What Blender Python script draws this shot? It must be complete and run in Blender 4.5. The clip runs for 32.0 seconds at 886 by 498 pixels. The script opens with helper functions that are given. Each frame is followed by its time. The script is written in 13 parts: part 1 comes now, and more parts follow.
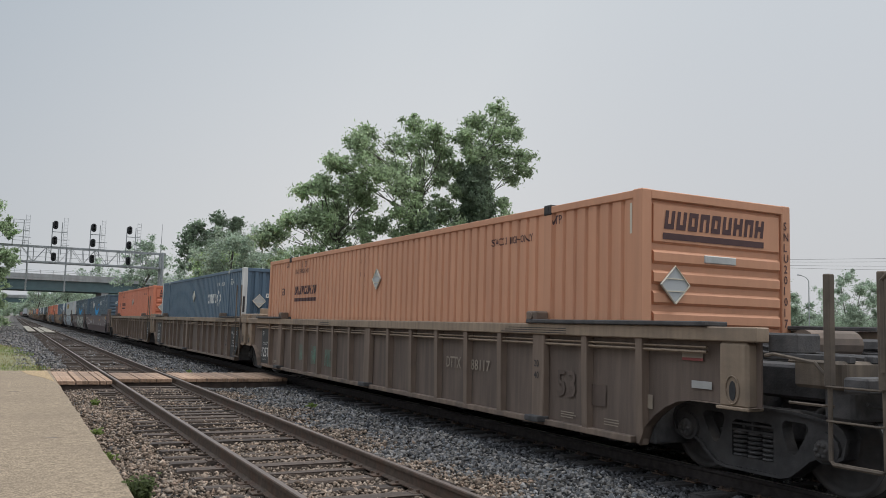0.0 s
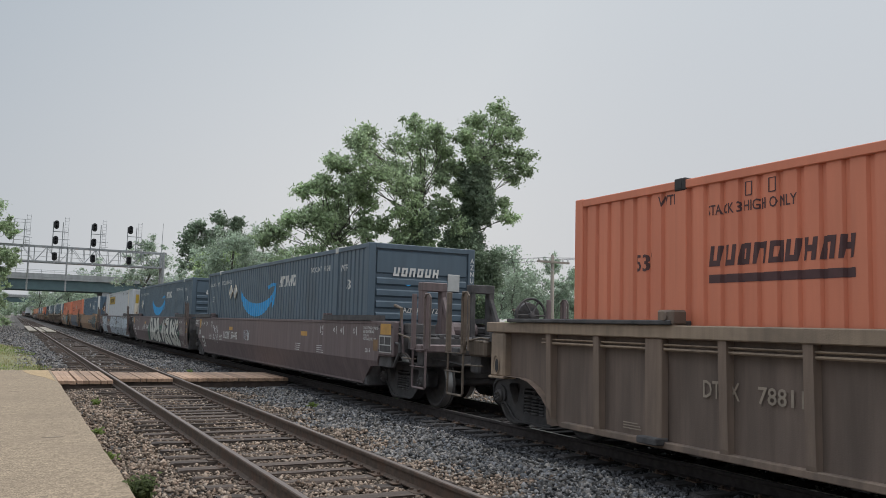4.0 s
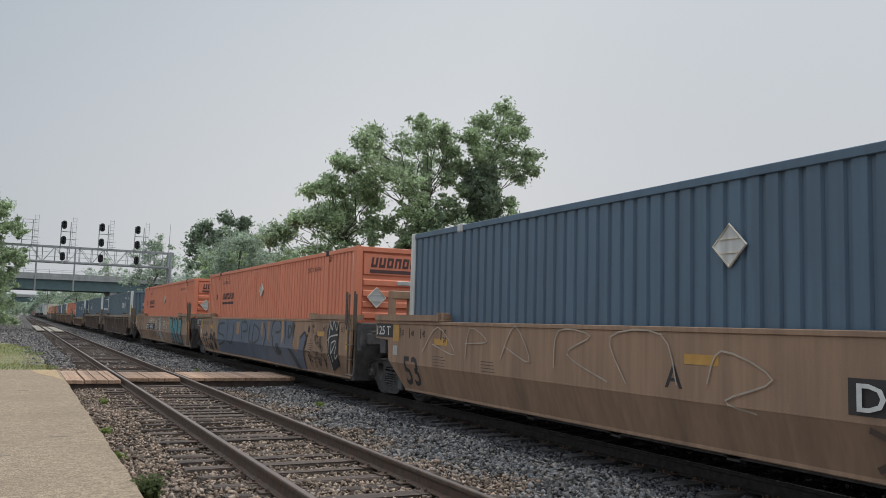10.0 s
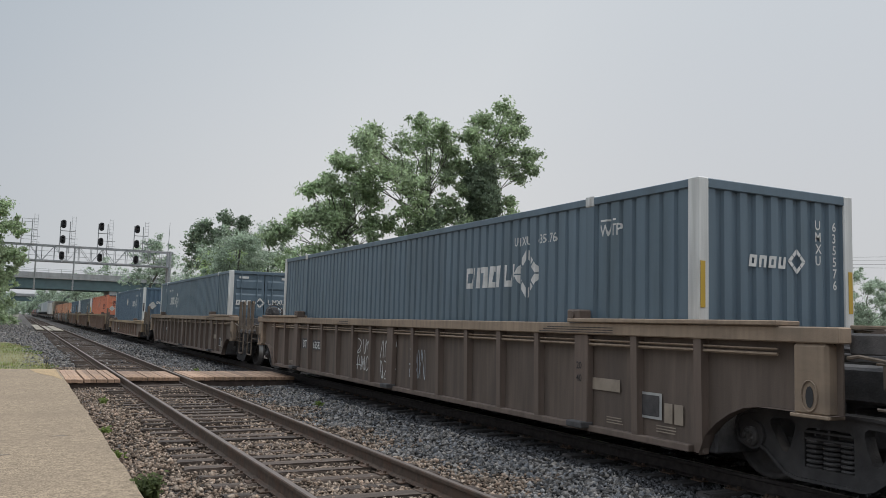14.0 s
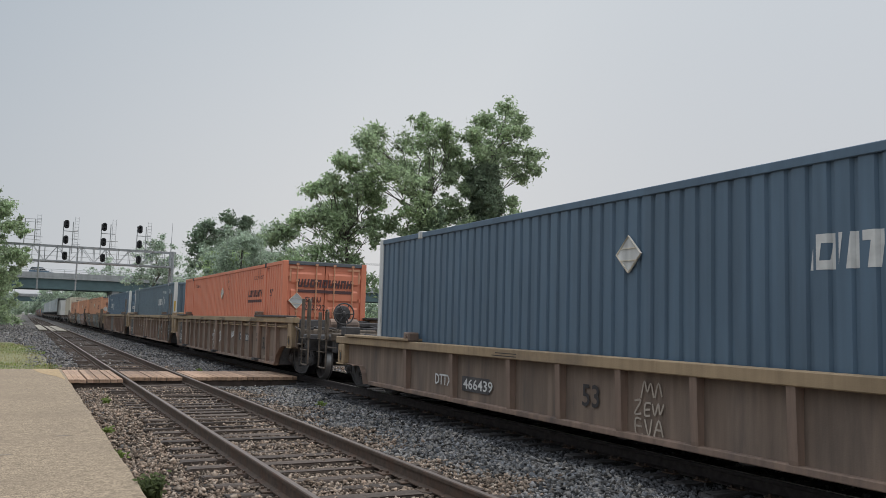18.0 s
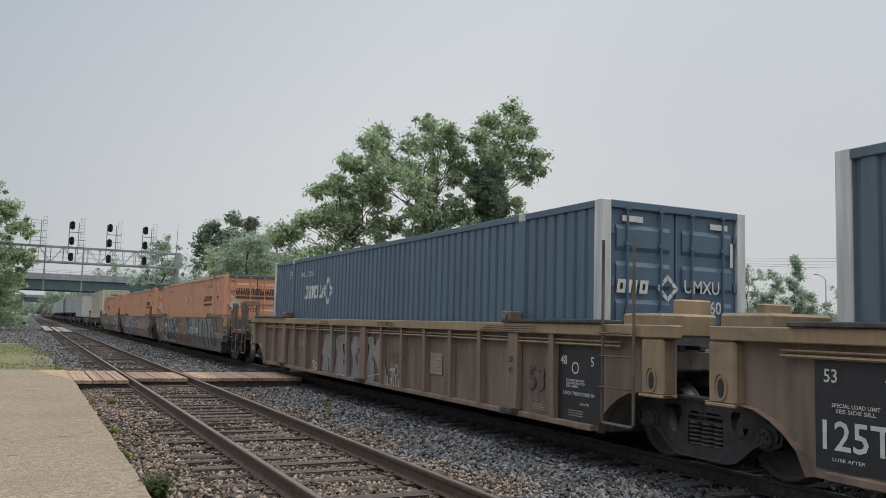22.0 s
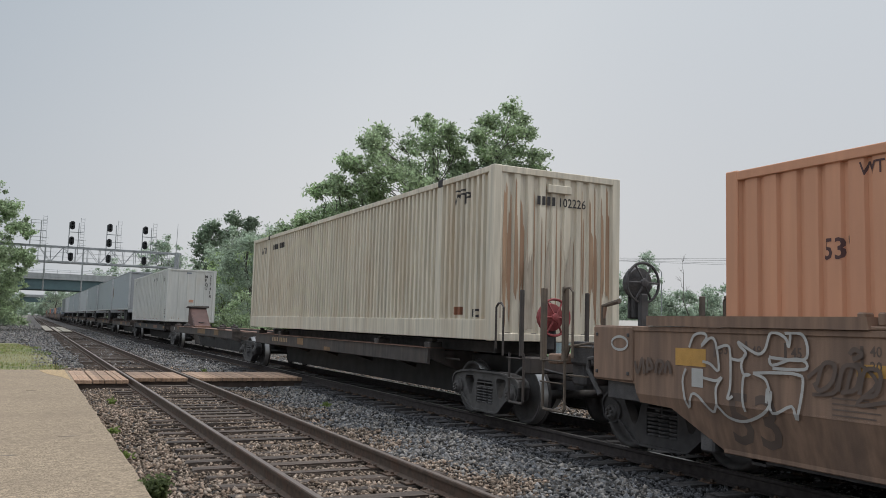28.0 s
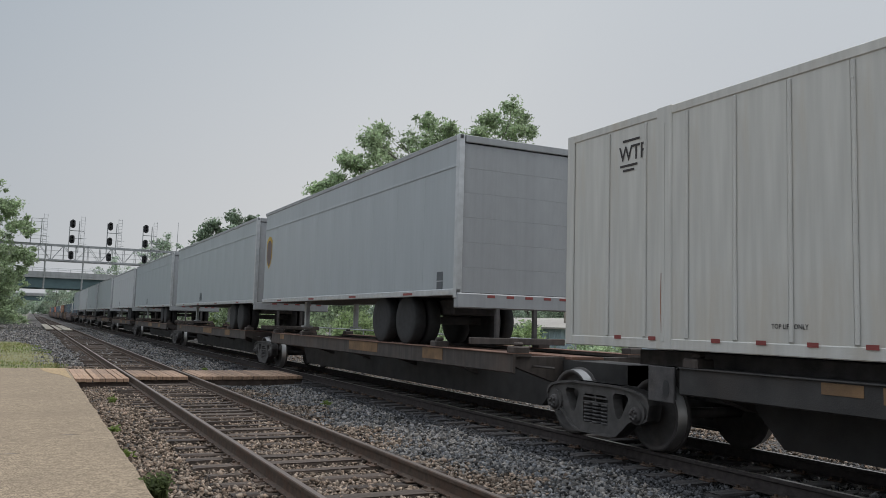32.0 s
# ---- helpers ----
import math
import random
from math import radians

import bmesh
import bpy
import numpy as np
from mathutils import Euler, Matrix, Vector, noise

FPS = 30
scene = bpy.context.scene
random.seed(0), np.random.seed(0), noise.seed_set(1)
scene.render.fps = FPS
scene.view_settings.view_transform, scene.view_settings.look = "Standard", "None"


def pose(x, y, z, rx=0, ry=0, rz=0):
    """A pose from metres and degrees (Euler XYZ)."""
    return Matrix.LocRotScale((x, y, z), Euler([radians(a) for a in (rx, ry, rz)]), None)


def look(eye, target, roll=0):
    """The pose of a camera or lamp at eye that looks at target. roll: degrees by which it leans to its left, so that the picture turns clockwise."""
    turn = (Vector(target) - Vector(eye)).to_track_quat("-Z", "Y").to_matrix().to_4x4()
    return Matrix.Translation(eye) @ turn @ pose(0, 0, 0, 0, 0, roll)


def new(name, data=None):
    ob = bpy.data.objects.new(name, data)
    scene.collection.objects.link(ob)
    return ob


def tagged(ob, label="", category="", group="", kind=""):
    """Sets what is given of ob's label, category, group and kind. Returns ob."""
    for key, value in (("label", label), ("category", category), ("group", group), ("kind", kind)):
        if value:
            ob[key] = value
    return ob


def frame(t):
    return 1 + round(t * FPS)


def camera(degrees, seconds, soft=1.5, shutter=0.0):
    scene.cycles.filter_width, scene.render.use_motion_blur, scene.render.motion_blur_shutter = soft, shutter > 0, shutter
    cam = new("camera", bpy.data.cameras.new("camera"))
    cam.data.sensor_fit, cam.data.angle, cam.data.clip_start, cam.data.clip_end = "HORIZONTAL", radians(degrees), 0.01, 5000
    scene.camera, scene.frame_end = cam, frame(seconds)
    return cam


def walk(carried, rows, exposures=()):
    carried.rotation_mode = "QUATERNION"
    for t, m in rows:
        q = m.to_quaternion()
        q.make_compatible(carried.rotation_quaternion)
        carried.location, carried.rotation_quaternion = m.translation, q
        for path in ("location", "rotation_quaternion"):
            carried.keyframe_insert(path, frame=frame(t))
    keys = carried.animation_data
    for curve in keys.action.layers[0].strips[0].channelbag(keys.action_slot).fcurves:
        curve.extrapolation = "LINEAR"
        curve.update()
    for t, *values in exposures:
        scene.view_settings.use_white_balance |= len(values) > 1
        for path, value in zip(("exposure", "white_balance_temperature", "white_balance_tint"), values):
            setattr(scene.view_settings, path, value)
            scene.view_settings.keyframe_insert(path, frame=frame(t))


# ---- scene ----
from mathutils import geometry

# ---------------------------------------------------------------- camera
EYE = (0, 0, 1.54)
cam = camera(56.63, 32.0, soft=0.6)
walk(cam, [
    (0, pose(*EYE, 95.335, -1.578, -27.647)), (0.5, pose(*EYE, 95.314, -1.578, -27.411)), (1, pose(*EYE, 95.316, -1.578, -27.450)), (1.5, pose(*EYE, 95.322, -1.578, -27.498)),
    (2, pose(*EYE, 95.328, -1.577, -27.548)), (2.5, pose(*EYE, 95.329, -1.575, -27.587)), (3, pose(*EYE, 95.323, -1.575, -27.605)), (3.5, pose(*EYE, 95.311, -1.573, -27.609)),
    (5.5, pose(*EYE, 95.286, -1.574, -27.469)), (6, pose(*EYE, 95.270, -1.575, -27.424)), (6.5, pose(*EYE, 95.242, -1.576, -27.379)), (7, pose(*EYE, 95.224, -1.576, -27.328)),
    (7.5, pose(*EYE, 95.221, -1.576, -27.280)), (8, pose(*EYE, 95.223, -1.579, -27.238)), (8.5, pose(*EYE, 95.232, -1.579, -27.191)), (9, pose(*EYE, 95.253, -1.576, -27.152)),
    (9.5, pose(*EYE, 95.269, -1.573, -27.135)), (10, pose(*EYE, 95.272, -1.572, -27.138)), (10.5, pose(*EYE, 95.270, -1.570, -27.156)), (11, pose(*EYE, 95.261, -1.569, -27.189)),
    (11.5, pose(*EYE, 95.244, -1.571, -27.237)), (12, pose(*EYE, 95.233, -1.572, -27.276)), (12.5, pose(*EYE, 95.225, -1.573, -27.287)), (13, pose(*EYE, 95.220, -1.575, -27.272)),
    (13.5, pose(*EYE, 95.221, -1.577, -27.231)), (14, pose(*EYE, 95.223, -1.579, -27.177)), (14.5, pose(*EYE, 95.224, -1.579, -27.137)), (16.5, pose(*EYE, 95.253, -1.577, -26.978)),
    (17, pose(*EYE, 95.242, -1.580, -26.976)), (17.5, pose(*EYE, 95.229, -1.582, -26.982)), (18, pose(*EYE, 95.226, -1.583, -27.008)), (18.5, pose(*EYE, 95.238, -1.582, -27.047)),
    (19, pose(*EYE, 95.256, -1.580, -27.065)), (19.5, pose(*EYE, 95.266, -1.581, -27.026)), (20, pose(*EYE, 95.266, -1.584, -26.930)), (20.5, pose(*EYE, 95.270, -1.587, -26.816)),
    (21, pose(*EYE, 95.279, -1.590, -26.725)), (21.5, pose(*EYE, 95.284, -1.591, -26.677)), (22, pose(*EYE, 95.286, -1.591, -26.665)), (22.5, pose(*EYE, 95.287, -1.591, -26.663)),
    (23, pose(*EYE, 95.283, -1.591, -26.660)), (23.5, pose(*EYE, 95.281, -1.590, -26.664)), (24, pose(*EYE, 95.284, -1.590, -26.673)), (24.5, pose(*EYE, 95.285, -1.590, -26.676)),
    (25, pose(*EYE, 95.282, -1.589, -26.674)), (25.5, pose(*EYE, 95.280, -1.587, -26.666)), (27.5, pose(*EYE, 95.278, -1.589, -26.681)), (28, pose(*EYE, 95.276, -1.589, -26.673)),
    (28.5, pose(*EYE, 95.282, -1.589, -26.670)), (29, pose(*EYE, 95.290, -1.589, -26.667)), (29.5, pose(*EYE, 95.292, -1.589, -26.667)), (30, pose(*EYE, 95.281, -1.590, -26.668)),
    (30.5, pose(*EYE, 95.247, -1.592, -26.659)), (31, pose(*EYE, 95.211, -1.593, -26.654)), (31.5, pose(*EYE, 95.191, -1.595, -26.653)), (32, pose(*EYE, 95.174, -1.598, -26.646)),
], exposures=((0, 0), (28.4, 0), (29.8, -0.12), (32, -0.12)))

# ---------------------------------------------------------------- light
SUN_FROM = Vector((0.46, -0.20, 0.86)).normalized()
world = bpy.data.worlds.new("hazy_sky")
scene.world = world
world.use_nodes = True
wn, wl = world.node_tree.nodes, world.node_tree.links
for n in list(wn):
    wn.remove(n)
w_out = wn.new("ShaderNodeOutputWorld")
w_bg = wn.new("ShaderNodeBackground")
w_sky = wn.new("ShaderNodeTexSky")
w_sky.sky_type = 'NISHITA'
w_sky.sun_disc = False
w_sky.sun_elevation = math.asin(SUN_FROM.z)
w_sky.sun_rotation = math.atan2(SUN_FROM.x, SUN_FROM.y)
w_sky.dust_density = 6.0
w_sky.air_density = 1.2
w_gain = wn.new("ShaderNodeMix")
w_gain.data_type = 'RGBA'
w_gain.blend_type = 'MULTIPLY'
w_gain.inputs[0].default_value = 1.0
w_gain.inputs[7].default_value = (0.10, 0.10, 0.10, 1)
w_co = wn.new("ShaderNodeTexCoord")
w_sep = wn.new("ShaderNodeSeparateXYZ")
w_ramp = wn.new("ShaderNodeValToRGB")
w_ramp.color_ramp.elements[0].position = 0.0
w_ramp.color_ramp.elements[0].color = (0.655, 0.665, 0.682, 1)
w_ramp.color_ramp.elements[1].position = 1.0
w_ramp.color_ramp.elements[1].color = (2.30, 2.42, 2.58, 1)
for at_z, tone in ((0.16, (0.628, 0.645, 0.668, 1)), (0.42, (0.568, 0.612, 0.652, 1)), (0.70, (1.50, 1.58, 1.68, 1))):
    w_ramp.color_ramp.elements.new(at_z).color = tone
# the haze is whiter ahead, over the line, and bluer away from it
w_dot = wn.new("ShaderNodeVectorMath")
w_dot.operation = 'DOT_PRODUCT'
w_dot.inputs[1].default_value = (0.45, 0.30, 0.0)
w_side = wn.new("ShaderNodeValToRGB")
w_side.color_ramp.elements[0].position = 0.26
w_side.color_ramp.elements[0].color = (0.835, 0.87, 0.905, 1)
w_side.color_ramp.elements[1].position = 0.43
w_side.color_ramp.elements[1].color = (1.13, 1.115, 1.10, 1)
for at_d, tone in ((0.465, (1.15, 1.13, 1.11, 1)), (0.545, (0.965, 0.97, 0.985, 1))):
    w_side.color_ramp.elements.new(at_d).color = tone
w_tone = wn.new("ShaderNodeMix")
w_tone.data_type = 'RGBA'
w_tone.blend_type = 'MULTIPLY'
w_tone.inputs[0].default_value = 1.0
w_mix = wn.new("ShaderNodeMix")
w_mix.data_type = 'RGBA'
w_mix.inputs[0].default_value = 0.88
wl.new(w_sky.outputs[0], w_gain.inputs[6])
wl.new(w_co.outputs["Generated"], w_sep.inputs[0])
wl.new(w_sep.outputs[2], w_ramp.inputs[0])
wl.new(w_gain.outputs[2], w_mix.inputs[6])
wl.new(w_co.outputs["Generated"], w_dot.inputs[0])
wl.new(w_dot.outputs["Value"], w_side.inputs[0])
wl.new(w_ramp.outputs[0], w_tone.inputs[6])
wl.new(w_side.outputs[0], w_tone.inputs[7])
wl.new(w_tone.outputs[2], w_mix.inputs[7])
wl.new(w_mix.outputs[2], w_bg.inputs[0])
w_bg.inputs[1].default_value = 1.0
wl.new(w_bg.outputs[0], w_out.inputs[0])

sun_lamp = bpy.data.lights.new("sun", 'SUN')
sun_lamp.energy = 1.0
sun_lamp.angle = radians(14)
sun_lamp.color = (1.0, 0.945, 0.86)
sun = new("sun", sun_lamp)
sun.matrix_world = look(SUN_FROM * 100, (0, 0, 0))


# ---------------------------------------------------------------- materials
def mat(name, color, rough=0.6, metal=0.0, vary=0.25, scale=6.0, dirt=None, amount=0.4, dscale=1.2,
        stretch=(1, 1, 1), bump=0.15, bscale=60.0, island=0.0, objrand=0.0, leaf=False, spec=0.5, streak=0.0, second=None, tight=False, speck=None):
    """A weathered paint or earth: fine grain, broad stains of a second colour, fine relief."""
    m = bpy.data.materials.new(name)
    m.use_nodes = True
    n, l = m.node_tree.nodes, m.node_tree.links
    b = n["Principled BSDF"]
    b.inputs["Roughness"].default_value = rough
    b.inputs["Metallic"].default_value = metal
    b.inputs["Specular IOR Level"].default_value = spec
    co = n.new("ShaderNodeTexCoord")
    mp = n.new("ShaderNodeMapping")
    mp.inputs["Scale"].default_value = stretch
    l.new(co.outputs["Object"], mp.inputs[0])
    n1 = n.new("ShaderNodeTexNoise")
    n1.inputs["Scale"].default_value = scale
    n1.inputs["Detail"].default_value = 6
    l.new(mp.outputs[0], n1.inputs["Vector"])
    ramp = n.new("ShaderNodeMapRange")
    ramp.inputs[1].default_value, ramp.inputs[2].default_value = (0.40, 0.60) if tight else (0.3, 0.7)
    ramp.inputs[3].default_value, ramp.inputs[4].default_value = 1 - vary, 1 + vary
    l.new(n1.outputs[0], ramp.inputs[0])
    value = ramp.outputs[0]
    if streak:
        # thin runs of dirt down the wall
        ms2 = n.new("ShaderNodeMapping")
        ms2.inputs["Scale"].default_value = (9, 9, 0.55)
        l.new(co.outputs["Object"], ms2.inputs[0])
        n4 = n.new("ShaderNodeTexNoise")
        n4.inputs["Scale"].default_value = 1.3
        n4.inputs["Detail"].default_value = 7
        l.new(ms2.outputs[0], n4.inputs["Vector"])
        r4 = n.new("ShaderNodeMapRange")
        r4.inputs[1].default_value, r4.inputs[2].default_value = 0.35, 0.68
        r4.inputs[3].default_value, r4.inputs[4].default_value = 1 + streak * 0.6, 1 - streak
        l.new(n4.outputs[0], r4.inputs[0])
        m4 = n.new("ShaderNodeMath")
        m4.operation = 'MULTIPLY'
        l.new(value, m4.inputs[0])
        l.new(r4.outputs[0], m4.inputs[1])
        value = m4.outputs[0]
    if speck:
        # pale and dark grains of aggregate
        cell = n.new("ShaderNodeTexVoronoi")
        cell.inputs["Scale"].default_value = speck[0]
        l.new(mp.outputs[0], cell.inputs["Vector"])
        grain = n.new("ShaderNodeSeparateColor")
        l.new(cell.outputs["Color"], grain.inputs[0])
        r5 = n.new("ShaderNodeMapRange")
        r5.inputs[3].default_value, r5.inputs[4].default_value = 1 - speck[1], 1 + speck[1]
        l.new(grain.outputs[0], r5.inputs[0])
        m5 = n.new("ShaderNodeMath")
        m5.operation = 'MULTIPLY'
        l.new(value, m5.inputs[0])
        l.new(r5.outputs[0], m5.inputs[1])
        value = m5.outputs[0]
    if island or objrand:
        src = n.new("ShaderNodeNewGeometry").outputs["Random Per Island"] if island else n.new("ShaderNodeObjectInfo").outputs["Random"]
        k = island or objrand
        r2 = n.new("ShaderNodeMapRange")
        r2.inputs[3].default_value, r2.inputs[4].default_value = 1 - k, 1 + k
        l.new(src, r2.inputs[0])
        mu = n.new("ShaderNodeMath")
        mu.operation = 'MULTIPLY'
        l.new(value, mu.inputs[0])
        l.new(r2.outputs[0], mu.inputs[1])
        value = mu.outputs[0]
    mul = n.new("ShaderNodeVectorMath")
    mul.operation = 'SCALE'
    mul.inputs[0].default_value = color
    l.new(value, mul.inputs[3])
    col = mul.outputs[0]
    if second:
        # some pieces are of another colour
        pick = n.new("ShaderNodeMath")
        pick.operation = 'MULTIPLY'
        pick.inputs[1].default_value = 13.7
        l.new(n.new("ShaderNodeNewGeometry").outputs["Random Per Island"], pick.inputs[0])
        frac = n.new("ShaderNodeMath")
        frac.operation = 'FRACT'
        l.new(pick.outputs[0], frac.inputs[0])
        mul2 = n.new("ShaderNodeVectorMath")
        mul2.operation = 'SCALE'
        mul2.inputs[0].default_value = second
        l.new(value, mul2.inputs[3])
        mx2 = n.new("ShaderNodeMix")
        mx2.data_type = 'RGBA'
        l.new(frac.outputs[0], mx2.inputs[0])
        l.new(col, mx2.inputs[6])
        l.new(mul2.outputs[0], mx2.inputs[7])
        col = mx2.outputs[2]
    if dirt:
        n2 = n.new("ShaderNodeTexNoise")
        n2.inputs["Scale"].default_value = dscale
        n2.inputs["Detail"].default_value = 8
        n2.inputs["Roughness"].default_value = 0.65
        l.new(mp.outputs[0], n2.inputs["Vector"])
        r3 = n.new("ShaderNodeMapRange")
        r3.inputs[1].default_value, r3.inputs[2].default_value = 0.48, 0.72
        r3.inputs[3].default_value, r3.inputs[4].default_value = 0.0, amount
        l.new(n2.outputs[0], r3.inputs[0])
        mx = n.new("ShaderNodeMix")
        mx.data_type = 'RGBA'
        mx.inputs[7].default_value = (*dirt, 1)
        l.new(r3.outputs[0], mx.inputs[0])
        l.new(col, mx.inputs[6])
        col = mx.outputs[2]
    l.new(col, b.inputs["Base Color"])
    if bump:
        n3 = n.new("ShaderNodeTexNoise")
        n3.inputs["Scale"].default_value = bscale
        n3.inputs["Detail"].default_value = 4
        l.new(co.outputs["Object"], n3.inputs["Vector"])
        bp = n.new("ShaderNodeBump")
        bp.inputs["Strength"].default_value = bump
        bp.inputs["Distance"].default_value = 0.02
        l.new(n3.outputs[0], bp.inputs["Height"])
        l.new(bp.outputs[0], b.inputs["Normal"])
    if leaf:
        tr = n.new("ShaderNodeBsdfTranslucent")
        l.new(col, tr.inputs[0])
        ms = n.new("ShaderNodeMixShader")
        ms.inputs[0].default_value = 0.5
        l.new(b.outputs[0], ms.inputs[1])
        l.new(tr.outputs[0], ms.inputs[2])
        l.new(ms.outputs[0], n["Material Output"].inputs[0])
    return m


RUSTY = (0.10, 0.045, 0.025)
SOOT = (0.035, 0.03, 0.028)
m_stone = mat("ballast_stone", (0.108, 0.111, 0.118), 0.95, spec=0.2, second=(0.19, 0.170, 0.150), vary=0.35, scale=20, island=0.85, bump=0.3, bscale=80)
m_stone_brown = mat("dusty_stone", (0.205, 0.147, 0.108), 0.95, spec=0.2, second=(0.245, 0.198, 0.158), vary=0.35, scale=20, island=0.72, bump=0.3, bscale=80)
m_bed = mat("ballast_bed", (0.075, 0.066, 0.060), 0.95, vary=0.5, scale=14, dirt=(0.04, 0.036, 0.033), amount=0.7, dscale=1.5, bump=1.0, bscale=26, speck=(22, 0.5))
m_ground = mat("dry_ground", (0.165, 0.150, 0.125), 0.95, vary=0.35, scale=3, dirt=(0.07, 0.09, 0.035), amount=0.8, dscale=0.25, bump=0.5, bscale=20, speck=(9, 0.4))
m_grass = mat("grass", (0.165, 0.22, 0.05), 0.8, vary=0.3, scale=0.8, island=0.45, bump=0, leaf=True)
m_lawn = mat("mossy_soil", (0.165, 0.165, 0.075), 0.95, vary=0.3, scale=1.2, dirt=(0.22, 0.185, 0.10), amount=0.7, dscale=0.6, bump=0.3, bscale=30)
m_grass_dry = mat("dry_grass", (0.33, 0.29, 0.13), 0.8, vary=0.3, scale=0.8, island=0.35, bump=0, leaf=True)
m_path = mat("worn_asphalt", (0.268, 0.208, 0.146), 0.95, vary=0.16, scale=9, dirt=(0.20, 0.155, 0.112), amount=0.7, dscale=0.55, bump=0.12, bscale=220, spec=0.2, speck=(75, 0.42))
m_patch = mat("ochre_stain", (0.36, 0.255, 0.14), 0.95, vary=0.2, scale=9, bump=0.1, bscale=160, speck=(75, 0.35))
m_crack = mat("tar", (0.19, 0.155, 0.12), 0.8, vary=0.3, scale=40)
m_tie = mat("creosoted_wood", (0.062, 0.046, 0.037), 0.9, vary=0.45, scale=9, dirt=(0.16, 0.118, 0.09), amount=0.45, dscale=3, stretch=(0.25, 3, 3), bump=0.8, bscale=30, objrand=0.35)
m_plank = mat("crossing_plank", (0.32, 0.212, 0.145), 0.85, vary=0.3, scale=5, dirt=(0.35, 0.185, 0.09), amount=0.8, dscale=1.6, stretch=(4, 0.3, 4), bump=0.6, bscale=30, objrand=0.28)
m_plank_dark = mat("dark_timber", (0.07, 0.05, 0.04), 0.9, vary=0.3, scale=5, bump=0.5)
m_rail = mat("rail_steel", (0.085, 0.06, 0.045), 0.75, vary=0.3, scale=12, dirt=RUSTY, amount=0.6, dscale=3, bump=0.25, spec=0.3)
# rail colour darkened for the shade below passing cars
m_rail_shade = mat("shaded_rail", (0.050, 0.042, 0.040), 0.85, vary=0.3, scale=12, bump=0.2, spec=0.2)
m_railtop = mat("rail_head", (0.30, 0.27, 0.25), 0.33, metal=0.85, vary=0.2, scale=4, stretch=(1, 0.1, 1), bump=0.05)
m_railtop_dull = mat("rail_head_dull", (0.17, 0.135, 0.115), 0.5, metal=0.5, vary=0.2, scale=4, stretch=(1, 0.1, 1), bump=0.05)
m_galv = mat("galvanised_steel", (0.42, 0.43, 0.44), 0.5, metal=0.6, vary=0.15, scale=8)
m_gantry = mat("gantry_steel", (0.33, 0.34, 0.345), 0.55, metal=0.3, vary=0.15, scale=5)
m_black = mat("black_paint", (0.022, 0.022, 0.024), 0.55, vary=0.2, scale=8)
m_concrete = mat("bridge_concrete", (0.29, 0.30, 0.30), 0.9, vary=0.15, scale=1.5, dirt=(0.17, 0.17, 0.165), amount=0.5, dscale=0.4, stretch=(1, 1, 0.3))
m_girder = mat("bridge_girder", (0.085, 0.135, 0.142), 0.6, vary=0.15, scale=1, dirt=(0.06, 0.075, 0.075), amount=0.4, dscale=0.5)
# leaf colours paler than living leaves; the haze in front is put into them
m_leaf = mat("leaves", (0.385, 0.47, 0.29), 0.6, vary=0.3, scale=0.5, island=0.4, bump=0, leaf=True, spec=0.3)
m_leaf_ivy = mat("ivy_leaves", (0.225, 0.285, 0.195), 0.5, vary=0.3, scale=0.5, island=0.4, bump=0, leaf=True, spec=0.3)
m_leaf_light = mat("light_leaves", (0.35, 0.44, 0.22), 0.6, vary=0.3, scale=0.5, island=0.4, bump=0, leaf=True, spec=0.3)
# the palest and greyest leaves, tinted for the haze over distant trees
m_leaf_hazed = mat("hazed_leaves", (0.40, 0.475, 0.365), 0.7, vary=0.25, scale=0.2, island=0.4, bump=0, leaf=True, spec=0.2)
m_weed = mat("weed_leaves", (0.10, 0.125, 0.05), 0.7, vary=0.3, scale=3, island=0.4, bump=0, leaf=True, spec=0.2)
# dark stone colour that stands for the shade beside and under the train
m_stone_shade = mat("shaded_stone", (0.058, 0.057, 0.060), 0.95, vary=0.35, scale=20, island=0.7, bump=0.3, bscale=80)
# tie colour darkened for the shade below passing cars
m_tie_shade = mat("shaded_tie", (0.047, 0.042, 0.041), 0.95, vary=0.4, scale=9, stretch=(0.25, 3, 3), bump=0.6, bscale=30, objrand=0.3)
m_bark = mat("bark", (0.105, 0.095, 0.08), 0.95, vary=0.4, scale=6, stretch=(3, 3, 0.5), bump=0.7, bscale=20)
m_polewood = mat("weathered_pole", (0.26, 0.225, 0.19), 0.9, vary=0.25, scale=8, stretch=(4, 4, 0.3))
m_wire = mat("wire", (0.12, 0.12, 0.13), 0.6, vary=0.1)
m_shed = mat("pale_blue_cladding", (0.46, 0.54, 0.60), 0.6, vary=0.08, scale=2, dirt=(0.36, 0.38, 0.38), amount=0.4, dscale=0.5, stretch=(1, 1, 0.2))
m_roof_tan = mat("tan_roof", (0.37, 0.34, 0.305), 0.75, vary=0.1, scale=1.5, dirt=(0.3, 0.27, 0.24), amount=0.4, dscale=0.3)
m_roof_dark = mat("brown_roof", (0.23, 0.19, 0.165), 0.8, vary=0.15, scale=1.5)
m_trim = mat("dark_trim", (0.09, 0.10, 0.11), 0.6, vary=0.1)
m_glass = mat("dark_glass", (0.02, 0.025, 0.03), 0.08, vary=0.05, bump=0)
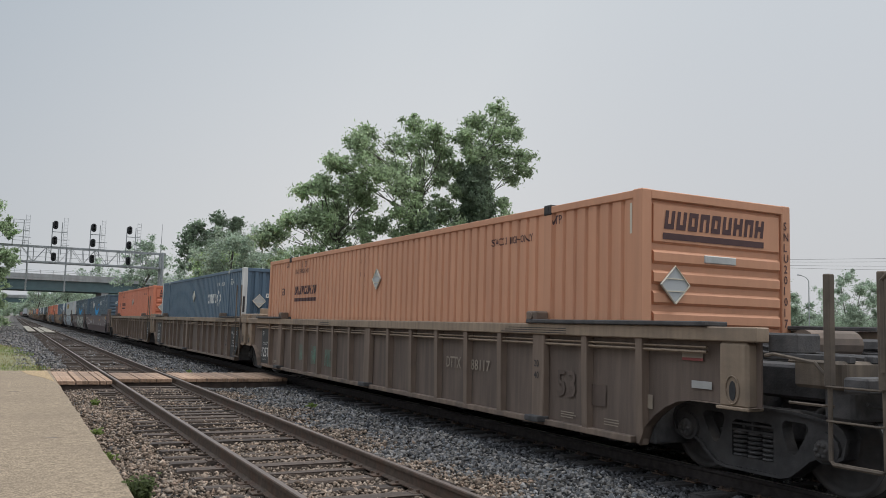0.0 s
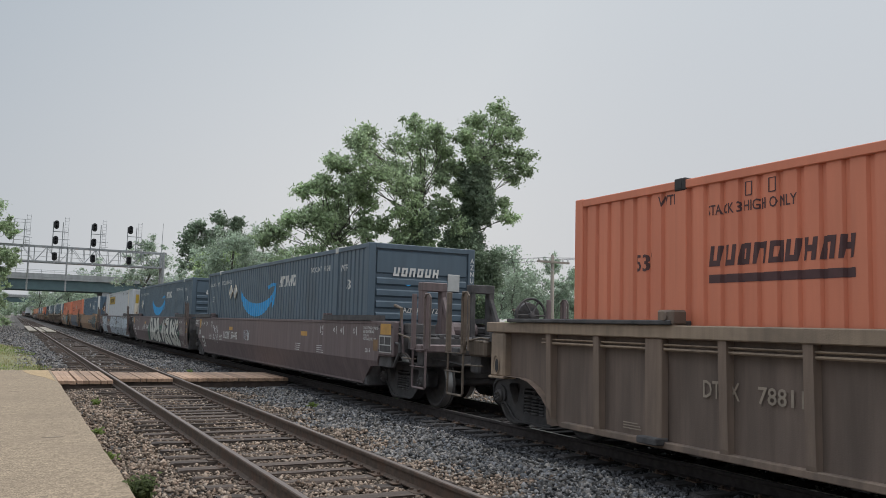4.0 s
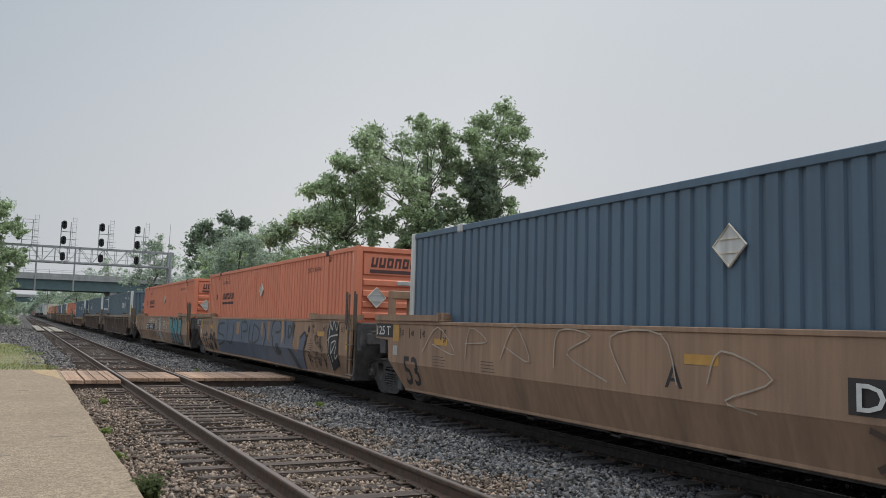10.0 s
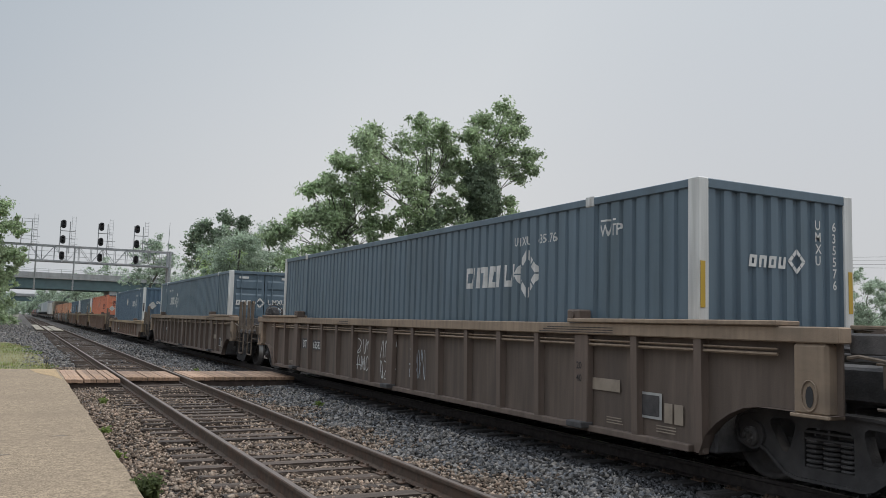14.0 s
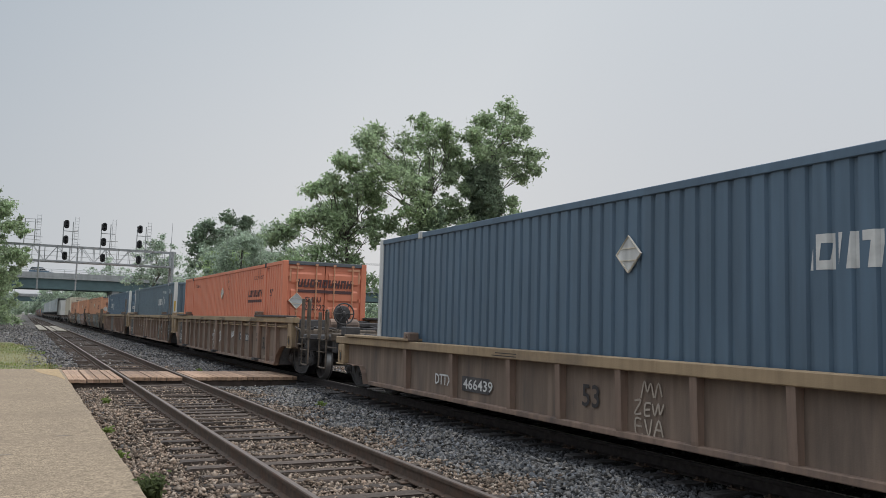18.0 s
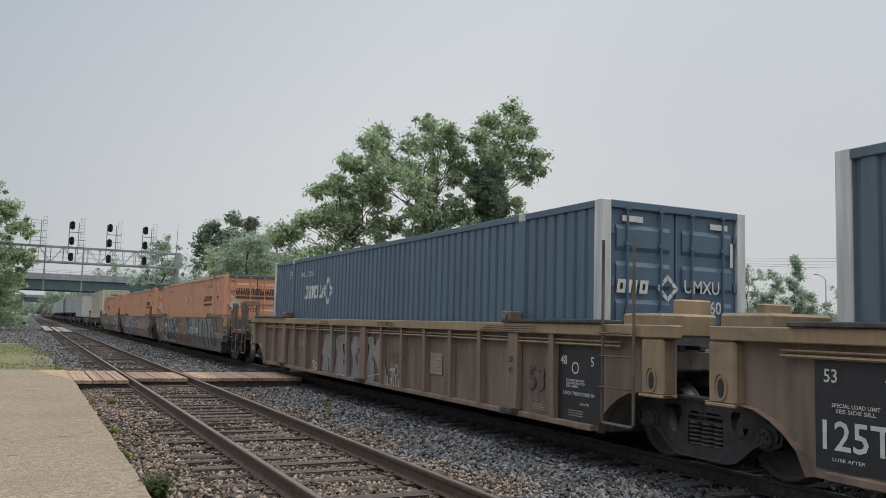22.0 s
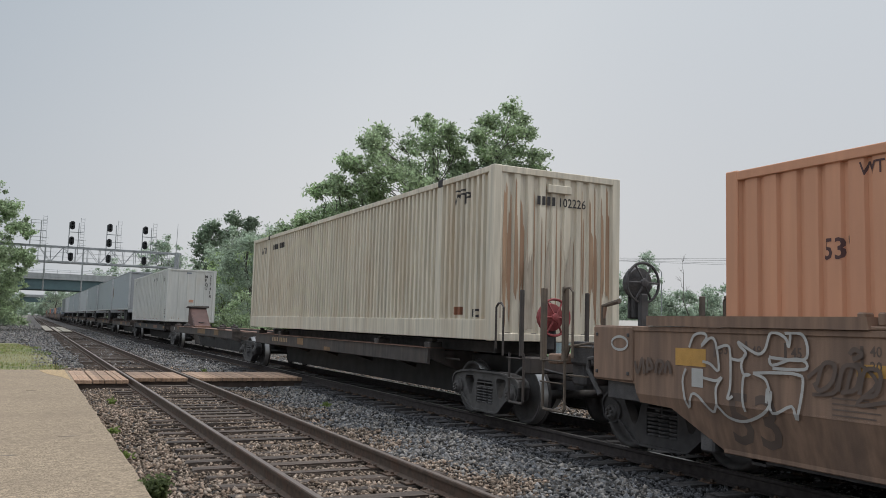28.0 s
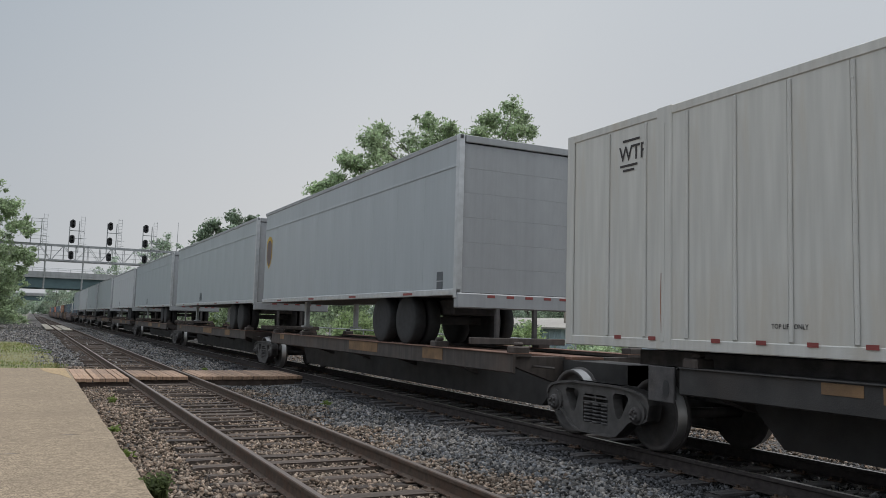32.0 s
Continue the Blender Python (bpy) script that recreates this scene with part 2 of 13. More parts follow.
# train paints
STREAK = (1, 2.2, 0.35)
m_orange = mat("orange_paint", (0.600, 0.196, 0.110), 0.55, vary=0.08, scale=1.2, dirt=(0.50, 0.150, 0.085), amount=0.5, dscale=0.9, stretch=STREAK, bump=0.05, streak=0.03)
m_orange_pale = mat("faded_orange_paint", (0.55, 0.27, 0.158), 0.6, vary=0.08, scale=1.2, dirt=(0.45, 0.215, 0.132), amount=0.55, dscale=0.9, stretch=STREAK, bump=0.05, streak=0.04)
m_blue = mat("blue_paint", (0.078, 0.125, 0.175), 0.5, vary=0.12, scale=1.2, dirt=(0.065, 0.095, 0.13), amount=0.5, dscale=0.8, stretch=STREAK, bump=0.05, streak=0.07)
m_teal = mat("dark_blue_green_paint", (0.095, 0.136, 0.169), 0.5, vary=0.12, scale=1.2, dirt=(0.06, 0.085, 0.095), amount=0.5, dscale=0.8, stretch=STREAK, bump=0.05, streak=0.07)
m_navy = mat("near_black_paint", (0.078, 0.112, 0.143), 0.5, vary=0.12, scale=1.2, dirt=(0.062, 0.072, 0.082), amount=0.5, dscale=0.8, stretch=STREAK, bump=0.05, streak=0.07)
m_white = mat("white_panel", (0.475, 0.485, 0.50), 0.5, vary=0.06, scale=1.5, dirt=(0.42, 0.41, 0.39), amount=0.5, dscale=0.7, stretch=STREAK, bump=0.04, streak=0.06)
m_white_worn = mat("worn_white_panel", (0.515, 0.508, 0.478), 0.55, vary=0.08, scale=1.5, dirt=(0.44, 0.39, 0.32), amount=0.8, dscale=0.8, stretch=STREAK, bump=0.06, streak=0.08)
m_cream = mat("cream_paint", (0.595, 0.535, 0.43), 0.55, vary=0.08, scale=1.5, dirt=(0.40, 0.29, 0.18), amount=0.6, dscale=0.8, stretch=STREAK, bump=0.05, streak=0.2)
m_grey_trailer = mat("pale_grey_trailer", (0.345, 0.375, 0.395), 0.45, vary=0.06, scale=1.2, dirt=(0.23, 0.25, 0.265), amount=0.5, dscale=0.6, stretch=STREAK, bump=0.03, streak=0.03)
m_ruststain = mat("pale_rust_stain", (0.37, 0.315, 0.25), 0.9, vary=0.25, scale=6, stretch=(3, 3, 0.4), bump=0)
m_alu = mat("aluminium_trim", (0.50, 0.51, 0.52), 0.4, metal=0.6, vary=0.12, scale=6, bump=0.05)
m_rustwash = mat("rust_wash", (0.36, 0.235, 0.15), 0.9, vary=0.3, scale=4, dirt=(0.25, 0.13, 0.08), amount=0.7, dscale=2, stretch=(2, 2, 0.3), bump=0)
m_rustdoor = mat("rust_stain", (0.22, 0.09, 0.05), 0.9, vary=0.4, scale=5, stretch=(2, 2, 0.3))
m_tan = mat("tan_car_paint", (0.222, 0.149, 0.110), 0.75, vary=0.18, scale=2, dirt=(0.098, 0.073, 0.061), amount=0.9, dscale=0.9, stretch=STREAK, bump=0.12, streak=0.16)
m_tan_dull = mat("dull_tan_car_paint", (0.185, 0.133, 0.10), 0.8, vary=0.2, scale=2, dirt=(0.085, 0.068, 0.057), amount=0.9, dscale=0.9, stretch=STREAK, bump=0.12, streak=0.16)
m_sill_dull = mat("dull_sill_paint", (0.275, 0.204, 0.144), 0.8, vary=0.18, scale=2, dirt=(0.13, 0.10, 0.078), amount=0.85, dscale=1.2, stretch=(1, 0.5, 1), bump=0.12, streak=0.15)
m_tan_sill = mat("tan_sill_paint", (0.31, 0.22, 0.13), 0.75, vary=0.18, scale=2, dirt=(0.16, 0.118, 0.085), amount=0.85, dscale=1.2, stretch=(1, 0.5, 1), bump=0.12, streak=0.12)
m_tan_smooth = mat("tan_side_paint", (0.295, 0.186, 0.12), 0.7, vary=0.1, scale=2, dirt=(0.165, 0.108, 0.075), amount=0.8, dscale=0.7, stretch=STREAK, bump=0.08, streak=0.12)
m_brown = mat("brown_car_paint", (0.138, 0.102, 0.100), 0.65, vary=0.12, scale=2, dirt=(0.113, 0.087, 0.085), amount=0.7, dscale=0.7, stretch=STREAK, bump=0.08, streak=0.2)
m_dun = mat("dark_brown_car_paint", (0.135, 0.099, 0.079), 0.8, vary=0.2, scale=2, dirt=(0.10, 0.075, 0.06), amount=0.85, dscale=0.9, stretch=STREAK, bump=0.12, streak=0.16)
# grime and the shade between ribs, both in one web colour
m_dun_web = mat("shaded_grimy_web", (0.115, 0.086, 0.068), 0.8, vary=0.2, scale=2, dirt=(0.08, 0.062, 0.052), amount=0.85, dscale=0.9, stretch=STREAK, bump=0.12, streak=0.16)
m_rust = mat("rusty_brown_car_paint", (0.225, 0.142, 0.098), 0.75, vary=0.15, scale=2, dirt=(0.13, 0.09, 0.07), amount=0.8, dscale=0.7, stretch=STREAK, bump=0.1, streak=0.25)
m_spine = mat("black_spine_paint", (0.060, 0.050, 0.045), 0.75, vary=0.25, scale=3, dirt=(0.092, 0.062, 0.046), amount=0.6, dscale=1.0, bump=0.1, streak=0.3)
m_spine_rust = mat("rusty_deck", (0.165, 0.088, 0.060), 0.8, vary=0.25, scale=3, dirt=(0.10, 0.06, 0.045), amount=0.7, dscale=1.2, bump=0.2)
m_under = mat("sooty_steel", (0.066, 0.062, 0.062), 0.9, vary=0.35, scale=6, dirt=(0.11, 0.098, 0.09), amount=0.6, dscale=4, bump=0.25, bscale=40)
m_cast = mat("grey_cast_steel", (0.072, 0.067, 0.064), 0.85, vary=0.3, scale=6, dirt=(0.05, 0.045, 0.042), amount=0.6, dscale=4, bump=0.25, bscale=40)
m_coal = mat("oily_cast_steel", (0.056, 0.053, 0.053), 0.88, vary=0.25, scale=6, dirt=(0.070, 0.063, 0.059), amount=0.6, dscale=4, bump=0.25, bscale=40, spec=0.25)
m_wheel = mat("wheel_steel", (0.060, 0.055, 0.053), 0.75, metal=0.1, vary=0.25, scale=8, dirt=(0.09, 0.065, 0.052), amount=0.4, dscale=3, bump=0.1)
m_tread = mat("bright_tread", (0.30, 0.29, 0.28), 0.4, metal=1.0, vary=0.1, scale=4, bump=0)
m_yellow = mat("yellow_reflector", (0.47, 0.26, 0.065), 0.6, vary=0.12, scale=8, dirt=(0.3, 0.17, 0.05), amount=0.5, dscale=3)
m_ochre = mat("faded_ochre_patch", (0.19, 0.112, 0.055), 0.75, vary=0.25, scale=4, dirt=(0.10, 0.065, 0.04), amount=0.8, dscale=2.5)
m_post = mat("grimy_end_paint", (0.125, 0.096, 0.072), 0.8, vary=0.2, scale=4, dirt=(0.06, 0.05, 0.043), amount=0.85, dscale=2.5, bump=0.1, streak=0.3)
m_trailer_door = mat("grey_roll_door", (0.29, 0.30, 0.31), 0.5, vary=0.1, scale=2, dirt=(0.14, 0.14, 0.14), amount=0.6, dscale=1.0, stretch=STREAK, bump=0.05, streak=0.05)
m_beam = mat("coal_black_beam", (0.040, 0.038, 0.037), 0.85, vary=0.3, scale=3, dirt=(0.05, 0.038, 0.032), amount=0.5, dscale=1.2, bump=0.15)
m_g_faint = mat("graffiti_faint", (0.37, 0.31, 0.25), 0.7, vary=0.2, scale=3, bump=0)
m_letter = mat("white_lettering", (0.56, 0.555, 0.53), 0.7, vary=0.12, scale=8, bump=0)
m_dark_letter = mat("dark_lettering", (0.035, 0.03, 0.03), 0.7, vary=0.15, scale=8, bump=0)
m_ink = mat("purple_brown_lettering", (0.075, 0.035, 0.035), 0.7, vary=0.15, scale=8, bump=0)
m_postwhite = mat("white_post", (0.54, 0.54, 0.52), 0.6, vary=0.08, scale=3, dirt=(0.36, 0.33, 0.30), amount=0.5, dscale=2, stretch=STREAK, streak=0.2)
m_sky_blue = mat("bright_blue_paint", (0.03, 0.30, 0.62), 0.55, vary=0.08, scale=3, bump=0)
m_gold = mat("gold_paint", (0.44, 0.285, 0.03), 0.55, vary=0.1, scale=3, bump=0.02)
m_red = mat("red_reflector", (0.22, 0.045, 0.04), 0.5, vary=0.1)
m_redbrown = mat("red_brake_wheel", (0.25, 0.05, 0.05), 0.7, vary=0.2)
m_placard = mat("grey_placard", (0.40, 0.41, 0.41), 0.45, vary=0.1, scale=6, bump=0.02)
m_plate = mat("metal_plate", (0.45, 0.45, 0.44), 0.45, metal=0.5, vary=0.1, scale=6)
m_rubber = mat("tyre_rubber", (0.03, 0.03, 0.031), 0.85, vary=0.2, scale=8)
m_g_white = mat("graffiti_white", (0.62, 0.63, 0.62), 0.6, vary=0.12, scale=3, dirt=(0.45, 0.44, 0.42), amount=0.6, dscale=1.5, bump=0)
m_g_silver = mat("graffiti_silver", (0.40, 0.445, 0.49), 0.45, vary=0.12, scale=3, dirt=(0.36, 0.40, 0.44), amount=0.6, dscale=1.5, bump=0)
m_g_black = mat("graffiti_black", (0.018, 0.018, 0.02), 0.6, vary=0.2, bump=0)
m_g_blue = mat("graffiti_slate", (0.10, 0.12, 0.16), 0.6, vary=0.15, scale=2, bump=0)
m_g_chalk = mat("graffiti_chalk", (0.40, 0.39, 0.37), 0.65, vary=0.15, scale=3, dirt=(0.30, 0.28, 0.26), amount=0.6, dscale=2.5, stretch=(1, 1, 4), bump=0)
m_g_deep = mat("graffiti_deep_teal", (0.032, 0.050, 0.060), 0.6, vary=0.25, scale=2, dirt=(0.06, 0.11, 0.12), amount=0.5, dscale=1.5, bump=0)
m_hitch = mat("dull_red_hitch", (0.095, 0.05, 0.042), 0.8, vary=0.25, scale=4, dirt=(0.05, 0.035, 0.03), amount=0.8, dscale=2)
m_g_pale = mat("graffiti_pale_grey", (0.215, 0.205, 0.185), 0.65, vary=0.22, scale=2, dirt=(0.14, 0.115, 0.10), amount=0.6, dscale=1.5, stretch=(1, 1, .4), bump=0)
m_g_cream = mat("graffiti_cream_white", (0.50, 0.49, 0.44), 0.6, vary=0.15, scale=2, dirt=(0.36, 0.36, 0.34), amount=0.6, dscale=1.5, bump=0)
m_ladder = mat("brown_ladder_paint", (0.105, 0.078, 0.068), 0.7, vary=0.2, scale=5, dirt=(0.2, 0.18, 0.16), amount=0.5, dscale=4)
m_g_dullgreen = mat("graffiti_dull_green", (0.105, 0.19, 0.14), 0.7, vary=0.3, scale=4, dirt=(0.12, 0.12, 0.09), amount=0.7, dscale=3, bump=0)
m_g_straw = mat("graffiti_straw", (0.27, 0.235, 0.14), 0.65, vary=0.2, scale=2, bump=0)
m_g_rose = mat("graffiti_rose", (0.30, 0.195, 0.155), 0.65, vary=0.2, scale=2, dirt=(0.24, 0.15, 0.12), amount=0.6, dscale=1.5, bump=0)
m_crossing_pale = mat("pale_crossing_panel", (0.30, 0.27, 0.22), 0.9, vary=0.15, scale=3, speck=(40, 0.2))
m_g_teal = mat("graffiti_teal", (0.07, 0.24, 0.27), 0.6, vary=0.2, scale=2, bump=0)
m_g_green = mat("graffiti_green", (0.03, 0.10, 0.06), 0.6, vary=0.2, scale=2, bump=0)
m_g_olive = mat("graffiti_olive", (0.105, 0.12, 0.085), 0.6, vary=0.15, scale=2, bump=0)
m_g_grey = mat("graffiti_grey_green", (0.185, 0.192, 0.18), 0.6, vary=0.15, scale=1.5, dirt=(0.10, 0.115, 0.12), amount=0.6, dscale=1, bump=0)
m_g_dust = mat("graffiti_dusty_cream", (0.30, 0.275, 0.235), 0.7, vary=0.2, scale=3, dirt=(0.2, 0.16, 0.13), amount=0.5, dscale=2, bump=0)
m_tank = mat("dusty_tank", (0.17, 0.115, 0.10), 0.85, vary=0.2, scale=4, dirt=(0.09, 0.07, 0.06), amount=0.6, dscale=3, bump=0.1)
m_g_umber = mat("graffiti_umber", (0.075, 0.05, 0.042), 0.7, vary=0.2, scale=3, bump=0)
m_g_steel = mat("graffiti_steel", (0.20, 0.215, 0.23), 0.5, vary=0.18, scale=3, dirt=(0.13, 0.14, 0.15), amount=0.6, dscale=1.5, bump=0)
m_g_maroon = mat("graffiti_maroon", (0.105, 0.052, 0.048), 0.7, vary=0.2, scale=2, bump=0)
m_g_smoke = mat("graffiti_worn_shadow", (0.135, 0.088, 0.068), 0.75, vary=0.2, scale=3, bump=0)
m_g_card = mat("weathered_card", (0.275, 0.225, 0.175), 0.7, vary=0.2, scale=5, bump=0)
m_g_soot = mat("graffiti_soot_line", (0.105, 0.075, 0.06), 0.7, vary=0.2, scale=3, bump=0)
m_g_slate = mat("graffiti_dark_slate", (0.042, 0.048, 0.056), 0.6, vary=0.15, scale=2, bump=0)
m_g_pink = mat("graffiti_pink", (0.30, 0.17, 0.165), 0.6, vary=0.18, scale=2, bump=0)
m_lamp_red = bpy.data.materials.new("red_signal_light")
m_lamp_red.use_nodes = True
m_lamp_red.node_tree.nodes["Principled BSDF"].inputs["Base Color"].default_value = (0.3, 0.01, 0.01, 1)
m_lamp_red.node_tree.nodes["Principled BSDF"].inputs["Emission Color"].default_value = (1, 0.06, 0.03, 1)
m_lamp_red.node_tree.nodes["Principled BSDF"].inputs["Emission Strength"].default_value = 1.6


# ---------------------------------------------------------------- mesh building
class Build:
    """Gathers vertices and faces of one mesh."""

    def __init__(self):
        self.v, self.f = [], []

    def add(self, vs, fs):
        k = len(self.v)
        self.v += [tuple(q) for q in vs]
        self.f += [tuple(k + i for i in q) for q in fs]
        return self

    def box(self, x0, x1, y0, y1, z0, z1, c=0.0):
        if not c:
            vs = [(x, y, z) for x in (x0, x1) for y in (y0, y1) for z in (z0, z1)]
            return self.add(vs, [(0, 1, 3, 2), (4, 6, 7, 5), (0, 4, 5, 1), (2, 3, 7, 6), (0, 2, 6, 4), (1, 5, 7, 3)])
        lo, hi, vs, at = (x0, y0, z0), (x1, y1, z1), [], {}
        for sx in (0, 1):
            for sy in (0, 1):
                for sz in (0, 1):
                    s = (sx, sy, sz)
                    for a in range(3):
                        at[s, a] = len(vs)
                        vs.append([(hi[i] - (0 if i == a else c)) if s[i] else (lo[i] + (0 if i == a else c)) for i in range(3)])
        fs = []
        for a in range(3):
            b, d = (a + 1) % 3, (a + 2) % 3
            for sa in (0, 1):
                ring = []
                for sb, sd in ((0, 0), (1, 0), (1, 1), (0, 1)):
                    s = [0, 0, 0]
                    s[a], s[b], s[d] = sa, sb, sd
                    ring.append(at[tuple(s), a])
                fs.append(ring if sa else ring[::-1])
        for a in range(3):
            b, d = (a + 1) % 3, (a + 2) % 3
            for sb in (0, 1):
                for sd in (0, 1):
                    s0, s1 = [0, 0, 0], [0, 0, 0]
                    s0[b] = s1[b] = sb
                    s0[d] = s1[d] = sd
                    s1[a] = 1
                    s0, s1 = tuple(s0), tuple(s1)
                    q = [at[s0, b], at[s1, b], at[s1, d], at[s0, d]]
                    fs.append(q if sb == sd else q[::-1])
        for s in [(i, j, k) for i in (0, 1) for j in (0, 1) for k in (0, 1)]:
            q = [at[s, 0], at[s, 1], at[s, 2]]
            fs.append(q if sum(s) % 2 else q[::-1])
        return self.add(vs, fs)

    def prism(self, pts, a, lo, hi):
        """A polygon (two coordinates) extruded along axis a from lo to hi."""
        n = len(pts)

        def put(p, h):
            q = [p[0], p[1]]
            q.insert(a, h)
            return q
        vs = [put(p, lo) for p in pts] + [put(p, hi) for p in pts]
        fs = [tuple(range(n))[::-1], tuple(range(n, 2 * n))] + [(i, (i + 1) % n, n + (i + 1) % n, n + i) for i in range(n)]
        return self.add(vs, fs)

    def tube(self, pts, r, n=6, r1=None):
        pts = [Vector(q) for q in pts]
        rings = []
        for i, q in enumerate(pts):
            d = (pts[min(i + 1, len(pts) - 1)] - pts[max(i - 1, 0)]).normalized()
            u = d.orthogonal().normalized() if i == 0 else (u - d * u.dot(d)).normalized()
            w = d.cross(u)
            k = r if r1 is None else r + (r1 - r) * i / (len(pts) - 1)
            rings.append([q + (u * math.cos(2 * math.pi * j / n) + w * math.sin(2 * math.pi * j / n)) * k for j in range(n)])
        vs = [q for ring in rings for q in ring]
        fs = [(i * n + j, i * n + (j + 1) % n, (i + 1) * n + (j + 1) % n, (i + 1) * n + j) for i in range(len(pts) - 1) for j in range(n)]
        fs += [tuple(range(n))[::-1], tuple(range(len(vs) - n, len(vs)))]
        return self.add(vs, fs)

    def lathe(self, prof, a=0, n=20, at=(0, 0, 0)):
        """Rings (height along axis a, radius) turned round that axis."""
        vs, m = [], len(prof)
        b, d = (a + 1) % 3, (a + 2) % 3
        for h, r in prof:
            for j in range(n):
                q = [0, 0, 0]
                q[a], q[b], q[d] = h, r * math.cos(2 * math.pi * j / n), r * math.sin(2 * math.pi * j / n)
                vs.append([q[i] + at[i] for i in range(3)])
        fs = [(i * n + j, i * n + (j + 1) % n, (i + 1) * n + (j + 1) % n, (i + 1) * n + j) for i in range(m - 1) for j in range(n)]
        fs += [tuple(range(n))[::-1], tuple(range(m * n - n, m * n))]
        return self.add(vs, fs)

    def mesh(self, name="mesh", smooth=False):
        me = bpy.data.meshes.new(name)
        me.from_pydata(self.v, [], self.f)
        if smooth:
            me.polygons.foreach_set("use_smooth", [True] * len(me.polygons))
        me.update()
        return me


SHARED = {}


def shared(key, make, smooth=False):
    """One mesh for all alike parts."""
    if key not in SHARED:
        SHARED[key] = make().mesh(str(key if isinstance(key, str) else key[0]), smooth)
    return SHARED[key]


def part(name, data, material, parent=None, label="", loc=None, smooth=False):
    """Links a mesh as one object, as a part of its parent."""
    me = data.mesh(name, smooth) if isinstance(data, Build) else data
    if not me.materials:
        me.materials.append(material)
    ob = new(name, me)
    if me.materials[0] is not material:
        ob.material_slots[0].link = 'OBJECT'
        ob.material_slots[0].material = material
    if parent:
        ob.parent = parent
    if loc is not None:
        ob.location = loc
    if label:
        tagged(ob, label)
    return ob


def thing(name, label, category, group="", kind="", at=None):
    ob = new(name)
    ob.empty_display_size = 0.3
    if at is not None:
        ob.location = at
    return tagged(ob, label, category, group, kind)


GLYPHS = {}


def glyphs(text):
    """Faces of a word in the built-in font, cap height about 0.7, as lists of (u, v), with its width."""
    if text not in GLYPHS:
        cu = bpy.data.curves.new("lettering", 'FONT')
        cu.body = text
        cu.resolution_u = 2
        cu.offset = 0.012
        ob = bpy.data.objects.new("lettering", cu)
        scene.collection.objects.link(ob)
        me = bpy.data.meshes.new_from_object(ob)
        bm = bmesh.new()
        bm.from_mesh(me)
        bmesh.ops.triangulate(bm, faces=bm.faces[:])
        faces = [[(q.co.x, q.co.y) for q in p.verts] for p in bm.faces]
        bm.free()
        bpy.data.objects.remove(ob)
        bpy.data.curves.remove(cu)
        bpy.data.meshes.remove(me)
        us = [q[0] for f in faces for q in f]
        GLYPHS[text] = ([[(u - min(us), v) for u, v in f] for f in faces], max(us) - min(us))
    return GLYPHS[text]


def word(text, y, z, height, squeeze=0.9):
    """Faces of a word read from the -x side (it runs towards -y... +y is to its left), starting at y with its foot at z."""
    faces, wide = glyphs(text)
    k = height / 0.70
    return [[(y - u * k * squeeze, z + v * k) for u, v in f] for f in faces]


def fit_word(text, ya, yb, z, height):
    """The word from ya down to yb exactly."""
    faces = word(text, 0, z, height)
    end = min(y for f in faces for y, _ in f)
    return [[(ya + y * (ya - yb) / -end, q) for y, q in f] for f in faces]


def rect(y0, y1, z0, z1):
    return [[(y0, z0), (y1, z0), (y1, z1), (y0, z1)]]


def clip(poly, a, b):
    for sign, lim in ((1, a), (-1, b)):
        res = []
        for i, q in enumerate(poly):
            w = poly[i - 1]
            din, dw = sign * (q[0] - lim), sign * (w[0] - lim)
            if (din >= 0) != (dw >= 0):
                t = dw / (dw - din)
                res.append((lim, w[1] + (q[1] - w[1]) * t))
            if din >= 0:
                res.append(q)
        poly = res
        if len(poly) < 3:
            return []
    return poly


LEAN = {"on": False}                # the lower part of a smooth well side leans in
FOLD, SLOPE = 0.80, 0.33


def lean(x, z):
    return x if z >= FOLD or not LEAN["on"] else x - math.copysign((FOLD - z) * SLOPE, x)


def drape(b, faces, side, prof=None, x=0.0, lift=0.004, rise=0.0):
    """Lays flat faces (y, z) on a side wall at x, or over its corrugation prof [(y, depth)]; side -1 or 1 is the way it looks."""
    if LEAN["on"]:
        parts_of = []
        for f in faces:
            turned = [(z, y) for y, z in f]
            for part_of in (clip(turned, -9, FOLD), clip(turned, FOLD, 9)):
                if part_of:
                    parts_of.append([(y, z) for z, y in part_of])
        faces = parts_of
    for f in faces:
        if prof is None:
            pieces = [(f, None)]
        else:
            lo, hi = min(q[0] for q in f), max(q[0] for q in f)
            pieces = []
            for (ya, da), (yb, db) in zip(prof, prof[1:]):
                if yb > lo and ya < hi and yb - ya > 1e-6:
                    c = clip(f, max(ya, lo - 1), min(yb, hi + 1))
                    if c:
                        pieces.append((c, (ya, da, yb, db)))
        for c, seg in pieces:
            vs = []
            for y, z in c:
                d = 0 if seg is None else seg[1] + (seg[3] - seg[1]) * (y - seg[0]) / (seg[2] - seg[0])
                vs.append((lean(x, z) + side * (lift - d), y, z))
            lift += rise
            b.add(vs, [tuple(range(len(vs))) if side > 0 else tuple(range(len(vs)))[::-1]])
    return b


def drape_end(b, faces, y, lift=0.004, sx=1):
    """Lays faces (u, z) on a wall that looks towards -y; u runs along x."""
    for f in faces:
        b.add([(u * sx, y - lift, z) for u, z in f], [tuple(range(len(f)))])
    return b
# ---------------------------------------------------------------- ground and track
rng = np.random.default_rng(7)
NEAR, FAR = 3.145, 7.963          # centre lines of the two tracks
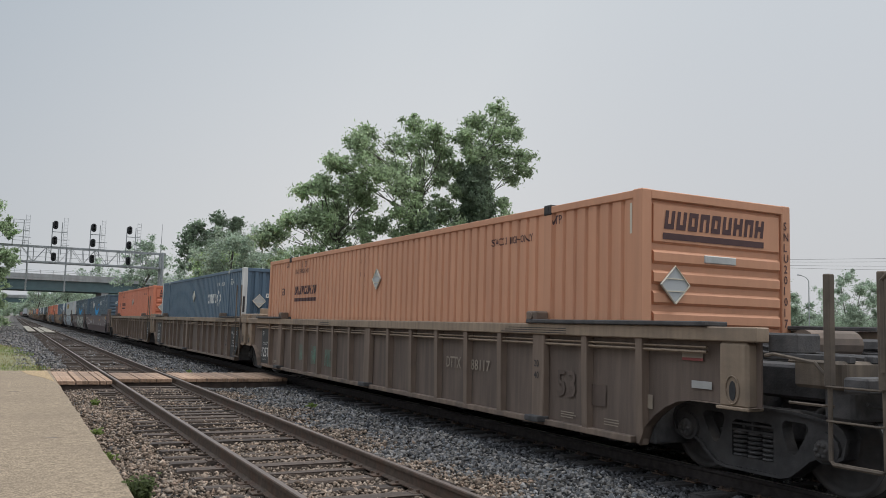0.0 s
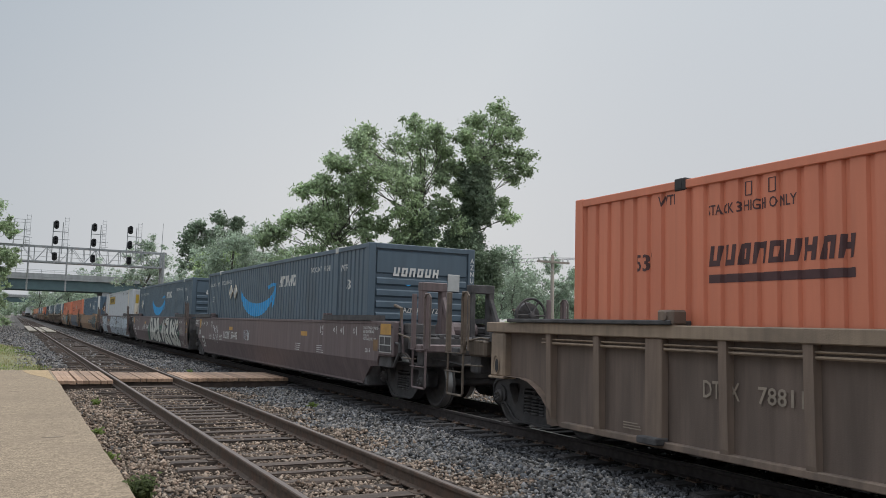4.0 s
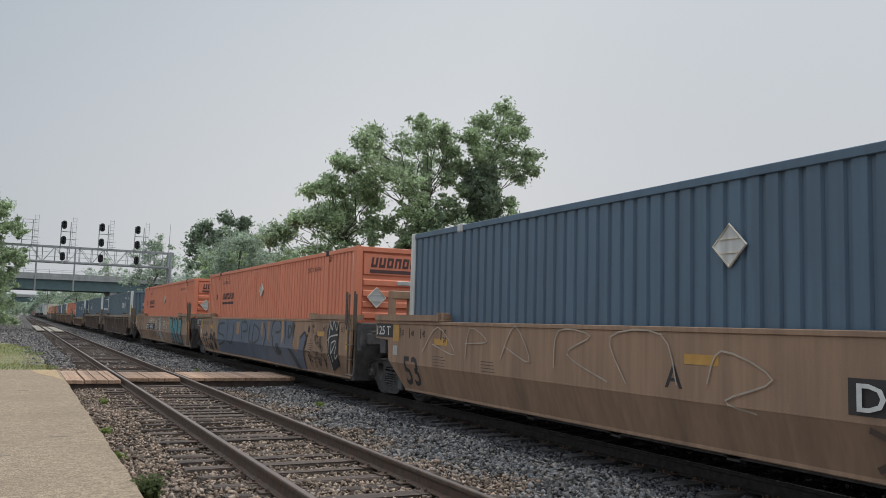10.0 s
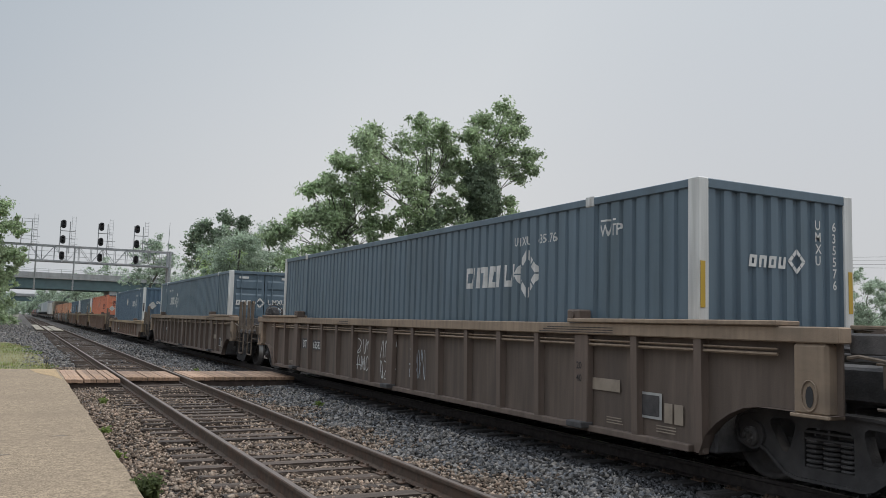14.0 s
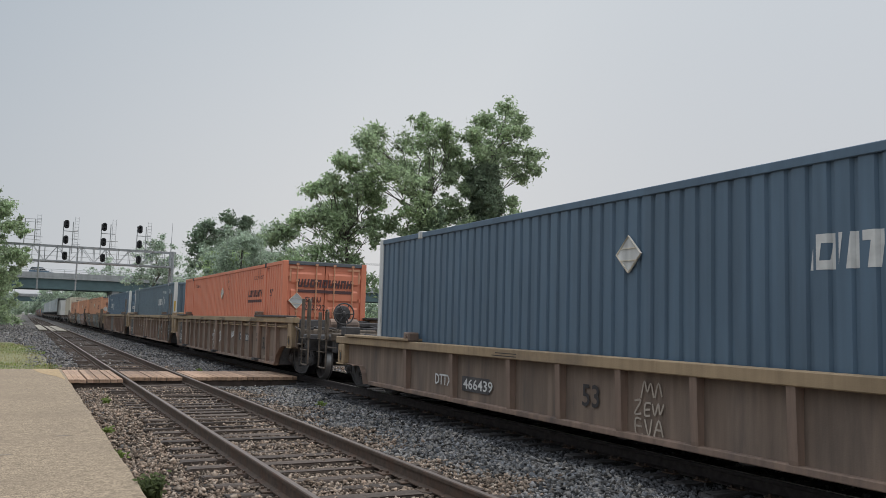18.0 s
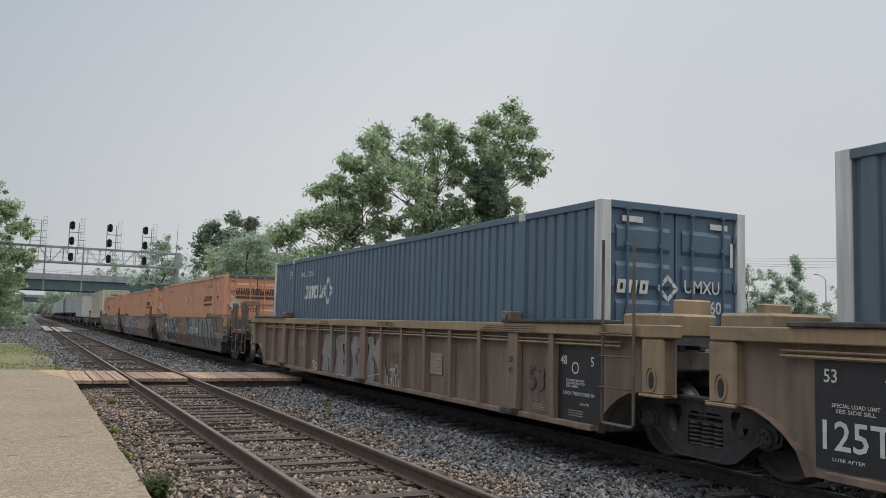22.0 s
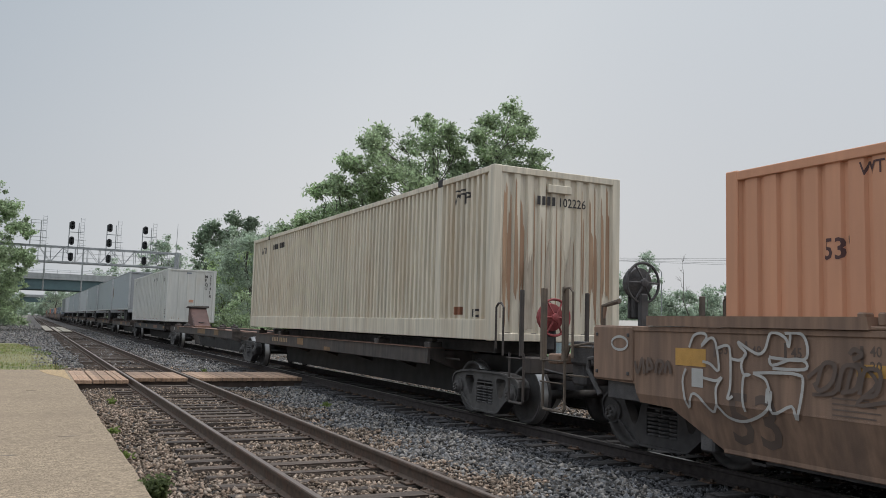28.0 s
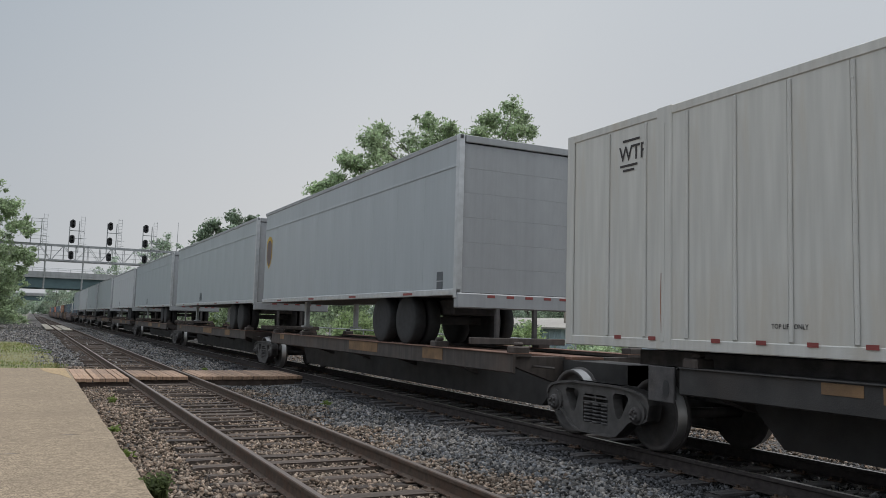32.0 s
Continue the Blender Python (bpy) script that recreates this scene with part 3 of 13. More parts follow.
BED = -0.215                      # ballast surface below the rail heads


def ground_height(x, y):
    """The lie of the land: level by the tracks, falling away towards the sheds."""
    k = min(max((x - 13.5) / 9.0, 0), 1)
    return -0.33 - 2.6 * k * k * (3 - 2 * k)


def make_ground():
    b = Build()
    xs = [-1500, -600, -250, -120, -60, -30, -14, -6, 0, 5, 10, 13, 14.5, 16, 18, 20, 22.5, 26, 34, 50, 80, 150, 300, 700, 2000]
    ys = [-400, -150, -60, -25, -8, 0, 8, 16, 26, 40, 60, 90, 130, 190, 280, 420, 700, 1200, 2600]
    for y in ys:
        for x in xs:
            b.v.append((x, y, ground_height(x, y)))
    n = len(xs)
    b.f = [(j * n + i, j * n + i + 1, (j + 1) * n + i + 1, (j + 1) * n + i) for j in range(len(ys) - 1) for i in range(n - 1)]
    tagged(part("ground", b, m_ground, smooth=True), "dry earth and weeds beside the railway", "ground", kind="structure")


make_ground()


def make_bed():
    b = Build()
    xs = np.concatenate([np.linspace(-0.4, 10.6, 45), [11.2, 12.0, 13.0, 13.7, 14.6]])
    ys = np.concatenate([np.arange(-12, 40, 0.35), np.arange(40, 120, 2.0), np.arange(120, 900, 30.0)])
    for y in ys:
        for x in xs:
            z = BED + 0.035 * noise.noise((x * 0.8, y * 0.8, 3)) - 0.03
            d = abs(x - (NEAR + FAR) / 2)
            if d < 0.9:
                z -= 0.05 * (1 - d / 0.9)
            if x > 10.2:
                z += 0.1 * (min(x, 13.0) - 10.2) - 0.65 * max(0, x - 13.0)
            if x < 1.0:
                z -= 0.07
            b.v.append((x, y, z))
    n = len(xs)
    b.f = [(j * n + i, j * n + i + 1, (j + 1) * n + i + 1, (j + 1) * n + i) for j in range(len(ys) - 1) for i in range(n - 1)]
    tagged(part("ballast_bed", b, m_bed, smooth=True), "grey crushed stone bed under both tracks", "ballast", kind="structure")


make_bed()


def rocks(count, x0, x1, y0, y1, size, seed, keep=None, zoff=0.0):
    """Many small broken stones as one mesh of many islands."""
    r = np.random.default_rng(seed)
    base = np.array([(1, 0, 0), (-1, 0, 0), (0, 1, 0), (0, -1, 0), (0, 0, 1), (0, 0, -1)], float)
    tri = np.array([(0, 2, 4), (2, 1, 4), (1, 3, 4), (3, 0, 4), (2, 0, 5), (1, 2, 5), (3, 1, 5), (0, 3, 5)])
    # denser close to the eye
    u = r.random(count)
    yy = y0 * (y1 / y0) ** u if y0 > 0 else y0 + (y1 - y0) * u
    xx = x0 + (x1 - x0) * r.random(count)
    if keep is not None:
        ok = keep(xx, yy)
        xx, yy = xx[ok], yy[ok]
    n = len(xx)
    s = size * (0.55 + 0.9 * r.random(n) ** 1.6)
    v = base[None] * (0.65 + 0.6 * r.random((n, 6, 1))) + r.normal(0, 0.22, (n, 6, 3))
    v *= (s[:, None, None] * np.stack([np.ones(n), 0.75 + 0.4 * r.random(n), 0.55 + 0.3 * r.random(n)], 1)[:, None, :])
    a, c = r.random(n) * 6.283, r.normal(0, 0.5, n)
    ca, sa, cc, sc = np.cos(a), np.sin(a), np.cos(c), np.sin(c)
    R = np.zeros((n, 3, 3))
    R[:, 0, 0], R[:, 0, 1], R[:, 1, 0], R[:, 1, 1], R[:, 2, 2] = ca, -sa, sa, ca, 1
    Q = np.zeros((n, 3, 3))
    Q[:, 0, 0], Q[:, 1, 1], Q[:, 1, 2], Q[:, 2, 1], Q[:, 2, 2] = 1, cc, -sc, sc, cc
    v = np.einsum('nij,njk,nmk->nmi', R, Q, v)
    zz = BED - 0.012 + (zoff(xx) if callable(zoff) else zoff) + 0.03 * np.sin(xx * 1.9 + yy * 0.7) * np.sin(yy * 1.3) * 0.6 + r.normal(0, 0.012, n)
    v += np.stack([xx, yy, zz], 1)[:, None, :]
    f = tri[None] + (np.arange(n) * 6)[:, None, None]
    me = bpy.data.meshes.new("stones")
    me.vertices.add(n * 6)
    me.vertices.foreach_set("co", v.reshape(-1).astype(np.float32))
    me.loops.add(n * 24)
    me.loops.foreach_set("vertex_index", f.reshape(-1).astype(np.int32))
    me.polygons.add(n * 8)
    me.polygons.foreach_set("loop_start", (np.arange(n * 8) * 3).astype(np.int32))
    me.update(calc_edges=True)
    return me


def clear_of_crossing(x, y):
    return ~((y > 21.5) & (y < 25.3) & (x > 1.0) & (x < 6.9))


def scatter(x, y):
    """Loose stones of one kind strewn among the other."""
    h = np.sin(x * 127.1 + y * 311.7) * 43758.5453
    return 1.1 * ((h - np.floor(h)) - 0.5) ** 3 * 4


def in_near_track(x, y):
    wob = 0.35 * np.sin(y * 1.7) + 0.2 * np.sin(y * 4.1)
    return clear_of_crossing(x, y) & (x < 4.85 + wob + scatter(x, y))


def between(x, y):
    wob = 0.35 * np.sin(y * 1.7) + 0.2 * np.sin(y * 4.1)
    return clear_of_crossing(x, y) & (x >= 4.75 + wob + scatter(x, y)) & ((x < 6.38 + 0.22 * wob) | (x > 7.2))


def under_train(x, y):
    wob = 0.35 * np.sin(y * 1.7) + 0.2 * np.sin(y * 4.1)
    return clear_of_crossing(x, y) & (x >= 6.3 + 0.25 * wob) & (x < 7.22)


tagged(part("gravel", rocks(82000, 0.95, 6.3, 2.0, 30, 0.029, 3, in_near_track, zoff=0.014), m_stone_brown), "dusty brown broken stone round the near track", "gravel", kind="stuff")
tagged(part("gravel", rocks(66000, 4.0, 7.25, 3.0, 36, 0.036, 4, between), m_stone), "blue-grey broken ballast stone", "gravel", kind="stuff")
tagged(part("gravel", rocks(16000, 7.2, 10.6, 4.0, 36, 0.034, 6, between), m_stone), "blue-grey broken stone inside the main track", "gravel", kind="stuff")
# strip along the train whose shade is painted by darker stones
tagged(part("gravel", rocks(20000, 6.1, 7.3, 3.0, 36, 0.032, 8, under_train), m_stone_shade), "broken stone under the main track, darkened to stand for shade", "gravel", kind="stuff")
tagged(part("gravel", rocks(12000, 10.0, 13.4, 5.0, 42, 0.038, 9, zoff=lambda x: 0.1 * np.clip(np.minimum(x, 13.0) - 10.2, 0, 3) - 0.65 * np.maximum(0, x - 13.0)), m_stone_brown), "dusty brown stone on the shoulder past the main track", "gravel", kind="stuff")
tagged(part("gravel", rocks(26000, 0.2, 10.4, 30, 110, 0.055, 5), m_stone), "grey ballast stone further along the line", "gravel", kind="stuff")
tagged(part("gravel", rocks(26000, -12, 1.0, 30, 150, 0.07, 6, zoff=-0.06), m_stone), "grey gravel beside the grass", "gravel", kind="stuff")


def rail_profile(x):
    return [(x - .07, -.172), (x + .07, -.172), (x + .07, -.16), (x + .012, -.145), (x + .010, -.05), (x + .036, -.038), (x + .036, -.008), (x + .028, -.0005),
            (x - .028, -.0005), (x - .036, -.008), (x - .036, -.038), (x - .010, -.05), (x - .012, -.145), (x - .07, -.16)]


def make_track(center, top_mat, label, far):
    t = thing("railway_track", label, "track", kind="structure", at=(center, 0, 0))
    for sx in (-1, 1):
        x = sx * 0.7525
        b = Build()
        b.prism(rail_profile(x), 1, -30, 1200)
        # rails and ties of the main track have the train's shade in their colour
        rail = part("rail", b, m_rail_shade if far else m_rail, t, "rusty steel rail")
        c = Build()
        c.prism([(x - .030, -.004), (x + .030, -.004), (x + .026, .001), (x - .026, .001)], 1, -30, 1200)
        part("rail_head", c, top_mat, rail, "polished running surface")
    # sleepers
    r = random.Random(11 + far)
    tie_meshes = []
    for k in range(4):
        b = Build()
        b.box(-1.30, 1.30, -0.115, 0.115, -0.34, -0.168, 0.012)
        for i, q in enumerate(b.v):
            b.v[i] = (q[0] + r.uniform(-.02, .02), q[1] + r.uniform(-.012, .012), q[2] + r.uniform(-.012, .006))
        tie_meshes.append(b.mesh("tie"))
    plates = Build()
    y = 1.0
    rest = Build()
    for k in range(56):
        yy = .48 - k * .52
        rest.box(-1.3 + r.uniform(-.05, .05), 1.3, yy - .115, yy + .115, -.3, -.17)
    while y < 330:
        dx, dy = r.uniform(-.07, .07), r.uniform(-.03, .03)
        covered = 20.6 < y < 25.4
        if y < 78:
            o = part("tie", tie_meshes[r.randrange(4)], m_tie_shade if far else m_tie, t, loc=(dx, y + dy, r.uniform(-.02, .004)))
            o.rotation_euler = (0, 0, r.uniform(-.02, .02))
        else:
            rest.box(-1.3 + dx, 1.3 + dx, y - .115, y + .115, -.3, -.172)
        if y < 45 and not covered:
            for sx in (-1, 1):
                x = sx * 0.7525
                plates.box(x - .17, x + .17, y - .09, y + .09, -.178, -.160, .004)
                for ox, oy in ((-.095, -.05), (.095, .05), (-.13, .06), (.13, -.06)):
                    plates.box(x + ox - .014, x + ox + .014, y + oy - .014, y + oy + .014, -.165, -.135)
        y += 0.52
    tagged(part("tie_plate", plates, m_rail, t), "rusty tie plates and spikes", kind="stuff")
    tagged(part("far_ties", rest, m_tie, t), kind="stuff")
    return t


make_track(NEAR, m_railtop_dull, "single track of rusty rails on dark timber ties", 0)
make_track(FAR, m_railtop, "main track with worn rails on dark timber ties", 1)


# ---------------------------------------------------------------- platform path and plank crossing
def make_path():
    t = thing("pavement", "worn tan asphalt path along the track", "path", kind="structure")
    b = Build()
    edge = [(1.05 + 0.007 * math.sin(y * 2.3) + 0.005 * math.sin(y * 7.1), y) for y in np.arange(-8, 25.6, 0.3)]
    pts = edge + [(1.02, 25.5), (-9, 25.5), (-9, -8)]
    b.prism(pts, 2, -0.36, 0.0)
    part("slab", b, m_path, t)
    c = Build()
    c.prism([(0.35, 25.45), (0.98, 25.42), (1.0, 21.3), (0.82, 22.6), (0.55, 23.6), (0.4, 24.6)], 2, -0.001, 0.004)
    part("stain", c, m_patch, t, "ochre stained corner")
    r = random.Random(3)
    for x, y in ((0.15, 18.6), (0.55, 11.6), (-0.1, 10.2)):
        c = Build()
        w = r.uniform(.08, .16)
        c.prism([(x - w, y), (x + w * .2, y + .04), (x + w, y + .02), (x + w * .3, y - .02)], 2, -0.001, 0.0035)
        part("crack", c, m_crack, t)


make_path()


def make_crossing(spans, label, lift=0.0, wood=None):
    t = thing("plank_crossing", label, "crossing", kind="structure")
    r = random.Random(5)
    for x0, x1, w, y0, y1 in spans:
        n = max(1, round((x1 - x0) / w))
        step = (x1 - x0) / n
        pl = Build()
        pl.box(-step / 2 + .003, step / 2 - .003, y0, y1, -.09, 0, .006)
        me = pl.mesh("plank")
        for i in range(n):
            o = part("plank", me, wood or m_plank, t, loc=(x0 + step * (i + .5), 0, -.012 + lift + r.uniform(-.005, .003)))
            o.rotation_euler = (0, r.uniform(-.01, .01), r.uniform(-.001, .001))
        for yy in (y0 + .15, (y0 + y1) / 2, y1 - .15):
            s = Build()
            s.box(x0, x1, yy - .1, yy + .1, -.28, -.105 + lift, .01)
            part("bearer", s, m_plank_dark, t, "dark supporting timber")


make_crossing(((1.08, 2.27, .135, 21.6, 25.3), (2.47, 3.80, .135, 22.2, 24.7), (4.0, 6.85, .135, 22.2, 24.7)), "weathered timber plank crossing over the tracks")
make_crossing(((1.55, 2.27, .36, 88, 122), (2.5, 3.78, .42, 85, 113)), "pale crossing panels further along the line", -0.01, m_crossing_pale)


# ---------------------------------------------------------------- plants
def leaf_cloud(centres, radii, per, size, seed, flat=0.7):
    """Leaves scattered through clumps: one mesh of many small blades, in numpy."""
    r = np.random.default_rng(seed)
    cs = np.repeat(np.asarray(centres, float), per, 0)
    rs = np.repeat(np.asarray(radii, float), per)
    n = len(cs)
    d = r.normal(0, 1, (n, 3))
    d /= np.linalg.norm(d, axis=1)[:, None]
    pos = cs + d * (rs * np.minimum(1.5, 0.18 + 0.62 * np.abs(r.normal(0, 1, n))))[:, None] * np.array([1, 1, flat])
    a = r.normal(0, 1, (n, 3))
    a /= np.linalg.norm(a, axis=1)[:, None]
    b = np.cross(a, r.normal(0, 1, (n, 3)))
    b /= np.linalg.norm(b, axis=1)[:, None]
    s = size * (0.6 + 0.8 * r.random(n))[:, None]
    v = np.stack([pos - a * s, pos + b * s * 0.45, pos + a * s, pos - b * s * 0.45], 1)
    me = bpy.data.meshes.new("leaves")
    me.vertices.add(n * 4)
    me.vertices.foreach_set("co", v.reshape(-1).astype(np.float32))
    me.loops.add(n * 4)
    me.loops.foreach_set("vertex_index", np.arange(n * 4, dtype=np.int32))
    me.polygons.add(n)
    me.polygons.foreach_set("loop_start", (np.arange(n) * 4).astype(np.int32))
    me.update(calc_edges=True)
    return me


def limb(b, p, q, r0, r1, rr, bend=0.12, n=5):
    p, q = Vector(p), Vector(q)
    k = (q - p).length
    off = [Vector((rr.uniform(-1, 1), rr.uniform(-1, 1), rr.uniform(-.4, .8))) * k * bend * math.sin(math.pi * i / n) for i in range(n + 1)]
    pts = [p.lerp(q, i / n) + off[i] for i in range(n + 1)]
    b.tube(pts, r0, 6, r1)
    return pts


def make_tree(at, height, lobes, seed, label, clump=0.75, per=60, size=0.16, trunk=0.28, per_lobe=16, leaf_mat=None, ivy=None, dead=False):
    """Trunk, limbs to each lobe (dx, dy, z, radius), and a crown of leaf clumps on the lobes."""
    r = random.Random(seed)
    t = thing("tree", label, "tree", at=at)
    b = Build()
    top = (r.uniform(-.4, .4), r.uniform(-.4, .4), height * 0.82)
    spine = limb(b, (0, 0, -0.4), top, trunk, trunk * .25, r, .05, 7)
    cs, rs = [], []
    for dx, dy, z, rad in lobes:
        i = min(range(len(spine)), key=lambda k: abs(spine[k].z - max(z - rad * 1.2 - abs(dx) * .5, height * .12)))
        tip = Vector((dx, dy, z))
        pts = limb(b, spine[i], tip, min(trunk * .2, .02 + rad * .035), .01, r, .1)
        for k in range(3):
            e = tip + Vector((r.uniform(-1, 1), r.uniform(-1, 1), r.uniform(-.6, .8))) * rad * .8
            limb(b, pts[3], e, .015, .006, r, .1, 3)
        for k in range(round(per_lobe * 1.4)):
            d = Vector((r.gauss(0, 1), r.gauss(0, 1), r.gauss(0, .85))).normalized()
            reach = r.uniform(.15, 1.16)
            cs.append(tip + d * rad * reach)
            rs.append(clump * r.uniform(.45, 1.15) * (0.5 + rad / 4) * (1 if reach < .9 else .62))
    part("trunk", b, m_bark, t, "dark ridged bark", smooth=True)
    if not dead:
        part("crown", leaf_cloud(cs, rs, round(per * (1.35 if leaf_mat is m_leaf_hazed else 1.9)), size * .63, seed), leaf_mat or m_leaf, t, "dense green leaves with gaps of sky")
    if ivy:
        # ivy from the ground to a height, in clumps round the trunk: height, count, half width
        cs, rs = [], []
        for k in range(ivy[1]):
            z = r.uniform(0, ivy[0])
            a = r.uniform(0, 6.283)
            w = ivy[2] * (1 - 0.30 * z / ivy[0]) * r.uniform(.4, 1.0) * (.92 + .16 * math.sin(z * 1.9 + seed))
            i = min(range(len(spine)), key=lambda k: abs(spine[k].z - z))
            cs.append((spine[i].x + w * math.cos(a), spine[i].y + w * math.sin(a), z))
            rs.append(r.uniform(.25, .48))
        part("ivy", leaf_cloud(cs, rs, 120, size * .55, seed + 1, 1.0), m_leaf_ivy, t, "dark ivy climbing the trunk")
    return t


def crown(shape, seed, deep=1.1):
    """Lobes (dx, dy, z, radius) from the outline (dx, z, radius), spread in depth."""
    r = random.Random(seed)
    return [(dx, r.uniform(-deep, deep), z - rad * .6, rad * 1.38) for dx, z, rad in shape]


def make_bush(at, w, h, seed, label, leaf_mat=None, n=40, per=70, size=.12, deep=None):
    r = random.Random(seed)
    t = thing("bush", label, "bush", at=at)
    b = Build()
    cs, rs = [], []
    for k in range(n):
        a, q = r.uniform(0, 6.283), r.random() ** .5
        z = h * (0.12 + .8 * r.random()) * (1 - .45 * q * q)
        cs.append((w * q * math.cos(a), (deep or w) * q * math.sin(a), z))
        rs.append(min(w, h) * r.uniform(.16, .34))
    for k in range(7):
        c = cs[k]
        limb(b, (c[0] * .2, c[1] * .2, -.3), c, .05, .012, r, .1, 3)
    part("stems", b, m_bark, t)
    part("foliage", leaf_cloud(cs, rs, round(per * 1.5), size * .75, seed, .85), leaf_mat or m_leaf, t)
    return t
# the large trees beyond the main track
TB = 46.0                          # how far along the line the group stands
make_tree((26.45, TB, -3.0), 17.5, crown([(.9, 19.0, .52), (2.2, 18.6, .53), (.2, 18.0, .6), (1.3, 17.7, .82), (2.6, 17.7, .45), (-.5, 18.1, .4), (.7, 16.7, .9), (2.2, 16.7, .6), (3.1, 16.1, .4), (2.8, 15.3, .45), (2.0, 15.5, .45), (2.5, 14.6, .28),
    (-1.0, 16.9, .5), (-1.5, 16.9, .3), (-.1, 15.9, .8), (.9, 15.2, .8), (-1.0, 15.9, .5), (-1.5, 15.0, .36), (.8, 14.1, .65), (1.7, 11.9, .48), (1.4, 12.7, .3), (-1.6, 13.4, .3), (-1.7, 12.0, .36), (-1.5, 11.0, .43)], 1, .8),
    21, "tall ivy-covered tree beside the line", clump=.88, per=25, per_lobe=11, ivy=(15.0, 600, 1.75), trunk=.42, size=.19)
make_tree((22.36, TB + 1, -3.0), 15.5, crown([(-2.9, 16.9, .4), (-3.7, 16.4, .46), (-4.4, 15.7, .35), (-4.1, 14.9, .77), (-2.8, 15.7, .64), (-4.7, 14.3, .5), (-5.4, 14.4, .31), (-5.9, 14.4, .22), (-2.2, 14.6, .71), (-1.0, 16.4, .54), (-.3, 17.7, .44), (.9, 17.2, .51),
    (.1, 16.7, .66), (1.5, 16.5, .52), (2.2, 16.1, .41), (-.9, 15.1, .72), (.7, 15.5, .73), (2.0, 15.1, .48), (0, 14.1, .72), (1.4, 14.2, .44), (-1.6, 13.7, .64), (-2.8, 13.9, .71), (-3.9, 13.7, .63)], 2, 1.3)
    + crown([(-.8, 12.9, .65), (.4, 12.7, .65), (1.7, 12.6, .37), (1.9, 11.7, .33), (1.2, 11.4, .51), (-.3, 11.5, .72), (-1.5, 11.8, .57), (-2.1, 10.9, .35), (-1.1, 10.4, .57), (.5, 10.1, .79), (-.5, 9.0, .86), (.8, 8.0, .87), (-.6, 7.2, .93), (.6, 6.2, .93)], 3, 1.0),
    22, "tall broad-crowned tree with airy foliage beside the line", clump=.92, per=24, per_lobe=12, ivy=(11.5, 300, 1.6), trunk=.4, size=.19)
make_tree((17.39, TB + 2, -3.0), 11.5, crown([(-1.1, 13.3, .28), (-1.7, 12.8, .35), (-2.3, 12.6, .31), (-.5, 12.8, .4), (.7, 13.2, .64), (1.6, 13.0, .64), (.2, 12.3, .63), (-.7, 11.7, .63), (.8, 12.0, .71), (1.9, 12.4, .5), (2.0, 11.2, .43), (-1.8, 11.2, .48), (-1.0, 10.8, .63),
    (-2.7, 10.8, .41), (-3.2, 10.7, .27), (.8, 10.9, .71), (-.1, 10.3, .63), (-3.5, 10.2, .48), (-4.2, 9.8, .41), (1.6, 10.3, .5), (-2.1, 9.3, .76), (-.6, 9.1, .84), (.9, 9.0, .85), (-2.0, 7.6, .9), (.2, 7.4, 1.0), (-3.4, 8.5, .7), (1.6, 7.6, .9), (-1.2, 6.0, 1.1), (1.0, 5.6, 1.1)], 4, 1.2),
    23, "leafy tree with layered branches beside the line", clump=.92, per=25, per_lobe=12, ivy=(7, 60, 1.0), trunk=.33, size=.19)
make_tree((38.2, 60, -3.0), 11.6, crown([(0, 11.2, .7), (-.8, 10.2, .8), (.9, 9.8, .8), (0, 9.0, .9), (1.3, 8.0, .8), (-1.2, 8.2, .8), (.2, 7.2, .9), (-.6, 6.0, .9), (1.0, 5.6, .9)], 6), 34, "pale slender tree behind the tall ones", clump=1.0, per=26, per_lobe=11, size=.2, leaf_mat=m_leaf_hazed, trunk=.16)
make_tree((13.9, TB + 14, -2.0), 10.5, [(0, 0, 9.2, 1.3), (-1.4, 0, 8.0, 1.4), (1.3, .4, 7.6, 1.5), (0, 0, 6.4, 1.8), (-2.1, 0, 5.6, 1.6), (1.8, 0, 5.0, 1.8), (-.3, 0, 4.0, 2.0)], 24, "medium green tree by the line", per=70, leaf_mat=m_leaf_hazed)
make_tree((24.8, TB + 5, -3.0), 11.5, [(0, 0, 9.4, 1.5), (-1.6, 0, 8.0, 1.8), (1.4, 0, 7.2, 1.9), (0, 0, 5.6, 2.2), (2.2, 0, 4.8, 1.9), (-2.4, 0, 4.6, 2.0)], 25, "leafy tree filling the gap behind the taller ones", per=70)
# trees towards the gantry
# the dark ivy colour on this crown stands for the low light on it
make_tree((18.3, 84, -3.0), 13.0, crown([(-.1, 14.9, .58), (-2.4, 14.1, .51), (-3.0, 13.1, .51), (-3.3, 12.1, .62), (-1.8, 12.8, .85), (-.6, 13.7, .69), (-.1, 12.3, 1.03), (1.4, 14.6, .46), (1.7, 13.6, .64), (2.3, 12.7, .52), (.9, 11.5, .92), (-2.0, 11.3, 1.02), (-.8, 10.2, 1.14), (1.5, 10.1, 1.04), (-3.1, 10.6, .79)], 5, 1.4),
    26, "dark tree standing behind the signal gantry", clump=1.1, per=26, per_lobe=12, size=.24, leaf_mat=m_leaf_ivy)
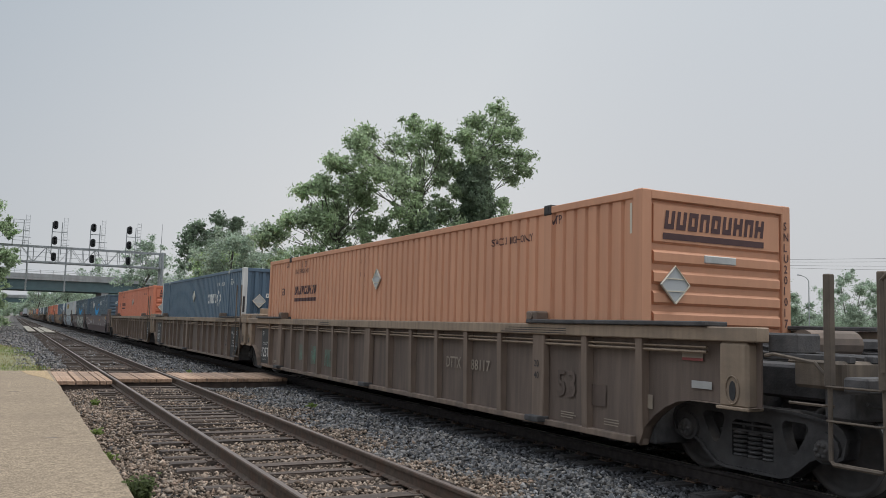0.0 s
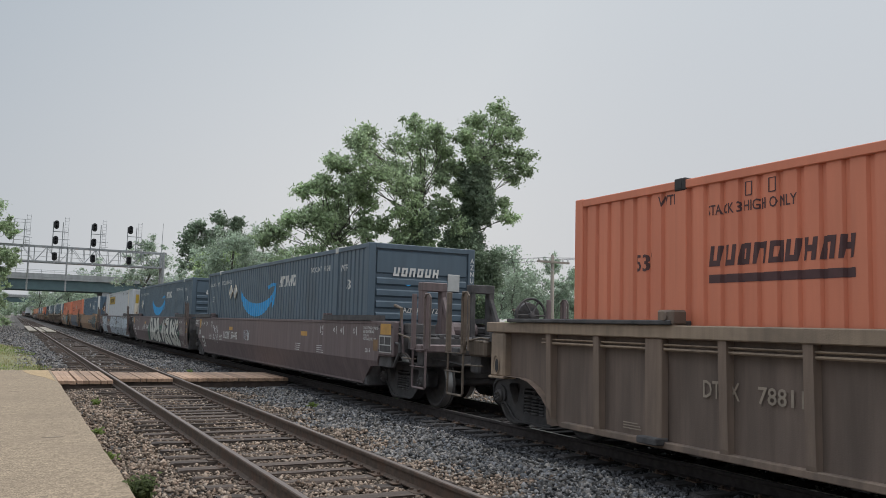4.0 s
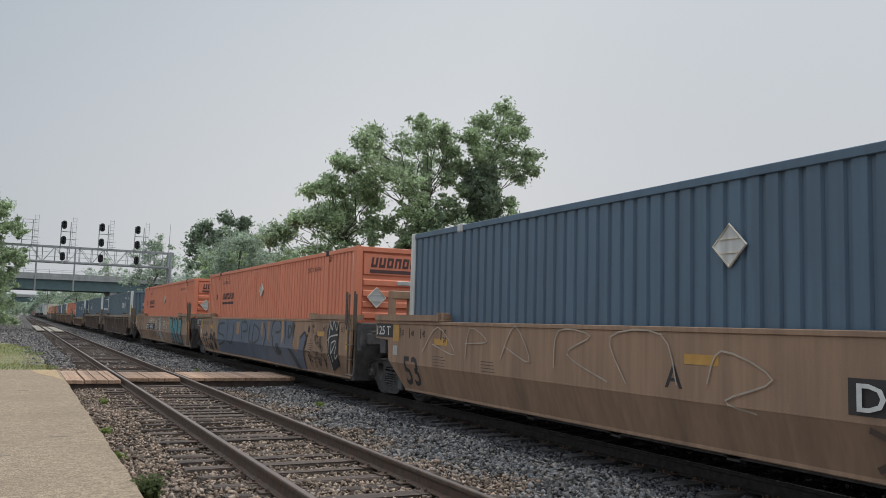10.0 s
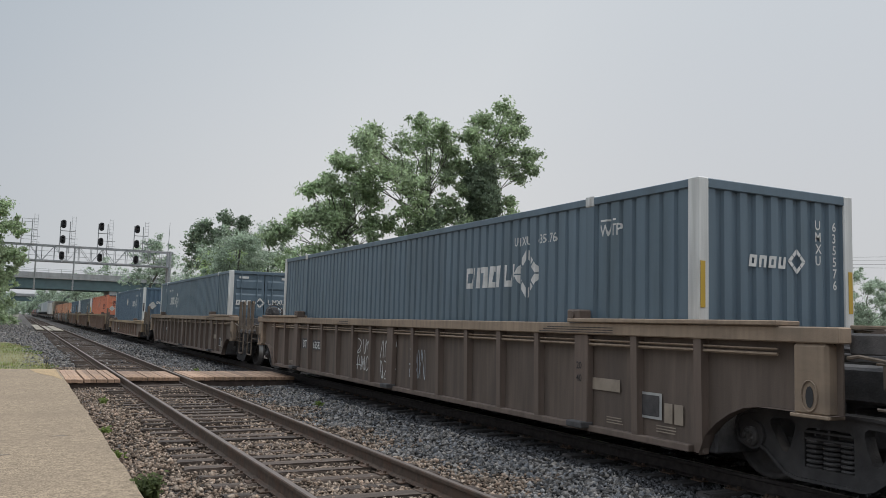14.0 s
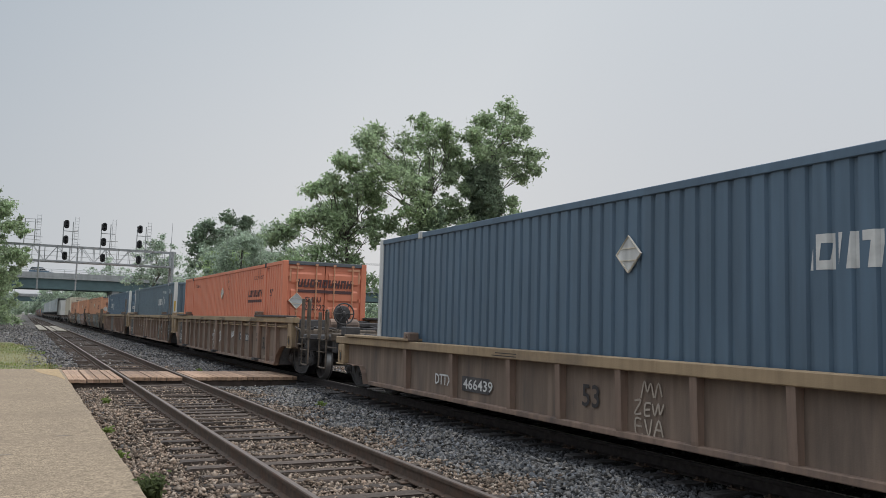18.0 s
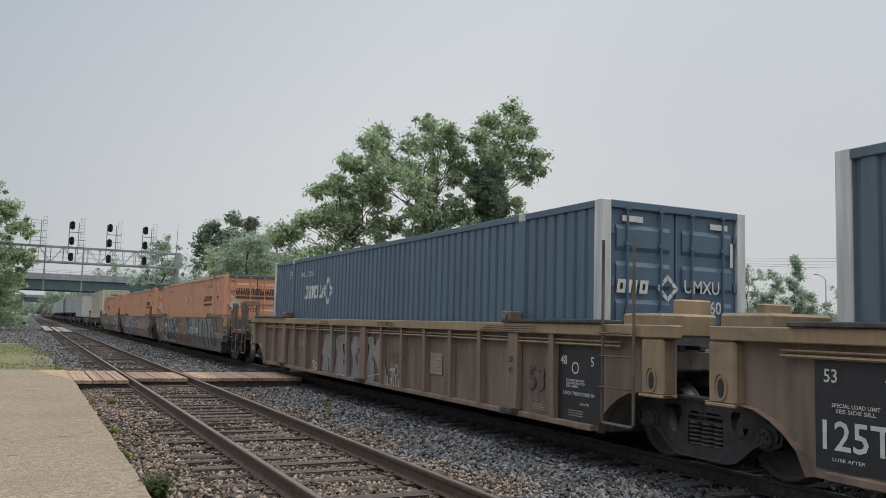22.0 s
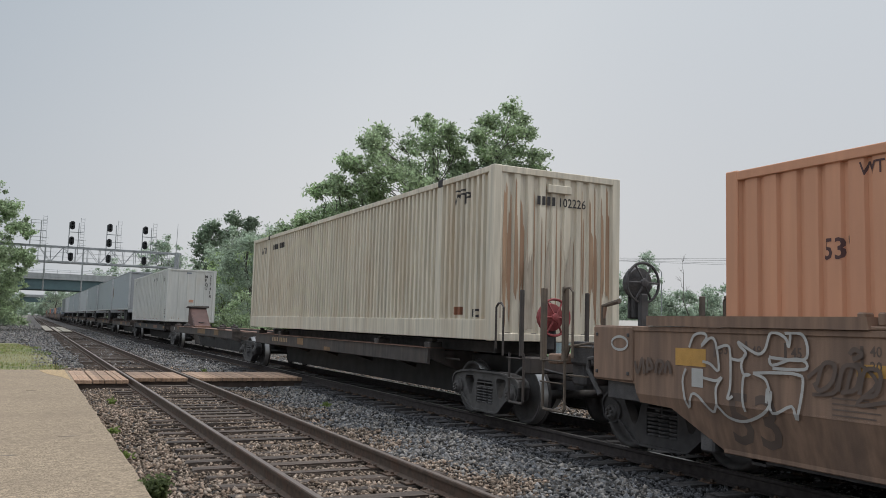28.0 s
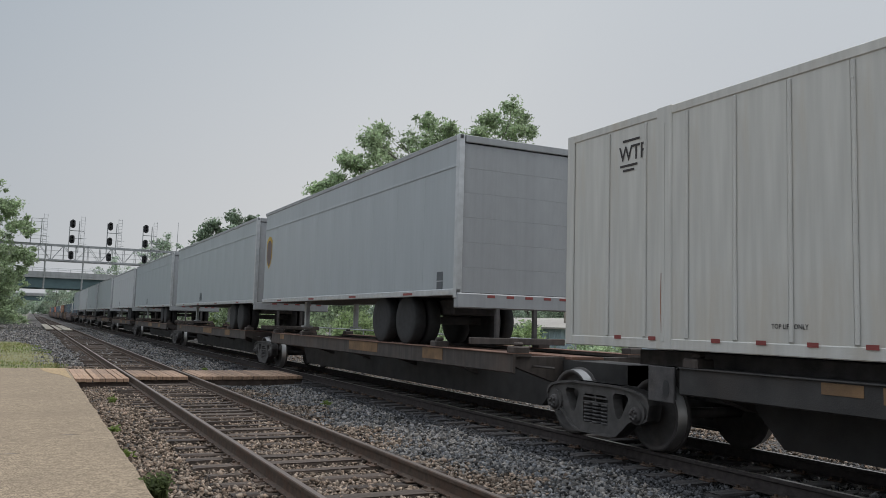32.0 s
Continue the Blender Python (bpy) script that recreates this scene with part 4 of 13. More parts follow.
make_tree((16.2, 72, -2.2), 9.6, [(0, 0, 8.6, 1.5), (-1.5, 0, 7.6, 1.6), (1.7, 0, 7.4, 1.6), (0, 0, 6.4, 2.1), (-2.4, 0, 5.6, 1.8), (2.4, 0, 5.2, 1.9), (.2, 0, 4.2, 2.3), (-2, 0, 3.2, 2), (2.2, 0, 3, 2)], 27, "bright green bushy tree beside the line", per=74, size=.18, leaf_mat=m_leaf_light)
make_tree((16.6, 122, -1.0), 14.0, [(0, 0, 12.6, 1.7), (-1.6, 0, 11.0, 1.9), (1.7, 0, 10.6, 1.9), (0, 0, 9.0, 2.4), (-2.4, 0, 7.6, 2.2), (2.6, 0, 7.2, 2.2), (0, 0, 5.4, 2.8)], 28, "tree beyond the signal gantry", per=50, size=.24, leaf_mat=m_leaf_hazed)
make_tree((20.4, 76, -1.5), 11.8, [(0, 0, 10.8, 1.7), (-1.9, 0, 9.4, 1.9), (2.0, 0, 9.2, 1.8), (0, 0, 8.0, 2.4), (-3.0, 0, 6.6, 2.2), (2.8, 0, 6.4, 2.2), (0, 0, 5.0, 2.8)], 29, "leafy tree in the row along the line", per=64, size=.2, leaf_mat=m_leaf_hazed)
make_tree((19.6, 95, -1.5), 11.4, [(0, 0, 10.4, 1.7), (-1.9, 0, 9.0, 1.9), (2.0, 0, 8.6, 1.8), (0, 0, 7.4, 2.4), (-3.0, 0, 6.2, 2.2), (2.8, 0, 6.0, 2.2)], 30, "leafy tree in the row along the line", per=56, size=.22, leaf_mat=m_leaf_hazed)
# left of the line
for x, y, k, seed, lab in ((-5.2, 97, 1.45, 31, "green tree leaning over the near side of the line"), (-9.0, 126, 1.55, 32, "dense tree at the near side of the line"), (-7.5, 158, 1.45, 33, "dense tree further along the near side")):
    make_tree((x, y, -.5), 11.4 * k, [(dx * k, dy, z * k, rad * k) for dx, dy, z, rad in ((.4, 0, 10.4, 1.2), (1.6, 0, 9.0, 1.2), (-1.0, 0, 9.4, 1.5), (2.4, .6, 7.6, 1.1), (.6, 0, 7.6, 1.7), (-1.8, 0, 7.0, 1.8), (2.9, 0, 5.6, 1.0), (1.0, -.5, 5.6, 1.8), (-.8, 0, 4.6, 2), (2.4, 0, 3.8, 1.4), (.8, .5, 3.0, 1.8), (2.2, 0, 1.6, 1.3), (0, 0, 1.4, 1.5))],
              seed, lab, per=52, size=.26, per_lobe=15)
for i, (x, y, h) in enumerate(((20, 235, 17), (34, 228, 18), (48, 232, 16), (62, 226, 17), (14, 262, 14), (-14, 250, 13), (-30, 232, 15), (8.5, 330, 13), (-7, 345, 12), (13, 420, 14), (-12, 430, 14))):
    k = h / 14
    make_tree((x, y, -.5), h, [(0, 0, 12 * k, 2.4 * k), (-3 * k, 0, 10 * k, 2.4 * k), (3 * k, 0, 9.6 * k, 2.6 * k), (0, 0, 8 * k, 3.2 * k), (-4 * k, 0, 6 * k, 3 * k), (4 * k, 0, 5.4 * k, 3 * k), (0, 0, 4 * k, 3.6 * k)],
              50 + i, "hazy green tree beyond the overpass", per=34, size=.4, clump=1.1, leaf_mat=m_leaf_hazed, per_lobe=12)
# undergrowth below the tall trees and along the fence
for i, (x, y, w, h, mt, lab) in enumerate(((21.0, 42, 3.2, 7.0, m_leaf, "dense dark undergrowth below the tall trees"), (24.0, 44.5, 2.3, 9.0, m_leaf_light, "light green undergrowth between the tall trees"), (25.6, 42.5, 3.0, 6.2, m_leaf_ivy, "ivy-grown undergrowth below the tall trees"),
        (16.2, 46, 3.0, 5.0, m_leaf, "leafy undergrowth beside the line"), (14.6, 38, 1.6, 2.9, m_leaf_light, "light green shrub by the fence"), (18.0, 38.5, 2.4, 3.4, m_leaf, "green shrub by the fence"),
        (27.8, 43, 1.9, 4.8, m_leaf, "shrubs at the foot of the trees"), (13.6, 56, 2.2, 4.4, m_leaf, "bushes beside the line"), (20.3, 32.6, 1.7, 4.9, m_leaf_light, "bright green shrub in front of the sheds"),
        (-4.6, 132, 4.0, 4.2, m_leaf_ivy, "dark undergrowth at the near side of the line"),
        (23.2, 29.8, 2.4, 4.7, m_leaf, "broad shrub with arching leaves before the sheds"), (25.0, 27.2, .8, 3.9, m_leaf_light, "small yellow-green shrub before the sheds"))):
    make_bush((x, y, ground_height(x, y) - .1), w, h, 70 + i, lab, mt, n=46 if i < 8 else 110, per=80, size=.13)


def weed(at, h, n, seed, m, label, wide=.5):
    r = random.Random(seed)
    t = thing("weed", label, "weed", at=at)
    b = Build()
    for k in range(n):
        a, q = r.uniform(0, 6.283), r.uniform(.2, 1) * wide * h
        z = h * r.uniform(.4, 1)
        base = (r.gauss(0, .03), r.gauss(0, .03))
        tip = Vector((base[0] + q * math.cos(a), base[1] + q * math.sin(a), z))
        mid = Vector((base[0] + tip.x * .35, base[1] + tip.y * .35, z * .6))
        w = Vector((-math.sin(a), math.cos(a), 0)) * r.uniform(.006, .014)
        o = Vector((base[0], base[1], -.05))
        b.add([o - w, o + w, mid + w, mid - w, tip], [(0, 1, 2, 3), (3, 2, 4)])
        for j in range(3):
            c = mid.lerp(tip, r.random()) + Vector((r.gauss(0, .02), r.gauss(0, .02), r.gauss(0, .02)))
            u = Vector((r.gauss(0, 1), r.gauss(0, 1), r.gauss(0, .5))).normalized() * .03
            v = u.orthogonal().normalized() * .014
            b.add([c - u, c + v, c + u, c - v], [(0, 1, 2, 3)])
    part("leaves", b, m, t)


weed((1.18, 8.25, -.2), .26, 150, 5, m_weed, "small green weed at the edge of the path")
for i, (x, y) in enumerate(((1.22, 13.2), (1.6, 17.8), (5.6, 16.4), (1.15, 10.9), (5.2, 27.5))):
    weed((x, y, -.2), .09, 22, 80 + i, m_grass, "tiny weed in the gravel")


def make_grass():
    r = np.random.default_rng(9)
    for m, n, seed, lab in ((m_grass, 26000, 1, "patch of short green grass beyond the path"), (m_grass_dry, 16000, 2, "dry yellow grass beyond the path")):
        r = np.random.default_rng(seed)
        y = 25.8 + 26 * r.random(n) ** 1.1
        x = -9 + 10.6 * r.random(n)
        ok = x < 1.05 - (y - 26) * 0.012 + 0.25 * np.sin(y * 1.1) - 0.4 * np.clip((y - 40) / 8, 0, 2)
        patch = np.sin(x * 1.3 + y * .31) + np.sin(y * .45 - x * .6 + 1.3)
        ok &= (patch > -.35) if m is m_grass else (patch < .9)
        x, y = x[ok], y[ok]
        n = len(x)
        h = .01 + .06 * r.random(n)
        a = r.random(n) * 6.283
        w = .012 + .02 * r.random(n)
        dx, dy = np.cos(a) * w, np.sin(a) * w
        z = np.full(n, -.32)
        v = np.stack([np.stack([x - dx, y - dy, z], 1), np.stack([x + dx, y + dy, z], 1), np.stack([x + r.normal(0, .04, n), y + r.normal(0, .04, n), z + .14 + h], 1)], 1)
        me = bpy.data.meshes.new("grass")
        me.from_pydata(v.reshape(-1, 3).tolist(), [], np.arange(n * 3).reshape(-1, 3).tolist())
        tagged(part("grass", me, m), lab, "grass", kind="stuff")


make_grass()
soil = Build()
soil.prism([(-12, 25.5), (.8, 25.5), (.9, 36), (.3, 46), (-.5, 54), (-12, 54)], 2, -.34, -.20)
tagged(part("lawn_soil", soil, m_lawn), "dry soil under the grass", "soil", kind="structure")


# ---------------------------------------------------------------- signal gantry
def make_gantry():
    y = 100.0
    t = thing("signal_gantry", "steel truss signal bridge over the tracks", "signal gantry", at=(0, y, 0))
    x0, x1, zb, zt = -12.0, 15.4, 7.24, 8.95
    rise = lambda x: 0.0
    for dy in (-.9, .9):
        for z in (zb, zt):
            b = Build()
            b.box(x0, x1, dy - .06, dy + .06, z - .07, z + .07, .01)
            part("chord", b, m_gantry, t)
        n = 22
        st = (x1 - x0) / n
        for i in range(n + 1):
            x = x0 + i * st
            b = Build()
            b.tube([(x, dy, zb), (x, dy, zt)], .032, 5)
            if i < n:
                b.tube([(x, dy, zb if i % 2 else zt), (x + st, dy, zt if i % 2 else zb)], .028, 5)
            part("brace", b, m_gantry, t)
    b = Build()
    for i in range(33):
        x = x0 + i * (x1 - x0) / 32
        b.tube([(x, -.9, zb), (x, .9, zb)], .03, 4)
        b.tube([(x, -.9, zt), (x, .9, zt)], .03, 4)
    b.box(x0, x1, -.75, .75, zb + .08, zb + .12)
    part("walkway", b, m_gantry, t, "open grating walkway")
    for z in (zb + .55, zb + 1.05):
        b = Build()
        b.tube([(x0, -1.0, z), (x1, -1.0, z)], .025, 4)
        part("handrail", b, m_gantry, t)
    for x in (x1 - .3, x0):
        for dy in (-.9, .9):
            b = Build()
            b.tube([(x, dy, -.4), (x, dy, zt + .1)], .16, 8)
            part("post", b, m_gantry, t)
    for x, zlo in ((1.15, 4.08), (4.95, 4.12)):
        b = Build()
        b.tube([(x, -.9, zt), (x, -.9, zlo)], .085, 6)
        for k in range(5):
            b.box(x - .12, x + .12, -1.0, -.8, zlo + .4 * k, zlo + .4 * k + .05)
        part("hanging_post", b, m_gantry, t, "post hanging below the truss")
    b = Build()
    b.tube([(14.95, 0, zt), (15.0, 0, 12.5)], .05, 5, .02)
    part("mast", b, m_gantry, t, "thin aerial mast")
    for x, heads in ((-.41, 0), (3.66, 3), (7.52, 3), (11.30, 3)):
        # two posts, a crossbar, and a ladder beside them
        xl, xr = (x, x + 1.0) if not heads else (x - .28, x + .68)
        for q in (xl, xr):
            b = Build()
            b.tube([(q, -1.0, zb + .9 if heads else zt), (q, -1.0, 11.68)], .05, 5)
            part("head_post", b, m_gantry, t)
        for z in (9.75, 10.6) if heads else (9.45, 9.85, 10.55, 11.35, 11.68):
            b = Build()
            b.tube([(xl, -1.0, z), (xr + .5, -1.0, z)], .055 if abs(z - 10.58) < .05 else .028, 4)
            part("crossbar", b, m_gantry, t)
        b = Build()
        for q in (xr + .17, xr + .55):
            b.tube([(q, -1.0, zt - .2), (q, -1.0, 12.25)], .022, 4)
        for k in range(10):
            b.tube([(xr + .17, -1.0, zt + .1 + k * .34), (xr + .55, -1.0, zt + .1 + k * .34)], .016, 4)
        part("ladder", b, m_gantry, t)
        b = Build()
        for z in (9.15, 9.75):
            b.tube([(xr + .05, -1.0, z), (xr + .05, -1.6, z), (xr + .75, -1.6, z), (xr + .75, -1.0, z)], .022, 4)
        part("cage_rail", b, m_gantry, t)
        for k in range(heads):
            z = (11.34, 9.63, 7.85)[k]
            h = Build()
            pts = [(x + .27 * math.cos(a), z + (.20 if math.sin(a) > 0 else -.20) + .27 * math.sin(a)) for a in [i * math.pi / 8 for i in range(16)]]
            h.prism(pts, 1, -1.25, -1.15)
            h.box(x - .15, x + .15, -1.15, -.95, z - .32, z + .32, .02)
            head = part("signal_head", h, m_black, t, "black oval signal head with hoods")
            for zz in (z + .19, z - .19):
                v = Build()
                v.lathe([(-1.50, .12), (-1.25, .12), (-1.25, .10), (-1.50, .10)], 1, 12, (x, 0, zz))
                part("hood", v, m_black, head)
            if k == 2:
                v = Build()
                v.lathe([(-1.2, .04), (-1.1, .10), (-1.0, .04)], 1, 8, (x, 0, z - .68))
                part("marker", v, m_galv, head)
        if heads and x < 5:
            v = Build()
            v.lathe([(-1.262, .08), (-1.252, .08)], 1, 12, (x, 0, 11.15))
            part("lit_lens", v, m_lamp_red, t, "lit red lens")


make_gantry()


# ---------------------------------------------------------------- road overpass
def make_overpass(y, z0, z1, zr, xa, xb, label, w=12.0):
    t = thing("overpass", label, "bridge", at=(0, y, 0))
    for i in range(5):
        b = Build()
        q = i * w / 4
        b.box(xa, xb, q, q + .35, z0, z1 - .55, .02)
        b.box(xa, xb, q - .2, q + .55, z0, z0 + .12)
        part("girder", b, m_girder, t, "dark steel girder")
    b = Build()
    b.box(xa, xb, -.5, w + .8, z1 - .55, z1 - .1, .03)
    part("deck", b, m_concrete, t, "concrete deck edge")
    for q in (-.5, w + .45):
        b = Build()
        b.box(xa, xb, q, q + .35, z1 - .1, z1 + .75, .03)
        part("parapet", b, m_concrete, t)
    for z in (zr, zr - .35):
        b = Build()
        b.tube([(xa, -.3, z), (xb, -.3, z)], .05, 5)
        part("rail", b, m_galv, t)
    x = xa
    b = Build()
    while x < xb:
        b.box(x - .05, x + .05, -.35, -.25, z1 + .7, zr)
        x += 2.4
    tagged(part("rail_posts", b, m_galv, t), kind="stuff")
    for x in (-11.5, 17.5, 46):
        for q in (1, w / 2, w - 1):
            b = Build()
            b.lathe([(-.6, .55), (z0 - .9, .55)], 2, 14, (x, q, 0))
            part("pier", b, m_concrete, t)
        b = Build()
        b.box(x - .7, x + .7, 0, w, z0 - .9, z0, .05)
        part("pier_cap", b, m_concrete, t)


make_overpass(190, 6.6, 9.25, 10.75, -60, 110, "grey concrete road overpass on dark girders")
make_overpass(430, 7.0, 9.6, 10.6, -60, 90, "second overpass far along the line")


# ---------------------------------------------------------------- beyond the main track: fence, pole, sheds
def make_fence():
    t = thing("handrail_fence", "low galvanised tube handrail along the line", "fence")
    x, z = 12.0, 1.19
    for zz, r in ((z, .024), (z - .5, .018)):
        b = Build()
        b.tube([(x, y, zz) for y in (2, 12, 22, 32, 40)], r, 6)
        part("rail", b, m_galv, t)
    pm = Build()
    pm.tube([(0, 0, -.5), (0, 0, z)], .024, 6)
    me = pm.mesh("post")
    y = 2.3
    while y < 40:
        part("post", me, m_galv, t, loc=(x, y, 0))
        y += 2.05
    b = Build()
    b.box(x - .25, x + .25, 1, 41, -.7, .02, .02)
    part("kerb", b, m_concrete, t, "low concrete kerb")


make_fence()


def utility_pole(x, y, zg, ztop, seed, arm=True):
    t = thing("utility_pole", "weathered wooden utility pole with a crossarm", "utility pole", at=(x, y, zg))
    h = ztop - zg
    b = Build()
    b.tube([(0, 0, -.5), (.03, 0, h * .5), (0, 0, h)], .16, 10, .11)
    part("pole", b, m_polewood, t, smooth=True)
    b = Build()
    b.box(-1.25, 1.25, -.17, -.05, h - .55, h - .42, .01)
    arm_ob = part("crossarm", b, m_polewood, t)
    for dx in (-1.15, -.75, .75, 1.15):
        i = Build()
        i.lathe([(0, .03), (.05, .055), (.09, .03), (.14, .05), (.18, .02)], 2, 8, (dx, -.11, h - .42))
        part("insulator", i, m_plate, arm_ob)
    for s in (-1, 1):
        i = Build()
        i.tube([(s * .7, -.11, h - .5), (0, -.11, h - 1.1)], .02, 4)
        part("brace", i, m_galv, t)


utility_pole(30.9, 44.0, -3.0, 6.3, 1)


def make_wires():
    for k, (dx, z0, z1) in enumerate(((-1.15, 6.05, 8.6), (-.75, 6.05, 8.2), (.75, 6.05, 7.9), (1.15, 6.05, 7.4))):
        t = Build()
        p, q = Vector((30.9 + dx, 43.9, z0)), Vector((75 + dx * 2, 17 + dx, z1))
        t.tube([p.lerp(q, i / 12) - Vector((0, 0, .7 * math.sin(math.pi * i / 12))) for i in range(13)], .010, 4)
        tagged(part("power_line", t, m_wire), "thin overhead power line between poles", "power line", "power lines")
        t = Build()
        q = Vector((17 + dx, 66, z0 + .4))
        t.tube([p.lerp(q, i / 8) - Vector((0, 0, .5 * math.sin(math.pi * i / 8))) for i in range(9)], .010, 4)
        tagged(part("power_line", t, m_wire), "thin overhead power line between poles", "power line", "power lines")


make_wires()


def shed(name_label, x0, x1, y0, y1, zg, eave, ridge, roof_mat, ridge_axis="y", windows=()):
    """A low metal shed; the gable looks towards -y or -x."""
    t = thing("shed", name_label, "shed")
    b = Build()
    if ridge_axis == "y":
        xm = (x0 + x1) / 2
        b.prism([(x0, zg), (x1, zg), (x1, eave), (xm, ridge), (x0, eave)], 1, y0, y1)
    else:
        ym = (y0 + y1) / 2
        b.prism([(y0, zg), (y1, zg), (y1, eave), (ym, ridge), (y0, eave)], 0, x0, x1)
    wall = part("wall", b, m_shed, t, "pale ribbed metal cladding")
    # cladding ribs
    r = Build()
    if ridge_axis == "y":
        x = x0 + .3
        while x < x1:
            zt = eave + (ridge - eave) * (1 - abs(x - xm) / (xm - x0))
            r.box(x - .025, x + .025, y0 - .03, y0, zg, zt - .05)
            x += .38
        y = y0
        while y < y1:
            r.box(x0 - .03, x0, y - .025, y + .025, zg, eave - .03)
            y += .38
    else:
        y = y0 + .3
        while y < y1:
            zt = eave + (ridge - eave) * (1 - abs(y - ym) / (ym - y0))
            r.box(x0 - .03, x0, y - .025, y + .025, zg, zt - .05)
            y += .38
    part("cladding_ribs", r, m_shed, wall)
    rf = Build()
    o = .35
    if ridge_axis == "y":
        for s in (x0 - o, x1 + o):
            sl = (ridge - eave) / (xm - x0)
            rf.add([(s, y0 - o, eave - o * sl + .03), (s, y1 + o, eave - o * sl + .03), (xm, y1 + o, ridge + .03), (xm, y0 - o, ridge + .03),
                    (s, y0 - o, eave - o * sl + .13), (s, y1 + o, eave - o * sl + .13), (xm, y1 + o, ridge + .13), (xm, y0 - o, ridge + .13)],
                   [(0, 1, 2, 3), (4, 7, 6, 5), (0, 3, 7, 4), (0, 4, 5, 1), (1, 5, 6, 2), (3, 2, 6, 7)])
    else:
        sl = (ridge - eave) / (ym - y0)
        for s in (y0 - o, y1 + o):
            rf.add([(x0 - o, s, eave - o * sl + .03), (x1 + o, s, eave - o * sl + .03), (x1 + o, ym, ridge + .03), (x0 - o, ym, ridge + .03),
                    (x0 - o, s, eave - o * sl + .13), (x1 + o, s, eave - o * sl + .13), (x1 + o, ym, ridge + .13), (x0 - o, ym, ridge + .13)],
                   [(0, 1, 2, 3), (4, 7, 6, 5), (0, 3, 7, 4), (0, 4, 5, 1), (1, 5, 6, 2), (3, 2, 6, 7)])
    part("roof", rf, roof_mat, t)
    for (a, c, z0, z1) in windows:
        w = Build()
        if ridge_axis == "y":
            w.box(a, c, y0 - .05, y0 + .05, z0, z1)
        else:
            w.box(x0 - .05, x0 + .05, a, c, z0, z1)
        part("window", w, m_glass, t)
        f = Build()
        if ridge_axis == "y":
            f.box(a - .1, c + .1, y0 - .08, y0 - .03, z1, z1 + .12, .01)
        else:
            f.box(x0 - .08, x0 - .03, a - .1, c + .1, z1, z1 + .12, .01)
        part("lintel", f, m_trim, t)
    return t


shed("long pale blue metal shed with a tan roof", 28.4, 39.9, 36, 58, -3.2, 1.40, 2.02, m_roof_tan)


def low_shed():
    """A wide, nearly flat-roofed shed that stands askew to the line."""
    t = thing("shed", "low pale metal shed with a flat tan roof and dark windows", "shed")
    foot = ((25.6, 28.0, .80), (49.0, 23.6, .78), (57.0, 32.4, 1.22), (39.2, 34.4, 1.20))
    b = Build()
    b.add([(x, y, -3.2) for x, y, z in foot] + [(x, y, z) for x, y, z in foot], [(0, 1, 5, 4), (1, 2, 6, 5), (2, 3, 7, 6), (3, 0, 4, 7), (0, 3, 2, 1), (4, 5, 6, 7)])
    wall = part("wall", b, m_shed, t, "pale ribbed metal cladding")
    cx, cy = sum(f[0] for f in foot) / 4, sum(f[1] for f in foot) / 4
    rim = [(cx + (x - cx) * 1.025, cy + (y - cy) * 1.05, z) for x, y, z in foot]
    b = Build()
    b.add([(x, y, z + .012) for x, y, z in rim] + [(x, y, z + .13) for x, y, z in rim], [(0, 1, 5, 4), (1, 2, 6, 5), (2, 3, 7, 6), (3, 0, 4, 7), (0, 3, 2, 1), (4, 5, 6, 7)])
    part("roof", b, m_roof_tan, t, "flat tan roof")
    p, q = Vector(foot[0][:2]), Vector(foot[1][:2])
    d = (q - p).normalized()
    out = Vector((d.y, -d.x))
    def on_wall(u0, u1, z0, z1, depth):
        k = [p + d * u for u in (u0, u1)]
        bb = Build()
        bb.add([(v.x + out.x * o, v.y + out.y * o, z) for o in (-.02, depth) for z in (z0, z1) for v in k], [(0, 1, 3, 2), (4, 6, 7, 5), (0, 4, 5, 1), (2, 3, 7, 6), (0, 2, 6, 4), (1, 5, 7, 3)])
        return bb
    for u in (2.6,):
        w = part("window", on_wall(u, u + 1.7, .05, .46, .03), m_trim, t, "dark window frame")
        part("pane", on_wall(u + .06, u + 1.64, .10, .41, .036), m_glass, w)
    for k in range(60):
        part("cladding_rib", on_wall(.2 + k * .39, .24 + k * .39, -3.1, .74, .018), m_shed, wall)
    for dx, dy in ((33, 30.0), (41, 29.2)):
        bb = Build()
        bb.lathe([(.0, .16), (.45, .16), (.46, .24), (.56, .22), (.60, .05)], 2, 10, (dx, dy, 1.0))
        part("roof_vent", bb, m_galv, t)


low_shed()
shed("brown-roofed shed behind the others", 46.5, 80, 45, 57, -3.2, 1.05, 2.05, m_roof_dark, "x")

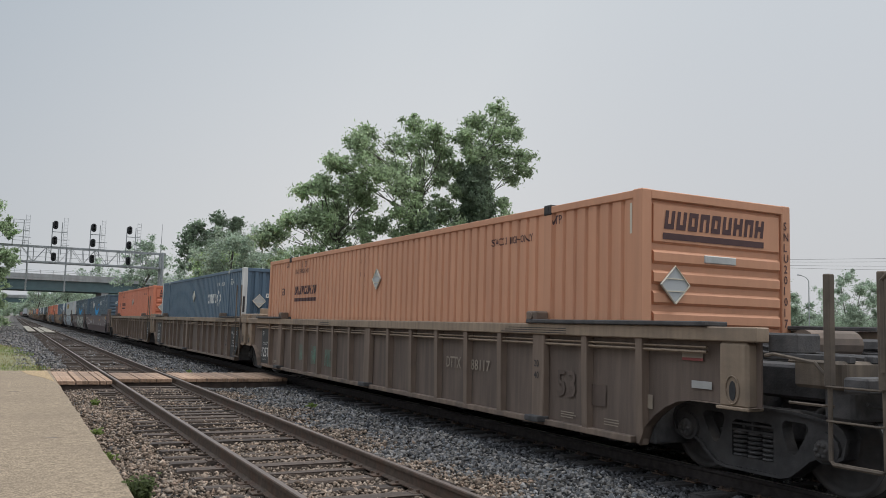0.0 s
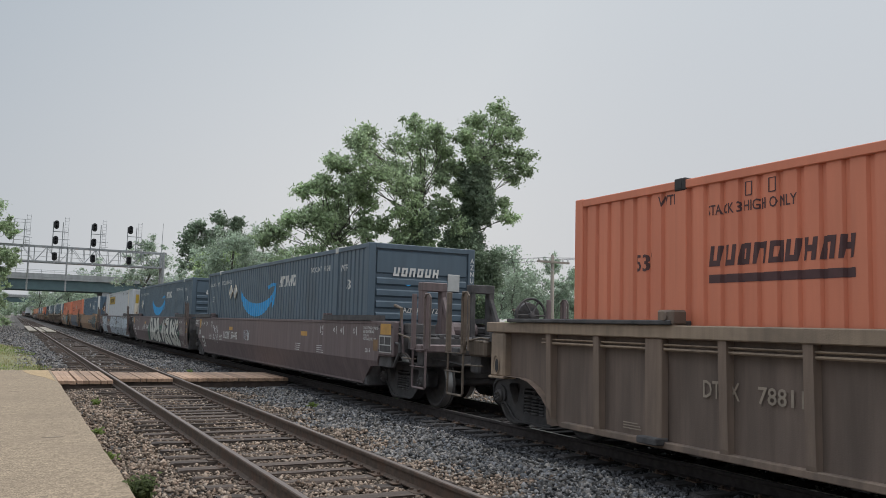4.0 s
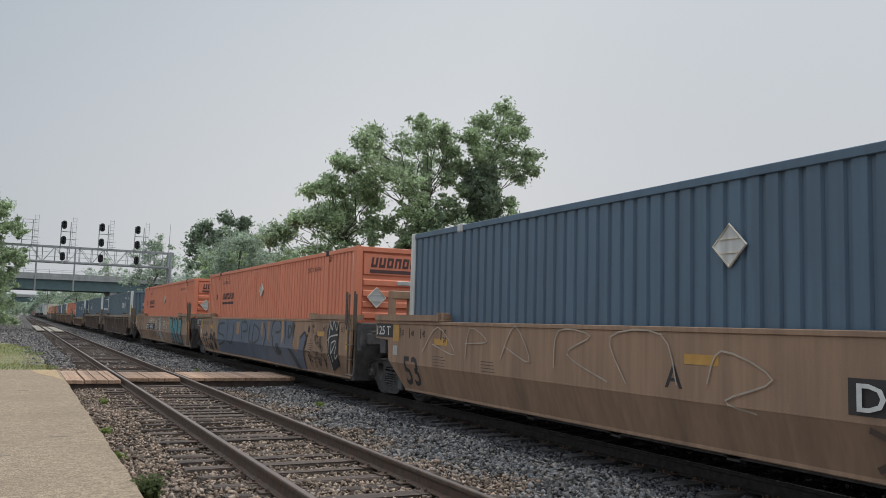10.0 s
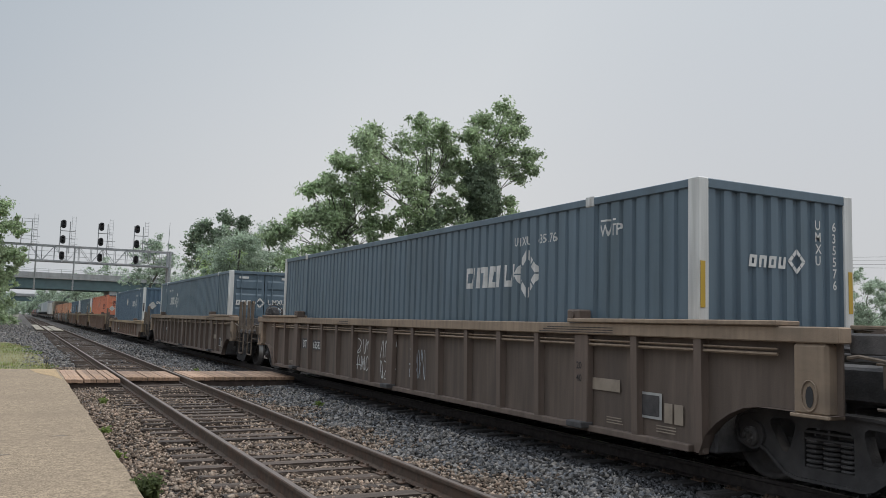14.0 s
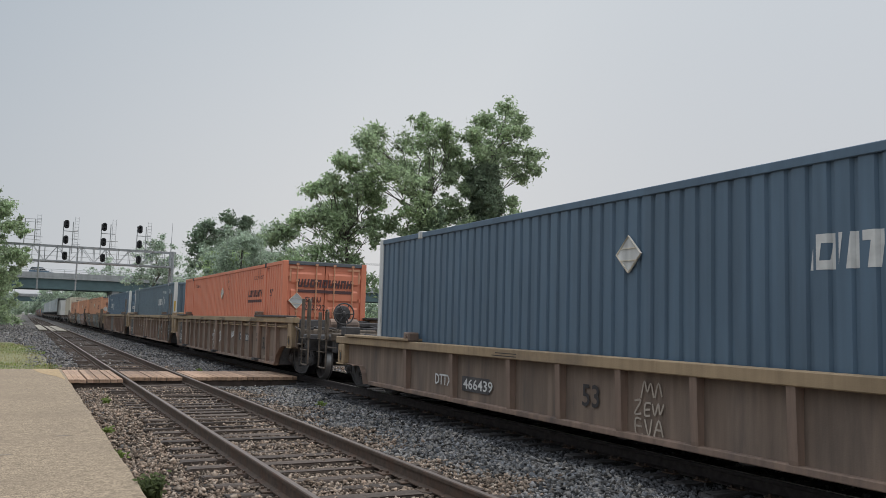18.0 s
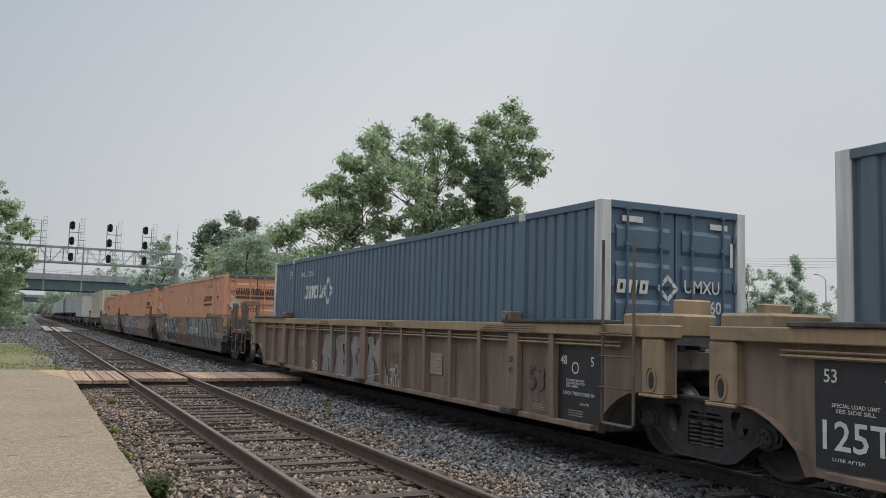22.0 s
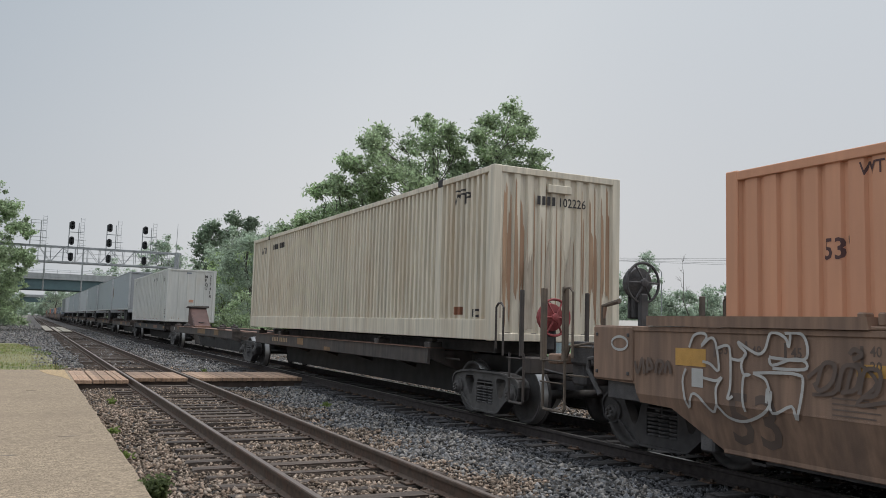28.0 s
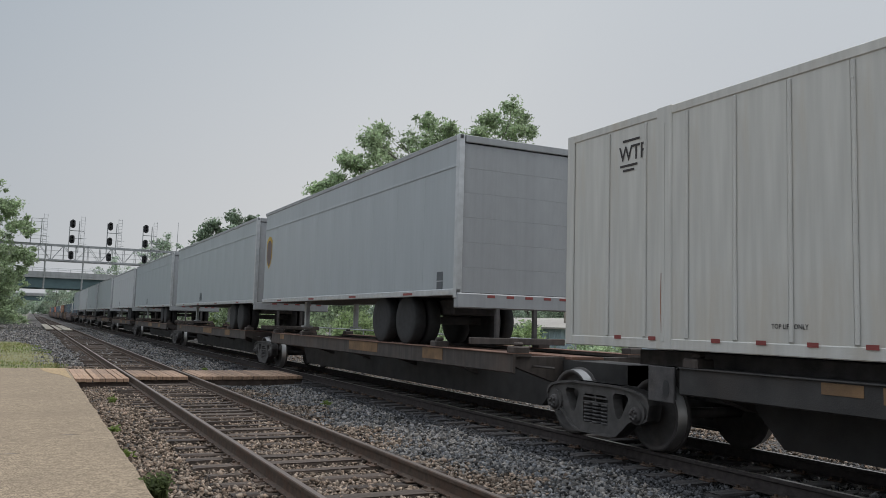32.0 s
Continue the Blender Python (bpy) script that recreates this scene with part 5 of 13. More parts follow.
# a row of slender trees: place along the row, top, half width, how far down the leaves reach
for i, (x, y, top, w, low) in enumerate(((42.9, 70, 9.6, 1.7, 2.4), (46.2, 73, 7.4, 2.2, 1.6), (49.6, 71, 9.5, 2.3, 1.6), (52.6, 74, 7.2, 2.0, 1.4), (55.6, 71, 9.2, 2.1, 1.8), (58.0, 73, 7.8, 1.9, 1.4), (60.2, 70, 10.1, 2.0, 2.2),
        (62.8, 73, 6.4, 1.8, 1.2), (66.2, 72, 6.4, 2.0, 1.0), (68.6, 70, 7.0, 2.3, .8), (71.2, 72, 6.0, 1.7, 1.0), (74.6, 70, 9.4, 2.1, 3.0), (79.0, 70, 9.2, 1.6, 3.2), (82.8, 70, 11.2, 1.3, 2.6), (86.0, 72, 7.6, 1.9, 1.4), (89.6, 73, 6.6, 1.8, 1.4), (95.2, 70, 10.4, 2.5, 3.0), (99.6, 71, 9.2, 2.2, 2.6), (104, 70, 9.8, 2.4, 2.2))):
    h = top + 3
    r = random.Random(200 + i)
    lobes = [(r.uniform(-.2, .2) * w, 0, h - w * .35, w * .36)]
    n = max(9, round((top - low) * 2.2))
    for k in range(n):
        q = (k + .5) / n
        spread = w * (.45 + 1.0 * math.sin(math.pi * min(1, q * 1.3 + .06))) if q < .72 else w * .8
        lobes.append((r.uniform(-1.1, 1.1) * spread, r.uniform(-1, 1) * w * .6, h - w * .5 - q * (top - low), w * r.uniform(.22, .40)))
    make_tree((x, y, -3.0), h, lobes, 300 + i, "slender airy green tree in the row behind the sheds", per=26, size=.21, clump=1.05, leaf_mat=m_leaf_hazed, per_lobe=8, trunk=.13)
make_tree((64.8, 70, -3.0), 13.4, [(.3, 0, 13.0, .5), (-.7, 0, 10.6, .5), (.8, 0, 9.6, .5), (-.3, 0, 11.4, .4)], 330, "bare dead tree behind the sheds", dead=True, trunk=.11)
for i in range(14):
    x = 38 + i * 5.2
    make_bush((x, 77, -3), 4.6, (12.0 if x < 66 else 9.6) + (i * 37 % 5) * .4, 400 + i, "hedge of shrubs behind the sheds", m_leaf_hazed, n=95, per=50, size=.22, deep=2.4)
for i in range(5):
    make_bush((30 + i * 4.5, 64 + i, -3), 3.8, 5.6, 430 + i, "shrubs behind the long shed", m_leaf_hazed, n=60, per=50, size=.2, deep=2.0)


def street_lamp(x, y, top, lean):
    t = thing("street_lamp", "grey street lamp on a curved arm", "street lamp", at=(x, y, -3))
    b = Build()
    b.tube([(0, 0, 0), (0, 0, top + 2.4)], .09, 8, .06)
    part("pole", b, m_galv, t)
    b = Build()
    b.tube([(0, 0, top + 2.4), (-.5 * lean, 0, top + 2.8), (-1.5 * lean, 0, top + 3.05)], .045, 6)
    part("arm", b, m_galv, t)
    b = Build()
    b.box(-2.0 * lean if lean > 0 else 1.4, -1.4 * lean if lean > 0 else 2.0, -.14, .14, top + 2.98, top + 3.12, .03)
    part("lamp_head", b, m_galv, t)


street_lamp(88.2, 70, 9.0, 1)
street_lamp(61.9, 70, 8.6, 1)
# distant woods that close the horizon
r_far = random.Random(77)
cs_far, rs_far = [], []
for k in range(520):
    a = k / 519
    x = -260 + 720 * a + r_far.uniform(-3, 3)
    y = 300 + 130 * math.sin(a * 3.1) + r_far.uniform(-8, 8)
    if abs(x - 5) < 16:
        y += 420
    for j in range(3):
        cs_far.append((x, y, 1.5 + 4.2 * j + r_far.uniform(-1, 2.4)))
        rs_far.append(r_far.uniform(3.0, 4.8))
tagged(part("far_woods", leaf_cloud(cs_far, rs_far, 26, 1.5, 91, .9), m_leaf_hazed), "belt of hazy woods at the horizon", "woods", kind="stuff")

# ---------------------------------------------------------------- rolling stock
TRAVEL = ((0, 0.0), (3, 40.08), (6, 80.31), (9, 120.5), (12, 160.48), (15, 200.38), (17, 227.03), (19.5, 260.44), (22, 294.03), (24.5, 327.59), (27, 360.92), (29.5, 394.26), (32, 427.85))
SPEED = 427.85 / 32
MOVING = []                       # (thing, its place along the train)
WHEELSETS = {}                    # wheelsets by their place in the truck
WHEEL_R = 0.47


def rides(ob, s):
    ob.location = (FAR, s, 0)
    MOVING.append((ob, s, 0))
    return ob


def side_frame():
    """A cast frame: curved plate with two round windows and the spring opening, split at mid height."""
    b = Build()
    half = [(1.10, .50), (1.12, .60), (1.08, .68), (1.0, .73), (.80, .77), (.50, .80)]
    low = [(1.10, .50), (1.08, .41), (1.0, .37), (.80, .375), (.72, .34), (.60, .24), (.48, .15), (.36, .12)]
    wedge = {1: [(.41, .50), (.375, .62), (.385, .67), (.42, .695), (.64, .69), (.68, .66), (.68, .62), (.61, .50)],
             -1: [(.41, .50), (.45, .40), (.48, .37), (.52, .37), (.55, .40), (.61, .50)]}
    hole = lambda y, s0: wedge[s0] if y > 0 else [(-q, z) for q, z in reversed(wedge[s0])]
    mid = lambda s0: [(-.27, .50)] + ([(-.27, .60), (-.22, .64), (.22, .64), (.27, .60)] if s0 > 0 else [(-.27, .26), (.27, .26)]) + [(.27, .50)]
    for outer, s0 in ((half, 1), (low, -1)):
        rim = outer + [(-y, z) for y, z in outer[::-1]]
        b.prism(rim[:-1] + [rim[-1]] + hole(-.52, s0) + mid(s0) + hole(.52, s0), 0, -.072, .072)
        for i in range(len(rim) - 1):
            (ya, za), (yb, zb) = rim[i], rim[i + 1]
            k = .03 * s0
            b.prism([(ya, za), (yb, zb), (yb * .985, zb - k), (ya * .985, za - k)], 0, -.105, .105)
    for z in (.535, .60):
        b.box(-.075, .075, -.27, .27, z - .012, z + .012, .006)
    b.box(-.07, .07, -.012, .012, .53, .64, .004)
    for s0 in (-1, 1):
        b.prism([(s0 * (.89 + .155 * math.cos(i * math.pi / 6)), .49 + .15 * math.sin(i * math.pi / 6)) for i in range(12)], 0, -.11, .11)
    return b


def spring_nest():
    b = Build()
    for y in (-.19, 0, .19):
        for k in range(6):
            b.lathe([(.26 + k * .047, .085), (.275 + k * .047, .098), (.29 + k * .047, .085)], 2, 10, (0, y, 0))
    return b


def wheelset():
    b = Build()
    b.lathe([(-1.02, .07), (1.02, .07)], 0, 10)
    for s in (-1, 1):
        b.lathe([(s * .80, .07), (s * .80, .12), (s * .775, .17), (s * .745, .23), (s * .74, .36), (s * .76, .39), (s * .828, .40), (s * .835, .45), (s * .70, .462), (s * .685, .49), (s * .66, .49), (s * .655, .40), (s * .70, .37), (s * .71, .23), (s * .66, .16), (s * .64, .07)], 0, 28)
        for k in range(6):
            a = k * math.pi / 3
            b.lathe([(s * 1.14, .022), (s * 1.175, .022)], 0, 6, (0, .055 * math.cos(a), .055 * math.sin(a)))
        b.lathe([(s * .92, .10), (s * 1.13, .105), (s * 1.155, .085), (s * 1.155, .01)], 0, 14)
    return b


def polished(me):
    """The running tread of a wheel is worn bright."""
    me.materials.append(m_tread)
    for q in me.polygons:
        x, y, z = q.center
        if .69 < abs(x) < .84 and .44 < math.hypot(y, z) and abs(q.normal.x) < .5:
            q.material_index = 1


def make_truck(parent, y, mat_frame=None):
    b = shared("truck", lambda: Build().box(-.95, .95, -.20, .20, .44, .74, .03).box(-.30, .30, -.30, .30, .70, .80, .03)
               .box(-.9, .9, -.62, -.52, .40, .50, .01).box(-.9, .9, .52, .62, .40, .50, .01))
    t = part("truck", b, m_under, parent, "grimy cast steel truck", loc=(0, y, 0))
    for s in (-1, 1):
        part("side_frame", shared("side_frame", side_frame), mat_frame or m_coal, t, loc=(s * 1.0, 0, 0))
        tagged(part("spring_nest", shared("springs", spring_nest), m_under, t, loc=(s * 1.0, 0, 0)), kind="stuff")
    for dy in (-.89, .89):
        w = part("wheelset", shared("wheelset", wheelset, True), m_wheel, t, loc=(0, dy, WHEEL_R))
        if len(w.data.materials) < 2:
            polished(w.data)
        WHEELSETS.setdefault(dy, []).append(w)
    return t


# where each unit rides along the train
S = (7.63, 26.97, 46.31, 69.72, 89.12, 108.63, 132.14, 151.24, 170.66, 193.89, 217.02, 240.34, 263.78, 283.06, 302.72, 326.19, 345.66, 364.62, 385.79, 421.18, 440.65)


# ------------------------------------------------ containers
CW, CL, CH, CZ = 1.295, 16.15, 2.90, 0.375       # half width, length, height, and floor height in a well


def corrugation(y0, y1, pitch=.247, depth=.034, outer=.64, slope=.09):
    """The plan of a corrugated wall as (y, depth) from y0 to y1: wide flats and narrow grooves."""
    n = max(1, round((y1 - y0) / pitch))
    p = (y1 - y0) / n
    out = []
    for i in range(n):
        a = y0 + i * p
        out += [(a, 0), (a + p * outer, 0), (a + p * (outer + slope), depth), (a + p * (1 - slope), depth)]
    out.append((y1, 0))
    return out


def sheet(prof, z0, z1, x, side):
    b = Build()
    for y, d in prof:
        b.v += [(x - side * d, y, z0), (x - side * d, y, z1)]
    b.f = [(2 * i, 2 * i + 1, 2 * i + 3, 2 * i + 2) for i in range(len(prof) - 1)]
    return b


def bars_word(n, y, z, h, w, gap, seed=0, slant=.14):
    """A word that is only bars: n bold leaning blocks, each with a slot or a hole, running towards -y from y."""
    out = []
    r = random.Random(seed)
    for i in range(n):
        a = y - i * (w + gap)
        kind = r.randrange(4)
        cells = {0: ((0, .34, 0, 1), (.66, 1, 0, 1), (.34, .66, .72, 1)), 1: ((0, .34, 0, 1), (.66, 1, 0, 1), (.34, .66, 0, .28)),
                 2: ((0, .34, 0, 1), (.66, 1, 0, 1), (.34, .66, .74, 1), (.34, .66, 0, .26)), 3: ((0, .34, 0, 1), (.66, 1, 0, 1), (.34, .66, .38, .66))}[kind]
        for u0, u1, v0, v1 in cells:
            out.append([(a - w * u - slant * h * v, z + h * v) for u, v in ((u0, v0), (u0, v1), (u1, v1), (u1, v0))])
    return out


def diamond(y, z, ry, rz):
    return [[(y - ry, z), (y, z - rz), (y + ry, z), (y, z + rz)]]


def ring_logo(y, z, r):
    """The eight-piece open diamond mark."""
    out = []
    P = [(0, 1), (.5, .5), (1, 0), (.5, -.5), (0, -1), (-.5, -.5), (-1, 0), (-.5, .5)]
    for i in range(8):
        (a, b), (c, d) = P[i], P[(i + 1) % 8]
        k = .55
        q = [(a, b), (c, d), (c * k, d * k), (a * k, b * k)]
        cx, cy = sum(e[0] for e in q) / 4, sum(e[1] for e in q) / 4
        out.append([(y - (cx + (e[0] - cx) * .86) * r, z + (cy + (e[1] - cy) * .86) * r) for e in q])
    return out


def placard(parent, where, size, m, side="side"):
    b = Build()
    k = size * .5
    pts = [(0, -k), (k, 0), (0, k), (-k, 0)]
    if side == "side":
        b.prism([(where[1] + p, where[2] + q) for p, q in pts], 0, where[0] - .02, where[0])
    else:
        b.prism([(where[0] + p, where[2] + q) for p, q in pts], 1, where[1] - .02, where[1])
    plate = part("placard", b, m, parent, "diamond placard holder")
    rim = Build()
    at3 = (lambda p, q: (where[0] - .024, where[1] + p, where[2] + q)) if side == "side" else (lambda p, q: (where[0] + p, where[1] - .024, where[2] + q))
    rim.tube([at3(*q) for q in pts + pts[:1]], .013, 4)
    for q in (.32, -.34):
        rim.tube([at3(-k * .62, k * q), at3(k * .62, k * q)], .009, 4)
    part("placard_rim", rim, m_cream, plate)


def make_container(s, style, z0=CZ, front="ribs", posts=None, pale=False, length=CL, number=None, extras=()):
    """style: 'orange', 'orange_pale', 'blue', 'teal', 'navy', 'cream'."""
    paint = {"orange": m_orange, "orange_pale": m_orange_pale, "blue": m_blue, "teal": m_teal, "navy": m_navy, "cream": m_cream}[style]
    names = {"orange": "bright orange", "orange_pale": "faded orange", "blue": "blue", "teal": "dark blue-green", "navy": "near-black", "cream": "rust-streaked cream"}
    t = thing("shipping_container", names[style] + " corrugated steel shipping container " + ("with closed doors at its end" if front == "doors" else "riding on a railcar"), "container", "containers on the train")
    L, top = length, CH
    post_mat = posts or paint
    y40 = ((L - 12.19) / 2, (L + 12.19) / 2)
    lo, hi = (.34 if style == "cream" else .16), top - .11
    pitch = (.19, .056, .42, .08) if style == "cream" else (.247, .034) if style.startswith("orange") else (.247, .036, .5, .12)
    prof_all = []
    for a, c in ((.17, y40[0] - .09), (y40[0] + .09, y40[1] - .09), (y40[1] + .09, L - .17)):
        prof_all.append(corrugation(a, c, *pitch))
    prof = prof_all[0] + prof_all[1] + prof_all[2]
    for side in (-1, 1):
        b = Build()
        for pr in prof_all:
            q = sheet(pr, lo, hi, side * (CW - .022), side)
            b.add(q.v, q.f)
        part("side_wall", shared(("side_wall", L, side, lo), lambda: b), paint, t)
        rb = shared(("rail_top", L, side), lambda: Build().box(side * CW - .05, side * CW + .05 - (.05 if side > 0 else 0) - (0 if side > 0 else .0), .1, L - .1, hi, top - .01, .008) if side > 0 else
                    Build().box(-CW, -CW + .08, .1, L - .1, hi, top - .01, .008))
        part("top_rail", rb, paint, t)
        part("bottom_rail", shared(("rail_low", L, side, lo), lambda: Build().box(min(side * CW, side * (CW - .09)), max(side * CW, side * (CW - .09)), .1, L - .1, 0.01, lo + .01, .008)), paint, t)
        for y in (0, L - .17):
            part("corner_post", shared(("post", side), lambda: Build().box(min(side * (CW + .004), side * (CW - .16)), max(side * (CW + .004), side * (CW - .16)), 0, .17, .0, top, .012)), post_mat, t, loc=(0, y, 0))
        for y in y40:
            part("lift_post", shared(("lift_post", side), lambda: Build().box(min(side * (CW - .002), side * (CW - .10)), max(side * (CW - .002), side * (CW - .10)), -.09, .09, .02, top - .02, .008)), paint, t, loc=(0, y, 0))
            part("lifting_casting", shared(("lift_cast", side), lambda: Build().box(min(side * (CW + .01), side * (CW - .16)), max(side * (CW + .01), side * (CW - .16)), -.09, .09, top - .13, top + .015, .012)
                 .box(min(side * (CW + .014), side * CW), max(side * (CW + .014), side * CW), -.035, .035, top - .10, top - .02)), m_postwhite if style in ("blue", "teal", "navy") else m_dark_letter, t, loc=(0, y, 0))
    part("roof", shared(("roof", L), lambda: Build().box(-CW + .05, CW - .05, .05, L - .05, top - .06, top - .015)), paint, t)
    part("floor", shared(("floor", L), lambda: Build().box(-CW + .05, CW - .05, .05, L - .05, .02, .14)), m_under, t)
    part("end_wall", shared(("end_wall_back", L), lambda: Build().box(-CW + .15, CW - .15, L - .06, L - .02, .05, top - .03)), paint, t)
    # the end that leads
    if front == "ribs":
        b = Build()
        b.box(-CW + .15, CW - .15, .05, .09, .05, top - .05)
        for i in range(8):
            z = .24 + i * .25
            part("pressed_rib", shared("end_rib", lambda: Build().prism([(.05, 0), (.05, .175), (.008, .14), (.008, .035)], 0, -CW + .2, CW - .2)), paint, t, loc=(0, 0, z))
        b.prism([(.05, 2.24), (.05, 2.75), (.02, 2.72), (.02, 2.27)], 0, -CW + .2, CW - .2)
        b.box(-CW + .15, CW - .15, .0, .08, top - .12, top - .005, .01)
        part("end_wall", shared("end_ribs", lambda: b), paint, t, "end wall with pressed horizontal ribs")
    elif front == "vertical":
        b = Build()
        pr = corrugation(-CW + .16, CW - .16, .26, .04, .45, .1)
        for x, d in pr:
            b.v += [(x, .02 + d, .12), (x, .02 + d, top - .11)]
        b.f = [(2 * i, 2 * i + 1, 2 * i + 3, 2 * i + 2) for i in range(len(pr) - 1)]
        part("end_wall", shared("end_vertical", lambda: b), paint, t, "end wall with vertical corrugations")
        if style == "cream":
            rs = random.Random(5)
            nn = len(pr) // 4
            p1 = (2 * CW - .32) / nn
            for i in range(nn):
                x0 = -CW + .16 + i * p1
                heavy = i < 2 or i >= nn - 2
                for xa, xb, yy in ((x0 + .01, x0 + .44 * p1, .017), (x0 + .56 * p1, x0 + .89 * p1, .057)):
                    for k in range(3 if heavy else 1):
                        xm, w = rs.uniform(xa, xb), rs.uniform(.02, .05) if heavy else .014
                        z1, z2 = rs.uniform(1.5, 2.75), rs.uniform(.14, .9)
                        pts = [(max(xa, xm - w * .5), z1), (min(xb, xm + w * .4), z1 - .1), (min(xb, xm + w), (z1 + z2) / 2), (min(xb, xm + w * .5), z2), (max(xa, xm - w * .6), z2 + .15), (max(xa, xm - w), (z1 + z2) / 2)]
                        part("rust_streak", drape_end(Build(), [pts], yy - .0006 * k), m_rustwash, t, "rust-brown run")
        part("end_sill", shared("end_sill", lambda: Build().box(-CW + .15, CW - .15, .0, .1, .0, .13, .01)), paint, t)
        part("end_header", shared("end_header", lambda: Build().box(-CW + .15, CW - .15, .0, .1, top - .12, top - .005, .01)), paint, t)
    else:
        for s2 in (-1, 1):
            def leaf_mesh():
                b = Build()
                x0, x1 = (-CW + .16, -.012) if s2 < 0 else (.012, CW - .16)
                b.box(x0, x1, .05, .09, .10, top - .10, .008)
                return b
            d = part("door", shared(("door", s2), leaf_mesh), paint, t, "closed steel door")
            for i in range(5):
                part("pressed_panel", shared(("door_panel", s2), lambda: Build().prism([(.05, 0), (.05, .36), (.022, .30), (.022, .06)], 0, *((-CW + .26, -.112) if s2 < 0 else (.112, CW - .26)))), paint, d, loc=(0, 0, .22 + i * .50))
            for x in (.28, .86):
                def rod():
                    b = Build()
                    b.tube([(0, -.0, .06), (0, -.0, top - .06)], .02, 6)
                    for z in (.1, .5, 1.4, 2.3, 2.78):
                        b.box(-.045, .045, -.02, .045, z, z + .05)
                    b.box(-.02, .20, -.03, -.01, 1.05, 1.09)
                    return b
                part("locking_bar", shared("locking_bar", rod), m_orange_pale if style.startswith("orange") else paint, d, loc=(s2 * x, .01, 0))
            for z in (.35, 1.0, 1.8, 2.5):
                part("hinge", shared("hinge", lambda: Build().box(-.05, .05, -.015, .04, -.06, .06, .006)), paint, d, loc=(s2 * (CW - .17), .03, z))
        part("header", shared("door_header", lambda: Build().box(-CW + .15, CW - .15, .0, .1, top - .11, top - .003, .01)), m_trim if style.startswith("orange") else paint, t)
        part("door_sill", shared("door_sill", lambda: Build().box(-CW + .15, CW - .15, .0, .1, .0, .1, .01)), paint, t)
    # markings on the side the camera sees
    xs = -(CW - .022)
    put = lambda faces, m, nm="lettering", lab="": part(nm, drape(Build(), faces, -1, prof, xs), m, t, lab)
    end = lambda faces, m, y=.012, nm="lettering", lab="": part(nm, drape_end(Build(), faces, y), m, t, lab)

    def bars(n, y, z, h, w, gap, seed, m, lab="brand mark bar"):
        for i in range(n):
            put(bars_word(1, y - i * (w + gap), z, h, w, gap, seed + i), m, "mark_bar", lab)

    def end_bars(n, x, z, h, w, gap, seed, m, y=.016):
        for i in range(n):
            end([[(-q[0], q[1]) for q in f] for f in bars_word(1, -x - i * (w + gap), z, h, w, gap, seed + i)], m, y, "mark_bar", "brand mark bar")

    if style.startswith("orange"):
        ink = m_ink
        rearward = front == "ribs"
        yb = 13.75 if rearward else 4.12
        bars(9, yb, 1.88, .22, .155, .043, 3, ink, "dark brand mark bar")
        put(rect(yb - 1.76, yb + .03, 1.70, 1.79), ink, "mark_rule", "dark rule below the brand mark")
        put(word("53'", 14.95 if rearward else 1.42, 1.88, .20), ink)
        put(word("WTP", 14.55 if rearward else 1.88, 2.63, .12), ink)
        put(word("STACK 3 HIGH ONLY", 13.78 if rearward else 3.42, 2.44, .11, .78), ink)
        put(word("STACK 3 HIGH ONLY", 3.55 if rearward else 13.7, 2.44, .11, .78), ink)
        put(word("WTP", 2.0 if rearward else 14.5, 2.63, .12), ink)
        for q in ((13.2, 12.9) if rearward else (2.95, 2.65)):
            put(ribbon([(q - .04, 2.60), (q - .04, 2.74), (q + .04, 2.74), (q + .04, 2.60), (q - .04, 2.60)], .016), ink, "lift_arrow")
        put(rect(.20, .24, 2.36, 2.74), m_cream, "reflective_tape")
        put(rect(8.11, 8.15, 2.36, 2.68), m_cream, "reflective_tape", "faded strip of tape above the placard holder")
        placard(t, (xs - .005, 8.12, 2.09), .42, m_placard)
        faint = ink if style == "orange_pale" else m_rustdoor
        ya = 9.14 if rearward else 7.29
        put([f for i, ch in enumerate("SNLU") for f in word(ch, ya, 2.60 - i * .14, .10)], faint, "lettering", "upright reporting mark")
        if number:
            put([f for i, ch in enumerate(number) for f in word(ch, ya - .25, 2.60 - i * .145, .10)], faint, "lettering", "upright number")
        else:
            put([f for i in range(6) for f in rect(ya - .32, ya - .26, 2.60 - i * .145, 2.70 - i * .145)], faint, "code_bars", "upright row of bars")
        if front == "ribs":
            end_bars(9, -.93, 2.43, .23, .155, .04, 3, ink, .018)
            end(rect(-.95, .80, 2.30, 2.38), ink, .018, "mark_rule", "dark rule below the brand mark")
            for i, ch in enumerate("SNLU" + (number or "")):
                end([[(1.16 - y, z) for y, z in f] for f in word(ch, 0, 2.57 - i * .145, .11)], ink, -.002)
            b = Build()
            b.box(-.27, .28, -.005, .05, 2.04, 2.14, .01)
            part("data_plate", b, m_plate, t)
            placard(t, (-.78, .0, 1.74), .46, m_placard, "end")
        elif front == "doors":
            end_bars(9, -.86, 2.14, .24, .155, .035, 3, ink)
            end(rect(-.88, .86, 1.98, 2.07), ink, .014, "mark_rule", "dark rule below the brand mark")
            for x0, x1, z0_, z1_ in ((-CW + .2, -CW + .25, 2.3, 2.66), (-CW + .2, -CW + .6, 2.67, 2.73), (CW - .25, CW - .2, 2.3, 2.66), (CW - .6, CW - .2, 2.67, 2.73)):
                end(rect(x0, x1, z0_, z1_), m_orange_pale, .016, "reflective_tape")
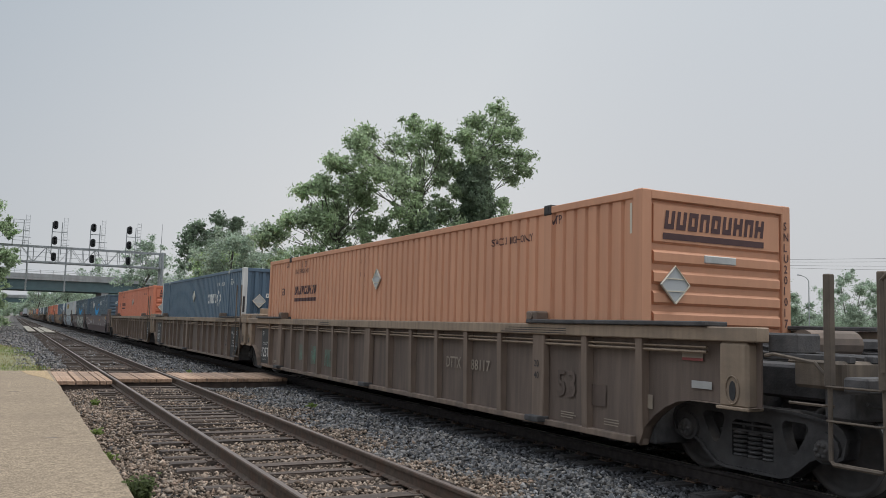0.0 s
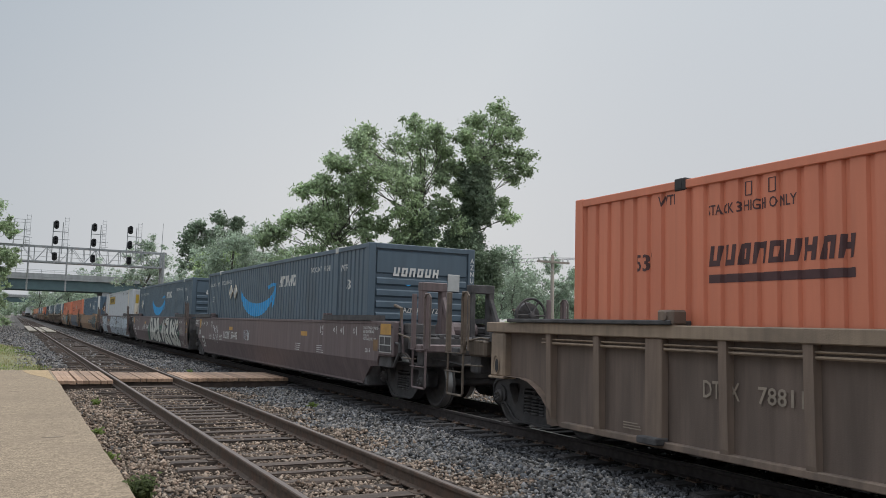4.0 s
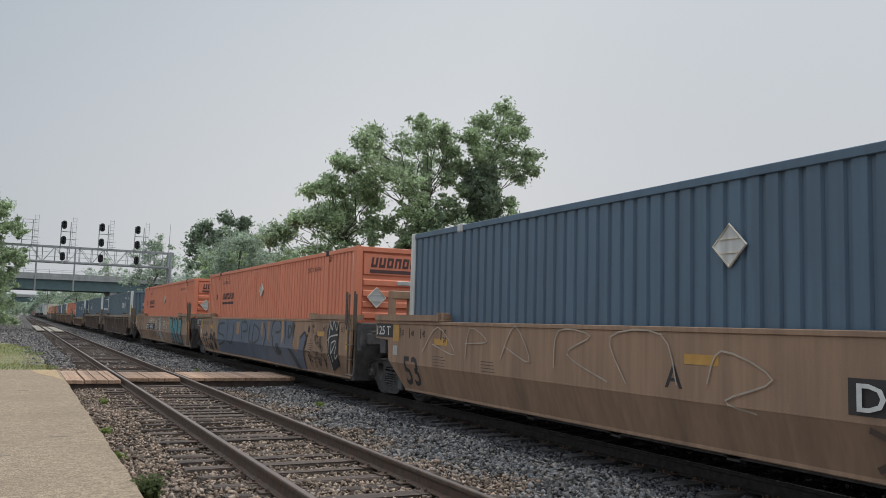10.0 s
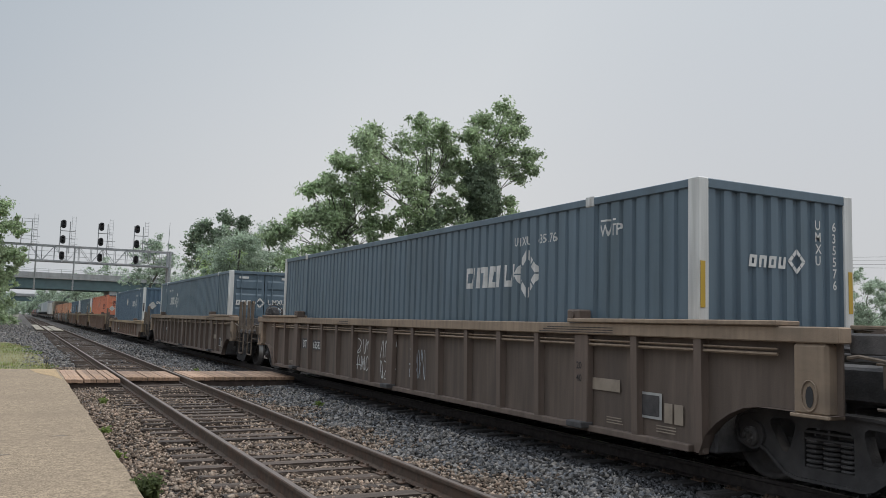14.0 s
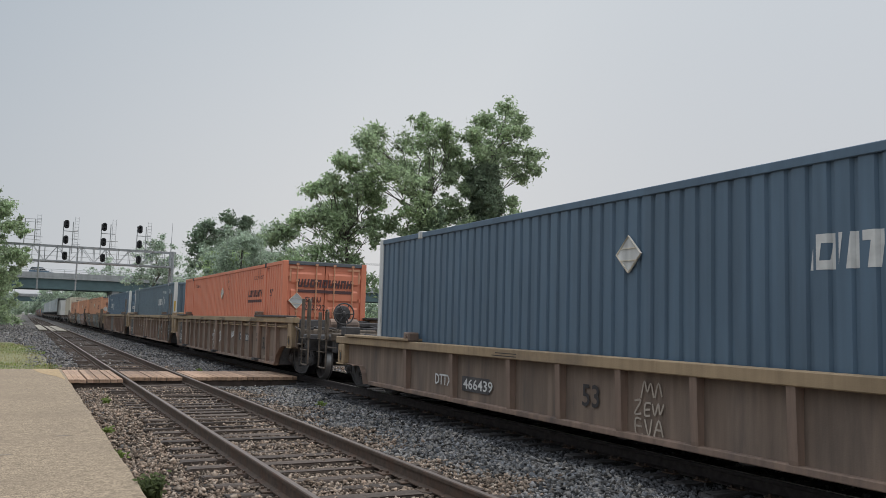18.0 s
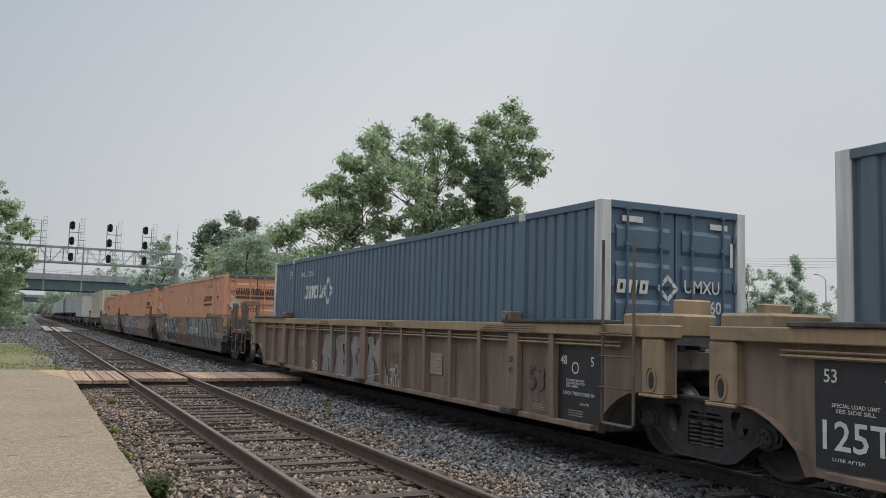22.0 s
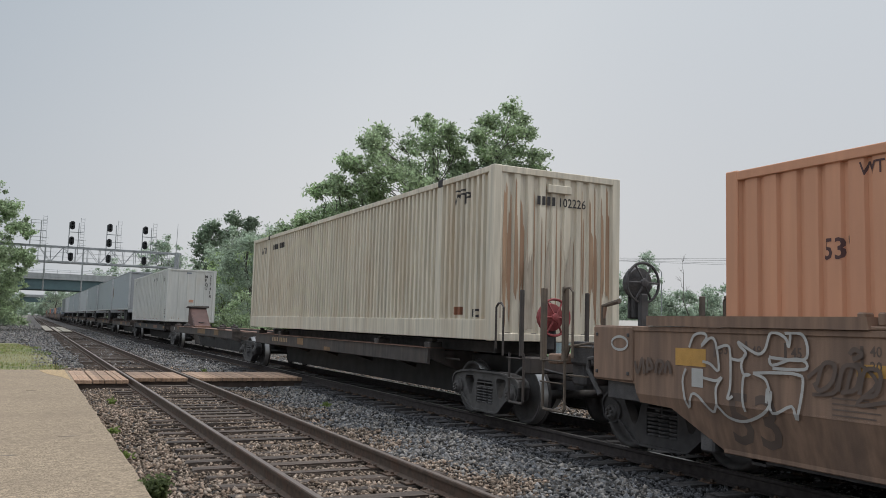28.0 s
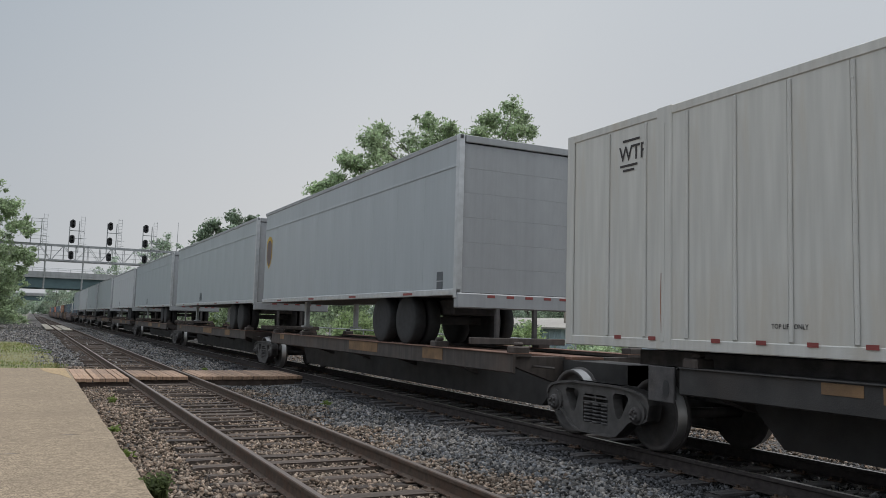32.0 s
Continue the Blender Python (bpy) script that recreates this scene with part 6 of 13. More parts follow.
            end([[(-.60 - y, z) for y, z in f] for f in word("SNLU", 0, 1.70, .16)], ink, .014)
            if number:
                end([[(-.62 - y, z) for y, z in f] for f in word(number, .0, 1.47, .17)], ink, .014)
            placard(t, (-.87, .0, 1.73), .46, m_placard, "end")
    elif style in ("blue", "teal"):
        lm = m_letter
        back = front == "doors"
        yb = 13.1 if back else 5.47
        bars(4, yb, 1.77, .34, .33, .08, 5, lm, "white brand mark bar")
        for piece in ring_logo(yb - 1.94, 1.95, .38):
            put([piece], lm, "mark_piece", "white piece of the open diamond mark")
        put(word("UMXU", yb - 1.60 + (1.97 if back else 0), 2.38, .13, .8), lm)
        if number:
            put(word(number, yb - 2.20 + (1.97 if back else 0), 2.38, .13), lm)
        wy = 14.6 if back else 1.78
        put(word("WTP", wy, 2.36, .15), lm)
        put(rect(wy - .32, wy, 2.55, 2.575), lm, "lift_arrow")
        if s in (S[1], S[6], S[11]):
            placard(t, (xs - .005, 8.08, 2.09), .46, m_postwhite)
        if front == "vertical":
            end_bars(4, -.51, 1.93, .14, .12, .04, 5, lm)
            for piece in ring_logo(-.29, 2.03, .16):
                end([[(-y, z) for y, z in piece]], lm, .016, "mark_piece")
            for i, ch in enumerate("UMXU"):
                end([[(.62 - y, z) for y, z in f] for f in word(ch, 0, 2.44 - i * .145, .115)], lm, .016)
            if number:
                for i, ch in enumerate(number):
                    end([[(.93 - y, z) for y, z in f] for f in word(ch, 0, 2.44 - i * .145, .115)], lm, .016)
            if style == "blue":
                placard(t, (-.73, .0, 1.81), .44, m_placard if s != S[6] else m_tan_smooth, "end")
            for x in (-CW + .06, CW - .06):
                cs_ = Build()
                cs_.box(x - .035, x + .035, -.006, .0, 1.43, 1.95)
                part("caution_strip", cs_, m_gold if style == "teal" else m_dark_letter, t, "narrow caution strip")
        elif front == "doors":
            end_bars(3, -1.04, 1.66, .18, .14, .05, 5, lm)
            for piece in ring_logo(.16, 1.75, .20):
                end([[(-y, z) for y, z in piece]], lm, .016, "mark_piece")
            end([[(.14 - y, z) for y, z in f] for f in word("UMXU", 0, 1.70, .18)], lm, .016)
            if number:
                end([[(.14 - y, z) for y, z in f] for f in word(number, 0, 1.42, .18)], lm, .016)
            placard(t, (.86, .012, 1.0), .5, m_postwhite, "end")
            for q in (rect(-.95, -.6, 2.62, 2.70), rect(.62, .95, 2.62, 2.70), rect(1.0, 1.05, 2.1, 2.45)):
                end(q, m_letter, .016, "reflective_tape")
    elif style == "navy":
        lm = m_letter
        # the curved mark with its arrow
        pts = []
        for i in range(19):
            a = math.radians(196 + i * 140 / 18)
            w = .035 + .17 * math.sin(math.pi * min(1, .12 + i / 22))
            pts.append((9.1 - 2.05 * math.cos(a), 2.28 + .80 * math.sin(a), w))
        put([[(p[0], p[1] - p[2]), (q[0], q[1] - q[2]), (q[0], q[1] + q[2]), (p[0], p[1] + p[2])] for p, q in zip(pts, pts[1:])], m_sky_blue, "curved_mark", "bright blue curved mark")
        put([[(7.95, 2.18), (7.35, 2.27), (6.98, 2.24), (7.02, 2.15), (7.35, 2.17), (7.85, 2.08)], [(6.98, 2.24), (7.02, 1.85), (7.28, 1.53), (7.40, 1.55), (7.22, 1.90), (7.20, 2.17)]], m_sky_blue, "arrow_mark", "bright blue arrow point")
        bars(5, 6.72, 2.12, .30, .26, .06, 9, lm, "white brand mark bar")
        put(word("STACK LIMIT 3 HIGH", 3.98, 2.40, .13, .85), lm)
        put(word("STACK LIMIT 3 HIGH", 13.95, 2.40, .13, .85), lm)
        put(word("53'", 1.38, 1.92, .22), lm)
        put(word("53'", 15.4, 1.80, .2), lm)
        put(word("WTP", 2.05 - .3, 2.34, .15), lm)
        put(word("WTP", 14.68, 2.36, .15), lm)
        if number:
            put(fit_word("AZNU " + number, 15.86, 14.92, 2.38, .12), lm)
        if "two" in extras:
            placard(t, (xs - .005, 12.42, 2.12), .46, m_placard)
            placard(t, (xs - .005, 11.76, 2.11), .46, m_placard)
        else:
            placard(t, (xs - .005, 14.69, 1.90), .46, m_placard)
        end_bars(6, -.72, 2.20, .19, .14, .05, 4, lm, .014)
        end([[(-.70, 2.14), (-.35, 2.04), (-.05, 2.12), (-.35, 1.99)]], m_sky_blue, .014, "curved_mark")
        b = Build()
        b.box(.62, .92, .005, .03, 1.92, 2.30, .006)
        part("data_plate", b, m_plate, t)
        if number:
            for i, ch in enumerate("AZNU" + number):
                end([[(1.18 - y, z) for y, z in f] for f in word(ch, 0, 2.58 - i * .15 - .06 * (i > 3), .11)], lm, -.002)
            end([[(-.46 - y, z) for y, z in f] for f in fit_word("AZNU", 0, -.36, 1.42, .12)], lm, .014)
            end([[(-.02 - y, z) for y, z in f] for f in fit_word(number, 0, -.50, 1.42, .12)], lm, .014)
    elif style == "cream":
        lm = m_dark_letter
        put(word("WTP", 1.45, 2.36, .20) + rect(1.0, 1.42, 2.60, 2.63) + word("WTP", 15.1, 2.36, .20), lm)
        put(word("53", .75, .28, .24), lm)
        put([f for i in range(9) for f in rect(13.6 - i * .15, 13.7 - i * .15, 2.42, 2.58)], lm, "code_bars")
        for i in range(4):
            end(rect(-.44 + i * .10, -.375 + i * .10, 2.30, 2.45), lm, .016, "code_bar")
        end([[(.02 - y, z) for y, z in f] for f in word("102226", 0, 2.30, .15)], lm, .016)
        b = Build()
        b.box(-.24, .24, -.02, .03, 2.52, 2.66, .01)
        part("document_box", b, m_cream, t)
        r = random.Random(4)
        for k in range(16):
            x = r.choice((-1.15, -1.05, -.62, -.55, -.2, .2, .82, .92)) + r.uniform(-.05, .05)
            z = r.uniform(.1, .4)
            end([[(x - .05, z), (x + .055, z), (x + .03, z + r.uniform(.5, 1.5)), (x - .025, z + r.uniform(.4, 1.2))]], m_ruststain, .018 - .001 * k * .3, "rust_streak")
        put(rect(1.05, 1.35, .42, .56) , m_rustdoor, "old_label")
    rides(t, s)
    for o in (t,):
        o.location.z = z0
    MOVING[-1] = (t, s, z0)
    return t


# smooth-sided containers made of riveted plates
def make_plate_container(s, style, z0):
    t = thing("shipping_container", {"hunt": "white panelled shipping container with a yellow sign", "grey": "white riveted-panel shipping container with rust stains"}[style], "container", "containers on the train")
    L, top = CL, CH
    paint = m_white if style == "hunt" else m_white_worn
    for side in (-1, 1):
        a, c = sorted((side * CW, side * (CW - .05)))
        n = 13 if style == "hunt" else 22
        for i in range(n):
            y = .17 + i * (L - .34) / n
            w = (L - .34) / n
            part("side_panel", shared(("side_panel", style, side), lambda: Build().box(a, c, .006, w - .006, .12, top - .10, .004)), paint, t, loc=(0, y, 0))
            if style in ("grey", "hunt"):
                def seam():
                    b = Build()
                    q = side * (CW + (.020 if style == "grey" else .008))
                    lo2, hi2 = sorted((q, side * CW))
                    if style == "grey":
                        b.box(*sorted((side * (CW + .020), side * CW)), -.058, -.008, .14, top - .12, .008)
                    for k in range(26 if style == "grey" else 40):
                        z = .2 + k * (top - .4) / (26 if style == "grey" else 40)
                        for yy in ((-.045, -.02) if style == "grey" else (-.03,)):
                            b.box(q - .004, q + .004, yy - .006, yy + .006, z - .006, z + .006)
                    return b
                part("seam", shared(("seam", style, side), seam), m_post if style == "hunt" else paint, t, loc=(0, y, 0))
        part("top_rail", shared(("top_rail_p", side), lambda: Build().box(min(side * (CW + .012), side * (CW - .08)), max(side * (CW + .012), side * (CW - .08)), .006, L - .006, top - .11, top - .001, .01)), m_alu if style == "hunt" else paint, t)
        part("bottom_rail", shared(("bottom_rail_p", side), lambda: Build().box(min(side * (CW + .012), side * (CW - .08)), max(side * (CW + .012), side * (CW - .08)), .006, L - .006, .003, .13, .01)), m_alu if style == "hunt" else paint, t)
        for y in (0, L - .16):
            part("corner_post", shared(("post_p", side), lambda: Build().box(min(side * (CW + .016), side * (CW - .15)), max(side * (CW + .016), side * (CW - .15)), 0, .16, 0, top + .005, .012)), paint, t, loc=(0, y, 0))
        for y in (1.98, L - 1.98):
            part("lift_post", shared(("lift_p", side), lambda: Build().box(min(side * (CW + .02), side * (CW - .06)), max(side * (CW + .02), side * (CW - .06)), -.13, .13, 0, top + .01, .012).box(min(side * (CW + .026), side * CW), max(side * (CW + .026), side * CW), -.02, .02, .1, top - .2)), m_cream if style == "hunt" else paint, t, loc=(0, y, 0))
    part("roof", shared("roof_p", lambda: Build().box(-CW + .05, CW - .05, .05, L - .05, top - .05, top - .012)), paint, t)
    part("floor", shared("floor_p", lambda: Build().box(-CW + .05, CW - .05, .05, L - .05, .02, .12)), m_under, t)
    part("end_wall", shared("end_p_back", lambda: Build().box(-CW + .14, CW - .14, L - .05, L - .01, .05, top - .03)), paint, t)
    def front_wall():
        b = Build()
        b.box(-CW + .14, CW - .14, .03, .08, .12, top - .1)
        for i in range(1, 5):
            x = -CW + .14 + i * (2 * CW - .28) / 5
            b.box(x - .035, x + .035, .005, .04, .12, top - .1, .006)
        for k in range(34):
            x = -CW + .2 + k * (2 * CW - .4) / 33
            b.box(x - .008, x + .008, .018, .032, .42, .436)
        b.box(-CW + .145, CW - .145, .004, .08, .004, .12, .01)
        b.box(-CW + .145, CW - .145, .004, .08, top - .1, top - .006, .01)
        return b
    part("end_wall", shared("end_p_front", front_wall), paint, t, "riveted end wall")
    xs = -CW
    put = lambda faces, m, nm="lettering", lab="": part(nm, drape(Build(), faces, -1, None, xs, .014 if style == "hunt" else .022 if nm == "red_reflector" else .006), m, t, lab)
    end = lambda faces, m, y=.0, nm="lettering", lab="": part(nm, drape_end(Build(), faces, y), m, t, lab)
    if style == "hunt":
        for yc in (11.55, ):
            put(rect(yc - 1.82, yc + 1.82, 2.06, 2.62), m_gold, "sign_panel", "yellow sign panel")
            for i in range(7):
                part("mark_bar", drape(Build(), bars_word(1, yc + 1.05 - i * .30, 2.20, .28, .23, .06, 7 + i), -1, None, xs, .018), m_dark_letter, t, "dark brand mark bar")
            for q in (rect(yc - 1.82, yc + 1.82, 2.06, 2.08), rect(yc - 1.82, yc + 1.82, 2.60, 2.62), rect(yc - 1.82, yc - 1.80, 2.08, 2.60), rect(yc + 1.80, yc + 1.82, 2.08, 2.60),
                      [[(yc + 1.7, 2.5), (yc + 1.15, 2.14), (yc + 1.15, 2.11), (yc + 1.7, 2.46)]], [[(yc - 1.2, 2.56), (yc - 1.6, 2.26), (yc - 1.6, 2.22), (yc - 1.16, 2.53)]]):
                part("sign_line", drape(Build(), q, -1, None, xs, .018), m_dark_letter, t)
        put(word("STACK 3 HIGH", 3.4, 2.62, .14), m_dark_letter)
        put(word("STACK TWO HIGH ONLY", 13.4, 2.68, .09), m_dark_letter)
        put([f for i in range(4) for f in rect(5.19 - i * .07, 5.235 - i * .07, 2.62, 2.74)], m_dark_letter, "code_bars")
        put(word("230315", 4.88, 2.62, .12), m_dark_letter)
        end(rect(-CW + .15, CW - .15, .13, 2.01), m_cream, -.001, "end_skin", "rust-stained cream lower door skin")
        r = random.Random(12)
        for k in range(14):
            x = r.uniform(-1.05, 1.05)
            z = r.uniform(1.2, 1.95)
            end([[(x - .02, z), (x + .03, z), (x + .02, z - r.uniform(.3, 1.0)), (x - .01, z - r.uniform(.2, .8))]], m_rustdoor, -.004, "rust_streak")
        end(rect(-1.1, 1.05, 2.02, 2.58), m_gold, .0, "sign_panel", "yellow sign panel")
        end([f for i in range(7) for f in rect(-.62 + i * .22, -.46 + i * .22, 2.16, 2.44)], m_dark_letter, -.004, "brand_mark", "dark brand mark of plain bars")
        for x in (-.9, -.25, .25, .9):
            b = Build()
            b.tube([(x, -.02, .08), (x, -.02, top - .05)], .02, 6)
            part("locking_bar", b, m_alu, t)
        end(rect(-.75, -.05, .55, 1.35), m_cream, .0, "worn_patch", "rust-stained worn patch")
    else:
        put(word("WTP", 1.55, 2.22, .20) + rect(1.15, 1.5, 2.47, 2.50), m_dark_letter)
        put(word("WTP", 15.02, 2.36, .19) + rect(14.62, 14.95, 2.60, 2.63), m_dark_letter)
        put(rect(14.66, 15.0, 2.28, 2.31) + rect(14.72, 14.94, 2.22, 2.25), m_dark_letter, "code_bars")
        put(word("53'", .72, .42, .26), m_dark_letter)
        put(word("TOP LIFT ONLY", 4.40, .275, .049) + word("TOP LIFT ONLY", 12.6, .275, .049), m_dark_letter)
        put(word("MEQU", 5.60, 2.34, .18, .8), m_dark_letter)
        put(word("237418", 4.75, 2.34, .20), m_dark_letter)
        put(rect(.24, .60, .22, .29), m_g_blue, "maker_plate")
        for yy, za, zb, wd in ((.17, .25, 1.3, .010), (.12, .2, .8, .014), (1.93, .2, .62, .012), (2.04, .3, 1.5, .006), (.19, 1.6, 2.3, .007), (14.2, .2, .9, .012)):
            part("rust_streak", drape(Build(), ribbon(curve([(yy, zb), (yy + wd * .6, (za + zb) / 2), (yy - wd * .5, za)]), wd), -1, None, xs, .024), m_rustdoor, t, "thin rust run")
        for y in [1.155, 1.79] + [2.80 + i * .62 for i in range(18)] + [14.36, 15.0]:
            put(rect(y - .065, y + .065, .105, .152), m_red, "red_reflector")
        for i, ch in enumerate("MEQU"):
            end([[(.70 - y, z) for y, z in f] for f in word(ch, 0, 2.46 - i * .22, .17)], m_dark_letter, .004)
        for i, ch in enumerate("237418"):
            end([[(.95 - y, z) for y, z in f] for f in word(ch, 0, 2.46 - i * .22, .17)], m_dark_letter, .004)
        end(rect(-.12, .12, 1.18, 1.23) + rect(-.12, .12, 1.09, 1.15), m_orange_pale, .004, "caution_label")
        end(rect(-.30, -.04, 2.67, 2.73), m_g_blue, .004, "maker_plate")
        r = random.Random(8)
        for k in range(16):
            x = r.uniform(-1.12, 1.12)
            w, h = r.uniform(.008, .022), r.uniform(.06, .34)
            end([[(x - w, .135), (x + w, .135), (x + w * .5, .135 + h), (x - w * .5, .135 + h * .9)]], m_ruststain, .02 - .0002 * k, "rust_streak")
    MOVING.append((t, s, z0))
    t.location = (FAR, s, z0)
    return t
# ------------------------------------------------ well cars
def arc(cy, cz, ry, rz, a0, a1, n):
    return [(cy + ry * math.cos(math.radians(a0 + (a1 - a0) * i / n)), cz + rz * math.sin(math.radians(a0 + (a1 - a0) * i / n))) for i in range(n + 1)]


def ladder(parent, y0, y1, x, z0, z1, rungs, m, label="grab ladder"):
    b = Build()
    b.tube([(x, y0, z1), (x, y0, z0 + .03), (x, y0 + .03, z0), (x, y1 - .03, z0), (x, y1, z0 + .03), (x, y1, z1)], .021, 6)
    part("ladder", b, m, parent, label)
    for z in rungs[1:]:
        r = Build()
        r.tube([(x - .02, y0, z), (x - .05, y0, z), (x - .05, y1, z), (x - .02, y1, z)], .012, 5)
        part("rung", r, m, parent)


def handrail(parent, x, y, z0, z1, m, reach=.22):
    b = Build()
    b.tube([(x, y, z0), (x, y, z1 - .06), (x, y + reach * .3, z1), (x, y + reach * .7, z1), (x, y + reach, z1 - .06), (x, y + reach, z0 + .1)], .018, 6)
    part("handrail", b, m, parent)


def brake_wheel(parent, x, y, z, m):
    b = Build()
    n, r = 24, .28
    ring = [(x + r * math.cos(2 * math.pi * i / n), y, z + r * math.sin(2 * math.pi * i / n)) for i in range(n + 1)]
    b.tube(ring, .02, 6)
    b.lathe([(-.02, .07), (-.05, .06), (-.06, .02)], 1, 10, (x, y, z))
    for k in range(6):
        a = 2 * math.pi * k / 6
        b.tube([(x, y - .03, z), (x + r * .5 * math.cos(a), y - .02, z + r * .5 * math.sin(a)), (x + r * math.cos(a), y, z + r * math.sin(a))], .016, 5)
    part("brake_wheel", b, m, parent, "round spoked hand brake wheel")
    b = Build()
    b.lathe([(.03, .10), (.06, .21), (.15, .23), (.20, .20), (.22, .08)], 1, 16, (x, y, z))
    housing = part("brake_housing", b, m, parent, "round gear housing")
    b = Build()
    b.box(x - .08, x + .08, y + .09, y + .2, z - .5, z - .12, .02)
    b.box(x - .12, x + .12, y + .16, y + .19, z - .5, z + .2, .01)
    part("bracket", b, m_under, parent, "brake stand plate")
    b = Build()
    b.tube([(x + .1, y + .13, z - .2), (x + .12, y + .14, z - .5), (x + .08, y + .2, z - .8)], .018, 5)
    part("brake_chain", b, m_under, housing)


def coupler(parent, y, d):
    """A knuckle coupler at y that looks towards d (-1 or 1) along the line."""
    b = Build()
    b.box(-.14, .14, min(y, y + d * .75), max(y, y + d * .75), .78, .98, .02)
    b.prism([(-.2, y + d * .7), (.2, y + d * .7), (.24, y + d * .95), (.05, y + d * 1.05), (-.22, y + d * .98)], 2, .70, 1.06)
    part("coupler", b, m_under, parent, "knuckle coupler")
    h = Build()
    h.tube([(.35, y, .8), (.38, y + d * .4, .55), (.2, y + d * .9, .42), (.1, y + d * 1.1, .45)], .03, 6)
    part("air_hose", h, m_black, parent)
    h = Build()
    h.tube([(-1.2, y + d * .1, .95), (-.6, y + d * .25, .82), (-.2, y + d * .3, .9)], .022, 5)
    part("uncoupling_lever", h, m_under, parent)


def ribbon(pts, wide):
    """A band of even width along a line, one face a step, joined at its corners."""
    pts = [Vector(p) for p in pts]
    pts = [p for i, p in enumerate(pts) if i == 0 or (p - pts[i - 1]).length > 1e-4]
    rims = []
    for i, p in enumerate(pts):
        d = (pts[min(i + 1, len(pts) - 1)] - pts[max(i - 1, 0)])
        d = d.normalized() if d.length > 1e-6 else Vector((1, 0))
        w = Vector((-d.y, d.x)) * wide * .5
        rims.append(((p.x - w.x, p.y - w.y), (p.x + w.x, p.y + w.y)))
    return [[a[0], c[0], c[1], a[1]] for a, c in zip(rims, rims[1:])]


def curve(ctrl, n=5):
    """A smooth line through loose points."""
    c = [ctrl[0]] + list(ctrl) + [ctrl[-1]]
    out = []
    for i in range(1, len(c) - 2):
        p0, p1, p2, p3 = c[i - 1], c[i], c[i + 1], c[i + 2]
        for k in range(n):
            u = k / n
            out.append(tuple(.5 * (2 * b + (d - a) * u + (2 * a - 5 * b + 4 * d - e) * u * u + (3 * b - a - 3 * d + e) * u ** 3) for a, b, d, e in zip(p0, p1, p2, p3)))
    return out + [tuple(ctrl[-1])]


def scrawl(seed, y0, y1, z0, z1, n, wide=.02):
    """A sprayed tag: looping strokes side by side, like quick handwriting."""
    r = random.Random(seed)
    out = []
    rows = max(1, round((z1 - z0) / .42)) if n > 0 else 1
    n = abs(n)
    per_row = max(2, round(n / rows))
    w, h = (y1 - y0) / per_row, (z1 - z0) / rows
    for j in range(rows):
        for i in range(per_row):
            yc, zc = y1 - (i + .5) * w, z1 - (j + .5) * h
            fa, fb, ph, tilt = r.choice((1, 1, 2)), r.choice((1, 2, 3)), r.uniform(0, 6.28), r.uniform(-.3, .3)
            span = r.uniform(3.2, 5.6)
            line = []
            for q in range(19):
                u = q / 18 * span
                zz = .44 * math.sin(fb * u + ph)
                line.append((yc + w * (.42 * math.cos(fa * u + ph * .7) - .15 * (q / 18 - .5) + tilt * zz), zc + h * zz))
            out += ribbon(line, wide)
            if r.random() < .4:
                out += ribbon(curve([(yc + w * .5, zc + h * r.uniform(-.2, .2)), (yc, zc + h * r.uniform(-.2, .2)), (yc - w * .6, zc + h * r.uniform(-.3, .3))]), wide)
    return out


def hoop(y, z, ry, rz, wide, n=22):
    return ribbon([(y + ry * math.cos(6.2832 * i / n), z + rz * math.sin(6.2832 * i / n)) for i in range(n + 1)], wide)


def blob(y, z, ry, rz, r, n=14, lean=0.0):
    ph = [r.uniform(0, 6.28) for _ in range(3)]
    out = []
    for i in range(n):
        a = 2 * math.pi * i / n
        k = 1 + .12 * math.sin(2 * a + ph[0]) + .09 * math.sin(3 * a + ph[1]) + .05 * math.sin(5 * a + ph[2])
        c, s_ = math.cos(a), math.sin(a)
        c, s_ = math.copysign(abs(c) ** .7, c), math.copysign(abs(s_) ** .7, s_)
        out.append((y + ry * k * c + lean * s_ * rz, z + rz * k * s_))
    return out


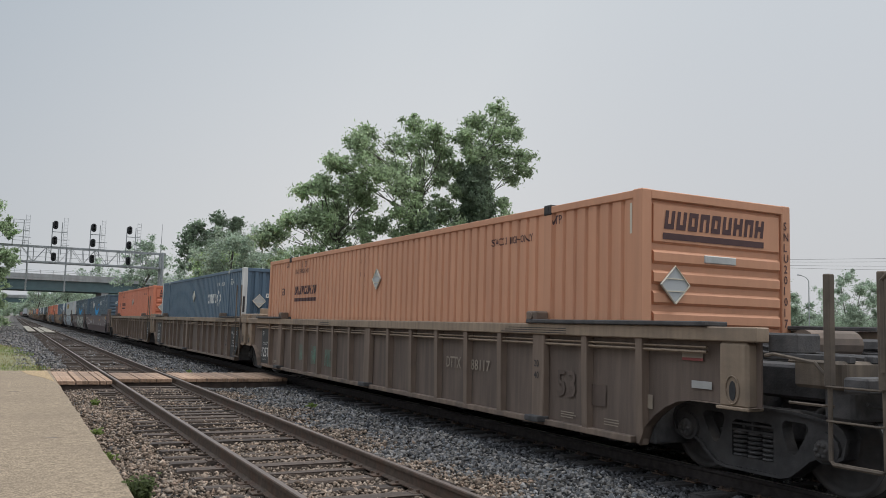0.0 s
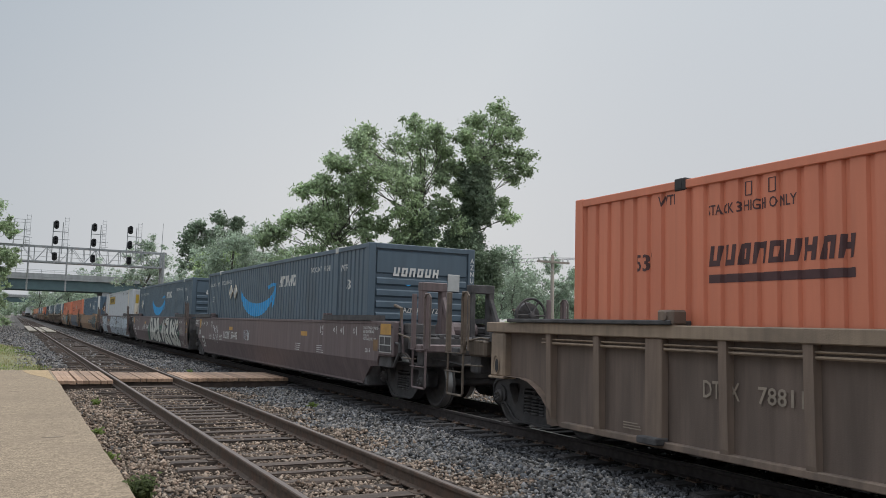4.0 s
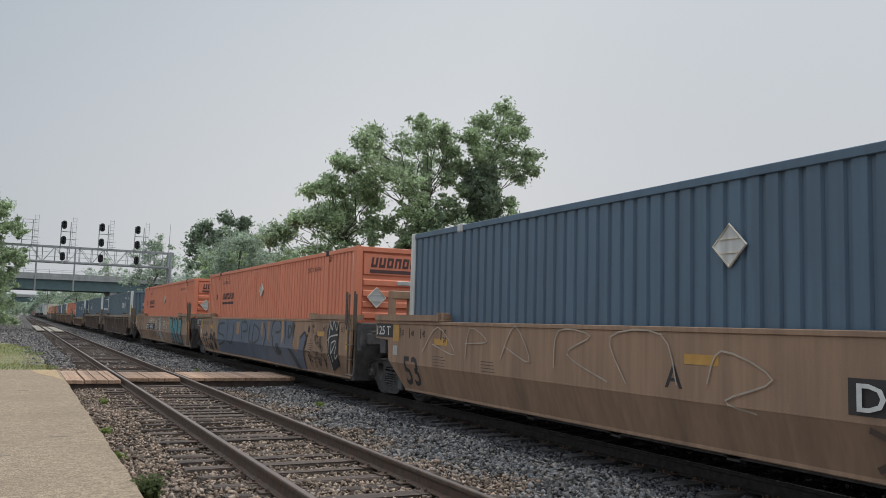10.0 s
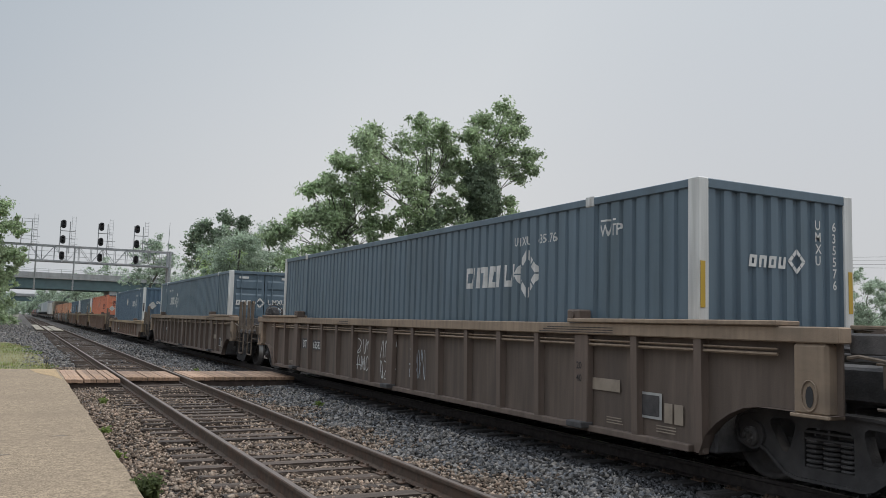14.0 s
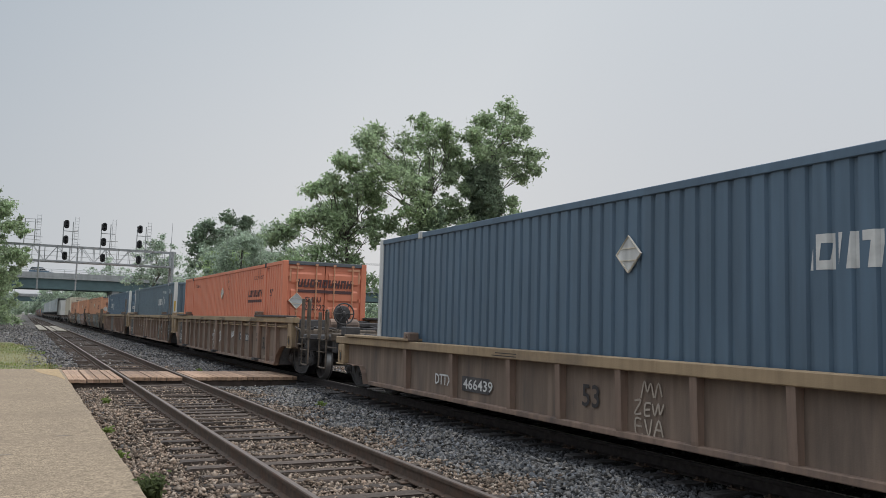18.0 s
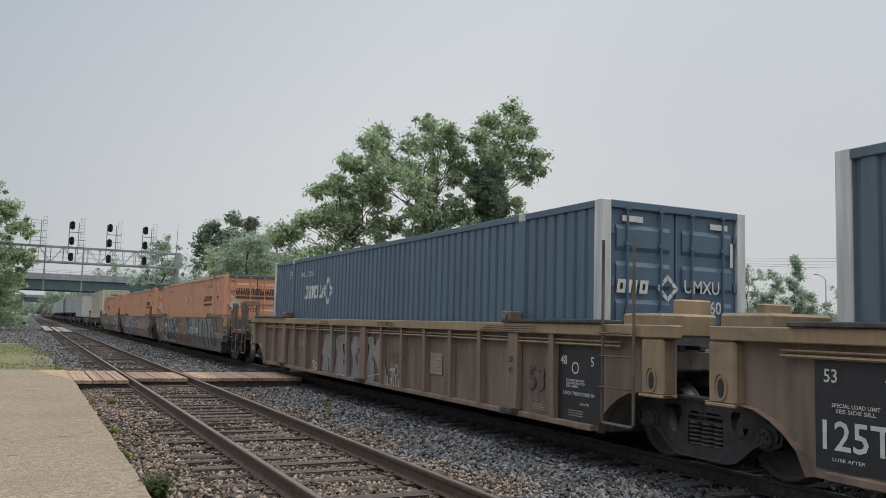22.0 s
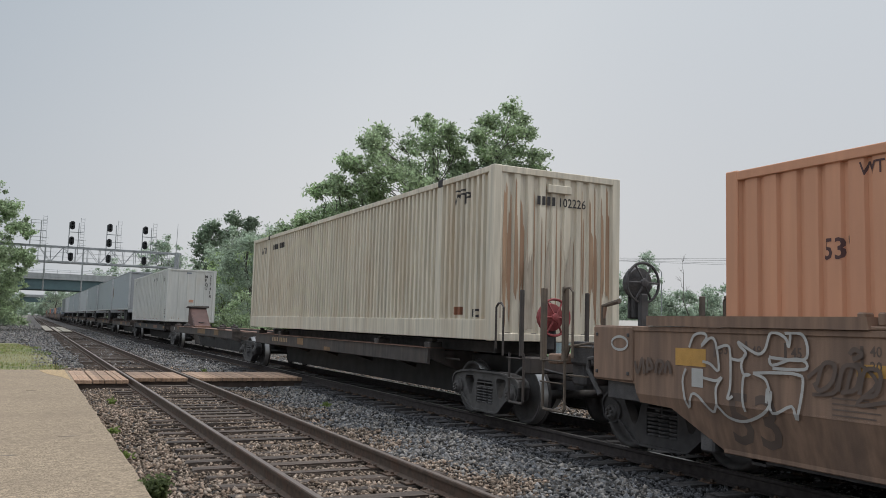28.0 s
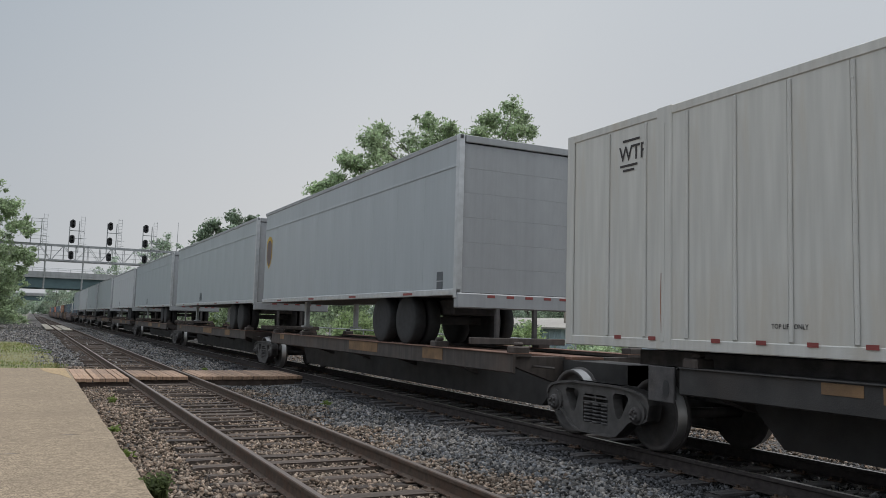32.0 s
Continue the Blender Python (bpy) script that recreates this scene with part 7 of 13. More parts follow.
def graffiti(parent, x, y0, y1, z0, z1, letters, fill, line, seed, second=None, lean=.15, side=-1):
    """A sprayed piece: bulging letter-like shapes with outlines and inner strokes. y runs from y1 (first) down to y0."""
    r = random.Random(seed)
    w = (y1 - y0) / letters
    back, front, inner, shade = [], [], [], []
    for i in range(letters):
        y = y1 - (i + .5) * w
        h = (z1 - z0) * .5 * r.uniform(.82, 1.0)
        zc = (z0 + z1) / 2 + r.uniform(-.03, .03)
        l = r.uniform(-lean, lean)
        st = r.getstate()
        back.append(blob(y, zc, w * .60, h * 1.03, r, lean=l))
        r.setstate(st)
        front.append(blob(y, zc, w * .53, h * .93, r, lean=l))
        k = r.randint(1, 3)
        for j in range(k):
            yy = y + w * r.uniform(-.28, .28)
            zz = zc + h * r.uniform(-.55, .55)
            inner.append(blob(yy, zz, w * r.uniform(.03, .09), h * r.uniform(.12, .42), r, 8, r.uniform(-.3, .3)))
        if second:
            shade.append(blob(y + w * .1, zc - h * .45, w * .32, h * .36, r, lean=l))
    def tri(polys):
        out = []
        for p in polys:
            c = (sum(q[0] for q in p) / len(p), sum(q[1] for q in p) / len(p))
            out += [[c, p[i], p[(i + 1) % len(p)]] for i in range(len(p))]
        return [[(y, min(max(z, z0 - .02), z1 + .02)) for y, z in f] for f in out]
    for p in back:
        part("letter_outline", drape(Build(), tri([p]), side, None, x, .004), line, parent)
    for p in front:
        part("painted_letter", drape(Build(), tri([p]), side, None, x, .007), fill, parent)
    for p in shade:
        part("letter_shade", drape(Build(), tri([p]), side, None, x, .009), second, parent)
    if seed > 0:
        tagged(part("graffiti", drape(Build(), tri(inner) + scrawl(seed + 5, y0, y1, z0 + .05, z1 - .05, letters * 2, .022), side, None, x, .011, .00005), line, parent, "inner sprayed strokes"), kind="stuff")


def arches(parent, x, y0, y1, z0, z1, n, fill, line, seed, edge=None):
    """A sprayed piece of tall bulging shapes packed side by side, each with a dark outline. Runs from y1 down to y0."""
    r = random.Random(seed)
    w = (y1 - y0) / n
    for i in range(n):
        yc = y1 - (i + .5) * w
        hw = w * r.uniform(.50, .62)
        top = z1 - r.uniform(0, .08)
        tilt = r.uniform(-.12, .22) * w
        rim = [(yc + hw * .9 + tilt, z0), (yc + hw * r.uniform(.85, 1.05) + tilt * .5, z0 + .45 * (top - z0))]
        for k in range(9):
            a = math.pi * k / 8
            rim.append((yc + hw * math.cos(a), top - .30 + .30 * math.sin(a)))
        rim += [(yc - hw * r.uniform(.8, 1.0) + tilt * .5, z0 + .40 * (top - z0)), (yc - hw * .9 + tilt, z0)]
        lift = .004 + .0022 * i
        c = (yc + tilt * .4, (z0 + top) / 2)
        if edge:
            part("letter_edge", drape(Build(), ribbon(rim, .11), -1, None, x, lift), edge, parent)
        part("painted_letter", drape(Build(), [[c, rim[k], rim[(k + 1) % len(rim)]] for k in range(len(rim))], -1, None, x, lift + .0008), fill, parent)
        part("letter_outline", drape(Build(), ribbon(rim, .05), -1, None, x, lift + .0014), line, parent)
        strokes = []
        for k in range(r.randint(1, 3)):
            y, z = yc + hw * r.uniform(-.4, .4), z0 + (top - z0) * r.uniform(.35, .8)
            strokes += ribbon(curve([(y, z), (y - hw * r.uniform(-.3, .5), z - r.uniform(.05, .15)), (y - hw * r.uniform(-.1, .4), z - r.uniform(.2, .4))]), .028)
        part("letter_stroke", drape(Build(), strokes, -1, None, x, lift + .0018, .00003), line, parent)


def letters(parent, text, x, y0, y1, z0, z1, fill, line, bold=.06, inner=None, seed=1):
    """A sprayed piece of large readable letters, each stretched to the height of the wall, with a dark outline. Runs from y1 down to y0."""
    r = random.Random(seed)
    w = (y1 - y0) / len(text)
    for i, ch in enumerate(text):
        if ch == " ":
            continue
        for grow, m, lift, nm in ((bold + .085, line, .012 + .0006 * i, "letter_outline"), (bold, fill, .018 + .0006 * i, "painted_letter")):
            cu = bpy.data.curves.new("letter", 'FONT')
            cu.body = ch
            cu.resolution_u = 3
            cu.offset = grow
            ob = bpy.data.objects.new("letter", cu)
            scene.collection.objects.link(ob)
            me = bpy.data.meshes.new_from_object(ob)
            bm = bmesh.new()
            bm.from_mesh(me)
            bmesh.ops.triangulate(bm, faces=bm.faces[:])
            us, vs = [q.co.x for q in bm.verts], [q.co.y for q in bm.verts]
            if grow > bold:
                u0, u1, v0, v1 = min(us), max(us), min(vs), max(vs)
                sh = r.uniform(-.06, .10)
            faces = [[(y1 - (i + .01) * w - ((q.co.x - u0) / (u1 - u0) + sh * ((q.co.y - v0) / (v1 - v0) - .5)) * w * .99, z0 + (q.co.y - v0) / (v1 - v0) * (z1 - z0)) for q in f.verts] for f in bm.faces]
            bm.free()
            bpy.data.objects.remove(ob)
            bpy.data.curves.remove(cu)
            bpy.data.meshes.remove(me)
            part(nm, drape(Build(), faces, -1, None, x, lift), m, parent)
        if inner:
            yy = y1 - (i + .5) * w
            part("letter_shade", drape(Build(), [blob(yy + r.uniform(-.1, .1) * w, z0 + (z1 - z0) * .28, w * .16, (z1 - z0) * .2, r, 10)], -1, None, x, .026), inner, parent)


def spray(parent, x, piece):
    """Sprays a piece on a well side: filled shapes, their edges, and strokes, each laid over the last."""
    strokes, held = [], None

    def flush():
        if strokes:
            tagged(part("painted_line", drape(Build(), list(strokes), -1, None, x, held[2], .00002), held[0], parent), kind="stuff")
            strokes.clear()

    for k, (kind, paint, wide, pts) in enumerate(piece):
        lift = .006 + .0007 * k
        if kind == "line" and held and held[:2] == (paint, wide) and strokes:
            pass
        else:
            flush()
            held = (paint, wide, lift)
        if kind == "fill":
            faces = [[pts[i] for i in tri] for tri in geometry.tessellate_polygon([[Vector((y, z, 0)) for y, z in pts]])]
            part("painted_shape", drape(Build(), faces, -1, None, x, lift), paint, parent)
        elif kind == "text":
            part("lettering", drape(Build(), word(wide, pts[0][0], pts[0][1], .2), -1, None, x, lift + .02), paint, parent)
        else:
            line = ribbon(curve(list(pts) + [pts[0]] if kind != "line" else pts, 4), wide)
            line = [[(y, min(max(z, .285), 1.565)) for y, z in f] for f in line]
            if kind == "line":
                strokes += line
            else:
                part("painted_line", drape(Build(), line, -1, None, x, lift), paint, parent)
    flush()


# ------------------------------------------------ sprayed pieces: (kind, paint, width, points (y, z) on the well side)
PIECES = {}
PIECES[4] = []
PIECES[4].append(("fill", m_g_green, 0, [(10.67, .94), (10.04, 1.35), (9.87, .97), (10.44, .36), (11.02, .32)]))
PIECES[4].append(("fill", m_g_green, 0, [(6.96, 1.27), (6.55, 1.12), (6.13, 1.29), (6.15, .89), (6.33, .76), (6.67, .92)]))
PIECES[4].append(("fill", m_g_green, 0, [(1.77, .85), (1.61, 1.01), (1.44, .9), (1.42, .69), (1.65, .78)]))
PIECES[4].append(("fill", m_g_green, 0, [(4.67, 1.55), (4.14, 1.55), (3.89, 1.53), (4.4, 1.5)]))
PIECES[4].append(("fill", m_g_green, 0, [(3.09, 1.49), (2.57, 1.49), (2.82, 1.43)]))
PIECES[4].append(("fill", m_g_slate, 0, [(10.37, .37), (10.03, 1.21), (9.74, 1.55), (7.03, 1.55), (7.01, 1.33), (6.32, .49), (6.5, .32), (8.02, .3), (9.44, .34)]))
PIECES[4].append(("fill", m_g_slate, 0, [(6.37, .33), (6.09, 1.28), (5.69, 1.48), (5.32, 1.55), (4.54, 1.55), (4.02, 1.52), (3.2, 1.55), (2.67, 1.5), (2.52, 1.55), (1.96, 1.53), (1.53, 1.25), (1.82, .85), (1.46, .55), (1.57, .3), (2.44, .3), (3.76, .3), (4.89, .3)]))
PIECES[4].append(("fill", m_g_cream, 0, [(9.87, .93), (9.86, 1.45), (9.61, 1.55), (9.24, 1.51), (9.41, 1.32), (9.59, 1.27), (9.44, .99), (9.13, .91), (9.11, .64), (9.66, .37), (10.3, .37), (9.86, .83)]))
PIECES[4].append(("ring", m_g_black, .028, [(9.87, .93), (9.86, 1.45), (9.61, 1.55), (9.24, 1.51), (9.41, 1.32), (9.59, 1.27), (9.44, .99), (9.13, .91), (9.11, .64), (9.66, .37), (10.3, .37), (9.86, .83)]))
PIECES[4].append(("fill", m_g_cream, 0, [(9.18, 1.51), (8.95, 1.51), (9.1, 1.28), (8.67, .98), (8.78, .88), (8.8, .34), (9.18, .54), (9.38, 1.09)]))
PIECES[4].append(("ring", m_g_black, .028, [(9.18, 1.51), (8.95, 1.51), (9.1, 1.28), (8.67, .98), (8.78, .88), (8.8, .34), (9.18, .54), (9.38, 1.09)]))
PIECES[4].append(("fill", m_g_cream, 0, [(8.66, 1.51), (8.11, 1.5), (8.11, 1.39), (7.9, 1.42), (7.82, 1.01), (8.19, .6), (7.78, .76), (7.87, .37), (8.51, .36), (8.79, .61), (8.72, .88), (8.35, 1.03), (8.64, 1.25)]))
PIECES[4].append(("ring", m_g_black, .028, [(8.66, 1.51), (8.11, 1.5), (8.11, 1.39), (7.9, 1.42), (7.82, 1.01), (8.19, .6), (7.78, .76), (7.87, .37), (8.51, .36), (8.79, .61), (8.72, .88), (8.35, 1.03), (8.64, 1.25)]))
PIECES[4].append(("fill", m_g_cream, 0, [(7.73, 1.19), (7.6, 1.53), (7.07, 1.53), (7.1, 1.33), (6.75, .86), (6.73, .38), (7.51, .31), (7.71, .55), (7.31, .85), (6.98, .86), (7.22, 1.0), (7.46, .88), (7.71, .93)]))
PIECES[4].append(("ring", m_g_black, .028, [(7.73, 1.19), (7.6, 1.53), (7.07, 1.53), (7.1, 1.33), (6.75, .86), (6.73, .38), (7.51, .31), (7.71, .55), (7.31, .85), (6.98, .86), (7.22, 1.0), (7.46, .88), (7.71, .93)]))
PIECES[4].append(("fill", m_g_cream, 0, [(6.28, .42), (6.0, 1.2), (5.54, 1.48), (5.42, 1.44), (5.48, 1.11), (5.48, .71), (5.3, 1.3), (5.28, 1.55), (5.2, 1.45), (5.15, 1.12), (4.97, 1.13), (5.0, .63), (4.96, .3), (5.63, .3), (5.5, .81), (5.99, .35)]))
PIECES[4].append(("ring", m_g_black, .028, [(6.28, .42), (6.0, 1.2), (5.54, 1.48), (5.42, 1.44), (5.48, 1.11), (5.48, .71), (5.3, 1.3), (5.28, 1.55), (5.2, 1.45), (5.15, 1.12), (4.97, 1.13), (5.0, .63), (4.96, .3), (5.63, .3), (5.5, .81), (5.99, .35)]))
PIECES[4].append(("fill", m_g_cream, 0, [(5.15, 1.3), (5.09, 1.45), (4.67, 1.55), (4.02, 1.51), (4.14, 1.33), (4.12, .93), (3.97, .58), (3.76, .3), (4.43, .3), (4.95, .46), (4.92, .81), (4.78, 1.0), (4.39, 1.16), (4.93, 1.2)]))
PIECES[4].append(("ring", m_g_black, .028, [(5.15, 1.3), (5.09, 1.45), (4.67, 1.55), (4.02, 1.51), (4.14, 1.33), (4.12, .93), (3.97, .58), (3.76, .3), (4.43, .3), (4.95, .46), (4.92, .81), (4.78, 1.0), (4.39, 1.16), (4.93, 1.2)]))
PIECES[4].append(("fill", m_g_cream, 0, [(3.78, .92), (3.77, 1.35), (3.59, 1.42), (3.23, 1.52), (3.33, 1.14), (3.32, .85), (3.21, .66), (2.86, .67), (3.13, .87), (3.35, .88), (3.24, 1.14), (2.72, 1.44), (2.67, 1.32), (2.97, 1.12), (2.66, 1.12), (2.55, 1.52), (2.28, 1.42), (2.32, 1.18), (2.46, 1.0), (2.41, .8), (2.25, .61), (2.39, .5), (2.67, .3), (3.3, .3), (3.53, .39), (3.71, .63)]))
PIECES[4].append(("ring", m_g_black, .028, [(3.78, .92), (3.77, 1.35), (3.59, 1.42), (3.23, 1.52), (3.33, 1.14), (3.32, .85), (3.21, .66), (2.86, .67), (3.13, .87), (3.35, .88), (3.24, 1.14), (2.72, 1.44), (2.67, 1.32), (2.97, 1.12), (2.66, 1.12), (2.55, 1.52), (2.28, 1.42), (2.32, 1.18), (2.46, 1.0), (2.41, .8), (2.25, .61), (2.39, .5), (2.67, .3), (3.3, .3), (3.53, .39), (3.71, .63)]))
PIECES[4].append(("fill", m_g_cream, 0, [(2.18, 1.34), (1.94, 1.5), (1.57, 1.25), (2.11, .94), (1.86, .82), (1.62, .66), (1.46, .55), (1.56, .3), (2.34, .3), (2.52, .47), (2.28, .55), (2.13, .68), (2.32, .87), (2.18, 1.05)]))
PIECES[4].append(("ring", m_g_black, .028, [(2.18, 1.34), (1.94, 1.5), (1.57, 1.25), (2.11, .94), (1.86, .82), (1.62, .66), (1.46, .55), (1.56, .3), (2.34, .3), (2.52, .47), (2.28, .55), (2.13, .68), (2.32, .87), (2.18, 1.05)]))
PIECES[4].append(("fill", m_g_slate, 0, [(4.76, .77), (4.7, .93), (4.32, .65), (4.58, .66)]))
PIECES[4].append(("fill", m_g_slate, 0, [(7.31, .33), (6.98, .48), (6.85, .33)]))
PIECES[4].append(("line", m_g_black, .035, [(6.0, 1.2), (5.76, 1.17)]))
PIECES[4].append(("line", m_g_black, .035, [(5.54, 1.44), (5.59, .92), (5.57, .33)]))
PIECES[4].append(("line", m_g_black, .035, [(5.15, 1.12), (5.15, .76), (5.1, .44)]))
PIECES[4].append(("line", m_g_black, .035, [(4.7, 1.46), (4.46, 1.41), (3.83, 1.53)]))
PIECES[4].append(("line", m_g_black, .035, [(3.13, .91), (2.49, .5)]))
PIECES[4].append(("line", m_g_black, .035, [(2.95, 1.11), (2.42, 1.42)]))
PIECES[4].append(("line", m_g_black, .035, [(9.39, .76), (9.8, .62), (9.55, .61)]))
PIECES[4].append(("line", m_g_black, .035, [(1.62, .66), (1.93, .5), (2.07, .5)]))
PIECES[4].append(("fill", m_ochre, 0, [(5.23, 1.28), (4.8, 1.28), (4.81, 1.19), (5.19, 1.19)]))
PIECES[4].append(("fill", m_ochre, 0, [(2.0, 1.3), (1.74, 1.3), (1.76, 1.21), (1.99, 1.21)]))
PIECES[4].append(("line", m_g_chalk, .02, [(6.58, .98), (6.37, 1.03), (6.19, .94)]))
PIECES[4].append(("line", m_g_chalk, .02, [(6.53, .85), (6.4, .93), (6.31, .8)]))
PIECES[4].append(("line", m_g_chalk, .02, [(6.31, .84), (6.22, .91), (6.22, .79)]))
PIECES[4].append(("line", m_g_chalk, .02, [(10.75, .59), (10.46, .85), (10.13, .91), (10.32, .61)]))
PIECES[4].append(("line", m_g_chalk, .02, [(1.77, .85), (1.69, .91), (1.56, .88), (1.53, .74)]))
PIECES[4].append(("line", m_g_chalk, .02, [(6.05, 1.41), (5.98, 1.53), (5.93, 1.41)]))
PIECES[4].append(("line", m_g_chalk, .02, [(10.67, .92), (10.1, 1.33), (9.74, 1.55)]))
PIECES[4].append(("line", m_g_chalk, .02, [(7.01, 1.29), (6.55, 1.12), (6.09, 1.32)]))
PIECES[5] = []
PIECES[5].append(("fill", m_g_white, 0, [(10.25, .3), (10.4, .75), (10.3, 1.35), (9.9, 1.55), (9.4, 1.55), (9.0, 1.4), (8.7, 1.55), (8.15, 1.55), (7.55, 1.55), (6.9, 1.55), (6.65, 1.5), (6.65, 1.25), (6.8, 1.05), (6.4, .75), (6.4, .35), (7.75, .3), (9.0, .35)]))
PIECES[5].append(("grow", m_g_white, .13, [(10.25, .3), (10.4, .75), (10.3, 1.35), (9.9, 1.55), (9.4, 1.55), (9.0, 1.4), (8.7, 1.55), (8.15, 1.55), (7.55, 1.55), (6.9, 1.55), (6.65, 1.5), (6.65, 1.25), (6.8, 1.05), (6.4, .75), (6.4, .35), (7.75, .3), (9.0, .35)]))
PIECES[5].append(("fill", m_g_silver, 0, [(10.25, .3), (10.4, .75), (10.3, 1.35), (9.9, 1.55), (9.4, 1.55), (9.0, 1.4), (8.7, 1.55), (8.15, 1.55), (7.55, 1.55), (6.9, 1.55), (6.65, 1.5), (6.65, 1.25), (6.8, 1.05), (6.4, .75), (6.4, .35), (7.75, .3), (9.0, .35)]))
PIECES[5].append(("ring", m_g_black, .06, [(10.25, .3), (10.4, .75), (10.3, 1.35), (9.9, 1.55), (9.4, 1.55), (9.0, 1.4), (8.7, 1.55), (8.15, 1.55), (7.55, 1.55), (6.9, 1.55), (6.65, 1.5), (6.65, 1.25), (6.8, 1.05), (6.4, .75), (6.4, .35), (7.75, .3), (9.0, .35)]))
PIECES[5].append(("line", m_g_black, .05, [(9.35, 1.5), (9.15, 1.3), (9.35, 1.05), (10.15, .95)]))
PIECES[5].append(("line", m_g_black, .05, [(9.75, .95), (9.65, .35)]))
PIECES[5].append(("line", m_g_black, .05, [(8.95, 1.35), (9.0, .95), (9.05, .35)]))
PIECES[5].append(("line", m_g_black, .05, [(8.95, .75), (8.55, .8), (8.2, .75)]))
PIECES[5].append(("line", m_g_black, .05, [(8.5, 1.4), (8.55, 1.05), (8.2, .9), (7.85, 1.0), (7.75, 1.15), (7.75, 1.4)]))
PIECES[5].append(("line", m_g_black, .05, [(8.0, .9), (8.1, .35)]))
PIECES[5].append(("line", m_g_black, .05, [(7.7, .8), (7.45, .5)]))
PIECES[5].append(("line", m_g_black, .05, [(7.2, 1.55), (7.3, 1.25), (7.15, 1.05), (6.9, 1.0), (6.7, 1.2), (6.65, 1.4), (6.8, 1.55), (7.15, 1.55), (7.2, 1.55)]))
PIECES[5].append(("line", m_g_black, .05, [(7.25, 1.25), (6.65, 1.35)]))
PIECES[5].append(("line", m_g_black, .05, [(7.2, .7), (6.75, .7), (6.5, .8)]))
PIECES[5].append(("line", m_g_black, .05, [(6.95, .95), (6.95, .35)]))
PIECES[5].append(("line", m_g_black, .05, [(6.65, 1.0), (6.35, .7), (6.4, .35)]))
PIECES[5].append(("fill", m_g_white, 0, [(6.25, .35), (6.2, .8), (5.9, 1.05), (5.6, 1.1), (5.7, 1.2), (6.05, 1.2), (6.2, 1.3), (5.7, 1.55), (5.45, 1.55), (5.2, 1.55), (4.85, 1.55), (4.6, 1.55), (4.35, 1.5), (4.05, 1.55), (3.85, 1.45), (3.5, 1.55), (3.35, 1.45), (3.05, 1.55), (2.95, 1.45), (3.05, .35), (3.6, .3), (4.25, .3), (5.25, .35)]))
PIECES[5].append(("grow", m_g_white, .13, [(6.25, .35), (6.2, .8), (5.9, 1.05), (5.6, 1.1), (5.7, 1.2), (6.05, 1.2), (6.2, 1.3), (5.7, 1.55), (5.45, 1.55), (5.2, 1.55), (4.85, 1.55), (4.6, 1.55), (4.35, 1.5), (4.05, 1.55), (3.85, 1.45), (3.5, 1.55), (3.35, 1.45), (3.05, 1.55), (2.95, 1.45), (3.05, .35), (3.6, .3), (4.25, .3), (5.25, .35)]))
PIECES[5].append(("fill", m_g_silver, 0, [(6.25, .35), (6.2, .8), (5.9, 1.05), (5.6, 1.1), (5.7, 1.2), (6.05, 1.2), (6.2, 1.3), (5.7, 1.55), (5.45, 1.55), (5.2, 1.55), (4.85, 1.55), (4.6, 1.55), (4.35, 1.5), (4.05, 1.55), (3.85, 1.45), (3.5, 1.55), (3.35, 1.45), (3.05, 1.55), (2.95, 1.45), (3.05, .35), (3.6, .3), (4.25, .3), (5.25, .35)]))
PIECES[5].append(("ring", m_g_black, .06, [(6.25, .35), (6.2, .8), (5.9, 1.05), (5.6, 1.1), (5.7, 1.2), (6.05, 1.2), (6.2, 1.3), (5.7, 1.55), (5.45, 1.55), (5.2, 1.55), (4.85, 1.55), (4.6, 1.55), (4.35, 1.5), (4.05, 1.55), (3.85, 1.45), (3.5, 1.55), (3.35, 1.45), (3.05, 1.55), (2.95, 1.45), (3.05, .35), (3.6, .3), (4.25, .3), (5.25, .35)]))
PIECES[5].append(("line", m_g_black, .05, [(5.6, 1.55), (5.45, 1.45), (5.45, 1.2), (5.2, .95), (5.15, .65), (5.35, .3)]))
PIECES[5].append(("line", m_g_black, .05, [(6.05, 1.05), (5.85, 1.15), (5.6, 1.05)]))
PIECES[5].append(("line", m_g_black, .05, [(5.4, 1.45), (5.1, 1.55), (5.0, 1.25), (4.75, .85), (4.8, .35)]))
PIECES[5].append(("line", m_g_black, .05, [(5.0, 1.35), (4.65, 1.55), (4.45, 1.4), (4.45, 1.25), (4.15, .85), (4.25, .35)]))
PIECES[5].append(("line", m_g_black, .05, [(4.85, 1.1), (4.7, 1.15), (4.55, 1.1)]))
PIECES[5].append(("line", m_g_black, .05, [(4.75, 1.4), (4.7, 1.2)]))
PIECES[5].append(("line", m_g_black, .05, [(4.55, .85), (4.55, .65)]))
PIECES[5].append(("line", m_g_black, .05, [(4.45, 1.4), (4.05, 1.55), (3.85, 1.45), (3.85, 1.2), (3.55, .95), (3.45, .6), (3.65, .3)]))
PIECES[5].append(("line", m_g_black, .05, [(4.2, 1.4), (4.05, 1.2)]))
PIECES[5].append(("line", m_g_black, .05, [(3.85, 1.15), (3.75, .7), (4.0, .3)]))
PIECES[5].append(("line", m_g_black, .05, [(3.85, 1.4), (3.45, 1.55), (3.3, 1.4)]))
PIECES[5].append(("line", m_g_black, .05, [(3.6, 1.25), (3.4, 1.2), (3.2, 1.35)]))
PIECES[5].append(("line", m_g_black, .05, [(3.3, 1.2), (3.1, 1.05), (3.05, .65), (3.15, .35)]))
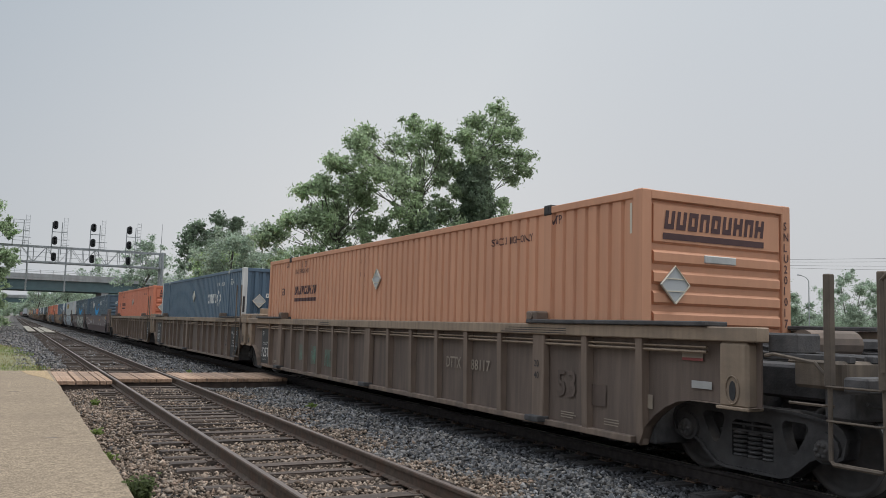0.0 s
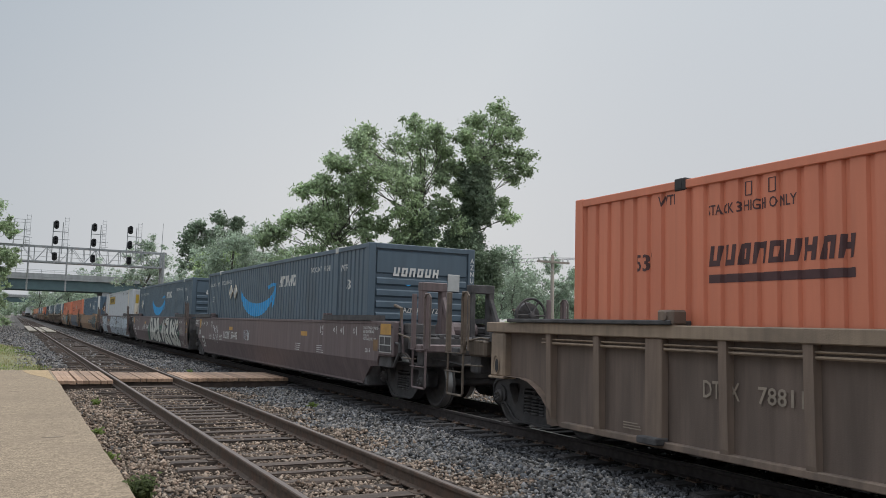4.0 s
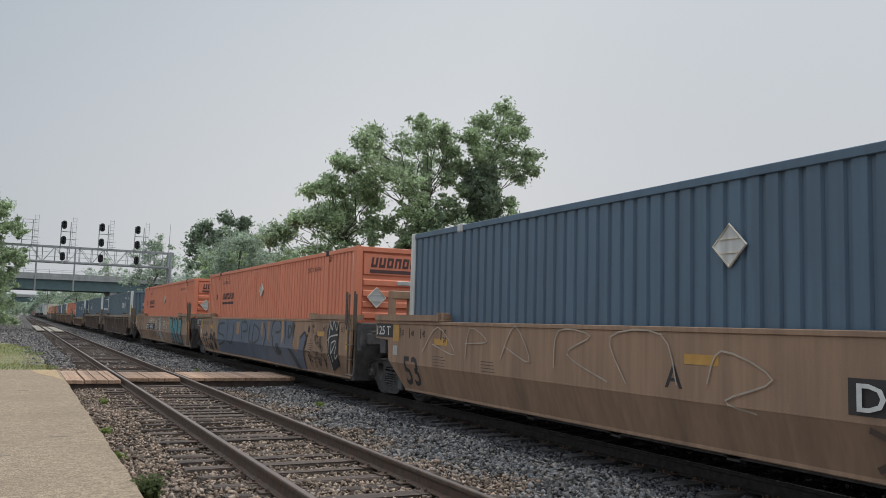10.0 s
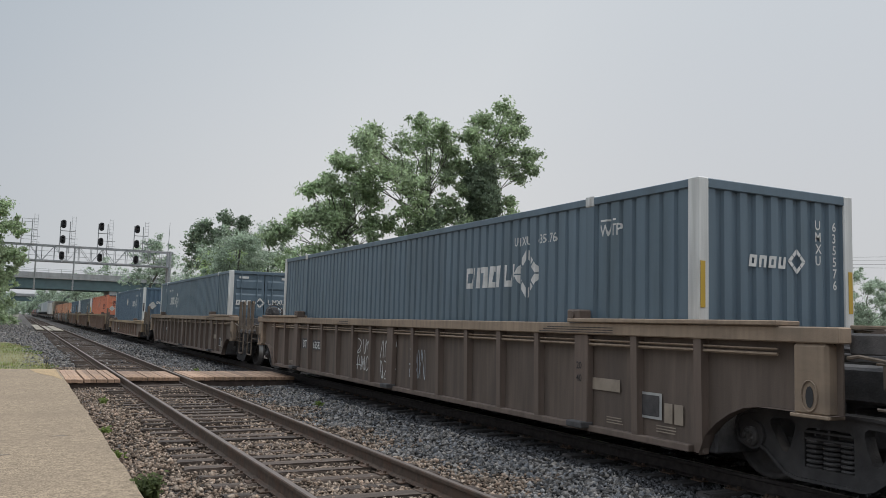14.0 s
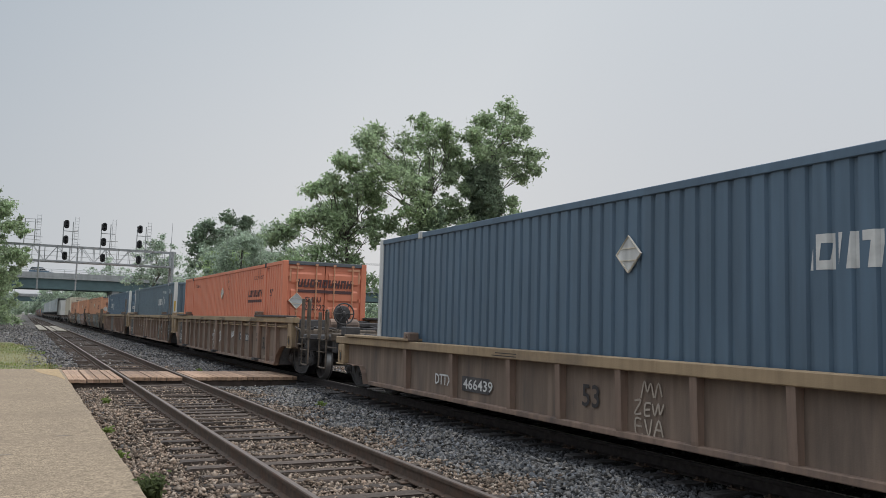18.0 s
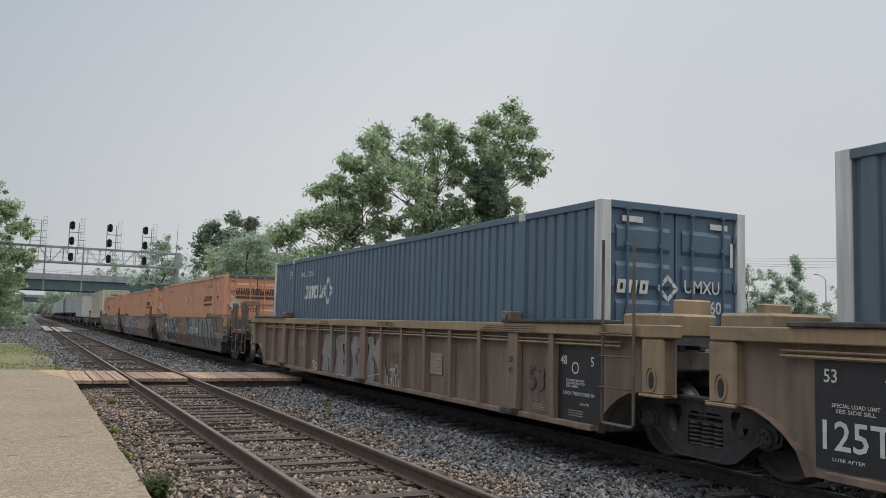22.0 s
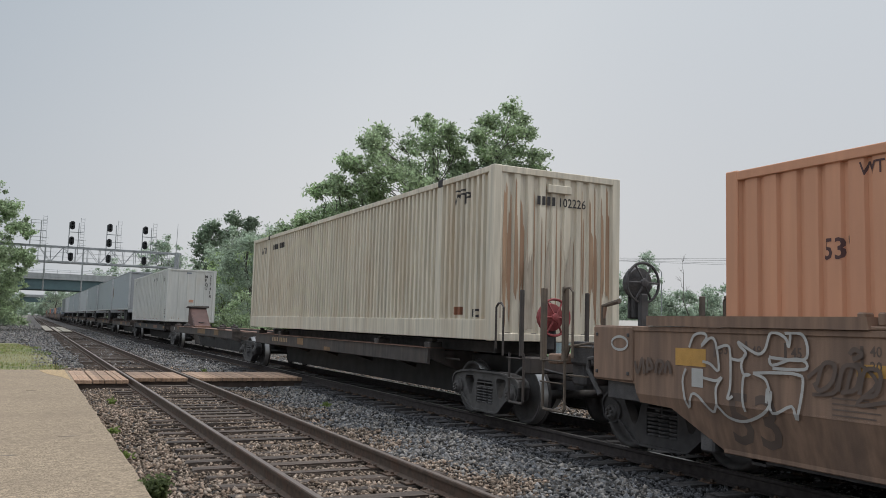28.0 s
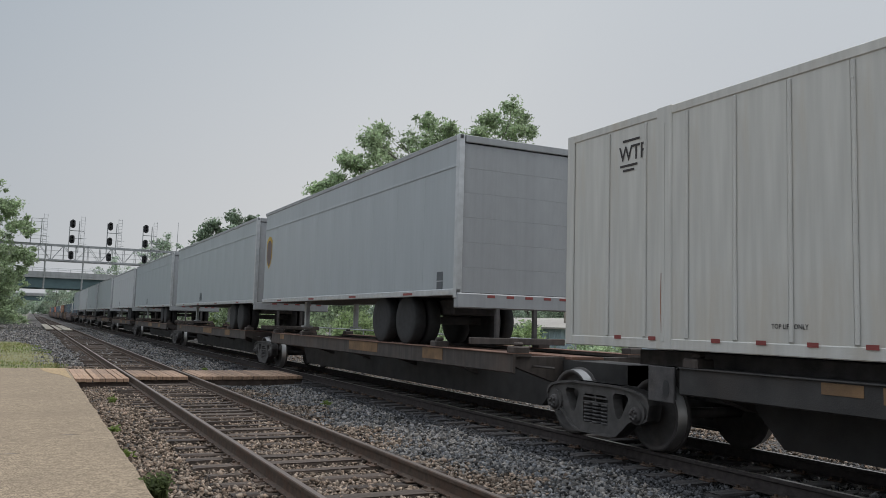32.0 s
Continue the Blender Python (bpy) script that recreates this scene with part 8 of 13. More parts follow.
PIECES[5].append(("line", m_g_black, .05, [(5.95, .8), (5.7, .8)]))
PIECES[5].append(("line", m_g_black, .05, [(5.85, .9), (5.85, .7)]))
PIECES[5].append(("line", m_g_black, .05, [(5.95, .4), (5.9, .6), (5.75, .55), (5.9, .5), (5.8, .4)]))
PIECES[5].append(("line", m_g_black, .05, [(5.55, .6), (5.7, .55), (5.6, .45), (5.75, .35)]))
PIECES[5].append(("line", m_g_black, .05, [(5.5, .6), (5.4, .6)]))
PIECES[5].append(("line", m_g_black, .05, [(5.45, .6), (5.5, .35)]))
PIECES[5].append(("text", m_g_black, "RST", [(7.65, 1.2), (7.35, 1.25)]))
PIECES[5].append(("fill", m_g_white, 0, [(15.6, .3), (15.65, .85), (15.6, 1.45), (15.3, 1.55), (14.85, 1.55), (14.45, 1.55), (14.3, 1.5), (14.05, 1.4), (13.8, 1.55), (13.55, 1.55), (13.2, 1.55), (12.85, 1.55), (12.7, 1.4), (12.65, .8), (12.7, .35), (14.1, .35)]))
PIECES[5].append(("grow", m_g_white, .13, [(15.6, .3), (15.65, .85), (15.6, 1.45), (15.3, 1.55), (14.85, 1.55), (14.45, 1.55), (14.3, 1.5), (14.05, 1.4), (13.8, 1.55), (13.55, 1.55), (13.2, 1.55), (12.85, 1.55), (12.7, 1.4), (12.65, .8), (12.7, .35), (14.1, .35)]))
PIECES[5].append(("fill", m_g_silver, 0, [(15.6, .3), (15.65, .85), (15.6, 1.45), (15.3, 1.55), (14.85, 1.55), (14.45, 1.55), (14.3, 1.5), (14.05, 1.4), (13.8, 1.55), (13.55, 1.55), (13.2, 1.55), (12.85, 1.55), (12.7, 1.4), (12.65, .8), (12.7, .35), (14.1, .35)]))
PIECES[5].append(("ring", m_g_black, .06, [(15.6, .3), (15.65, .85), (15.6, 1.45), (15.3, 1.55), (14.85, 1.55), (14.45, 1.55), (14.3, 1.5), (14.05, 1.4), (13.8, 1.55), (13.55, 1.55), (13.2, 1.55), (12.85, 1.55), (12.7, 1.4), (12.65, .8), (12.7, .35), (14.1, .35)]))
PIECES[5].append(("line", m_g_black, .05, [(15.25, 1.55), (14.9, 1.55), (14.8, 1.3), (15.0, 1.0), (15.4, .95), (14.9, 1.0), (14.85, .35)]))
PIECES[5].append(("line", m_g_black, .05, [(15.2, 1.4), (15.25, 1.05)]))
PIECES[5].append(("line", m_g_black, .05, [(14.85, 1.55), (14.8, 1.05), (14.6, .95), (14.4, 1.15), (14.4, 1.55)]))
PIECES[5].append(("line", m_g_black, .05, [(14.7, .9), (14.25, .85), (14.2, .35)]))
PIECES[5].append(("line", m_g_black, .05, [(13.65, 1.5), (13.55, 1.05), (13.95, .9), (13.55, .9), (13.5, .35)]))
PIECES[5].append(("line", m_g_black, .05, [(13.95, .9), (12.85, .85)]))
PIECES[5].append(("line", m_g_black, .05, [(13.2, 1.55), (13.2, 1.05)]))
PIECES[5].append(("line", m_g_black, .12, [(14.4, 1.55), (14.05, 1.35), (13.7, 1.5)]))
PIECES[5].append(("fill", m_g_black, 0, [(13.15, .85), (12.85, .85), (13.05, .75), (13.15, .4)]))
PIECES[6] = []
PIECES[6].append(("fill", m_g_deep, 0, [(3.05, .55), (3.05, 1.1), (2.8, 1.45), (2.45, 1.5), (2.15, 1.2), (2.2, .5), (2.75, .5)]))
PIECES[6].append(("fill", m_g_deep, 0, [(2.15, .65), (2.05, 1.05), (1.5, 1.15), (1.35, .95), (1.25, .6), (1.45, .35), (2.0, .45)]))
PIECES[6].append(("fill", m_g_deep, 0, [(1.95, 1.15), (1.9, 1.45), (1.7, 1.3), (1.45, 1.5), (1.45, 1.2)]))
PIECES[6].append(("fill", m_g_deep, 0, [(.7, .35), (.85, .7), (1.05, 1.25), (.9, 1.55), (.7, 1.35), (.6, 1.15), (.4, 1.45), (.2, 1.55), (-0.15, 1.55), (-0.25, 1.4), (-0.6, 1.45), (-0.3, 1.0), (.0, .5), (.15, .35), (.3, .4)]))
PIECES[6].append(("line", m_g_teal, .035, [(.7, .35), (.85, .7), (1.05, 1.25), (.9, 1.55), (.7, 1.35)]))
PIECES[6].append(("line", m_g_teal, .035, [(.5, .45), (.5, .85), (.75, .9), (.85, .7)]))
PIECES[6].append(("line", m_g_teal, .035, [(.35, 1.5), (.5, 1.0), (.5, .45), (.35, .35)]))
PIECES[6].append(("line", m_g_teal, .035, [(.05, 1.5), (.25, 1.05), (.3, .4)]))
PIECES[6].append(("line", m_g_teal, .035, [(3.05, 1.1), (2.8, 1.45), (2.45, 1.5), (2.15, 1.2), (2.2, .5)]))
PIECES[6].append(("line", m_g_teal, .035, [(2.05, 1.05), (1.7, 1.2), (1.4, 1.1), (1.65, 1.0), (2.0, .95)]))
PIECES[6].append(("line", m_g_teal, .13, [(-0.6, 1.4), (-0.3, .95), (.05, .45)]))
PIECES[6].append(("line", m_g_chalk, .018, [(2.95, .75), (2.4, 1.4)]))
PIECES[6].append(("line", m_g_chalk, .018, [(2.85, 1.3), (2.2, .85)]))
PIECES[6].append(("line", m_g_chalk, .018, [(3.05, 1.0), (2.2, 1.05)]))
PIECES[6].append(("line", m_g_chalk, .018, [(2.8, 1.35), (2.4, 1.05), (2.7, .8)]))
PIECES[6].append(("line", m_g_chalk, .018, [(1.75, .65), (1.6, .8), (1.5, .7), (1.8, .5), (1.45, .55)]))
PIECES[6].append(("line", m_g_faint, .02, [(15.1, 1.05), (14.5, 1.5), (13.85, 1.05), (14.7, 1.2)]))
PIECES[6].append(("line", m_g_faint, .02, [(13.5, 1.0), (13.35, 1.5), (12.8, 1.3), (13.5, 1.25)]))
PIECES[6].append(("line", m_g_faint, .02, [(12.4, 1.05), (12.0, 1.55), (11.6, 1.05), (12.3, 1.25)]))
PIECES[6].append(("line", m_g_faint, .02, [(11.0, 1.0), (10.9, 1.5), (10.2, 1.45), (10.7, 1.2), (9.85, .9)]))
PIECES[6].append(("line", m_g_faint, .02, [(9.5, .9), (9.8, 1.45), (8.9, 1.5), (8.65, .95)]))
PIECES[6].append(("line", m_g_faint, .02, [(8.2, 1.0), (8.0, 1.35), (7.35, 1.1), (7.95, .85), (7.55, .75)]))
PIECES[6].append(("line", m_g_soot, .06, [(6.35, .75), (6.05, .6), (6.35, .4)]))
PIECES[6].append(("line", m_g_soot, .06, [(5.65, .8), (6.05, .6)]))
PIECES[6].append(("line", m_g_soot, .06, [(5.6, .4), (5.2, .7), (5.1, .4)]))
PIECES[6].append(("line", m_g_soot, .06, [(4.95, .4), (4.7, .75), (4.55, .6), (4.2, .8), (4.45, .4)]))
PIECES[7] = []
PIECES[7].append(("fill", m_g_blue, 0, [(13.45, .35), (13.3, .85), (13.45, 1.15), (13.2, 1.5), (10.5, 1.55), (6.5, 1.55), (4.1, 1.55), (3.85, 1.35), (3.95, 1.0), (4.1, .9), (3.55, .7), (3.25, 1.1), (2.9, 1.25), (2.8, 1.05), (3.05, .7), (3.1, .3), (4.3, .3), (7.45, .35)]))
PIECES[7].append(("fill", m_tan_smooth, 0, [(5.05, 1.5), (4.8, 1.55), (4.75, 1.1), (5.05, .85)]))
PIECES[7].append(("fill", m_tan_smooth, 0, [(3.8, 1.35), (3.3, 1.35), (3.4, .8), (3.95, .95)]))
PIECES[7].append(("fill", m_tan_smooth, 0, [(10.35, 1.45), (9.9, 1.45), (10.0, 1.05), (10.45, 1.05)]))
PIECES[7].append(("fill", m_tan_smooth, 0, [(7.15, 1.45), (7.0, 1.5), (7.0, 1.0), (7.25, 1.15)]))
PIECES[7].append(("fill", m_tan_smooth, 0, [(6.5, 1.5), (6.15, 1.5), (6.25, .9), (6.45, 1.0)]))
PIECES[7].append(("line", m_g_slate, .07, [(6.0, 1.05), (5.95, 1.4), (5.6, 1.55), (5.15, 1.5), (5.1, 1.25), (5.6, 1.2)]))
PIECES[7].append(("line", m_g_slate, .07, [(5.9, 1.1), (5.85, .85), (5.55, .6), (5.1, .7)]))
PIECES[7].append(("line", m_g_slate, .07, [(4.65, 1.55), (4.65, .9)]))
PIECES[7].append(("line", m_g_slate, .07, [(4.35, 1.4), (4.35, 1.1), (4.15, 1.15), (4.1, 1.35), (4.35, 1.4)]))
PIECES[7].append(("line", m_g_slate, .07, [(3.3, 1.1), (2.9, 1.25), (2.8, 1.05), (3.05, .7), (3.1, .3)]))
PIECES[7].append(("line", m_g_slate, .07, [(12.1, 1.4), (13.0, 1.35), (13.15, 1.05), (12.3, .95), (12.2, .75), (13.2, .6)]))
PIECES[7].append(("line", m_g_slate, .07, [(11.65, 1.45), (11.7, .8), (10.95, .8), (10.75, 1.45)]))
PIECES[7].append(("line", m_g_slate, .07, [(9.6, .9), (9.6, 1.4), (9.0, 1.45), (8.9, 1.2), (9.5, 1.15)]))
PIECES[7].append(("line", m_g_slate, .07, [(8.05, 1.4), (8.2, .85), (7.5, .95), (7.45, 1.25), (8.05, 1.4)]))
PIECES[7].append(("line", m_g_slate, .07, [(6.9, 1.45), (6.65, 1.15), (6.9, .75)]))
PIECES[7].append(("line", m_g_slate, .07, [(8.55, 1.4), (8.65, .9), (8.35, .85)]))
PIECES[7].append(("fill", m_g_slate, 0, [(4.35, .8), (4.1, .8), (3.45, .3), (3.85, .3)]))
PIECES[7].append(("fill", m_g_slate, 0, [(3.95, 1.55), (3.8, 1.4), (3.9, 1.05), (4.0, 1.35)]))
PIECES[7].append(("fill", m_g_slate, 0, [(5.55, .9), (5.3, .9), (5.15, .6), (5.55, .6)]))
PIECES[7].append(("line", m_dun, .035, [(3.05, .7), (2.75, .8), (2.5, .75), (2.6, .65)]))
PIECES[7].append(("line", m_dun, .035, [(2.55, .4), (2.6, .65), (2.25, .65), (2.15, .4)]))
PIECES[7].append(("line", m_dun, .035, [(2.2, .8), (2.05, .8), (2.05, .65), (2.3, .65)]))
PIECES[7].append(("line", m_dun, .035, [(2.2, .65), (1.85, .65), (1.85, .45)]))
PIECES[7].append(("line", m_dun, .035, [(1.8, .55), (1.55, .75), (1.4, .6), (1.45, .4)]))
PIECES[7].append(("fill", m_g_black, 0, [(1.15, 1.3), (.95, 1.55), (.6, 1.55), (.4, 1.45), (.45, .55), (1.0, .4), (1.1, .75)]))
PIECES[7].append(("line", m_g_chalk, .035, [(.95, 1.55), (.8, 1.35), (.7, 1.55), (.5, 1.35), (.4, 1.55)]))
PIECES[7].append(("line", m_g_chalk, .035, [(1.1, 1.1), (.9, 1.2), (.4, 1.25)]))
PIECES[7].append(("line", m_g_chalk, .035, [(.9, 1.55), (1.0, 1.25), (1.05, .95), (1.0, .5), (1.0, .35)]))
PIECES[7].append(("line", m_g_chalk, .035, [(.85, 1.05), (.85, .6)]))
PIECES[7].append(("line", m_g_chalk, .035, [(.85, 1.05), (.55, 1.1), (.85, .8)]))
PIECES[7].append(("line", m_g_chalk, .035, [(.5, 1.0), (.65, .7), (.4, .8)]))
PIECES[15] = []
PIECES[15].append(("fill", m_g_grey, 0, [(6.75, 1.55), (6.4, 1.35), (6.15, .8), (6.4, .3), (3.65, .4), (1.9, .3), (-0.25, .3), (-0.5, .5), (-0.5, .9), (-0.05, .9), (-0.3, 1.1), (-0.05, 1.3), (.55, 1.55), (1.95, 1.55)]))
PIECES[15].append(("line", m_g_slate, .195, [(5.75, 1.55), (5.55, .75)]))
PIECES[15].append(("line", m_g_slate, .169, [(5.95, 1.25), (5.9, .75), (5.85, .45)]))
PIECES[15].append(("line", m_g_chalk, .03, [(5.6, 1.55), (5.55, 1.45), (5.35, 1.35), (5.5, 1.2)]))
PIECES[15].append(("line", m_g_slate, .195, [(4.75, 1.15), (5.05, .5), (5.15, .35)]))
PIECES[15].append(("line", m_g_slate, .156, [(4.25, .5), (4.45, .85), (4.5, 1.25), (4.4, 1.4), (4.3, 1.45), (4.2, 1.4)]))
PIECES[15].append(("line", m_g_chalk, .035, [(4.3, 1.4), (4.15, 1.3), (4.1, .95), (4.25, .45)]))
PIECES[15].append(("line", m_g_slate, .182, [(3.65, .45), (3.85, .85), (3.9, 1.25), (3.85, 1.4), (3.75, 1.45), (3.6, 1.4)]))
PIECES[15].append(("line", m_g_chalk, .035, [(3.75, 1.4), (3.6, 1.3), (3.6, .9), (3.6, .45)]))
PIECES[15].append(("fill", m_rust, 0, [(2.7, 1.45), (2.5, 1.4), (2.2, 1.2), (2.1, .8), (2.4, .45), (2.7, .45), (2.7, .7)]))
PIECES[15].append(("line", m_g_slate, .221, [(2.9, 1.45), (2.95, .95), (2.9, .45), (2.65, .4)]))
PIECES[15].append(("line", m_g_chalk, .03, [(2.75, .65), (2.7, 1.35), (2.55, 1.45), (2.2, 1.2), (2.1, .8), (2.4, .45), (2.7, .45)]))
PIECES[15].append(("line", m_g_slate, .143, [(2.3, 1.55), (1.85, 1.25), (1.7, .9), (1.8, .55), (2.0, .35)]))
PIECES[15].append(("line", m_g_chalk, .03, [(2.05, 1.55), (1.7, 1.35), (1.7, 1.2)]))
PIECES[15].append(("line", m_g_slate, .039, [(1.7, 1.15), (1.85, .35)]))
PIECES[15].append(("line", m_g_slate, .221, [(1.05, 1.45), (1.05, 1.2)]))
PIECES[15].append(("line", m_g_slate, .156, [(1.05, 1.45), (.75, 1.45), (.55, 1.3), (.3, 1.05), (-0.3, 1.05)]))
PIECES[15].append(("line", m_g_slate, .208, [(1.05, 1.05), (1.0, .65), (.9, .4)]))
PIECES[15].append(("line", m_g_slate, .156, [(.55, 1.3), (.5, 1.0), (.45, .6), (.85, .5)]))
PIECES[15].append(("line", m_g_slate, .169, [(.45, 1.55), (.2, 1.4), (-0.05, 1.1)]))
PIECES[15].append(("line", m_g_chalk, .03, [(.9, 1.15), (.9, 1.4), (.6, 1.4)]))
PIECES[15].append(("fill", m_g_olive, 0, [(.3, 1.0), (.0, .95), (.0, .65), (.2, .45), (.85, .45), (.35, .55)]))
PIECES[15].append(("line", m_g_straw, .09, [(.35, 1.15), (.3, 1.0), (-0.7, .95)]))
PIECES[15].append(("line", m_g_straw, .05, [(.0, .95), (.0, .65), (.2, .45), (.85, .45)]))
PIECES[15].append(("fill", m_g_straw, 0, [(2.4, .95), (2.35, 1.0), (2.3, 1.0), (2.25, .95), (2.3, .9), (2.4, .9)]))
PIECES[15].append(("fill", m_g_straw, 0, [(2.65, .85), (2.6, .9), (2.55, .9), (2.5, .85), (2.6, .8), (2.65, .8)]))
PIECES[15].append(("fill", m_g_straw, 0, [(.25, .85), (.2, .9), (.15, .9), (.15, .85), (.15, .8), (.2, .85)]))
PIECES[15].append(("line", m_g_white, .022, [(13.92, 0.92), (13.91, 0.74), (13.82, 0.87), (13.78, 0.75), (13.73, 0.94)]))
PIECES[15].append(("line", m_g_white, .022, [(13.7, 0.86), (13.66, 0.93), (13.61, 0.87), (13.66, 0.79), (13.7, 0.86)]))
PIECES[15].append(("line", m_g_white, .022, [(13.59, 0.81), (13.57, 0.95), (13.52, 0.92), (13.58, 0.87)]))
PIECES[15].append(("line", m_g_white, .022, [(13.99, 0.5), (13.95, 0.7), (13.86, 0.67), (13.96, 0.61), (13.86, 0.56)]))
PIECES[15].append(("line", m_g_white, .022, [(13.78, 0.72), (13.86, 0.56), (13.77, 0.56)]))
PIECES[15].append(("line", m_g_white, .022, [(13.68, 0.73), (13.75, 0.54), (13.67, 0.54)]))
PIECES[15].append(("line", m_g_white, .022, [(13.62, 0.58), (13.6, 0.7), (13.52, 0.75)]))
PIECES[15].append(("line", m_g_white, .022, [(13.88, 0.47), (13.61, 0.46)]))
PIECES[15].append(("line", m_g_faint, .03, [(15.03, 0.82), (14.95, 0.96), (14.88, 0.82)]))
PIECES[15].append(("line", m_g_faint, .03, [(14.85, 0.92), (14.76, 0.99), (14.68, 0.9), (14.78, 0.81), (14.85, 0.92)]))
PIECES[15].append(("line", m_g_faint, .03, [(14.66, 0.78), (14.57, 0.9), (14.51, 0.78)]))
PIECES[15].append(("fill", m_g_cream, 0, [(14.05, 1.49), (13.91, 1.55), (13.48, 1.55), (12.7, 1.55), (12.45, 1.55), (12.19, 1.55), (12.04, 1.52), (11.88, 1.55), (11.66, 1.55), (11.45, 1.55), (11.05, 1.55), (10.85, 1.55), (10.66, 1.46), (10.53, 1.55), (10.27, 1.55), (10.16, 1.52), (10.14, 1.42), (9.93, 1.5), (9.77, 1.47), (9.73, 1.34), (9.86, 1.11), (9.74, 1.04), (9.78, .87), (9.85, .77), (9.57, .6), (9.48, .49), (9.56, .34), (9.78, .3), (10.04, .3), (10.66, .36), (11.03, .36), (11.87, .31), (12.72, .35), (13.33, .38), (13.74, .44), (13.89, .63), (13.83, .83), (13.55, .93), (13.6, 1.14), (13.95, 1.16), (14.02, 1.35)]))
PIECES[15].append(("fill", m_g_slate, 0, [(13.94, 1.51), (13.62, 1.54), (13.48, 1.55), (12.75, 1.55), (12.75, 1.32), (12.84, 1.2), (13.06, 1.17), (13.03, 1.32), (13.2, 1.3), (13.18, 1.03), (12.86, 1.1), (12.7, 1.06), (12.67, .96), (12.85, .84), (13.05, .78), (13.03, .71), (12.88, .62), (12.92, .45), (13.14, .38), (13.32, .4), (13.33, .57), (13.77, .59), (13.81, .7), (13.79, .88), (13.52, .95), (13.49, 1.16), (13.85, 1.14), (13.95, 1.29)]))
PIECES[15].append(("fill", m_g_slate, 0, [(12.69, 1.36), (12.63, 1.53), (12.39, 1.55), (12.19, 1.53), (12.11, 1.4), (12.14, 1.16), (12.28, .95), (12.36, .8), (12.25, .73), (12.06, .77), (12.05, 1.05), (12.03, 1.43), (11.88, 1.53), (11.68, 1.54), (11.66, 1.24), (11.73, 1.18), (11.68, .84), (11.59, .57), (11.6, .34), (11.76, .32), (11.94, .33), (12.0, .5), (12.14, .43), (12.48, .34), (12.74, .36), (12.83, .49), (12.77, .77), (12.67, .93), (12.46, 1.15), (12.47, 1.24), (12.65, 1.24)]))
PIECES[15].append(("fill", m_g_slate, 0, [(11.62, 1.24), (11.6, 1.47), (11.5, 1.54), (11.4, 1.52), (11.3, 1.39), (11.17, 1.51), (10.95, 1.55), (10.81, 1.53), (10.71, 1.38), (10.7, 1.2), (10.79, .96), (10.75, .72), (10.7, .54), (10.75, .38), (10.9, .35), (11.05, .43), (11.14, .61), (11.12, .83), (11.08, 1.05), (11.08, 1.21), (11.18, 1.25), (11.28, 1.19), (11.25, .95), (11.17, .69), (11.26, .42), (11.52, .38), (11.53, .57), (11.58, .82), (11.64, 1.07)]))
PIECES[15].append(("fill", m_g_slate, 0, [(10.66, 1.28), (10.62, 1.44), (10.49, 1.53), (10.31, 1.55), (10.21, 1.51), (10.24, 1.34), (10.32, 1.15), (10.3, 1.09), (10.13, 1.27), (10.05, 1.43), (9.91, 1.45), (9.81, 1.41), (9.81, 1.26), (9.93, 1.13), (9.99, 1.08), (9.84, 1.09), (9.76, 1.02), (9.8, .89), (9.88, .79), (9.85, .68), (9.66, .57), (9.59, .47), (9.64, .34), (9.81, .3), (10.04, .3), (10.15, .4), (10.14, .67), (10.13, .91), (10.3, .9), (10.32, .87), (10.19, .64), (10.17, .44), (10.25, .37), (10.4, .35), (10.61, .47), (10.67, .65), (10.6, .8), (10.72, .8), (10.71, 1.01), (10.66, 1.15)]))
PIECES[15].append(("fill", m_yellow, 0, [(14.37, 1.26), (13.89, 1.26), (13.88, 1.15), (14.37, 1.15)]))
PIECES[15].append(("fill", m_yellow, 0, [(11.55, 1.36), (11.08, 1.37), (11.08, 1.26), (11.54, 1.26)]))
PIECES[15].append(("fill", m_rust, 0, [(12.28, .89), (12.17, 1.05), (12.07, 1.11), (12.06, .8), (12.23, .76), (12.3, .8)]))
PIECES[15].append(("fill", m_rust, 0, [(13.14, 1.16), (13.01, 1.14), (13.09, 1.09)]))
PIECES[15].append(("line", m_g_white, .022, [(9.59, 1.07), (9.65, 1.03), (9.62, .84)]))
PIECES[15].append(("line", m_g_white, .022, [(9.65, .94), (9.59, .96)]))
PIECES[15].append(("line", m_g_white, .022, [(9.55, .97), (9.54, .88), (9.49, .89), (9.5, .99)]))
PIECES[15].append(("line", m_g_white, .022, [(9.46, .88), (9.48, 1.0), (9.4, .9), (9.38, 1.09)]))
PIECES[15].append(("line", m_g_white, .022, [(9.34, .87), (9.26, 1.03)]))
PIECES[15].append(("line", m_g_white, .022, [(9.35, 1.0), (9.24, .88)]))
PIECES[15].append(("line", m_g_white, .022, [(9.18, .99), (9.13, 1.02), (9.11, .97), (9.17, .88), (9.03, .84)]))
PIECES[15].append(("line", m_g_umber, .03, [(10.05, 1.5), (9.81, 1.54), (9.61, 1.49), (9.5, 1.3), (9.55, 1.08)]))
PIECES[15].append(("line", m_g_umber, .03, [(9.44, 1.28), (9.41, 1.41), (9.35, 1.27)]))
PIECES[15].append(("line", m_g_umber, .03, [(9.31, 1.28), (9.28, 1.39), (9.22, 1.27)]))
PIECES[15].append(("line", m_g_umber, .03, [(9.19, 1.27), (9.13, 1.38), (9.08, 1.28)]))
PIECES[15].append(("line", m_g_umber, .03, [(9.06, 1.48), (9.01, 1.55), (9.03, 1.45)]))
